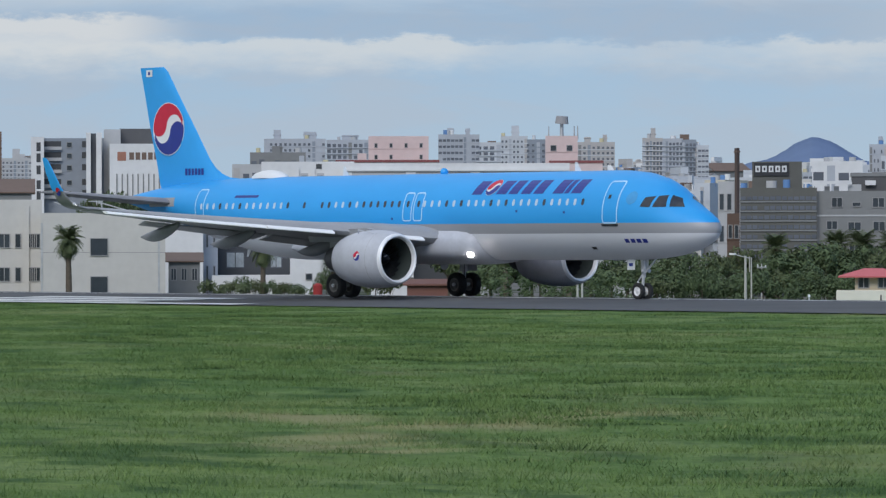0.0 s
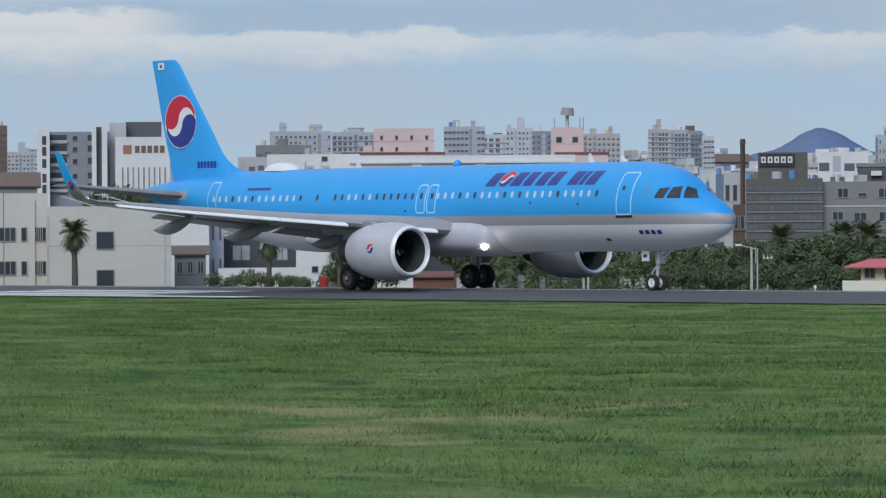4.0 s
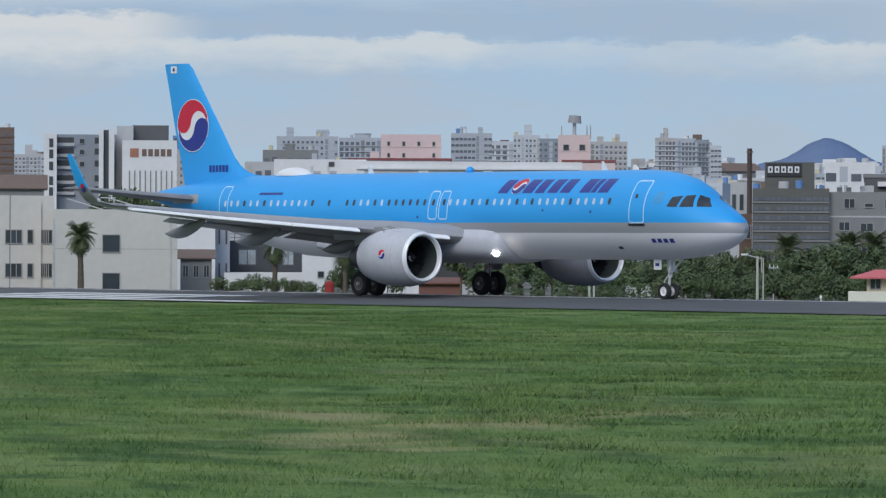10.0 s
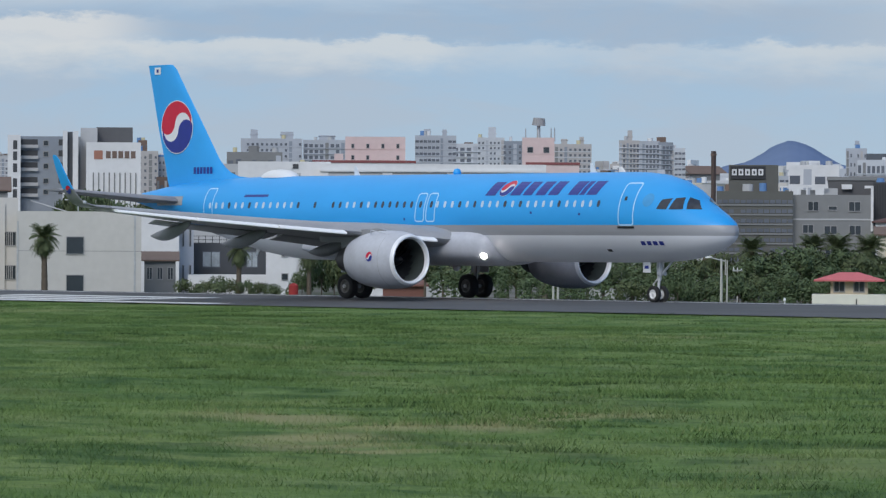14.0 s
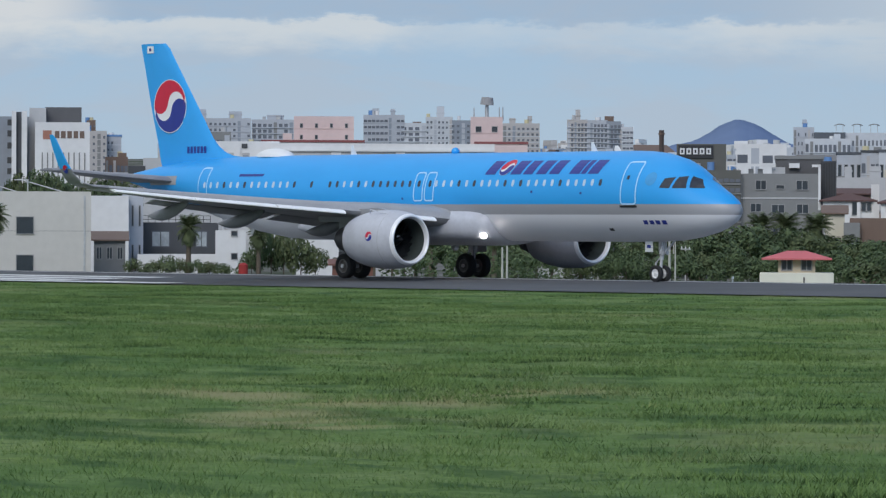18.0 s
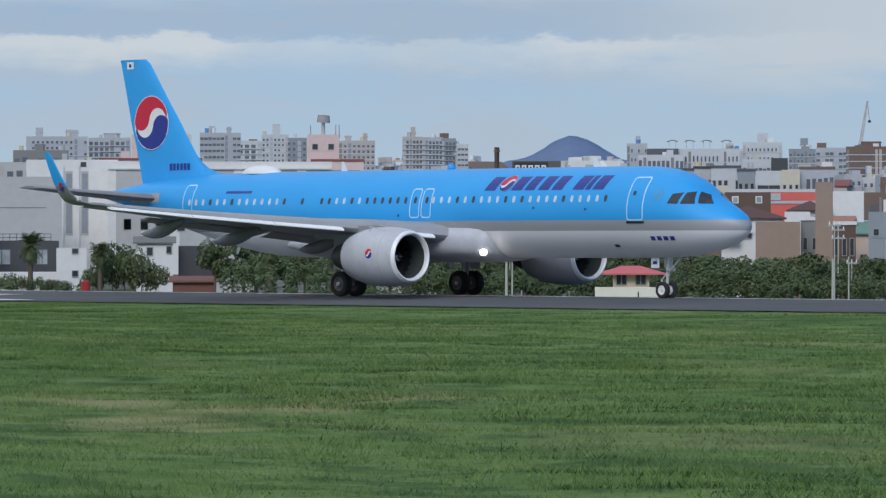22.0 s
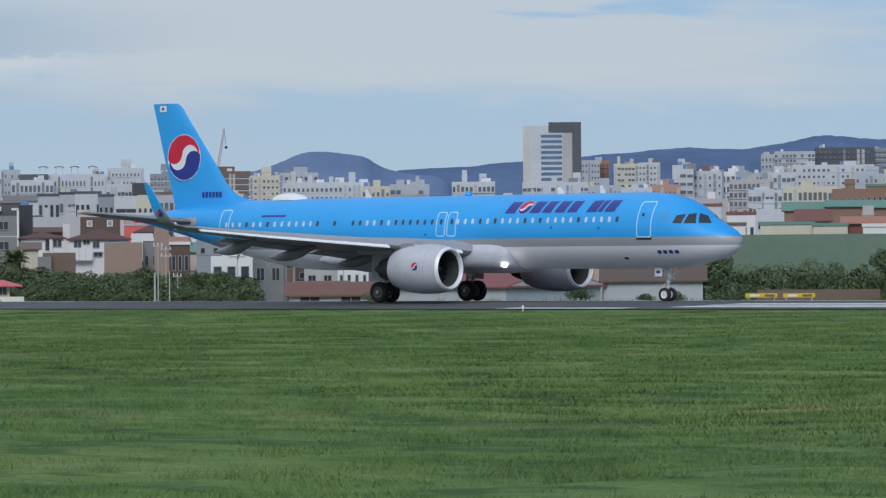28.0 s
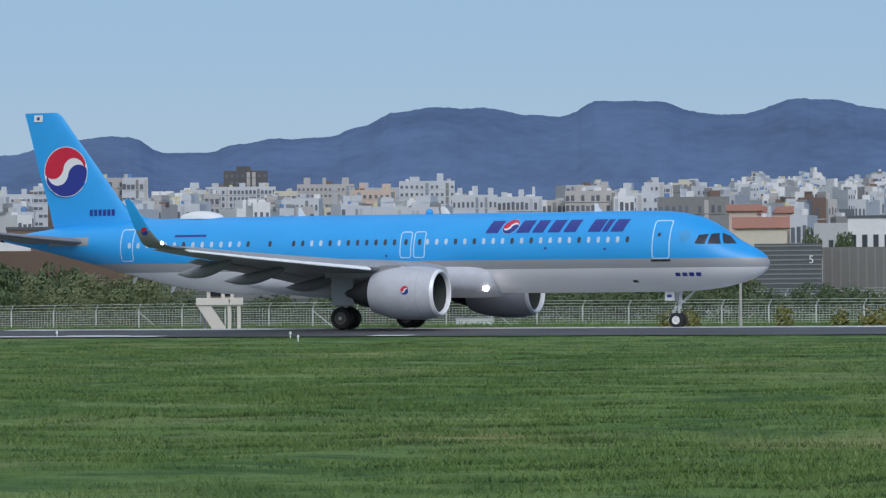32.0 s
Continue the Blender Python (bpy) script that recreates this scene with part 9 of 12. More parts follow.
block('town_block', 'white flat-roofed town block with small windows', -407.4, 1204.7, 35.4, 2.8, 10, 17.5, 28.8, 'hazewhite', 2, 3, far=True, pent=1, win=(0.45, 0.4), group='town blocks')
block('town_block', 'white flat-roofed town block with small windows', -388.8, 1196.1, 24.5, 4.6, 10, 17.2, 28.8, 'hazewhite', 2, 3, far=True, pent=0, win=(0.45, 0.4), group='town blocks')
block('town_block', 'white flat-roofed town block with small windows', -424.2, 1229.1, 19.3, 2.2, 10, 18.3, 28.7, 'hazewhite', 2, 3, far=True, pent=1, win=(0.45, 0.4), group='town blocks')
block('town_block', 'white flat-roofed town block with small windows', -277.0, 891.8, 8.8, 1.8, 10, 8.7, 19.3, 'white', 2, 3, far=True, pent=1, win=(0.45, 0.4), group='town blocks')
block('town_block', 'white flat-roofed town block with small windows', -359.7, 1094.9, 7.1, 2.9, 10, 14.4, 24.7, 'white', 2, 3, far=True, pent=1, win=(0.45, 0.4), group='town blocks')
block('town_block', 'white flat-roofed town block with small windows', -421.1, 1296.6, 12.9, 3.7, 10, 19.9, 31.8, 'white', 2, 3, far=True, pent=1, win=(0.45, 0.4), group='town blocks')
block('town_block', 'white flat-roofed town block with small windows', -293.7, 982.8, 30.9, 3.5, 10, 11.1, 21.9, 'white', 2, 3, far=True, pent=1, win=(0.45, 0.4), group='town blocks')
block('town_block', 'white flat-roofed town block with small windows', -280.8, 827.6, 32.5, 2.7, 10, 7.2, 17.3, 'hazewhite', 2, 2, far=True, pent=0, win=(0.45, 0.4), group='town blocks')
block('town_block', 'white flat-roofed town block with small windows', -332.6, 1015.7, 7.8, 2.9, 10, 12.2, 22.7, 'white', 2, 3, far=True, pent=0, win=(0.45, 0.4), group='town blocks')
block('town_block', 'white flat-roofed town block with small windows', -364.1, 1056.2, 33.1, 3.7, 10, 13.5, 23.9, 'hazewhite', 2, 3, far=True, pent=1, win=(0.45, 0.4), group='town blocks')
block('town_block', 'white flat-roofed town block with small windows', -368.6, 1166.4, 36.1, 3.5, 10, 16.3, 26.7, 'hazewhite', 2, 3, far=True, pent=0, win=(0.45, 0.4), group='town blocks')
block('town_block', 'white flat-roofed town block with small windows', -352.4, 1047.4, 26.4, 3.3, 10, 13.2, 23.5, 'hazewhite', 2, 3, far=True, pent=0, win=(0.45, 0.4), group='town blocks')
block('town_block', 'white flat-roofed town block with small windows', -443.2, 1365.8, 32.0, 2.6, 10, 21.1, 34.7, 'white', 2, 3, far=True, pent=1, win=(0.45, 0.4), group='town blocks')
block('town_block', 'white flat-roofed town block with small windows', -273.0, 872.1, 13.5, 3.1, 10, 8.2, 19.3, 'hazewhite', 2, 3, far=True, pent=1, win=(0.45, 0.4), group='town blocks')
block('town_block', 'white flat-roofed town block with small windows', -343.5, 1079.6, 31.0, 3.9, 10, 13.9, 24.5, 'hazewhite', 2, 3, far=True, pent=1, win=(0.45, 0.4), group='town blocks')
block('town_block', 'white flat-roofed town block with small windows', -332.9, 1045.3, 22.0, 3.8, 10, 13.0, 24.3, 'white', 2, 3, far=True, pent=1, win=(0.45, 0.4), group='town blocks')
block('town_block', 'pale tan flat-roofed town block with small windows', -307.1, 1028.2, 14.9, 2.7, 10, 12.4, 23.3, 'hazetan', 2, 3, far=True, pent=0, win=(0.45, 0.4), group='town blocks')
block('town_block', 'white flat-roofed town block with small windows', -240.0, 753.7, 3.1, 2.0, 10, 5.0, 15.7, 'hazewhite', 2, 2, far=True, pent=0, win=(0.45, 0.4), group='town blocks')
block('town_block', 'pale tan flat-roofed town block with small windows', -414.3, 1219.7, 30.7, 2.1, 10, 18.0, 29.7, 'hazetan', 2, 3, far=True, pent=0, win=(0.45, 0.4), group='town blocks')
block('town_block', 'white flat-roofed town block with small windows', -396.1, 1207.7, 7.5, 4.0, 10, 17.5, 29.3, 'hazewhite', 2, 3, far=True, pent=1, win=(0.45, 0.4), group='town blocks')
block('town_block', 'white flat-roofed town block with small windows', -426.0, 1372.5, 27.9, 3.6, 10, 21.2, 34.1, 'hazewhite', 2, 3, far=True, pent=0, win=(0.45, 0.4), group='town blocks')
block('town_block', 'white flat-roofed town block with small windows', -410.8, 1196.8, 9.2, 4.3, 10, 17.4, 28.4, 'white', 2, 3, far=True, pent=1, win=(0.45, 0.4), group='town blocks')
block('town_block', 'white flat-roofed town block with small windows', -412.4, 1305.3, 10.6, 4.8, 10, 20.1, 31.3, 'hazewhite', 2, 3, far=True, pent=1, win=(0.45, 0.4), group='town blocks')
block('town_block', 'white flat-roofed town block with small windows', -268.6, 860.0, 10.1, 2.3, 10, 7.9, 17.8, 'hazewhite', 2, 2, far=True, pent=1, win=(0.45, 0.4), group='town blocks')
block('town_block', 'white flat-roofed town block with small windows', -358.9, 1059.3, 40.6, 3.6, 10, 13.5, 23.9, 'white', 2, 3, far=True, pent=1, win=(0.45, 0.4), group='town blocks')
block('town_block', 'white flat-roofed town block with small windows', -382.1, 1158.5, 9.5, 2.6, 10, 16.2, 26.8, 'hazewhite', 2, 3, far=True, pent=1, win=(0.45, 0.4), group='town blocks')
block('town_block', 'white flat-roofed town block with small windows', -265.6, 849.7, 13.4, 1.4, 10, 7.6, 17.7, 'hazewhite', 2, 2, far=True, pent=0, win=(0.45, 0.4), group='town blocks')
block('town_block', 'white flat-roofed town block with small windows', -375.5, 1145.8, 7.0, 3.6, 10, 15.8, 26.0, 'white', 2, 3, far=True, pent=0, win=(0.45, 0.4), group='town blocks')
block('town_block', 'white flat-roofed town block with small windows', -282.4, 848.9, 7.4, 1.9, 10, 7.7, 17.8, 'hazewhite', 2, 2, far=True, pent=0, win=(0.45, 0.4), group='town blocks')
block('town_block', 'white flat-roofed town block with small windows', -347.1, 1132.8, 26.0, 4.0, 10, 15.3, 26.2, 'hazewhite', 2, 3, far=True, pent=1, win=(0.45, 0.4), group='town blocks')
block('town_block', 'white flat-roofed town block with small windows', -366.7, 1113.3, 32.3, 2.1, 10, 14.9, 25.2, 'white', 2, 3, far=True, pent=1, win=(0.45, 0.4), group='town blocks')
block('town_block', 'white flat-roofed town block with small windows', -347.9, 1158.1, 26.8, 2.5, 10, 15.9, 26.2, 'white', 2, 3, far=True, pent=1, win=(0.45, 0.4), group='town blocks')
block('town_block', 'white flat-roofed town block with small windows', -319.6, 1004.4, 32.6, 1.7, 10, 11.9, 22.3, 'hazewhite', 2, 3, far=True, pent=0, win=(0.45, 0.4), group='town blocks')
block('town_block', 'pale tan flat-roofed town block with small windows', -234.5, 689.3, 17.1, 3.0, 10, 2.5, 14.2, 'hazetan', 3, 2, far=True, pent=1, win=(0.45, 0.4), group='town blocks')
block('town_block', 'white flat-roofed town block with small windows', -194.9, 566.8, 11.5, 1.9, 10, -1.9, 10.3, 'hazewhite', 2, 2, far=True, pent=1, win=(0.45, 0.4), group='town blocks')
block('town_block', 'grey flat-roofed town block with small windows', -229.0, 684.4, 11.7, 3.4, 10, 2.3, 14.6, 'midgrey', 3, 2, far=True, pent=0, win=(0.45, 0.4), group='town blocks')
block('town_block', 'white flat-roofed town block with small windows', -190.4, 566.5, 10.2, 2.3, 10, -1.8, 10.6, 'hazewhite', 2, 2, far=True, pent=1, win=(0.45, 0.4), group='town blocks')
block('town_block', 'grey flat-roofed town block with small windows', -190.9, 587.0, 21.8, 1.7, 10, -1.4, 10.6, 'midgrey', 2, 2, far=True, pent=0, win=(0.45, 0.4), group='town blocks')
block('town_block', 'white flat-roofed town block with small windows', -210.2, 618.0, 5.9, 3.1, 10, -0.5, 11.7, 'hazewhite', 3, 2, far=True, pent=0, win=(0.45, 0.4), group='town blocks')
block('town_block', 'white flat-roofed town block with small windows', -205.9, 611.4, 20.9, 3.5, 10, -0.7, 12.3, 'hazewhite', 3, 2, far=True, pent=1, win=(0.45, 0.4), group='town blocks')
block('town_block', 'brown flat-roofed town block with small windows', -228.8, 693.4, 38.9, 3.8, 10, 2.6, 15.1, 'brown', 3, 2, far=True, pent=1, win=(0.45, 0.4), group='town blocks')
block('town_block', 'brown flat-roofed town block with small windows', -199.0, 644.7, 0.8, 2.2, 10, 0.3, 12.5, 'brown', 2, 2, far=True, pent=0, win=(0.45, 0.4), group='town blocks')
block('town_block', 'white flat-roofed town block with small windows', -222.0, 663.8, 40.0, 2.2, 10, 1.3, 13.9, 'hazewhite', 2, 2, far=True, pent=0, win=(0.45, 0.4), group='town blocks')
block('town_block', 'grey flat-roofed town block with small windows', -213.0, 686.1, -5.5, 3.7, 10, 2.1, 14.6, 'midgrey', 3, 2, far=True, pent=0, win=(0.45, 0.4), group='town blocks')
block('town_block', 'grey flat-roofed town block with small windows', -197.5, 583.9, 31.0, 1.5, 10, -1.5, 10.8, 'midgrey', 2, 2, far=True, pent=0, win=(0.45, 0.4), group='town blocks')

# houses over the shrubs
# grey office and the roofs beyond it
grey_office = block('grey_office', 'grey tiled office with square windows', -366.3, 372.0, 43.4, 7.5, 14, -2.5, 7.4, 'midgrey', 0, 0, win=(0.40, 0.40), group='', category='building', parapet=0.5)
office_penthouse = block('office_penthouse', 'dark low penthouse with a pale roof edge', -375.3, 384.2, 43.2, 4.5, 6, -2.5, 9.0, 'dark', 0, 0, win=(0.40, 0.40), trim='midgrey', group='', category='building', parapet=0.5)
clad_tower = block('clad_tower', 'dark ribbed metal tower beside the office', -369.2, 381.7, 42.8, 1.5, 6, -2.5, 8.7, 'villa', 0, 0, win=(0.40, 0.40), group='', category='building', parapet=0.5)
block('apartment_slab', 'white apartment block with small windows', -629.1, 661.8, 42.9, 8.1, 9, 8.2, 18.0, 'hazewhite', 7, 3, far=True, win=(0.40, 0.40), group='', category='building', parapet=0.5)
block('roof_storey', 'dark roof storey of the apartment block', -633.0, 666.4, 42.8, 5.6, 8, 8.4, 19.2, 'slate', 0, 0, win=(0.40, 0.40), group='', category='building', parapet=0.5)
block('apartment_tower', 'grey apartment tower with small windows', -639.0, 666.2, 43.1, 3.7, 9, 8.5, 20.2, 'hazegrey', 4, 5, far=True, win=(0.40, 0.40), pent=1, group='', category='building', parapet=0.5)
plate_slab = block('apartment_slab', 'long white apartment slab under curved roof plates', -628.2, 673.5, 42.3, 11.9, 9, 8.4, 19.2, 'hazewhite', 12, 3, far=True, win=(0.40, 0.40), group='', category='building', parapet=0.5)
block('apartment_slab', 'pale apartment block with stepped roof', -623.9, 682.8, 41.6, 7.1, 9, 8.5, 20.4, 'hazewhite', 7, 5, far=True, win=(0.40, 0.36), pent=1, group='', category='building', parapet=0.5)
block('town_block', 'dark block with a pale opening', -570.0, 626.3, 41.4, 2.7, 9, 6.5, 16.2, 'villa', 0, 0, win=(0.40, 0.40), group='town blocks', category='building', parapet=0.5)
block('town_block', 'white flat-roofed block with small windows', -579.4, 631.3, 41.7, 4.6, 9, 6.7, 16.2, 'hazewhite', 5, 2, far=True, win=(0.40, 0.40), group='town blocks', category='building', parapet=0.5)
block('town_house', 'blue-grey flats with tall pale windows', -500.5, 527.4, 42.6, 3.4, 9, 2.5, 12.4, 'hazegrey', 4, 2, win=(0.50, 0.60), trim='slate', group='low houses of the town', category='house', parapet=0.5)
block('town_house', 'pale grey flats with balconies', -495.7, 526.4, 42.3, 2.5, 9, 2.3, 12.6, 'hazegrey', 3, 2, far=True, win=(0.40, 0.40), trim='villa', group='low houses of the town', category='house', parapet=0.5)
block('town_house', 'white flats with blue-grey windows', -489.4, 524.0, 42.1, 3.9, 9, 2.0, 12.6, 'hazewhite', 5, 2, win=(0.50, 0.50), trim='slate', group='low houses of the town', category='house', parapet=0.5)
block('town_house', 'blue-grey flats with a dark roof edge', -484.7, 522.9, 41.8, 2.3, 9, 1.9, 12.1, 'bluegrey', 3, 2, win=(0.50, 0.50), trim='slate', group='low houses of the town', category='house', parapet=0.5)
block('town_house', 'white flats with long ribbon windows', -478.5, 520.4, 41.5, 3.5, 9, 1.6, 12.0, 'hazewhite', 1, 2, win=(0.84, 0.40), group='low houses of the town', category='house', parapet=0.5)
block('town_house', 'cream flats with dark square windows', -475.0, 520.8, 41.3, 2.4, 9, 1.5, 12.1, 'cream', 3, 2, win=(0.34, 0.40), group='low houses of the town', category='house', parapet=0.5)
block('town_house', 'pale grey flats with a mauve roof edge', -475.0, 526.1, 40.9, 4.6, 9, 1.7, 12.3, 'hazegrey', 4, 2, far=True, win=(0.40, 0.40), trim='brown', group='low houses of the town', category='house', parapet=0.5)
block('town_house', 'pale low terrace with flat roof', -445.3, 469.5, 42.4, 6.7, 9, -0.7, 8.4, 'grey', 8, 1, win=(0.30, 0.20), pent=2, group='low houses of the town', category='house', parapet=0.5)
block('town_house', 'cream stair block with a flat roof', -446.8, 476.2, 42.1, 1.6, 9, -0.5, 9.4, 'cream', 2, 1, win=(0.30, 0.20), group='low houses of the town', category='house', parapet=0.5)
block('store_roof', 'long white roof edge of a store', -438.0, 476.0, 41.4, 11.3, 8, -0.7, 8.9, 'hazewhite', 0, 0, win=(0.40, 0.40), group='low houses of the town', category='store', parapet=0.5)
red_store = block('red_store', 'low store with a bright red fascia', -428.3, 468.6, 41.2, 6.3, 8, -1.1, 8.4, 'fascia', 0, 0, win=(0.40, 0.40), group='low houses of the town', category='store', parapet=0.5)
house(-385.1, 402.5, 42.5, 3.4, 8, -2.4, 8.3, 'brown', 'maroon', 'brown house with a low dark red roof', 0.30, nwin=0)
block('town_house', 'white gable wall among the roofs', -378.2, 398.1, 42.3, 0.8, 5, -2.4, 6.7, 'white', 0, 0, win=(0.40, 0.40), group='low houses of the town', category='house', parapet=0.1)
brown_house = block('brown_house', 'dark brown flat-roofed house with two pale windows', -370.6, 395.5, 41.8, 4.5, 8, -2.5, 7.4, 'brownwall', 0, 0, win=(0.40, 0.40), group='low houses of the town', category='house', parapet=0.5)
white_house_low = house(-357.1, 371.3, 42.6, 4.6, 8, -2.5, 7.5, 'white', 'maroon', 'white house with a low dark red hipped roof', 0.28, nwin=0, hip=True)
white_house_broad = house(-349.9, 372.4, 41.8, 6.3, 9, -2.5, 7.3, 'white', 'maroon', 'white house with a broad dark red hipped roof', 0.34, nwin=0, hip=True)
house(-347.1, 358.7, 42.8, 1.7, 5, -2.5, 6.3, 'cream', 'brown', 'cream outhouse with a dark sloping roof', 0.75, nwin=1)
block('yard_wall', 'dull brown yard wall', -343.6, 359.3, 42.3, 3.4, 2, -2.5, 3.3, 'brown', 0, 0, win=(0.40, 0.40), group='low houses of the town', category='wall', parapet=0.1)
block('yard_store', 'grey store by the yard wall', -344.0, 357.5, 42.6, 1.4, 2, -2.5, 2.9, 'midgrey', 0, 0, win=(0.40, 0.40), group='low houses of the town', category='store', parapet=0.1)
block('brick_house', 'weathered brown brick house with a blank side', -337.3, 362.2, 41.4, 3.9, 9, -2.5, 4.3, 'taupe', 0, 0, win=(0.40, 0.40), group='low houses of the town', category='house', parapet=0.2)
block('town_house', 'dark grey flat-roofed house', -339.1, 368.5, 41.0, 1.6, 9, -2.5, 4.5, 'midgrey', 2, 2, win=(0.40, 0.30), trim='white', group='low houses of the town', category='house', parapet=0.5)
block('town_house', 'white parapet wall with dark openings', -357.1, 387.4, 41.2, 2.4, 9, -2.5, 5.4, 'white', 3, 1, win=(0.40, 0.30), group='low houses of the town', category='house', parapet=0.5)
house(-364.1, 397.2, 41.0, 3.8, 8, -2.5, 8.2, 'hazegrey', 'maroon', 'grey house with a low dark red roof', 0.45, nwin=0, hip=True)
block('concrete_pillar', 'grey-brown concrete stair pillar', -329.9, 359.8, 40.9, 1.5, 2, -2.5, 7.7, 'taupe', 0, 0, win=(0.40, 0.40), group='low houses of the town', category='building', parapet=0.1)

# houses beside the shrubs
block('grey_house', 'pale grey two-storey house with square windows', -358.7, 334.1, 46.2, 5.6, 8, -2.3, 5.8, 'grey', 4, 2, win=(0.28, 0.3))
house(-369.9, 345.5, -43.9, 8, 5, -2.5, 7.9, "white", "greyroof", "white gabled house with small round windows", 0.52, nwin=0)
block('brown_house', 'dark brown flat-roofed house', -326.2, 373.5, 39.8, 4.3, 8, -2.5, 4.4, 'brown', 3, 2)
block('grey_house', 'grey brick house with white windows', -317.0, 361.7, 39.8, 3.3, 8, -2.5, 3.7, 'midgrey', 2, 3, win=(0.3, 0.25))
block('white_house', 'white terraced house with dark windows', -371.9, 439.5, 39.0, 7.1, 9, -2.2, 6.3, 'white', 5, 3)
house(-315.7, 369.2, 39.0, 4.8, 9, -2.5, 4.5, 'grey', 'slate', 'grey house with a dark slate roof', 0.4, nwin=3)
house(-265.4, 307.0, 39.1, 4.3, 8, -1.8, 1.3, 'white', 'brown', 'low white hut with a brown roof', 0.5, nwin=2)

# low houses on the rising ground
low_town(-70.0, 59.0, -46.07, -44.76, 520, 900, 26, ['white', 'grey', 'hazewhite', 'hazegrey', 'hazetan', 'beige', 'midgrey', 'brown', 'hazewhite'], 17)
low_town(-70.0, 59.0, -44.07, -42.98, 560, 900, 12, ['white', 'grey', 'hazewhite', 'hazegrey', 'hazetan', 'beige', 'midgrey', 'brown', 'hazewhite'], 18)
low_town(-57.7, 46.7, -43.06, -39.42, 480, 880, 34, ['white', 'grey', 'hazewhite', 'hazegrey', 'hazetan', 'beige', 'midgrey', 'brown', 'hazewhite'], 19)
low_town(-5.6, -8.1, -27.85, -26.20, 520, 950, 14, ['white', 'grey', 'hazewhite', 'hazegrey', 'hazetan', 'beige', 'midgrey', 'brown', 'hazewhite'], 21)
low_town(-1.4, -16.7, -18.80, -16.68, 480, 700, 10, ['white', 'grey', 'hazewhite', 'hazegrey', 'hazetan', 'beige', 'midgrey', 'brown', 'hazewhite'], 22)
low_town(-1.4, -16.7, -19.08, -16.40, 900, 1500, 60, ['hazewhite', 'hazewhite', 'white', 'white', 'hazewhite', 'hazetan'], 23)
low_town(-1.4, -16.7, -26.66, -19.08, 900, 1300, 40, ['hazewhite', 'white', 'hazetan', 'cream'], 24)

# houses near the field
house(-340.2, 372.8, 37.4, 3.1, 8, -2.5, 6.7, 'peach', 'terracotta', 'peach house with a terracotta roof', 0.451889)
house(-347.2, 383.3, 20.1, 4.3, 8, -2.5, 5.9, 'peach', 'greenroof', 'peach house with a green roof', 0.458209)

# trees, shrubs and palms
tree(-341.3, 304.3, -1.7, 2.7, 3.9, 25)
tree(-339.9, 304.9, -1.7, 3.6, 3.9, 26)
tree(-353.3, 319.2, -2.0, 3.8, 4.3, 27)
tree(-342.7, 310.9, -1.8, 3.3, 3.0, 28)
tree(-343.4, 314.0, -1.9, 3.2, 2.8, 29)
tree(-352.7, 323.8, -2.1, 3.4, 3.2, 30)
tree(-358.6, 331.4, -2.2, 3.6, 4.2, 31)
tree(-336.5, 312.8, -1.9, 3.7, 3.8, 32)
tree(-335.3, 313.3, -1.9, 3.2, 3.9, 33)
tree(-360.7, 339.5, -2.4, 3.4, 3.8, 34)
tree(-347.3, 328.2, -2.2, 3.8, 4.2, 35)
tree(-357.6, 340.5, -2.4, 5.0, 3.5, 36)
tree(-349.1, 334.0, -2.3, 4.6, 2.8, 37)
tree(-345.3, 332.7, -2.2, 4.5, 3.0, 38)
tree(-355.4, 345.0, -2.5, 4.2, 3.5, 39)
tree(-350.7, 342.4, -2.4, 4.8, 3.0, 40)
tree(-341.5, 335.2, -2.3, 3.9, 3.6, 41)
tree(-325.8, 320.7, -2.0, 4.2, 4.1, 42)
tree(-327.6, 324.1, -2.1, 4.7, 3.1, 43)
tree(-326.1, 325.2, -2.1, 5.0, 3.8, 44)
tree(-341.2, 342.1, -2.4, 5.3, 3.8, 45)
tree(-324.6, 327.1, -2.1, 4.1, 4.0, 46)
tree(-324.1, 328.7, -2.2, 5.0, 3.4, 47)
tree(-323.2, 329.5, -2.2, 4.7, 3.3, 48)
tree(-345.1, 354.6, -2.5, 4.7, 3.2, 49)
tree(-322.5, 332.7, -2.2, 4.2, 4.0, 50)
bush(-325.4, 306.9, -1.8, 1.7, 2.6, 51)
bush(-325.6, 308.7, -1.8, 1.8, 2.6, 52)
bush(-326.6, 311.3, -1.8, 1.7, 2.5, 53)
bush(-322.6, 309.0, -1.8, 2.3, 2.6, 54)
bush(-325.1, 313.1, -1.9, 1.7, 3.2, 55)
bush(-324.6, 314.3, -1.9, 1.9, 2.2, 56)
bush(-324.6, 315.9, -1.9, 2.1, 3.2, 57)
bush(-320.0, 312.9, -1.9, 2.3, 2.8, 58)
bush(-319.9, 314.4, -1.9, 2.3, 2.2, 59)
bush(-318.9, 315.1, -1.9, 2.2, 2.2, 60)
bush(-321.3, 319.2, -2.0, 2.5, 3.0, 61)
bush(-318.1, 317.6, -2.0, 1.9, 3.0, 62)
bush(-319.0, 320.2, -2.0, 2.0, 2.2, 63)
bush(-313.9, 316.5, -1.9, 2.1, 2.9, 64)
bush(-315.0, 319.3, -2.0, 2.5, 3.1, 65)
bush(-312.2, 318.0, -2.0, 2.2, 2.7, 66)
palm(-342.7, 344.8, -2.5, 6.3, 67)
palm(-341.2, 346.3, -2.5, 6.5, 68)
palm(-346.5, 341.2, -2.4, 6.0, 69)
palm(-339.3, 348.0, -2.5, 6.4, 70)
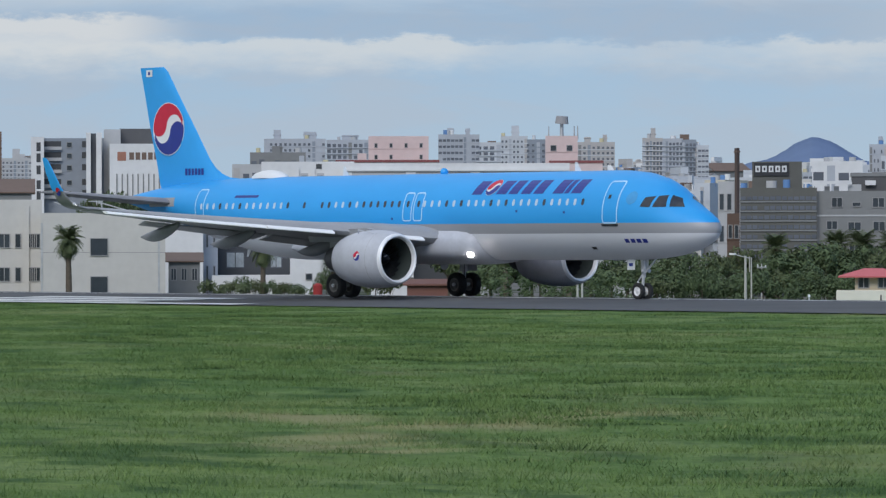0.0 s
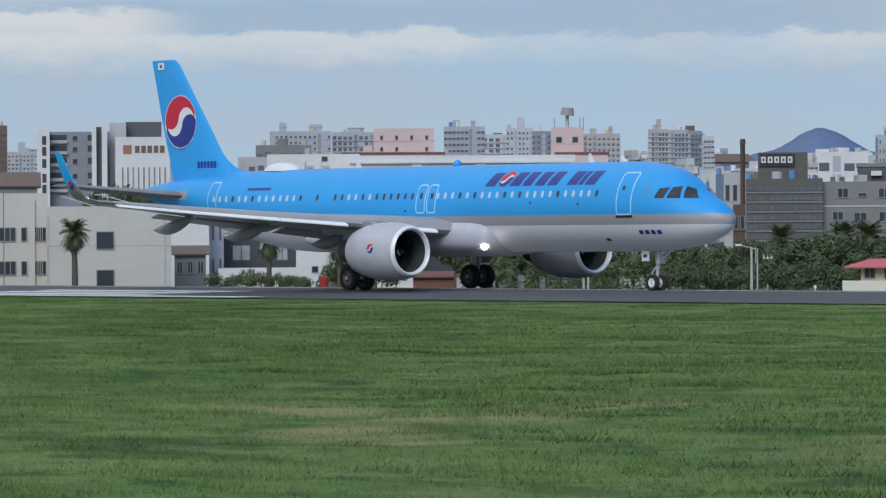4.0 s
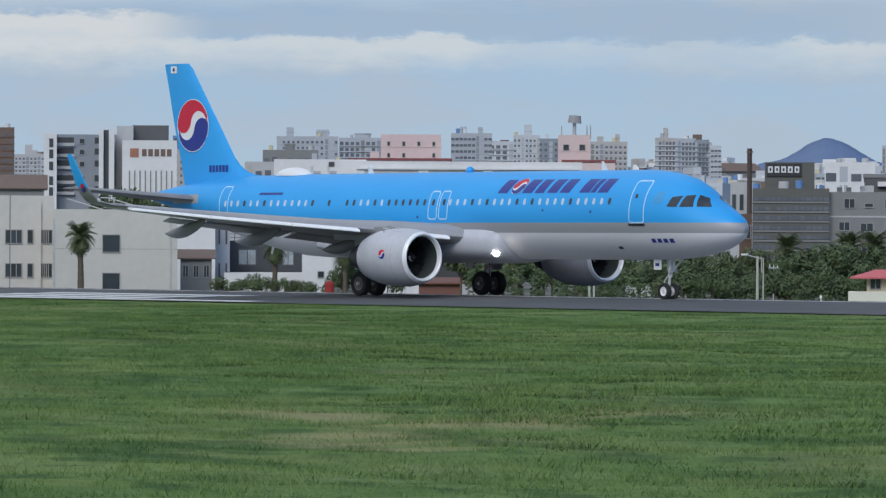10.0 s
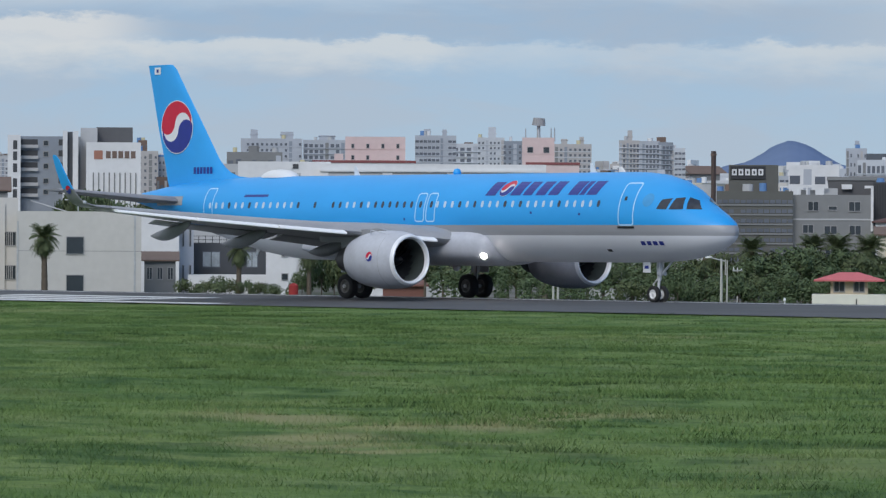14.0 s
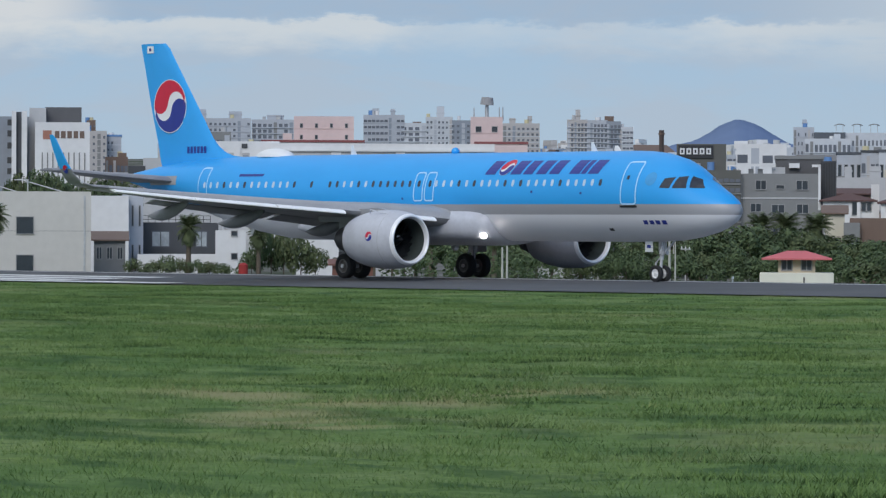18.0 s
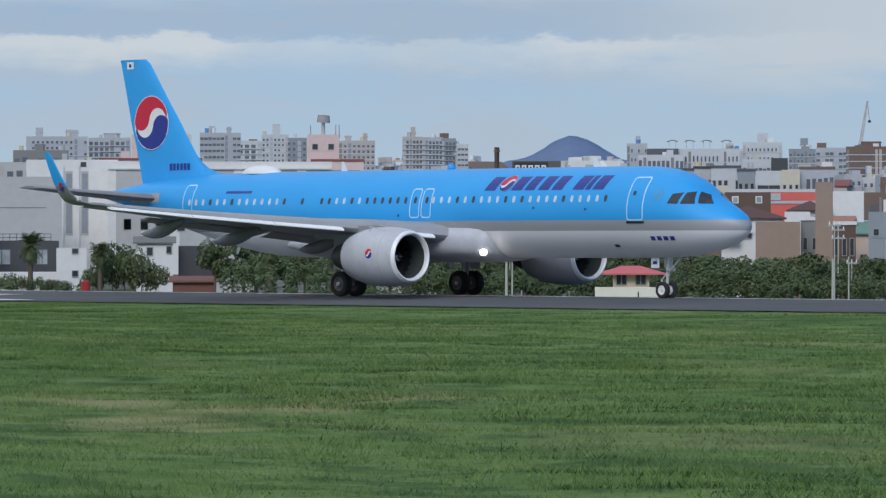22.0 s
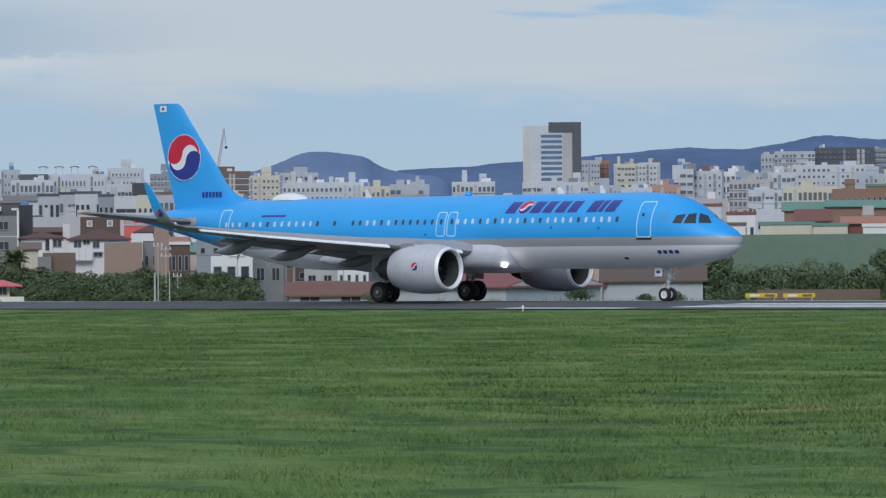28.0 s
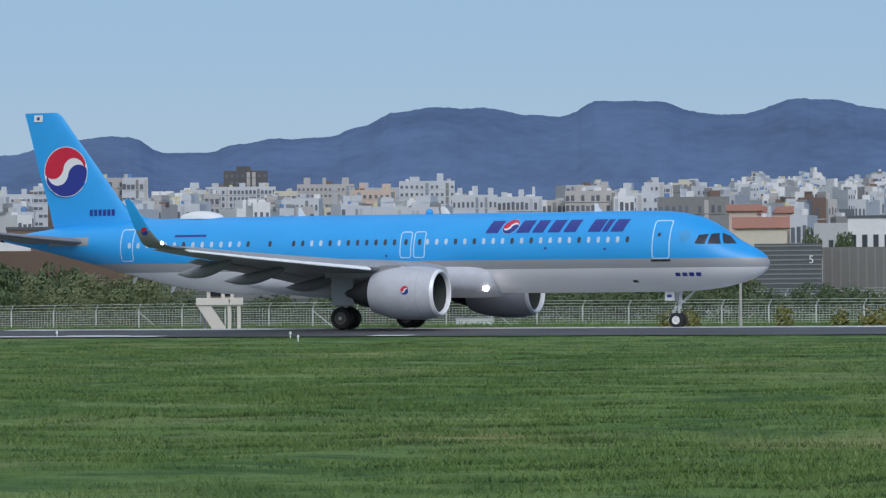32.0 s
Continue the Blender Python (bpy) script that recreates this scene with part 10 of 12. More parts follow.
tree(-301.2, 309.1, -1.8, 2.8, 3.0, 71)
tree(-309.6, 320.1, -2.0, 3.7, 4.2, 72)
tree(-304.9, 316.6, -1.9, 3.5, 3.5, 73)
tree(-294.1, 306.1, -1.7, 3.5, 3.0, 74)
tree(-296.5, 310.7, -1.8, 3.4, 2.7, 75)
tree(-306.5, 323.9, -2.1, 3.1, 3.6, 76)
tree(-308.6, 328.1, -2.2, 3.8, 3.5, 77)
tree(-300.5, 320.7, -2.0, 3.3, 3.1, 78)
tree(-301.1, 322.8, -2.1, 3.7, 3.3, 79)
tree(-295.3, 318.4, -2.0, 3.8, 3.9, 80)
tree(-298.7, 323.7, -2.1, 3.4, 3.1, 81)
tree(-305.6, 334.4, -2.3, 3.8, 3.0, 82)
tree(-295.5, 323.4, -2.1, 3.1, 2.7, 83)
tree(-303.0, 334.4, -2.3, 3.7, 2.9, 84)
tree(-302.3, 335.2, -2.3, 3.2, 3.0, 85)
tree(-299.5, 333.9, -2.3, 3.8, 3.7, 86)
tree(-293.7, 329.5, -2.2, 3.3, 3.8, 87)
bush(-290.1, 298.4, -1.6, 1.5, 3.0, 88)
bush(-288.6, 299.2, -1.6, 1.5, 3.4, 89)
bush(-288.4, 301.5, -1.7, 1.8, 2.5, 90)
bush(-285.3, 300.5, -1.6, 1.5, 3.0, 91)
bush(-284.0, 301.5, -1.7, 1.5, 2.9, 92)
bush(-284.8, 304.8, -1.7, 1.6, 3.1, 93)
bush(-280.8, 302.7, -1.7, 1.8, 2.9, 94)
bush(-278.5, 302.6, -1.7, 1.6, 2.8, 95)
bush(-277.8, 304.3, -1.7, 1.7, 2.8, 96)
bush(-279.6, 308.9, -1.8, 1.7, 3.0, 97)
bush(-274.1, 304.9, -1.7, 1.8, 2.7, 98)
bush(-275.3, 308.9, -1.8, 2.0, 3.1, 99)
tree(-339.1, 298.0, -1.6, 4.4, 3.2, 100)
tree(-353.0, 313.6, -1.9, 5.1, 3.8, 101)
tree(-340.5, 305.1, -1.7, 4.5, 3.2, 102)
tree(-348.7, 315.5, -1.9, 4.1, 3.3, 103)
tree(-352.1, 311.5, -1.8, 3.1, 2.9, 104)
tree(-349.5, 318.8, -2.0, 3.7, 2.9, 105)
palm(-325.9, 291.9, -1.5, 4.8, 110)
palm(-322.7, 295.3, -1.5, 4.7, 111)
palm(-388.7, 451.6, -1.9, 10.1, 112)
tree(-219.9, 306.4, -1.7, 3.4, 3.0, 113)
tree(-224.8, 316.2, -1.9, 2.5, 3.1, 114)
tree(-220.7, 314.3, -1.9, 2.9, 3.3, 115)
tree(-220.3, 316.0, -1.9, 3.1, 2.8, 116)
tree(-217.8, 316.4, -1.9, 2.8, 2.4, 117)
tree(-216.9, 317.6, -2.0, 3.1, 3.1, 118)
tree(-214.4, 317.9, -2.0, 2.4, 2.9, 119)
tree(-211.9, 316.9, -1.9, 2.4, 3.0, 120)
tree(-210.0, 317.7, -2.0, 3.3, 3.6, 121)
tree(-206.8, 316.0, -1.9, 2.9, 3.5, 122)
tree(-212.2, 328.1, -2.2, 2.7, 3.6, 123)
tree(-205.4, 320.0, -2.0, 3.4, 3.0, 124)
tree(-202.9, 319.6, -2.0, 3.3, 3.1, 125)
tree(-207.5, 331.0, -2.2, 3.3, 3.2, 126)
tree(-204.7, 329.1, -2.2, 3.2, 2.8, 127)
tree(-199.0, 324.0, -2.1, 3.5, 3.4, 128)
bush(-216.9, 307.8, -1.8, 3.2, 2.6, 129)
bush(-214.0, 307.6, -1.8, 3.3, 2.6, 130)
bush(-212.0, 308.6, -1.8, 3.2, 3.6, 131)
bush(-209.1, 308.3, -1.8, 3.2, 2.4, 132)
bush(-210.0, 313.9, -1.9, 3.6, 2.4, 133)
bush(-203.3, 307.6, -1.8, 3.6, 2.9, 134)
bush(-204.9, 314.5, -1.9, 3.1, 3.4, 135)
bush(-198.3, 308.0, -1.8, 3.6, 3.3, 136)
bush(-201.8, 318.2, -2.0, 3.5, 2.8, 137)
bush(-196.4, 313.6, -1.9, 3.6, 2.4, 138)
bush(-196.9, 318.8, -2.0, 3.1, 2.8, 139)
bush(-193.4, 317.4, -1.9, 3.4, 2.3, 140)
tree(-187.5, 273.0, -1.1, 4.2, 2.2, 141)
tree(-186.6, 273.6, -1.1, 3.8, 2.4, 142)
tree(-185.8, 274.1, -1.1, 3.5, 2.0, 143)
bush(-182.0, 306.3, -1.6, 3.2, 4.3, 144)
bush(-181.3, 307.4, -1.6, 3.7, 3.0, 145)
bush(-183.0, 312.9, -1.7, 4.2, 4.2, 146)
bush(-181.8, 312.9, -1.7, 3.9, 4.1, 147)
bush(-178.2, 308.8, -1.5, 4.9, 4.3, 148)
bush(-180.2, 314.8, -1.7, 4.8, 3.1, 149)
bush(-177.2, 311.7, -1.6, 4.8, 3.0, 150)
bush(-177.5, 314.7, -1.6, 5.0, 3.5, 151)
bush(-171.2, 305.2, -1.3, 4.0, 2.9, 152)
bush(-169.8, 304.8, -1.3, 4.6, 4.2, 153)
bush(-171.9, 311.3, -1.4, 4.8, 2.8, 154)
bush(-169.5, 309.0, -1.4, 4.3, 3.3, 155)
bush(-166.3, 305.3, -1.2, 4.9, 3.9, 156)
bush(-166.3, 307.8, -1.3, 4.5, 2.9, 157)
bush(-165.3, 308.1, -1.2, 4.6, 2.6, 158)
bush(-165.1, 310.3, -1.3, 4.0, 2.8, 159)
bush(-162.2, 306.8, -1.2, 3.8, 3.0, 160)
bush(-161.5, 307.8, -1.1, 3.6, 3.3, 161)
bush(-165.8, 319.3, -1.4, 3.9, 2.9, 162)
bush(-164.2, 318.4, -1.3, 4.5, 3.3, 163)
bush(-173.5, 285.3, -1.1, 2.5, 3.2, 164)
bush(-172.7, 286.0, -1.1, 2.9, 2.6, 165)
bush(-174.1, 290.7, -1.2, 3.3, 2.4, 166)
bush(-172.6, 290.2, -1.2, 2.6, 2.5, 167)
bush(-171.8, 290.9, -1.2, 3.2, 2.3, 168)
bush(-168.5, 287.2, -1.1, 2.5, 2.7, 169)
bush(-168.3, 289.0, -1.1, 2.8, 3.0, 170)
bush(-169.2, 292.9, -1.1, 3.0, 2.8, 171)
bush(-167.0, 291.0, -1.1, 3.0, 2.2, 172)
bush(-168.2, 295.6, -1.2, 3.2, 2.5, 173)
bush(-163.8, 289.6, -1.0, 2.6, 2.7, 174)
bush(-164.7, 293.5, -1.1, 2.9, 2.4, 175)
bush(-162.9, 292.3, -1.0, 3.1, 2.3, 176)
bush(-163.8, 296.4, -1.1, 3.1, 2.4, 177)
bush(-163.7, 298.6, -1.1, 2.9, 3.0, 178)
bush(-162.6, 298.7, -1.1, 2.4, 2.2, 179)
bush(-157.8, 291.8, -0.9, 2.8, 2.9, 180)
bush(-158.4, 295.1, -1.0, 2.5, 2.6, 181)
bush(-159.0, 298.7, -1.0, 2.5, 2.4, 182)
bush(-156.5, 296.0, -0.9, 2.3, 2.8, 183)
bush(-154.5, 294.4, -0.9, 2.8, 3.1, 184)
bush(-156.2, 300.2, -1.0, 2.4, 2.1, 185)
bush(-137.6, 294.8, -0.6, 3.6, 2.7, 186)
bush(-139.1, 301.3, -0.6, 3.4, 2.5, 187)
bush(-141.1, 308.9, -0.7, 3.5, 2.8, 188)
bush(-139.1, 307.5, -0.6, 3.0, 3.7, 189)
bush(-136.4, 304.2, -0.6, 3.4, 3.6, 190)
bush(-130.2, 292.7, -0.5, 3.2, 3.7, 191)
bush(-132.4, 301.0, -0.5, 2.9, 2.5, 192)
bush(-134.9, 310.4, -0.6, 2.9, 2.6, 193)
bush(-128.2, 297.1, -0.5, 3.3, 3.7, 194)
bush(-136.0, 319.9, -0.6, 3.5, 3.9, 195)
bush(-132.4, 314.3, -0.5, 3.5, 3.2, 196)
bush(-132.7, 318.5, -0.6, 2.9, 3.0, 197)
bush(-132.8, 322.2, -0.6, 3.5, 3.3, 198)
bush(-128.9, 315.5, -0.5, 2.7, 3.8, 199)
bush(-127.1, 314.2, -0.5, 2.8, 3.3, 200)
bush(-126.6, 316.6, -0.5, 3.4, 3.3, 201)
bush(-127.9, 323.5, -0.5, 3.0, 2.8, 202)
bush(-117.5, 299.0, -0.4, 2.8, 3.5, 203)
bush(-118.6, 305.6, -0.4, 2.7, 3.3, 204)
bush(-121.3, 316.6, -0.5, 2.6, 3.4, 205)
bush(-114.4, 300.7, -0.4, 3.1, 3.0, 206)
bush(-114.7, 305.1, -0.4, 3.0, 2.9, 207)
bush(-118.5, 319.8, -0.4, 3.2, 3.7, 208)
bush(-112.8, 307.0, -0.4, 3.1, 3.3, 209)
bush(-118.4, 327.1, -0.4, 3.0, 3.2, 210)
bush(-116.7, 326.1, -0.4, 3.1, 2.8, 211)
bush(-145.2, 282.9, -0.7, 1.8, 3.4, 212)
bush(-147.3, 290.9, -0.7, 1.8, 2.7, 213)
bush(-144.5, 288.8, -0.7, 1.7, 3.0, 214)
bush(-144.9, 293.5, -0.7, 1.5, 2.6, 215)
bush(-139.6, 286.1, -0.6, 1.9, 2.7, 216)
bush(-137.6, 285.4, -0.6, 2.1, 2.6, 217)
bush(-137.4, 288.9, -0.6, 1.5, 2.6, 218)
bush(-136.1, 289.9, -0.6, 1.8, 2.9, 219)
bush(-131.6, 283.7, -0.5, 1.9, 2.4, 220)
bush(-135.2, 296.1, -0.6, 1.1, 2.6, 221)
bush(-135.4, 300.8, -0.6, 1.4, 3.2, 222)
bush(-130.3, 292.8, -0.5, 1.9, 3.0, 223)
bush(-129.2, 294.4, -0.5, 1.8, 2.4, 224)
bush(-128.4, 296.8, -0.5, 1.1, 3.2, 225)
bush(-127.0, 297.5, -0.5, 1.0, 2.8, 226)
bush(-121.9, 289.1, -0.5, 1.7, 2.4, 227)
bush(-125.2, 302.1, -0.5, 1.1, 2.8, 228)
bush(-122.3, 299.1, -0.5, 1.7, 3.5, 229)
bush(-117.6, 291.3, -0.4, 1.0, 3.3, 230)
bush(-120.0, 302.1, -0.4, 1.0, 2.9, 231)
bush(-119.0, 304.1, -0.4, 1.7, 2.9, 232)
bush(-115.6, 299.8, -0.4, 1.5, 2.9, 233)
bush(-124.5, 291.4, -0.5, 1.7, 2.4, 234)
bush(-125.8, 300.9, -0.5, 2.0, 3.5, 235)
bush(-126.1, 307.9, -0.5, 1.8, 3.7, 236)
bush(-120.5, 299.6, -0.5, 2.0, 2.6, 237)
bush(-119.1, 302.2, -0.4, 2.2, 2.6, 238)
bush(-113.6, 293.6, -0.4, 1.8, 2.9, 239)
bush(-111.0, 292.6, -0.4, 1.5, 2.4, 240)
bush(-109.7, 295.6, -0.4, 2.0, 3.3, 241)
bush(-112.6, 311.1, -0.4, 2.4, 3.6, 242)
bush(-107.4, 302.4, -0.4, 1.6, 2.8, 243)
bush(-105.9, 305.1, -0.4, 1.7, 3.0, 244)
bush(-103.2, 304.1, -0.4, 2.0, 3.2, 245)
bush(-104.4, 315.4, -0.4, 1.4, 2.7, 246)
bush(-99.0, 305.5, -0.4, 2.0, 3.1, 247)
tree(-154.5, 459.3, -1.3, 9.8, 2.4, 248)
tree(-150.9, 460.4, -1.1, 8.9, 2.2, 249)

# belts of shrubs
hedge(-330.6, 295.7, -323.8, 303.0, -1.7, 2.8, 3, M_LEAF, 250)
hedge(-326.7, 305.7, -321.3, 311.2, -1.8, 3.9, 4, M_LEAF, 251)
hedge(-320.2, 309.5, -310.7, 318.6, -2.0, 3.5, 4, M_LEAF, 252)
hedge(-375.8, 304.3, -373.6, 307.0, -1.8, 1.2, 2, M_LEAF_OLIVE, 253)
hedge(-372.7, 308.1, -369.7, 311.7, -1.8, 1.1, 2, M_LEAF_OLIVE, 254)
hedge(-288.7, 296.2, -273.3, 309.6, -1.8, 3.3, 4, M_LEAF, 255)
hedge(-322.1, 283.3, -318.0, 287.7, -1.4, 2.4, 3, M_LEAF, 256)
hedge(-317.6, 288.2, -313.7, 292.3, -1.5, 2.1, 3, M_LEAF, 257)
hedge(-229.8, 268.5, -225.9, 271.6, -1.1, 1.1, 3, M_LEAF, 258)
hedge(-222.8, 307.3, -211.9, 314.5, -1.9, 2.9, 2, M_LEAF_OLIVE, 259)
hedge(-218.8, 295.5, -215.6, 297.7, -1.6, 2.3, 3, M_LEAF, 260)
hedge(-180.5, 289.2, -170.4, 295.0, -1.3, 2.9, 3, M_LEAF, 261)
hedge(-171.4, 295.6, -168.0, 297.4, -1.2, 3.6, 4, M_LEAF_OLIVE, 262)
hedge(-166.5, 293.7, -163.2, 295.4, -1.1, 4.3, 5, M_LEAF_BANK, 263)
hedge(-164.5, 297.0, -160.8, 298.9, -1.1, 5.1, 6, M_LEAF_BANK, 264)
hedge(-162.1, 300.5, -155.4, 303.8, -1.1, 5.9, 6, M_LEAF_BANK, 265)
hedge(-216.5, 289.8, -205.6, 297.2, -1.6, 4.4, 3, M_LEAF, 266)
hedge(-159.2, 278.8, -144.5, 286.2, -0.8, 3.7, 3, M_LEAF_BANK, 267)
hedge(-134.4, 276.5, -119.4, 282.9, -0.5, 1.8, 3, M_LEAF, 268)
hedge(-120.2, 282.6, -103.8, 288.6, -0.5, 2.6, 4, M_LEAF, 269)
hedge(-103.8, 288.6, -91.7, 292.4, -0.4, 3.0, 4, M_LEAF, 270)
hedge(-85.6, 218.7, -83.0, 219.6, -0.2, 1.1, 1.2, M_LEAF_YELLOW, 271)
hedge(-80.1, 220.6, -78.4, 221.2, -0.2, 1.1, 1.2, M_LEAF_YELLOW, 272)
hedge(-76.6, 221.7, -73.2, 222.8, -0.2, 1.1, 1.2, M_LEAF_YELLOW, 273)

# poles and masts
pole(-326.9, 318.4, -2.0, 1.6, lamp=True)
pole(-331.1, 324.0, -2.1, 1.0, arms=((0.3, 0.5),))
pole(-286.7, 311.4, -1.8, 3.7, arms=((0.3, 0.6), (0.9, 0.6)))
pole(-287.3, 313.6, -1.9, 1.2, arms=((0.2, 0.5),))
pole(-306.6, 344.4, -2.5, 3.6, arms=((0.3, 1.0), (0.9, 1.0)))
pole(-317.7, 291.9, -1.5, -0.5, r=0.07)
pole(-308.9, 283.2, -1.3, 1.0, r=0.09)
pole(-282.0, 272.7, -1.1, 1.8, r=0.1)
pole(-292.9, 268.6, -1.0, 2.0, r=0.08)
pole(-264.4, 285.1, -1.3, 3.8, arms=((0.2, 0.5),))
pole(-263.7, 285.7, -1.4, 1.6)
pole(-279.3, 270.5, -1.1, 1.7)
pole(-138.3, 227.6, -0.3, 1.7, r=0.09)
pole(-256.7, 276.0, -1.2, 1.5, r=0.09)
pole(-267.6, 306.1, -1.7, 2.9, arms=((0.3, 0.8),))
pole(-277.0, 324.3, -2.1, 3.6, arms=((0.3, 1.0),))
pole(-138.2, 227.1, -0.3, 1.6, r=0.1)
pole(-85.3, 231.5, -0.4, 2.2, r=0.1)

# single things

# ---- single things behind and beside the runway ----
def facing(x, y, z, turn):
    return Matrix.Translation((x, y, z)) @ Matrix.Rotation(radians(turn), 4, "Z")


def guardhouse(x, y, z, turn, w):
    """A cream lookout hut with a pink hipped roof on a broad white plinth."""
    k = w / 3.7
    t = thing("guardhouse", "cream lookout hut with a pink hipped roof on a white plinth", "hut", facing(x, y, z, turn))
    part("plinth", box(-1.95 * k, 1.95 * k, -0.6, 3.2, -2, 0.58 * k, 0.03), wall_paint("plinth", (0.68, 0.66, 0.58)), t)
    part("plinth_post", box(0.35 * k, 0.42 * k, -0.66, -0.60, -1, 0.35 * k), M_DARK, t)
    body = part("wall", box(-0.98 * k, 0.98 * k, 0, 2.0, 0.58 * k, 1.32 * k), wall_paint("hut_cream", (0.62, 0.54, 0.40)), t)
    me = window_mesh(0.5 * k, 0.46 * k, 1)
    for wx in (-0.52 * k, 0.52 * k):
        put_window(t, me, wx, 0, 0.74 * k)
    bm = bmesh.new()
    e = 1.85 * k
    lo = [bm.verts.new(p) for p in ((-e, -0.85, 1.26 * k), (e, -0.85, 1.26 * k), (e, 2.85, 1.26 * k), (-e, 2.85, 1.26 * k))]
    mid = [bm.verts.new((v.co.x, v.co.y, 1.34 * k)) for v in lo]
    hi = [bm.verts.new(p) for p in ((-0.5 * k, 0.9, 1.74 * k), (0.5 * k, 0.9, 1.74 * k), (0.5 * k, 1.1, 1.74 * k), (-0.5 * k, 1.1, 1.74 * k))]
    bm.faces.new(lo[::-1])
    bm.faces.new(hi)
    for a, b in ((lo, mid), (mid, hi)):
        for i in range(4):
            bm.faces.new((a[i], a[(i + 1) % 4], b[(i + 1) % 4], b[i]))
    part("roof", bm, WALLS["pinkroof"], t, "faded pink hipped roof")
    return t


def marker_mast(x, y, z, height):
    """A thin frangible mast, white with red bands, on a red and white foot in the grass."""
    t = thing("marker_mast", "thin white mast with red bands in the grass", "mast", Matrix.Translation((x, y, z)))
    white, red = wall_paint("mast_white", (0.66, 0.66, 0.66)), wall_paint("mast_red", (0.42, 0.07, 0.04))
    rust = wall_paint("mast_rust", (0.45, 0.20, 0.08))
    cuts = ((0.0, 0.16, red, 0.034), (0.16, 0.30, white, 0.032), (0.30, 0.41, rust, 0.030), (0.41, 0.46, white, 0.030), (0.46, 0.70, white, 0.024), (0.70, 0.74, rust, 0.026), (0.74, 0.97, white, 0.022), (0.97, 1.0, red, 0.03))
    for a, b, mat, r in cuts:
        part("mast_band", tube((0, 0, height * a), (0, 0, height * b), r, n=12), mat, t)
    part("collar", tube((0, 0, height * 0.44), (0, 0, height * 0.455), 0.055, n=12), white, t)
    part("clamp", box(-0.06, 0.06, -0.05, 0.05, height * 0.715, height * 0.74, 0.008), rust, t)
    for dx, dy in ((-0.05, 0.03), (0.06, -0.03), (0.0, 0.07)):
        part("stub_pipe", tube((dx, dy, -0.1), (dx, dy, 0.30 + 0.06 * dx / 0.05), 0.024, n=10), red, t)
    for dx in (0.055, 0.10):
        part("bracket", box(dx, dx + 0.03, -0.02, 0.02, 0.0, 0.10), white, t)
    part("cable", tube((0.08, 0, 0.0), (0.03, 0, 0.42), 0.012, n=8), M_DARK, t)
    lens = bmesh.new()
    bmesh.ops.create_icosphere(lens, subdivisions=2, radius=0.045, matrix=Matrix.Translation((0, 0, height)))
    part("lens", lens, wall_paint("lens_red", (0.5, 0.05, 0.05)), t)
    return t


def fence(x0, y0, x1, y1, name="fence", tall=1.2):
    """Chain-link fence with cranked post tops."""
    a, b = Vector((x0, y0, 0)), Vector((x1, y1, 0))
    n = max(1, int((b - a).length / 3.0))
    t = thing(name, "grey chain-link fence with cranked posts", "fence", kind="")
    post = bmesh.new()
    add_tube(post, (0, 0, -0.4), (0, 0, tall), 0.055, n=8)
    add_tube(post, (0, 0, tall), (0.28, -0.28, tall + 0.36), 0.04, n=6)
    me = mesh_of("post", post, M_FENCE, True)
    wires = bmesh.new()
    for i in range(n + 1):
        p = a.lerp(b, i / n)
        ob = new("post", me)
        ob.parent, ob.location = t, (p.x, p.y, land(p.x, p.y))
    for i in range(n):
        p, q = a.lerp(b, i / n), a.lerp(b, (i + 1) / n)
        p.z, q.z = land(p.x, p.y), land(q.x, q.y)
        for h in [0.15 + (tall - 0.15) / 7 * k for k in range(8)] + [tall + 0.2, tall + 0.38]:
            add_tube(wires, p + Vector((0, 0, h)), q + Vector((0, 0, h)), 0.014, n=4, caps=False)
        for k in range(14):
            m = p.lerp(q, k / 14)
            add_tube(wires, m + Vector((0, 0, 0.1)), m + Vector((0, 0, tall)), 0.012, n=3, caps=False)
        if i % 4 == 0:
            ob = part("brace", tube(p + Vector((0, 0, tall * 0.9)), p.lerp(q, 0.45) + Vector((0, 0, 0)), 0.03, n=6), M_FENCE, t)
    tagged(part("wire_mesh", wires, M_FENCE, t), kind="stuff")
    return t


def crane(x, y, z, top, turn):
    """A slim lattice boom raised over the roofs."""
    t = thing("tower_crane", "distant lattice crane boom raised over roofs", "crane", facing(x, y, z, turn))
    bm = bmesh.new()
    h = top - z
    tip = Vector((h * 0.16, 0, h))
    for dx, dy in ((-0.35, -0.35), (0.35, -0.35), (0.35, 0.35), (-0.35, 0.35)):
        add_tube(bm, (dx, dy, 0), tip + Vector((dx * 0.4, dy * 0.4, 0)), 0.08, 0.05, 5)
    for k in range(16):
        s, e = k / 16, (k + 1) / 16
        for sg in (-1, 1):
            add_tube(bm, Vector((0.35 * sg, -0.35, 0)).lerp(tip, s), Vector((-0.35 * sg, -0.35, 0)).lerp(tip, e), 0.05, n=4)
    part("boom", bm, wall_paint("crane_paint", (0.45, 0.42, 0.40)), t)
    part("hook_line", tube(tip, tip + Vector((0.4, 0, -h * 0.33)), 0.04, n=4), M_DARK, t)
    part("hook_block", box(tip.x + 0.1, tip.x + 0.7, -0.3, 0.3, h * 0.64, h * 0.68), M_DARK, t)
    return t


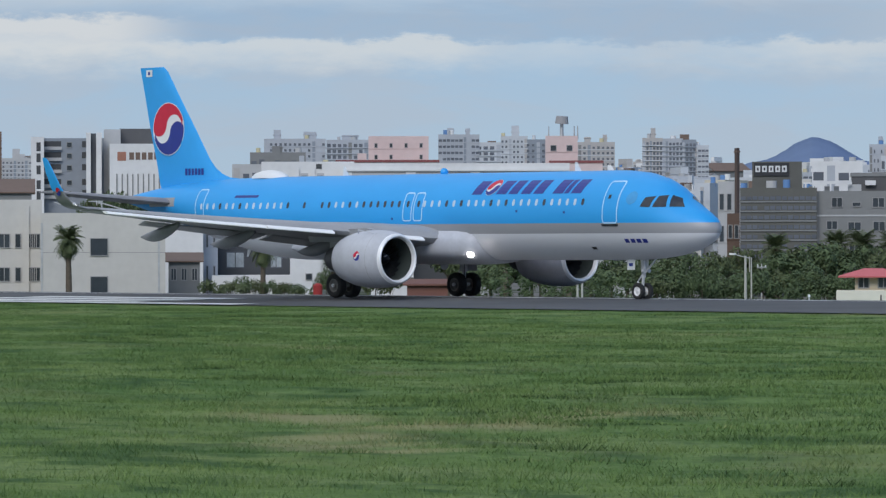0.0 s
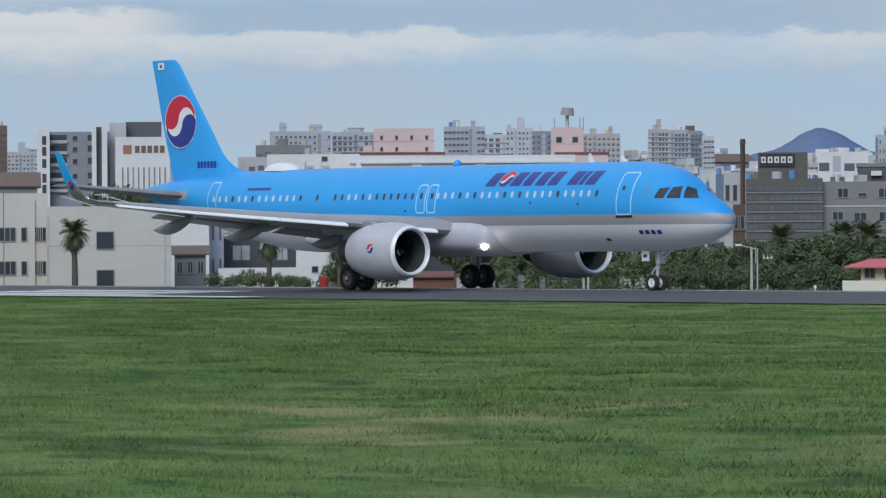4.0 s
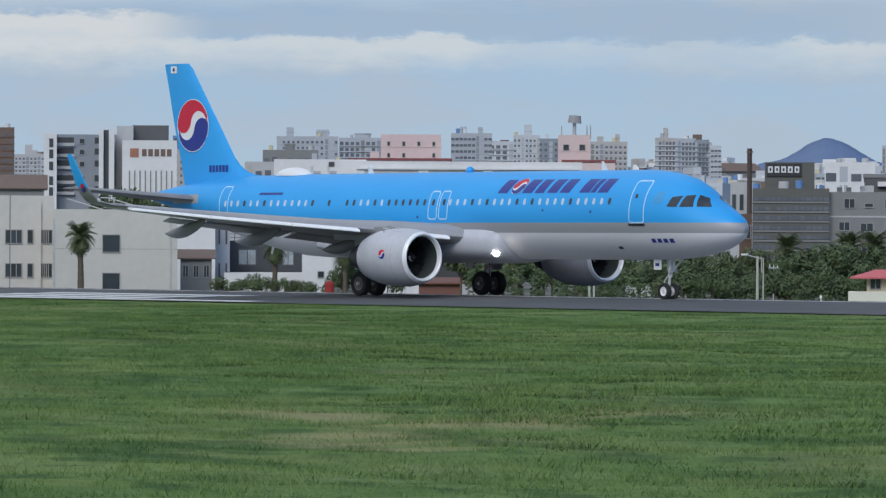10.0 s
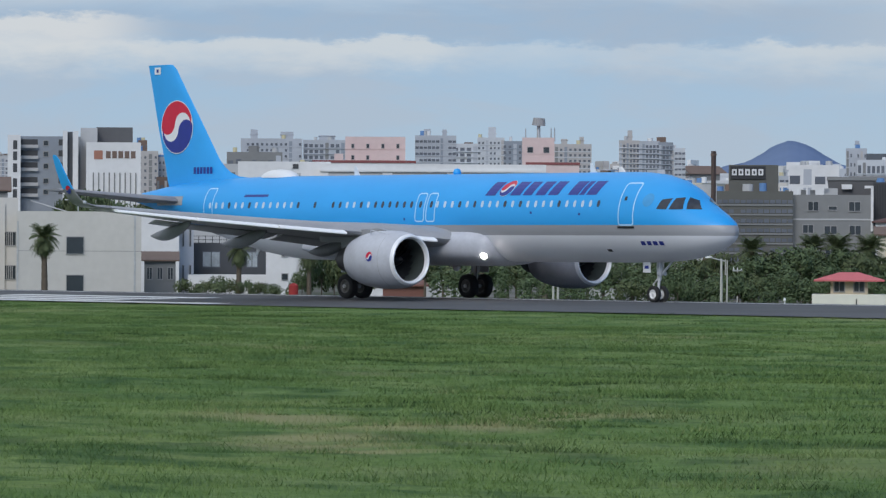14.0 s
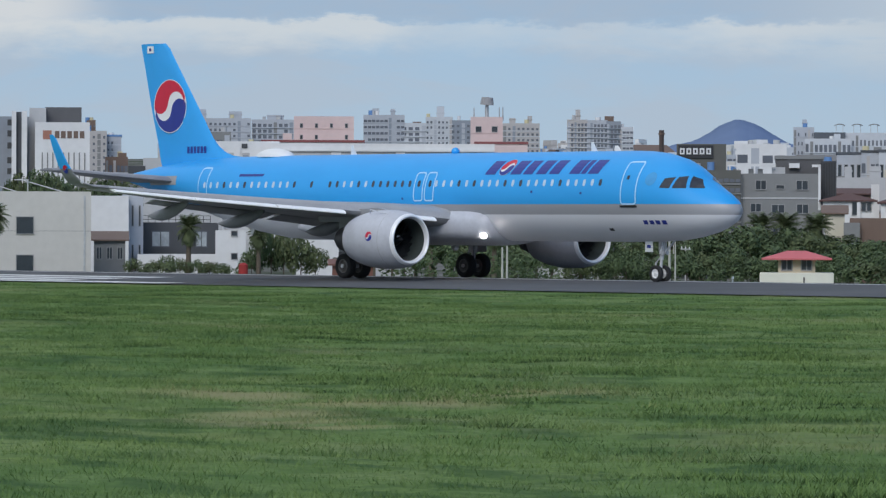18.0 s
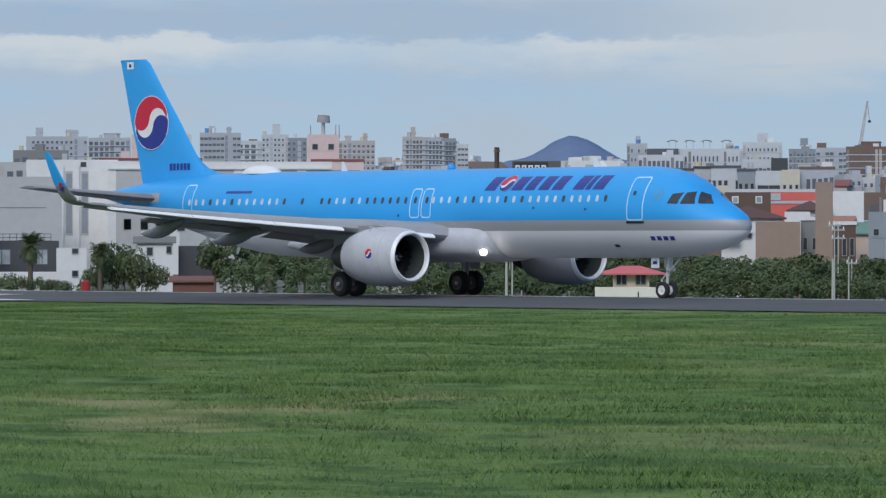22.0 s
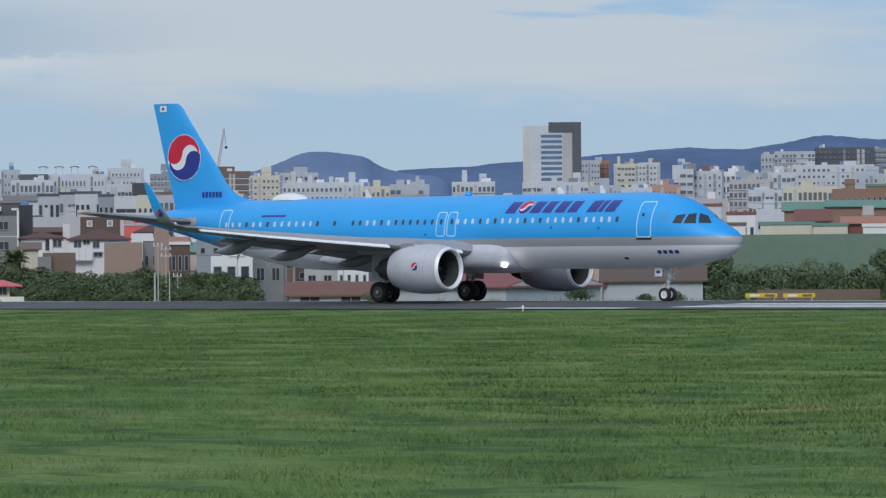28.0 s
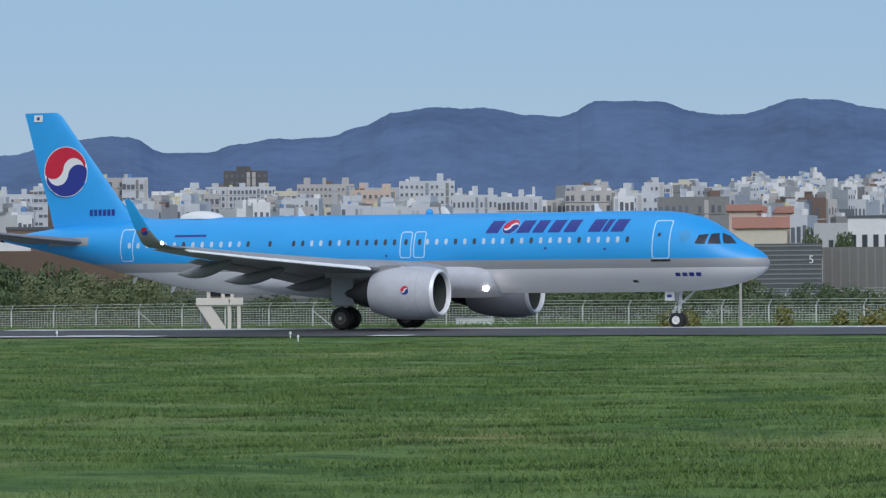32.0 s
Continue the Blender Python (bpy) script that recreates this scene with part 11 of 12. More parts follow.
def radio_mast(x, y, z, h):
    t = thing("roof_mast", "grey aerial mast on a pink roof tower", "mast", Matrix.Translation((x, y, z)))
    part("stem", tube((0, 0, -0.5), (0, 0, h), 0.28, 0.22), M_GALV, t)
    part("aerial_drum", tube((0, 0, h * 0.62), (0.1, 0, h * 0.98), 0.95, 0.8, 14), wall_paint("drum_grey", (0.30, 0.30, 0.31)), t)
    for dx in (-2.6, 2.5, 3.2):
        part("whip", tube((dx, 0, -0.5), (dx, 0, h * 0.5), 0.11, 0.06, 6), M_GALV, t)
    return t


def sign_board(x, y, z, turn, w, h, mat, name, label, bars=()):
    t = thing(name, label, "sign", facing(x, y, z, turn))
    part("panel", box(-w / 2, w / 2, 0, 0.18, 0, h, 0.02), mat, t)
    for k in (-0.4, 0.4):
        part("leg", box(w * k - 0.04, w * k + 0.04, 0.05, 0.13, -1.5, 0), M_GALV, t)
    for bx, bw, mat2 in bars:
        part("legend_bar", box(w * (bx - bw / 2), w * (bx + bw / 2), -0.012, 0.0, h * 0.25, h * 0.75), mat2, t)
    return t


def sign_legend(t, word, w, h):
    """Black characters and an arrow on a taxiway sign."""
    text = bpy.data.curves.new("legend", "FONT")
    text.body, text.size, text.extrude, text.align_x = word, h * 0.62, 0.01, "CENTER"
    text.materials.append(M_DARK)
    ob = new("legend", text)
    ob.parent = t
    ob.matrix_basis = Matrix.Translation((-w * 0.16, -0.014, h * 0.27)) @ Matrix.Rotation(radians(90), 4, "X")
    bm = bmesh.new()
    pts = [(0.14, 0.46), (0.28, 0.46), (0.28, 0.36), (0.42, 0.50), (0.28, 0.64), (0.28, 0.54), (0.14, 0.54)]
    bm.faces.new([bm.verts.new((w * x, -0.012, h * z)) for x, z in pts])
    part("arrow", bm, M_DARK, t)


def concrete_stand(x, y, z, turn):
    """A white concrete platform on raking legs."""
    t = thing("concrete_stand", "white concrete lookout with a pink roof on slanting legs", "lookout", facing(x, y, z, turn))
    m = wall_paint("stand_white", (0.66, 0.63, 0.56))
    part("deck", box(-1.35, 1.35, 0, 2.4, 1.35, 1.78, 0.03), m, t)
    bm = bmesh.new()
    for yy in (0.1, 1.9):
        v = [bm.verts.new(p) for p in ((-1.3, yy, 1.35), (-0.5, yy, 1.35), (0.9, yy, -0.8), (0.1, yy, -0.8), (-1.3, yy + 0.4, 1.35), (-0.5, yy + 0.4, 1.35), (0.9, yy + 0.4, -0.8), (0.1, yy + 0.4, -0.8))]
        for f in ((0, 1, 2, 3), (7, 6, 5, 4), (0, 3, 7, 4), (1, 5, 6, 2), (0, 4, 5, 1), (3, 2, 6, 7)):
            bm.faces.new([v[i] for i in f])
    part("raking_leg", bm, m, t)
    for xx in (-0.95, 0.45, 1.0):
        part("prop", box(xx, xx + 0.2, 0.1 if xx > 0 else 1.9, 0.4 if xx > 0 else 2.2, -0.8, 1.35), m, t)
    cream = WALLS["hut_cream"]
    for px in (-0.72, 0.10, 0.62):
        part("pier", box(px, px + 0.2, 0.35, 0.55, 1.78, 2.46), m, t)
    part("back_wall", box(-0.72, 0.82, 1.75, 1.95, 1.78, 2.46), cream, t)
    part("window_band", box(-0.66, 0.76, 0.50, 0.53, 1.86, 2.44), M_GLASS, t, "dark lookout window")
    roof = bmesh.new()
    low = [roof.verts.new(p) for p in ((-1.32, -0.15, 2.46), (1.32, -0.15, 2.46), (1.32, 2.45, 2.46), (-1.32, 2.45, 2.46))]
    mid = [roof.verts.new((v.co.x, v.co.y, 2.52)) for v in low]
    peak = roof.verts.new((0, 1.15, 2.86))
    roof.faces.new(low[::-1])
    for i in range(4):
        roof.faces.new((low[i], low[(i + 1) % 4], mid[(i + 1) % 4], mid[i]))
        roof.faces.new((mid[i], mid[(i + 1) % 4], peak))
    part("roof", roof, WALLS["pinkroof"], t, "faded pink hipped roof")
    part("number_bar", box(0.52, 0.58, -0.02, 0.0, 1.47, 1.68), M_DARK, t)
    for lx, lz in ((-1.42, 2.55), (-0.12, 2.98)):
        part("floodlight", tube((lx, 0.2, lz), (lx - 0.05, 0.05, lz - 0.02), 0.09, 0.12, 10), M_WHITE, t)
        part("floodlight_stem", tube((lx, 0.3, lz - 0.25), (lx, 0.25, lz), 0.025, n=6), M_GALV, t)
    return t


def equipment_box(x, y, z, turn):
    """A long low white cabinet on short feet."""
    t = thing("equipment_box", "long low white equipment cabinet in the grass", "cabinet", facing(x, y, z, turn))
    part("body", box(-1.2, 1.2, 0, 0.8, 0.10, 0.46, 0.03), wall_paint("cabinet_white", (0.66, 0.68, 0.68)), t)
    part("lid", box(-1.26, 1.26, -0.06, 0.86, 0.46, 0.52, 0.015), M_GALV, t)
    for fx in (-1.0, 1.0):
        part("foot", box(fx - 0.06, fx + 0.06, 0.1, 0.7, -0.3, 0.10), M_GALV, t)
    return t


def chimney(x, y, z, top):
    t = thing("chimney", "tall brown brick chimney among houses", "chimney", Matrix.Translation((x, y, z)))
    part("flue", box(-0.21, 0.21, 0, 0.42, -1, top - z, 0.03), wall_paint("chimney_brick", (0.085, 0.062, 0.055)), t)
    part("cap", box(-0.25, 0.25, -0.04, 0.46, top - z - 0.5, top - z - 0.3), WALLS["brown"], t)
    return t


def field_marker(x, y, z, label="small white marker post by the runway"):
    t = thing("edge_light", label, "light", Matrix.Translation((x, y, z)), "runway edge lights")
    part("stake", tube((0, 0, -0.1), (0, 0, 0.18), 0.03, n=8), M_WHITE, t)
    part("cap", tube((0, 0, 0.18), (0, 0, 0.30), 0.07, 0.045, 10), M_WHITE, t)
    return t


def panel(owner, name, x0, x1, z0, z1, mat, out=0.05, label="", depth=0.06):
    """A panel on an owner's front."""
    return part(name, box(x0, x1, -out, -out + depth, z0, z1), mat, owner, label)


def front_window(owner, x, z, w, h, bars=1):
    return put_window(owner, window_mesh(w, h, bars), x, -0.02, z)


def ribs(owner, x0, x1, z0, z1, n, mat, wide=0.5):
    for i in range(n):
        x = x0 + (x1 - x0) * (i + 0.5) / n
        part("rib", box(x - wide / 2, x + wide / 2, -0.12, 0.0, z0, z1), mat, owner)


def dress_up(annex, beige, beige_wing, hospital, hospital_wing, sign_block, tall_tower, warehouse, mall, storey, gwall, shed_wall, church):
    """Fronts of the buildings that stand out."""
    grey, dark, blue = WALLS["grey"], WALLS["slate"], WALLS["bluegrey"]
    b, w, h = annex
    ribs(b, -w * 0.42, w * 0.46, 0, h * 0.72, 9, WALLS["midgrey"], w * 0.022)
    panel(b, "sign_mark", -w * 0.36, -w * 0.20, h * 0.84, h * 0.92, WALLS["terracotta"])
    for i in range(5):
        panel(b, "legend_bar", -w * 0.14 + i * w * 0.115, -w * 0.14 + i * w * 0.115 + w * 0.085, h * 0.85, h * 0.915, WALLS["brown"])
    b, w, h = beige
    for z in (h - 3.0, h - 6.25):
        front_window(b, -w * 0.5 + w * 0.47, z - 0.55, 1.42, 1.42, 0)
    panel(b, "drain_pipe", w * 0.44, w * 0.455, 0, h - 0.3, M_GALV)
    panel(b, "wall_joint", -w / 2, w / 2, h * 0.52, h * 0.525, WALLS["midgrey"], 0.01, "", 0.02)
    panel(b, "drain_pipe", -w * 0.497, -w * 0.482, 0, h - 0.8, M_GALV)
    b, w, h = beige_wing
    for x in (0.0, 0.06, 0.12, 0.24, 0.37, 0.41, 0.45):
        for z in (h - 4.1, h - 7.0):
            front_window(b, w * x, z, 0.42, 1.15, 0)
    panel(b, "wall_joint", w * 0.02 - 0.05, w * 0.02 + 0.05, 0, h, WALLS["midgrey"], 0.02, "", 0.03)
    panel(b, "corner_pier", w * 0.30, w * 0.36, 0, h * 0.93, WALLS["beige"], 0.25, "", 0.26)
    b = hospital[0]
    panel(b, "recess", -0.80, 0.06, 4.47, 11.97, grey, 0.05, "", 0.06)
    panel(b, "recess_glass", -0.70, -0.04, 4.73, 11.70, blue, 0.08, "", 0.05)
    panel(b, "recess", 1.05, 1.90, 4.47, 11.97, grey, 0.05, "", 0.06)
    panel(b, "recess_glass", 1.14, 1.80, 4.73, 11.70, blue, 0.08, "", 0.05)
    panel(b, "slit", -4.35, -4.22, 5.26, 9.34, WALLS["slate"], 0.05, "", 0.06)
    panel(b, "slit", -4.02, -3.89, 5.26, 9.34, WALLS["slate"], 0.05, "", 0.06)
    panel(b, "slit", -3.69, -3.56, 5.26, 9.34, WALLS["slate"], 0.05, "", 0.06)
    panel(b, "roof_hatch", 0.98, 1.64, 12.49, 13.02, WALLS["villa"], 0.10, "dark roof opening", 0.30)
    panel(b, "pier", -1.52, -0.99, 0.65, 12.63, WALLS["white"], 0.30, "", 0.30)
    panel(b, "pier", 0.32, 0.85, 0.65, 12.63, WALLS["white"], 0.30, "", 0.30)
    b, w, h = hospital_wing
    panel(b, "cornice", -w / 2, w / 2, h * 0.93, h * 0.95, WALLS["white"], 0.2, "", 0.2)
    panel(b, "recess", -12.01, -5.81, 0.82, 12.03, WALLS["grey"], 0.05, "", 0.06)
    panel(b, "recess_lip", -12.01, -5.81, 11.97, 12.10, WALLS["midgrey"], 0.07, "", 0.05)
    panel(b, "recess", -4.67, 1.60, 0.82, 12.03, WALLS["grey"], 0.05, "", 0.06)
    panel(b, "recess_lip", -4.67, 1.60, 11.97, 12.10, WALLS["midgrey"], 0.07, "", 0.05)
    panel(b, "recess", 2.67, 8.94, 0.82, 12.03, WALLS["grey"], 0.05, "", 0.06)
    panel(b, "recess_lip", 2.67, 8.94, 11.97, 12.10, WALLS["midgrey"], 0.07, "", 0.05)
    panel(b, "recess", 10.01, 16.28, 0.82, 12.03, WALLS["grey"], 0.05, "", 0.06)
    panel(b, "recess_lip", 10.01, 16.28, 11.97, 12.10, WALLS["midgrey"], 0.07, "", 0.05)
    front_window(b, -10.68, 8.50, 0.8, 1.1, 0)
    front_window(b, -10.68, 5.23, 0.8, 1.2, 0)
    front_window(b, -8.74, 5.23, 0.8, 1.2, 0)
    front_window(b, -7.01, 5.09, 0.8, 1.3, 0)
    front_window(b, -4.47, 5.09, 0.8, 1.3, 0)
    front_window(b, -0.07, 5.09, 0.8, 1.3, 0)
    front_window(b, -7.01, 2.16, 0.8, 1.0, 0)
    front_window(b, -3.20, 2.16, 0.8, 1.0, 0)
    front_window(b, 4.00, 5.09, 0.8, 1.3, 0)
    front_window(b, 6.01, 5.09, 0.8, 1.3, 0)
    front_window(b, 8.01, 5.09, 0.8, 1.3, 0)
    front_window(b, 11.35, 5.09, 0.8, 1.3, 0)
    front_window(b, 13.35, 5.09, 0.8, 1.3, 0)
    front_window(b, 4.00, 8.50, 0.8, 1.1, 0)
    front_window(b, 13.35, 8.50, 0.8, 1.1, 0)
    front_window(b, 6.01, 2.16, 0.8, 1.0, 0)
    front_window(b, 11.35, 2.16, 0.8, 1.0, 0)
    panel(b, "air_unit", -9.08, -8.34, 4.49, 5.03, WALLS["white"], 0.40, "white air unit below a window", 0.35)
    panel(b, "air_unit", -7.34, -6.61, 4.49, 5.03, WALLS["white"], 0.40, "white air unit below a window", 0.35)
    panel(b, "air_unit", -3.54, -2.80, 1.69, 2.09, WALLS["white"], 0.40, "white air unit below a window", 0.35)
    b, w, h = sign_block
    panel(b, "sign_panel", -w * 0.46, w * 0.24, h - 1.35, h - 0.15, M_DARK, 0.14, "dark sign board", 0.1)
    for i in range(5):
        x = -w * 0.43 + i * w * 0.132
        panel(b, "legend_bar", x, x + w * 0.095, h - 1.0, h - 0.42, WALLS["white"], 0.16, "", 0.03)
        panel(b, "legend_gap", x + w * 0.03, x + w * 0.065, h - 0.86, h - 0.58, M_DARK, 0.17, "", 0.03)
    b, w, h = tall_tower
    panel(b, "corner_slab", -w * 0.5, -w * 0.40, 0, h - 1, WALLS["beige"], 0.5, "", 0.5)
    panel(b, "pale_slab", -w * 0.40, -w * 0.06, 0, h - 0.2, WALLS["hazewhite"], 0.35, "", 0.35)
    panel(b, "dark_slab", w * 0.35, w * 0.5, 0, h + 0.55, WALLS["slate"], 0.4, "dark glazed slab", 0.5)
    panel(b, "dark_crown", -w * 0.06, w * 0.5, h - 1.6, h + 0.6, WALLS["slate"], 0.2, "dark roof storey", 6)
    panel(b, "glass_bay", -w * 0.20, w * 0.18, 0, h - 1.7, WALLS["hazewhite"], 0.5, "", 0.5)
    for i in range(12):
        z = h - 2.7 - i * 1.15
        panel(b, "glass_band", -w * 0.19, w * 0.17, z, z + 0.65, M_GLASS_BLUE, 0.55, "", 0.1)
    panel(b, "side_pier", w * 0.18, w * 0.34, 0, h - 1.7, WALLS["hazetan"], 0.3, "", 0.3)
    b, w, h = warehouse
    for i in range(9):
        z = h - 0.25 - i * 0.42
        panel(b, "cladding_rib", -w / 2, w / 2, z, z + 0.12, WALLS["midgrey"], 0.05)
    text = bpy.data.curves.new("number", "FONT")
    text.body, text.size, text.extrude, text.align_x = "5", 1.0, 0.02, "CENTER"
    text.materials.append(M_WHITE)
    num = new("number", text)
    num.parent = b
    num.matrix_basis = Matrix.Translation((w * 0.34, -0.09, h - 1.75)) @ Matrix.Rotation(radians(90), 4, "X")
    b, w, h = shed_wall
    for i in range(16):
        x = -w / 2 + w * i / 16
        panel(b, "cladding_rib", x, x + w * 0.012, 0, h - 0.1, WALLS["midgrey"], 0.06)
    b, w, h = church
    part("spire", tube((0, w / 2, h - 0.2), (0, w / 2, h + w * 1.3), w * 0.52, 0.03, 8), WALLS["slate"], b, "pointed dark slate spire")
    b, w, h = mall
    for i in range(14):
        x = -w * 0.32 + i * w * 0.058
        panel(b, "cladding_rib", x, x + w * 0.02, 0, h - 0.3, WALLS["grey"], 0.08)
    panel(b, "door_recess", -w * 0.44, -w * 0.36, 0, h * 0.6, dark)
    b, w, h = storey
    panel(b, "glass_strip", -w * 0.42, w * 0.20, h - 2.6, h - 1.7, blue)
    for x in (-w * 0.25, w * 0.2):
        panel(b, "roof_hatch", x - 0.6, x + 0.6, h + 0.28, h + 1.2, WALLS["pink"], -0.5, "", 1.2)
    b, w, h = gwall
    n = int(w / 4)
    for i in range(n):
        x = -w / 2 + w * i / n
        panel(b, "wall_post", x, x + 0.2, 0, h, WALLS["greenwall"], 0.12, "", 0.12)

# ---- placing of single things ----
for awning_x in (-3.2, 3.4):
    awning = bmesh.new()
    lip = [awning.verts.new(p) for p in ((awning_x - 1.3, -0.02, 1.30), (awning_x + 1.3, -0.02, 1.30), (awning_x + 1.3, -0.9, 1.02), (awning_x - 1.3, -0.9, 1.02))]
    under = [awning.verts.new((v.co.x, v.co.y, v.co.z - 0.06)) for v in lip]
    awning.faces.new(lip[::-1])
    awning.faces.new(under)
    for i in range(4):
        awning.faces.new((lip[i], lip[(i + 1) % 4], under[(i + 1) % 4], under[i]))
    part("awning", awning, WALLS["white"], long_shed, "white sloping awning")
sign_text = bpy.data.curves.new("office_sign", "FONT")
sign_text.body, sign_text.size, sign_text.extrude, sign_text.align_x = "\uacf5\ud56d \uc18c\uc74c \ubbfc\uc6d0 \uc13c\ud130", 0.72, 0.02, "CENTER"
sign_text.space_character = 1.05
sign_text.materials.append(material("sign_purple", (0.16, 0.08, 0.22), 0.5, var=0.1))
sign_ob = new("office_sign", sign_text)
sign_ob.parent = office_east
sign_ob.matrix_basis = Matrix.Translation((0.2, -0.08, 6.65)) @ Matrix.Rotation(radians(90), 4, "X")
for i in range(6):
    panel(office_east, "legend_bar", -3.6 + 0.95 * i, -3.0 + 0.95 * i, 3.55, 4.10, WALLS["brown"])
panel(office_west, "sign_board", 0.2, 2.2, 2.4, 3.2, WALLS["blue"], 0.1, "small blue sign board")
guardhouse(-273.8, 275.9, -1.10, 43.2, 4.45)
marker_mast(-45.74, 54.07, -0.45, 3.32)
fence(-160.4, 258.0, -81.4, 262.0)
fence(-124.8, 300.0, -100.8, 330.0, tall=1.7)
crane(-670.7, 763.9, 18.6, 30.5, 40.8)
radio_mast(-540.4, 497.5, 17.4, 2.8)
chimney(-433.5, 423.9, -1.7, 13.1)
sign_legend(sign_board(-206.4, 241.9, -0.48, 38.8, 0.85, 0.85, WALLS['yellow'], 'taxiway_sign', 'yellow taxiway sign with black characters', ()), 'P1', 0.85, 0.85)
sign_board(-193.3, 266.9, -0.46, 34.1, 2.2, 0.30, WALLS['yellow'], 'wall_sign', 'low yellow sign board on a wall', ((-0.2, 0.3, WALLS['white']), (0.25, 0.3, WALLS['brown'])))
sign_board(-191.2, 268.4, -0.48, 33.6, 2.2, 0.30, WALLS['yellow'], 'wall_sign', 'low yellow sign board on a wall', ((-0.2, 0.3, WALLS['white']), (0.25, 0.3, WALLS['brown'])))
concrete_stand(-114.8, 226.1, -0.18, 25.0)
drum = thing("red_tank", "small dark red painted tank beside the shrubs", "tank", Matrix.Translation((-343.9, 288.9, -1.41)))
part("shell", tube((0, 0, 0), (0, 0, 0.86), 0.36, 0.36, 18), WALLS["red"], drum)
part("cap", tube((0, 0, 0.86), (0, 0, 1.03), 0.37, 0.14, 18), WALLS["red"], drum)
house(-355.2, 310.1, 48.6, 3.5, 7, -1.8, 1.2, 'brick', 'brick', 'dull red low store with an arched porch', 0.2, name='store', category='store', nwin=0, group='sheds behind the runway')
equipment_box(-113.4, 261.6, -0.45, 21.9)
field_marker(-155.8, 190.0, -0.27)
field_marker(-95.0, 191.8, -0.24)
field_marker(-129.1, 197.4, -0.16)
field_marker(-92.0, 186.0, -0.33)
field_marker(-109.4, 195.1, -0.20)
field_marker(-218.8, 213.1, -0.07)
# fronts of the grey office, its roof and the houses beside it
front_window(grey_office, -1.72, 8.46, 0.9, 0.8, 1)
front_window(grey_office, 2.06, 8.44, 1.0, 0.8, 1)
front_window(grey_office, 0.06, 8.53, 0.7, 0.3, 0)
front_window(grey_office, -0.13, 6.32, 1.1, 0.7, 1)
front_window(grey_office, 2.11, 6.27, 1.0, 0.8, 1)
front_window(grey_office, -2.18, 6.42, 0.9, 0.7, 1)
front_window(grey_office, -0.13, 4.30, 0.9, 0.7, 1)
panel(grey_office, "string_course", -3.72, 3.63, 7.57, 7.72, WALLS["grey"], 0.05, "", 0.06)
panel(grey_office, "vent_pipe", 3.53, 3.77, 6.56, 10.70, WALLS["white"], 0.16, "white rising pipe", 0.14)
panel(grey_office, "vent_pipe", 2.95, 3.77, 10.51, 10.75, WALLS["white"], 0.16, "white pipe bend", 0.14)
panel(grey_office, "roof_unit", -0.76, 0.50, 9.91, 10.51, WALLS["grey"], -1.00, "grey roof unit", 1.00)
panel(grey_office, "roof_rail", -4.80, -0.35, 10.56, 10.70, WALLS["white"], -0.50, "white roof pipe", 0.10)
panel(grey_office, "roof_post", -4.68, -4.51, 9.91, 10.65, WALLS["white"], -0.50, "", 0.10)
panel(grey_office, "roof_post", -3.96, -3.79, 9.91, 10.65, WALLS["white"], -0.50, "", 0.10)
panel(grey_office, "roof_post", -3.24, -3.07, 9.91, 10.65, WALLS["white"], -0.50, "", 0.10)
panel(grey_office, "roof_post", -2.39, -2.23, 9.91, 10.65, WALLS["white"], -0.50, "", 0.10)
panel(grey_office, "roof_post", -1.55, -1.38, 9.91, 10.65, WALLS["white"], -0.50, "", 0.10)
panel(grey_office, "roof_post", -0.90, -0.73, 9.91, 10.65, WALLS["white"], -0.50, "", 0.10)
panel(grey_office, "air_unit", -4.32, -3.74, 9.91, 10.36, WALLS["midgrey"], -1.20, "grey air-handling unit", 0.80)
panel(grey_office, "air_unit", -2.88, -2.30, 9.91, 10.36, WALLS["midgrey"], -1.20, "grey air-handling unit", 0.80)
panel(grey_office, "air_unit", -2.03, -1.45, 9.91, 10.36, WALLS["midgrey"], -1.20, "grey air-handling unit", 0.80)
panel(office_penthouse, "air_unit", -0.97, 0.03, 10.61, 11.06, WALLS["white"], 0.50, "white air-handling unit", 0.50)
panel(clad_tower, "cladding_rib", -0.68, -0.63, 7.16, 11.04, M_DARK, 0.06, "", 0.06)
panel(clad_tower, "cladding_rib", -0.53, -0.48, 7.16, 11.04, M_DARK, 0.06, "", 0.06)
panel(clad_tower, "cladding_rib", -0.38, -0.33, 7.16, 11.04, M_DARK, 0.06, "", 0.06)
panel(clad_tower, "cladding_rib", -0.22, -0.17, 7.16, 11.04, M_DARK, 0.06, "", 0.06)
panel(clad_tower, "cladding_rib", -0.07, -0.02, 7.16, 11.04, M_DARK, 0.06, "", 0.06)
panel(clad_tower, "cladding_rib", 0.08, 0.13, 7.16, 11.04, M_DARK, 0.06, "", 0.06)
panel(clad_tower, "cladding_rib", 0.23, 0.28, 7.16, 11.04, M_DARK, 0.06, "", 0.06)
panel(clad_tower, "cladding_rib", 0.39, 0.43, 7.16, 11.04, M_DARK, 0.06, "", 0.06)
panel(clad_tower, "cladding_rib", 0.54, 0.59, 7.16, 11.04, M_DARK, 0.06, "", 0.06)
part("water_tank", tube((-0.07, 2.0, 11.14), (-0.07, 2.0, 11.63), 0.42, 0.32, 14), WALLS["blue"], clad_tower, "blue plastic water tank")
panel(brown_house, "window_surround", -1.53, -0.88, 8.80, 9.51, WALLS["white"], 0.08, "white window surround", 0.06)
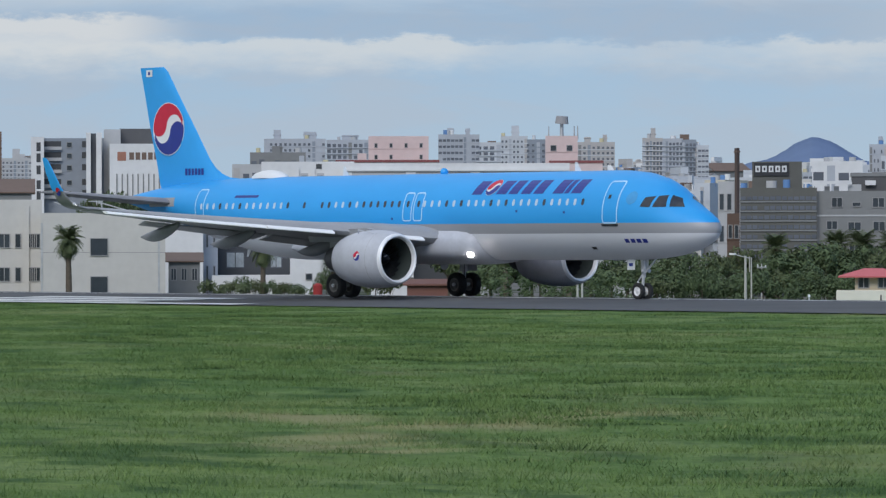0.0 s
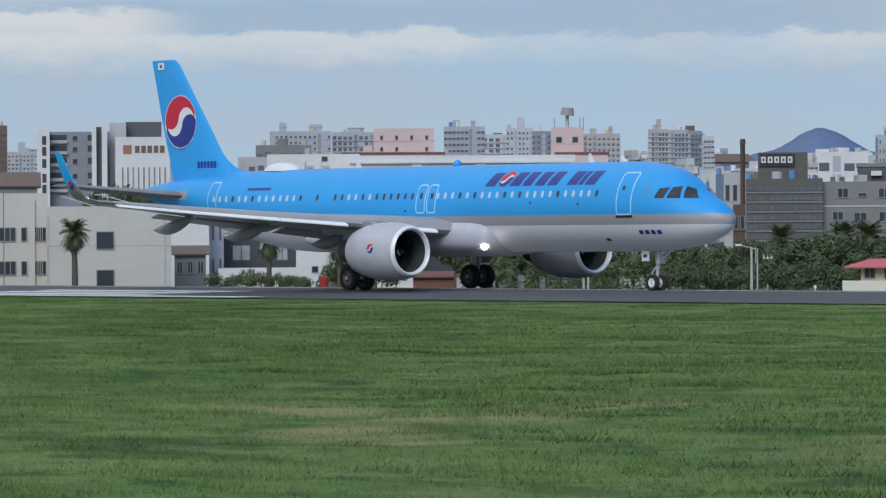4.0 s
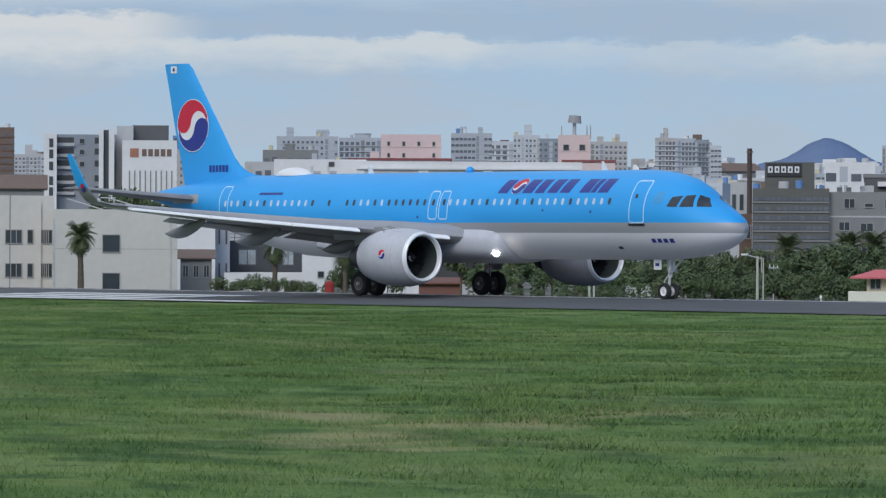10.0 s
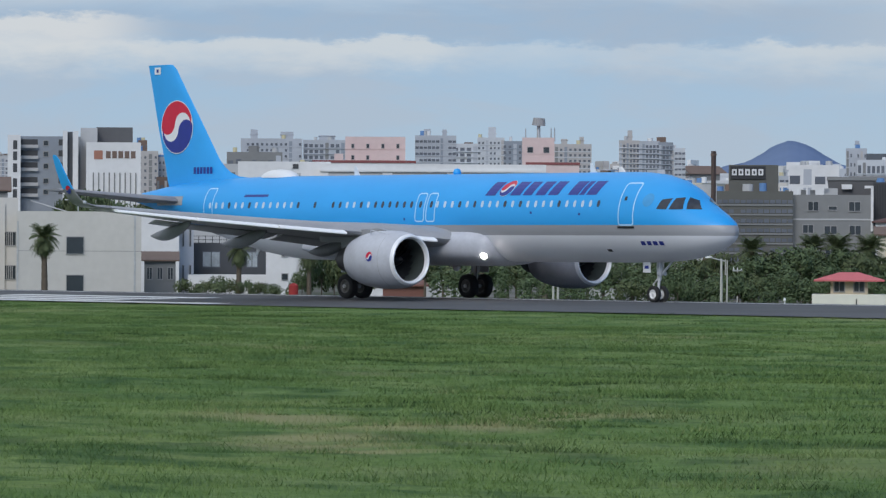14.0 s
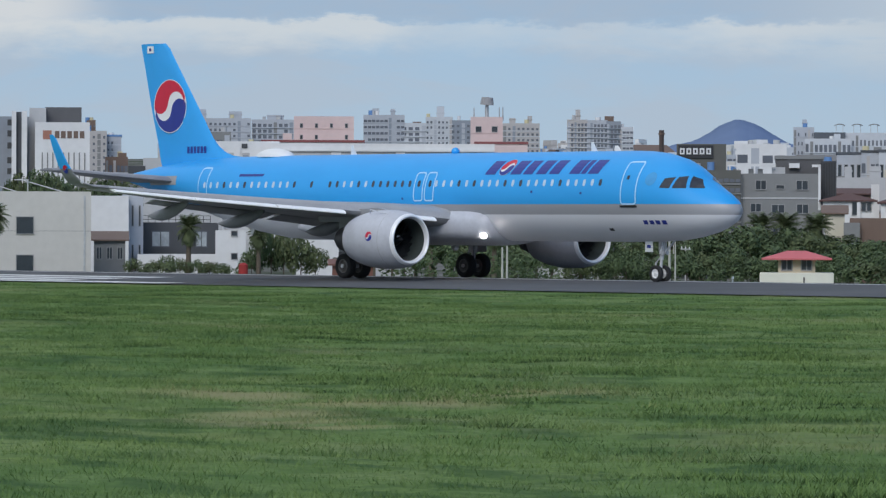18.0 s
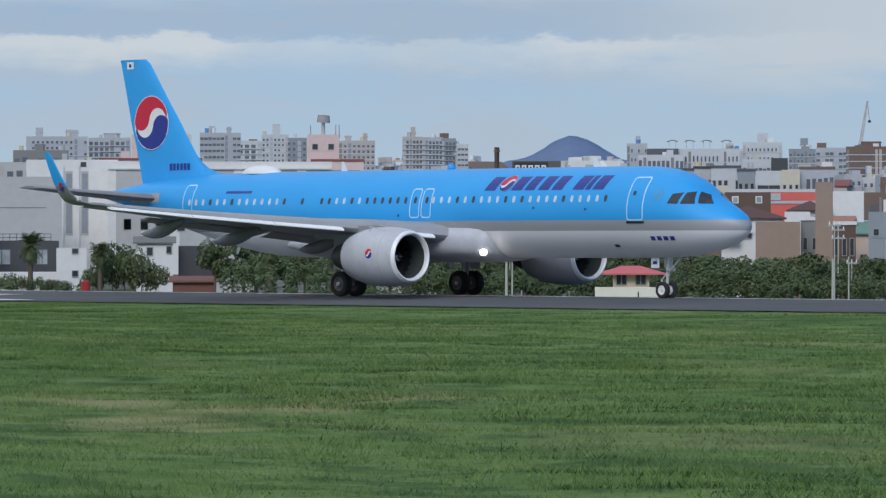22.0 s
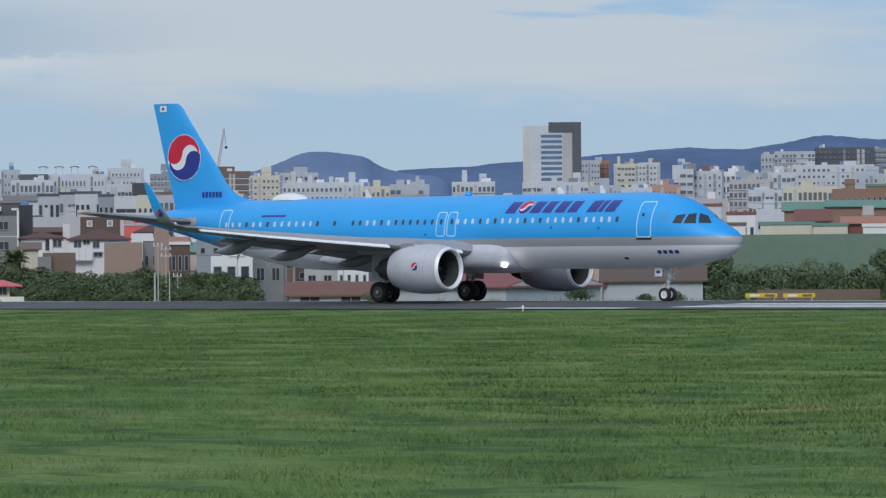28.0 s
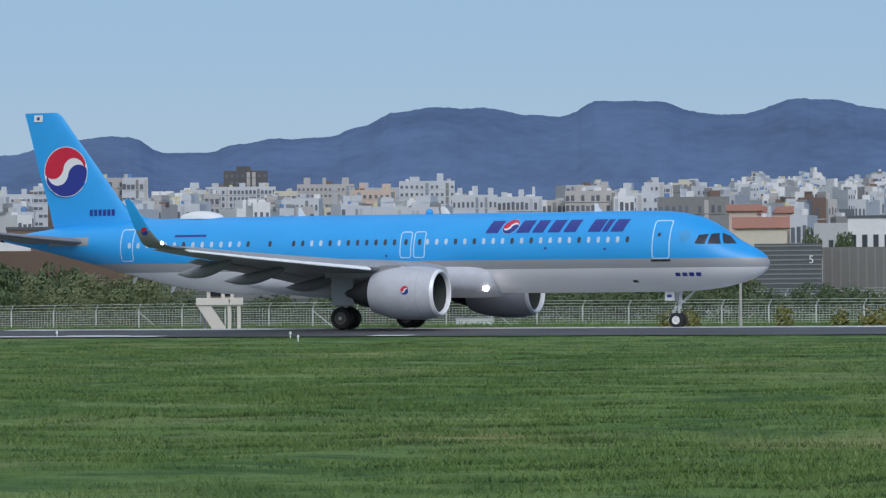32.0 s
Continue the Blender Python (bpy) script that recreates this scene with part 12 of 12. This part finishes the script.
panel(brown_house, "curtained_pane", -1.42, -0.99, 8.91, 9.40, M_CURTAIN, 0.10, "pale curtained pane", 0.06)
panel(brown_house, "window_surround", 0.76, 1.42, 8.80, 9.51, WALLS["white"], 0.08, "white window surround", 0.06)
panel(brown_house, "curtained_pane", 0.87, 1.31, 8.91, 9.40, M_CURTAIN, 0.10, "pale curtained pane", 0.06)
panel(red_store, "sign_board", -3.02, -1.84, 8.55, 9.34, WALLS["grey"], 0.10, "faded grey sign board", 0.06)
panel(red_store, "pale_band", -3.15, 3.16, 8.15, 8.48, WALLS["hazegrey"], 0.10, "pale band under the fascia", 0.06)
front_window(white_house_low, 1.42, 6.49, 0.4, 0.7, 0)
front_window(white_house_low, 1.83, 6.49, 0.4, 0.7, 0)
front_window(white_house_low, 0.57, 6.13, 0.4, 1.1, 0)
panel(white_house_low, "door_post", 0.78, 1.09, 5.83, 7.27, WALLS["white"], 0.40, "", 0.30)
front_window(white_house_broad, -2.28, 6.40, 0.7, 0.6, 1)
front_window(white_house_broad, -0.30, 6.35, 0.6, 0.6, 1)
front_window(white_house_broad, -1.32, 6.71, 0.6, 0.4, 1)
front_window(white_house_broad, -0.09, 5.39, 0.8, 0.4, 1)
panel(white_house_broad, "balcony_front", -2.74, -0.70, 4.98, 6.30, WALLS["white"], 0.90, "white balcony front", 0.15)
panel(white_house_broad, "balcony_joint", -2.13, -2.08, 4.98, 6.30, WALLS["grey"], 0.92, "", 0.03)
panel(white_house_broad, "balcony_joint", -1.42, -1.37, 4.98, 6.30, WALLS["grey"], 0.92, "", 0.03)
panel(white_house_broad, "balcony_rail", -0.70, 0.52, 6.00, 6.10, WALLS["white"], 0.50, "", 0.08)
for cx in (-6.61, -3.50, -0.50, 3.01):
    plate = loft([[(cx - 0.95 + 1.9 * i / 6, y, 12.02 + 0.42 * math.sin(0.35 + 2.2 * i / 6) - 0.10 * i / 6 + k) for i in range(7)] + [(cx + 0.95 - 1.9 * i / 6, y, 12.02 + 0.42 * math.sin(0.35 + 2.2 * (6 - i) / 6) - 0.10 * (6 - i) / 6 + k - 0.14) for i in range(7)] for y, k in ((2.0, 0.0), (6.0, 0.15))])
    part("roof_plate", plate, WALLS["midgrey"], plate_slab, "curved roof plate on posts")
    for px in (cx - 0.6, cx + 0.6):
        part("plate_post", box(px - 0.05, px + 0.05, 2.4, 2.5, 10.30, 12.27), M_GALV, plate_slab)

# slate villa, pale block and white cube
panel(dark_villa, "window_surround", -2.51, -0.76, 2.73, 4.32, WALLS["slate"], 0.05, "", 0.06)
panel(dark_villa, "curtained_pane", -2.43, -0.84, 2.84, 4.21, M_CURTAIN, 0.08, "wide pale curtained window", 0.06)
panel(dark_villa, "mullion", -1.67, -1.60, 2.84, 4.21, M_DARK, 0.10, "", 0.06)
panel(dark_villa, "window_surround", 1.70, 2.84, 2.73, 4.32, WALLS["slate"], 0.05, "", 0.06)
panel(dark_villa, "curtained_pane", 1.78, 2.76, 2.84, 4.21, M_CURTAIN, 0.08, "wide pale curtained window", 0.06)
panel(dark_villa, "mullion", 2.24, 2.30, 2.84, 4.21, M_DARK, 0.10, "", 0.06)
panel(dark_villa, "window_surround", -5.29, -3.60, 2.73, 4.32, WALLS["slate"], 0.05, "", 0.06)
panel(dark_villa, "curtained_pane", -5.21, -3.68, 2.84, 4.21, M_CURTAIN, 0.08, "wide pale curtained window", 0.06)
panel(dark_villa, "mullion", -4.48, -4.41, 2.84, 4.21, M_DARK, 0.10, "", 0.06)
for i in range(15):
    part("rail_post", box(-6.19 + 0.663 * i, -6.13 + 0.663 * i, 0.3, 0.36, 4.37, 5.79), M_DARK, dark_villa)
for z in (5.74, 5.38, 5.07):
    part("roof_rail", box(-6.19, 3.09, 0.3, 0.36, z, z + 0.05), M_DARK, dark_villa, "dark metal roof railing")
panel(pale_block, "wall_joint", -3.83, 2.60, 7.97, 8.09, WALLS["midgrey"], 0.03, "", 0.06)
panel(pale_block, "dark_opening", -6.03, -4.14, 9.67, 10.61, WALLS["villa"], 0.04, "dark recessed opening", 0.06)
front_window(white_cube, 0.33, 3.82, 0.5, 0.4, 0)
front_window(white_cube, 0.33, 1.68, 0.5, 0.5, 0)

# hotel front: balcony bands, square windows and the open end frame
panel(hotel, "balcony_band", -3.37, -1.06, 13.42, 14.50, WALLS["villa"], 0.05, "dark balcony opening", 0.06)
panel(hotel, "balcony_rail", -3.44, -0.99, 13.35, 13.78, WALLS["grey"], 0.50, "pale balcony rail", 0.08)
front_window(hotel, 0.02, 13.71, 0.6, 0.6, 0)
panel(hotel, "balcony_band", 1.68, 2.33, 13.71, 14.50, WALLS["villa"], 0.05, "", 0.06)
panel(hotel_wing, "frame_opening", -0.14, 0.40, 13.22, 14.37, WALLS["villa"], 0.05, "dark opening in the end frame", 0.06)
panel(hotel, "balcony_band", -3.37, -1.06, 11.97, 13.06, WALLS["villa"], 0.05, "dark balcony opening", 0.06)
panel(hotel, "balcony_rail", -3.44, -0.99, 11.90, 12.33, WALLS["grey"], 0.50, "pale balcony rail", 0.08)
front_window(hotel, 0.02, 12.26, 0.6, 0.6, 0)
panel(hotel, "balcony_band", 1.68, 2.33, 12.26, 13.06, WALLS["villa"], 0.05, "", 0.06)
panel(hotel_wing, "frame_opening", -0.14, 0.40, 11.78, 12.93, WALLS["villa"], 0.05, "dark opening in the end frame", 0.06)
panel(hotel, "balcony_band", -3.37, -1.06, 10.38, 11.47, WALLS["villa"], 0.05, "dark balcony opening", 0.06)
panel(hotel, "balcony_rail", -3.44, -0.99, 10.31, 10.75, WALLS["grey"], 0.50, "pale balcony rail", 0.08)
front_window(hotel, 0.02, 10.67, 0.6, 0.6, 0)
panel(hotel, "balcony_band", 1.68, 2.33, 10.67, 11.47, WALLS["villa"], 0.05, "", 0.06)
panel(hotel_wing, "frame_opening", -0.14, 0.40, 10.20, 11.35, WALLS["villa"], 0.05, "dark opening in the end frame", 0.06)
panel(hotel, "balcony_band", -3.37, -1.06, 8.43, 9.52, WALLS["villa"], 0.05, "dark balcony opening", 0.06)
panel(hotel, "balcony_rail", -3.44, -0.99, 8.36, 8.80, WALLS["grey"], 0.50, "pale balcony rail", 0.08)
front_window(hotel, 0.02, 8.72, 0.6, 0.6, 0)
panel(hotel, "balcony_band", 1.68, 2.33, 8.72, 9.52, WALLS["villa"], 0.05, "", 0.06)
panel(hotel_wing, "frame_opening", -0.14, 0.40, 8.26, 9.41, WALLS["villa"], 0.05, "dark opening in the end frame", 0.06)
panel(hotel, "balcony_band", -3.37, -1.06, 6.99, 8.07, WALLS["villa"], 0.05, "dark balcony opening", 0.06)
panel(hotel, "balcony_rail", -3.44, -0.99, 6.92, 7.35, WALLS["grey"], 0.50, "pale balcony rail", 0.08)
front_window(hotel, 0.02, 7.28, 0.6, 0.6, 0)
panel(hotel, "balcony_band", 1.68, 2.33, 7.28, 8.07, WALLS["villa"], 0.05, "", 0.06)
panel(hotel_wing, "frame_opening", -0.14, 0.40, 6.83, 7.98, WALLS["villa"], 0.05, "dark opening in the end frame", 0.06)
front_window(gabled_house, -0.44, 3.73, 0.5, 0.7, 0)
front_window(gabled_house, 1.36, 3.94, 0.4, 0.6, 0)
front_window(gabled_house, -0.55, 2.51, 0.4, 0.4, 0)
for a, b in (((-0.61, 3.0, 8.01), (3.48, 0.6, 6.81)), ((-4.11, 3.0, 7.92), (-0.65, 0.6, 6.86)), ((-1.23, 3.0, 8.01), (0.02, 3.0, 8.01)), ((-0.08, 2.6, 7.97), (-0.08, 2.6, 6.77))):
    part("roof_rack", tube(a, b, 0.05, None, 6), M_GALV, beige, "pale slanting rack pipe")
dress_up(annex=(annex, 7.05, 14.38), beige=(beige, 10.60, 6.95), beige_wing=(beige_wing, 7.90, 8.10), hospital=(hospital, 10.71, 13.29), hospital_wing=(hospital_wing, 25.85, 13.11), sign_block=(sign_block, 4.65, 12.73), tall_tower=(tall_tower, 12.40, 19.76), warehouse=(warehouse, 6.04, 6.08), mall=(mall, 10.67, 10.18), storey=(storey, 13.74, 11.47), gwall=(gwall, 19.66, 5.74), shed_wall=(shed_wall, 12.58, 5.66), church=(church, 1.72, 14.87))


# ---- what moves ----
def nose_x(t):
    return float(np.interp(t, ROLL_T, ROLL_X))


def heading(t):
    """Degrees by which the nose points off the runway's line, growing as it rolls."""
    return float(np.interp(t, (0, 23, 28, 32), (-1.1, -1.1, -2.1, -3.4)))


def motions():
    rows = []
    for t, x in zip(ROLL_T, ROLL_X):
        a = heading(t)
        # the main wheels stay on the centreline
        rows.append((t, pose(x - 22.0 + 22.0 * math.cos(radians(a)), LINE_Y + 22.0 * math.sin(radians(a)), 0, 0, 0, a)))
    walk(airliner, rows)
    for lamp, (x, y, z), name in FLASHES:
        # bearing of the viewer from the airliner, and the hood's turn away from it
        rows = [(0.0, pose(x, y, z, 0, 0, 130))]
        for t in (20.0, 32.0) if name == "wingtip_strobe" else (9.5, 20.5, 27.0):
            for dt, a in ((-0.3, 130), (-0.2, 60), (-0.1, -10), (0.0, -55), (0.1, -100), (0.2, -160), (0.3, -200)):
                if t + dt <= 32.0:
                    rows.append((t + dt, pose(x, y, z, 0, 0, a)))
            if t < 32.0:
                rows += [(t + 0.4 + 0.1 * k, pose(x, y, z, 0, 0, -200 - 10 * k)) for k in range(4)]
        if rows[-1][0] < 32.0:
            rows.append((32.0, rows[-1][1]))
        walk(lamp, rows)
    last = frame(32.0)
    for wheel, (x, y, z), r in rolling_wheels:
        rows, turned, before = [], 0.0, nose_x(0)
        for f in range(1, last + 1, 1):
            t = (f - 1) / FPS
            step = math.degrees((nose_x(t) - before) / r)
            before = nose_x(t)
            turned += min(step, 84.0)
            if t < 20 and f % 3 != 1 and f != last:
                continue
            rows.append((t, pose(x, y, z, 0, turned, 0)))
        walk(wheel, rows)
    for fan, (x, y, z) in fans:
        walk(fan, [(f / FPS, pose(x, y, z, 70 * f, 0, 0)) for f in range(last)])


motions()
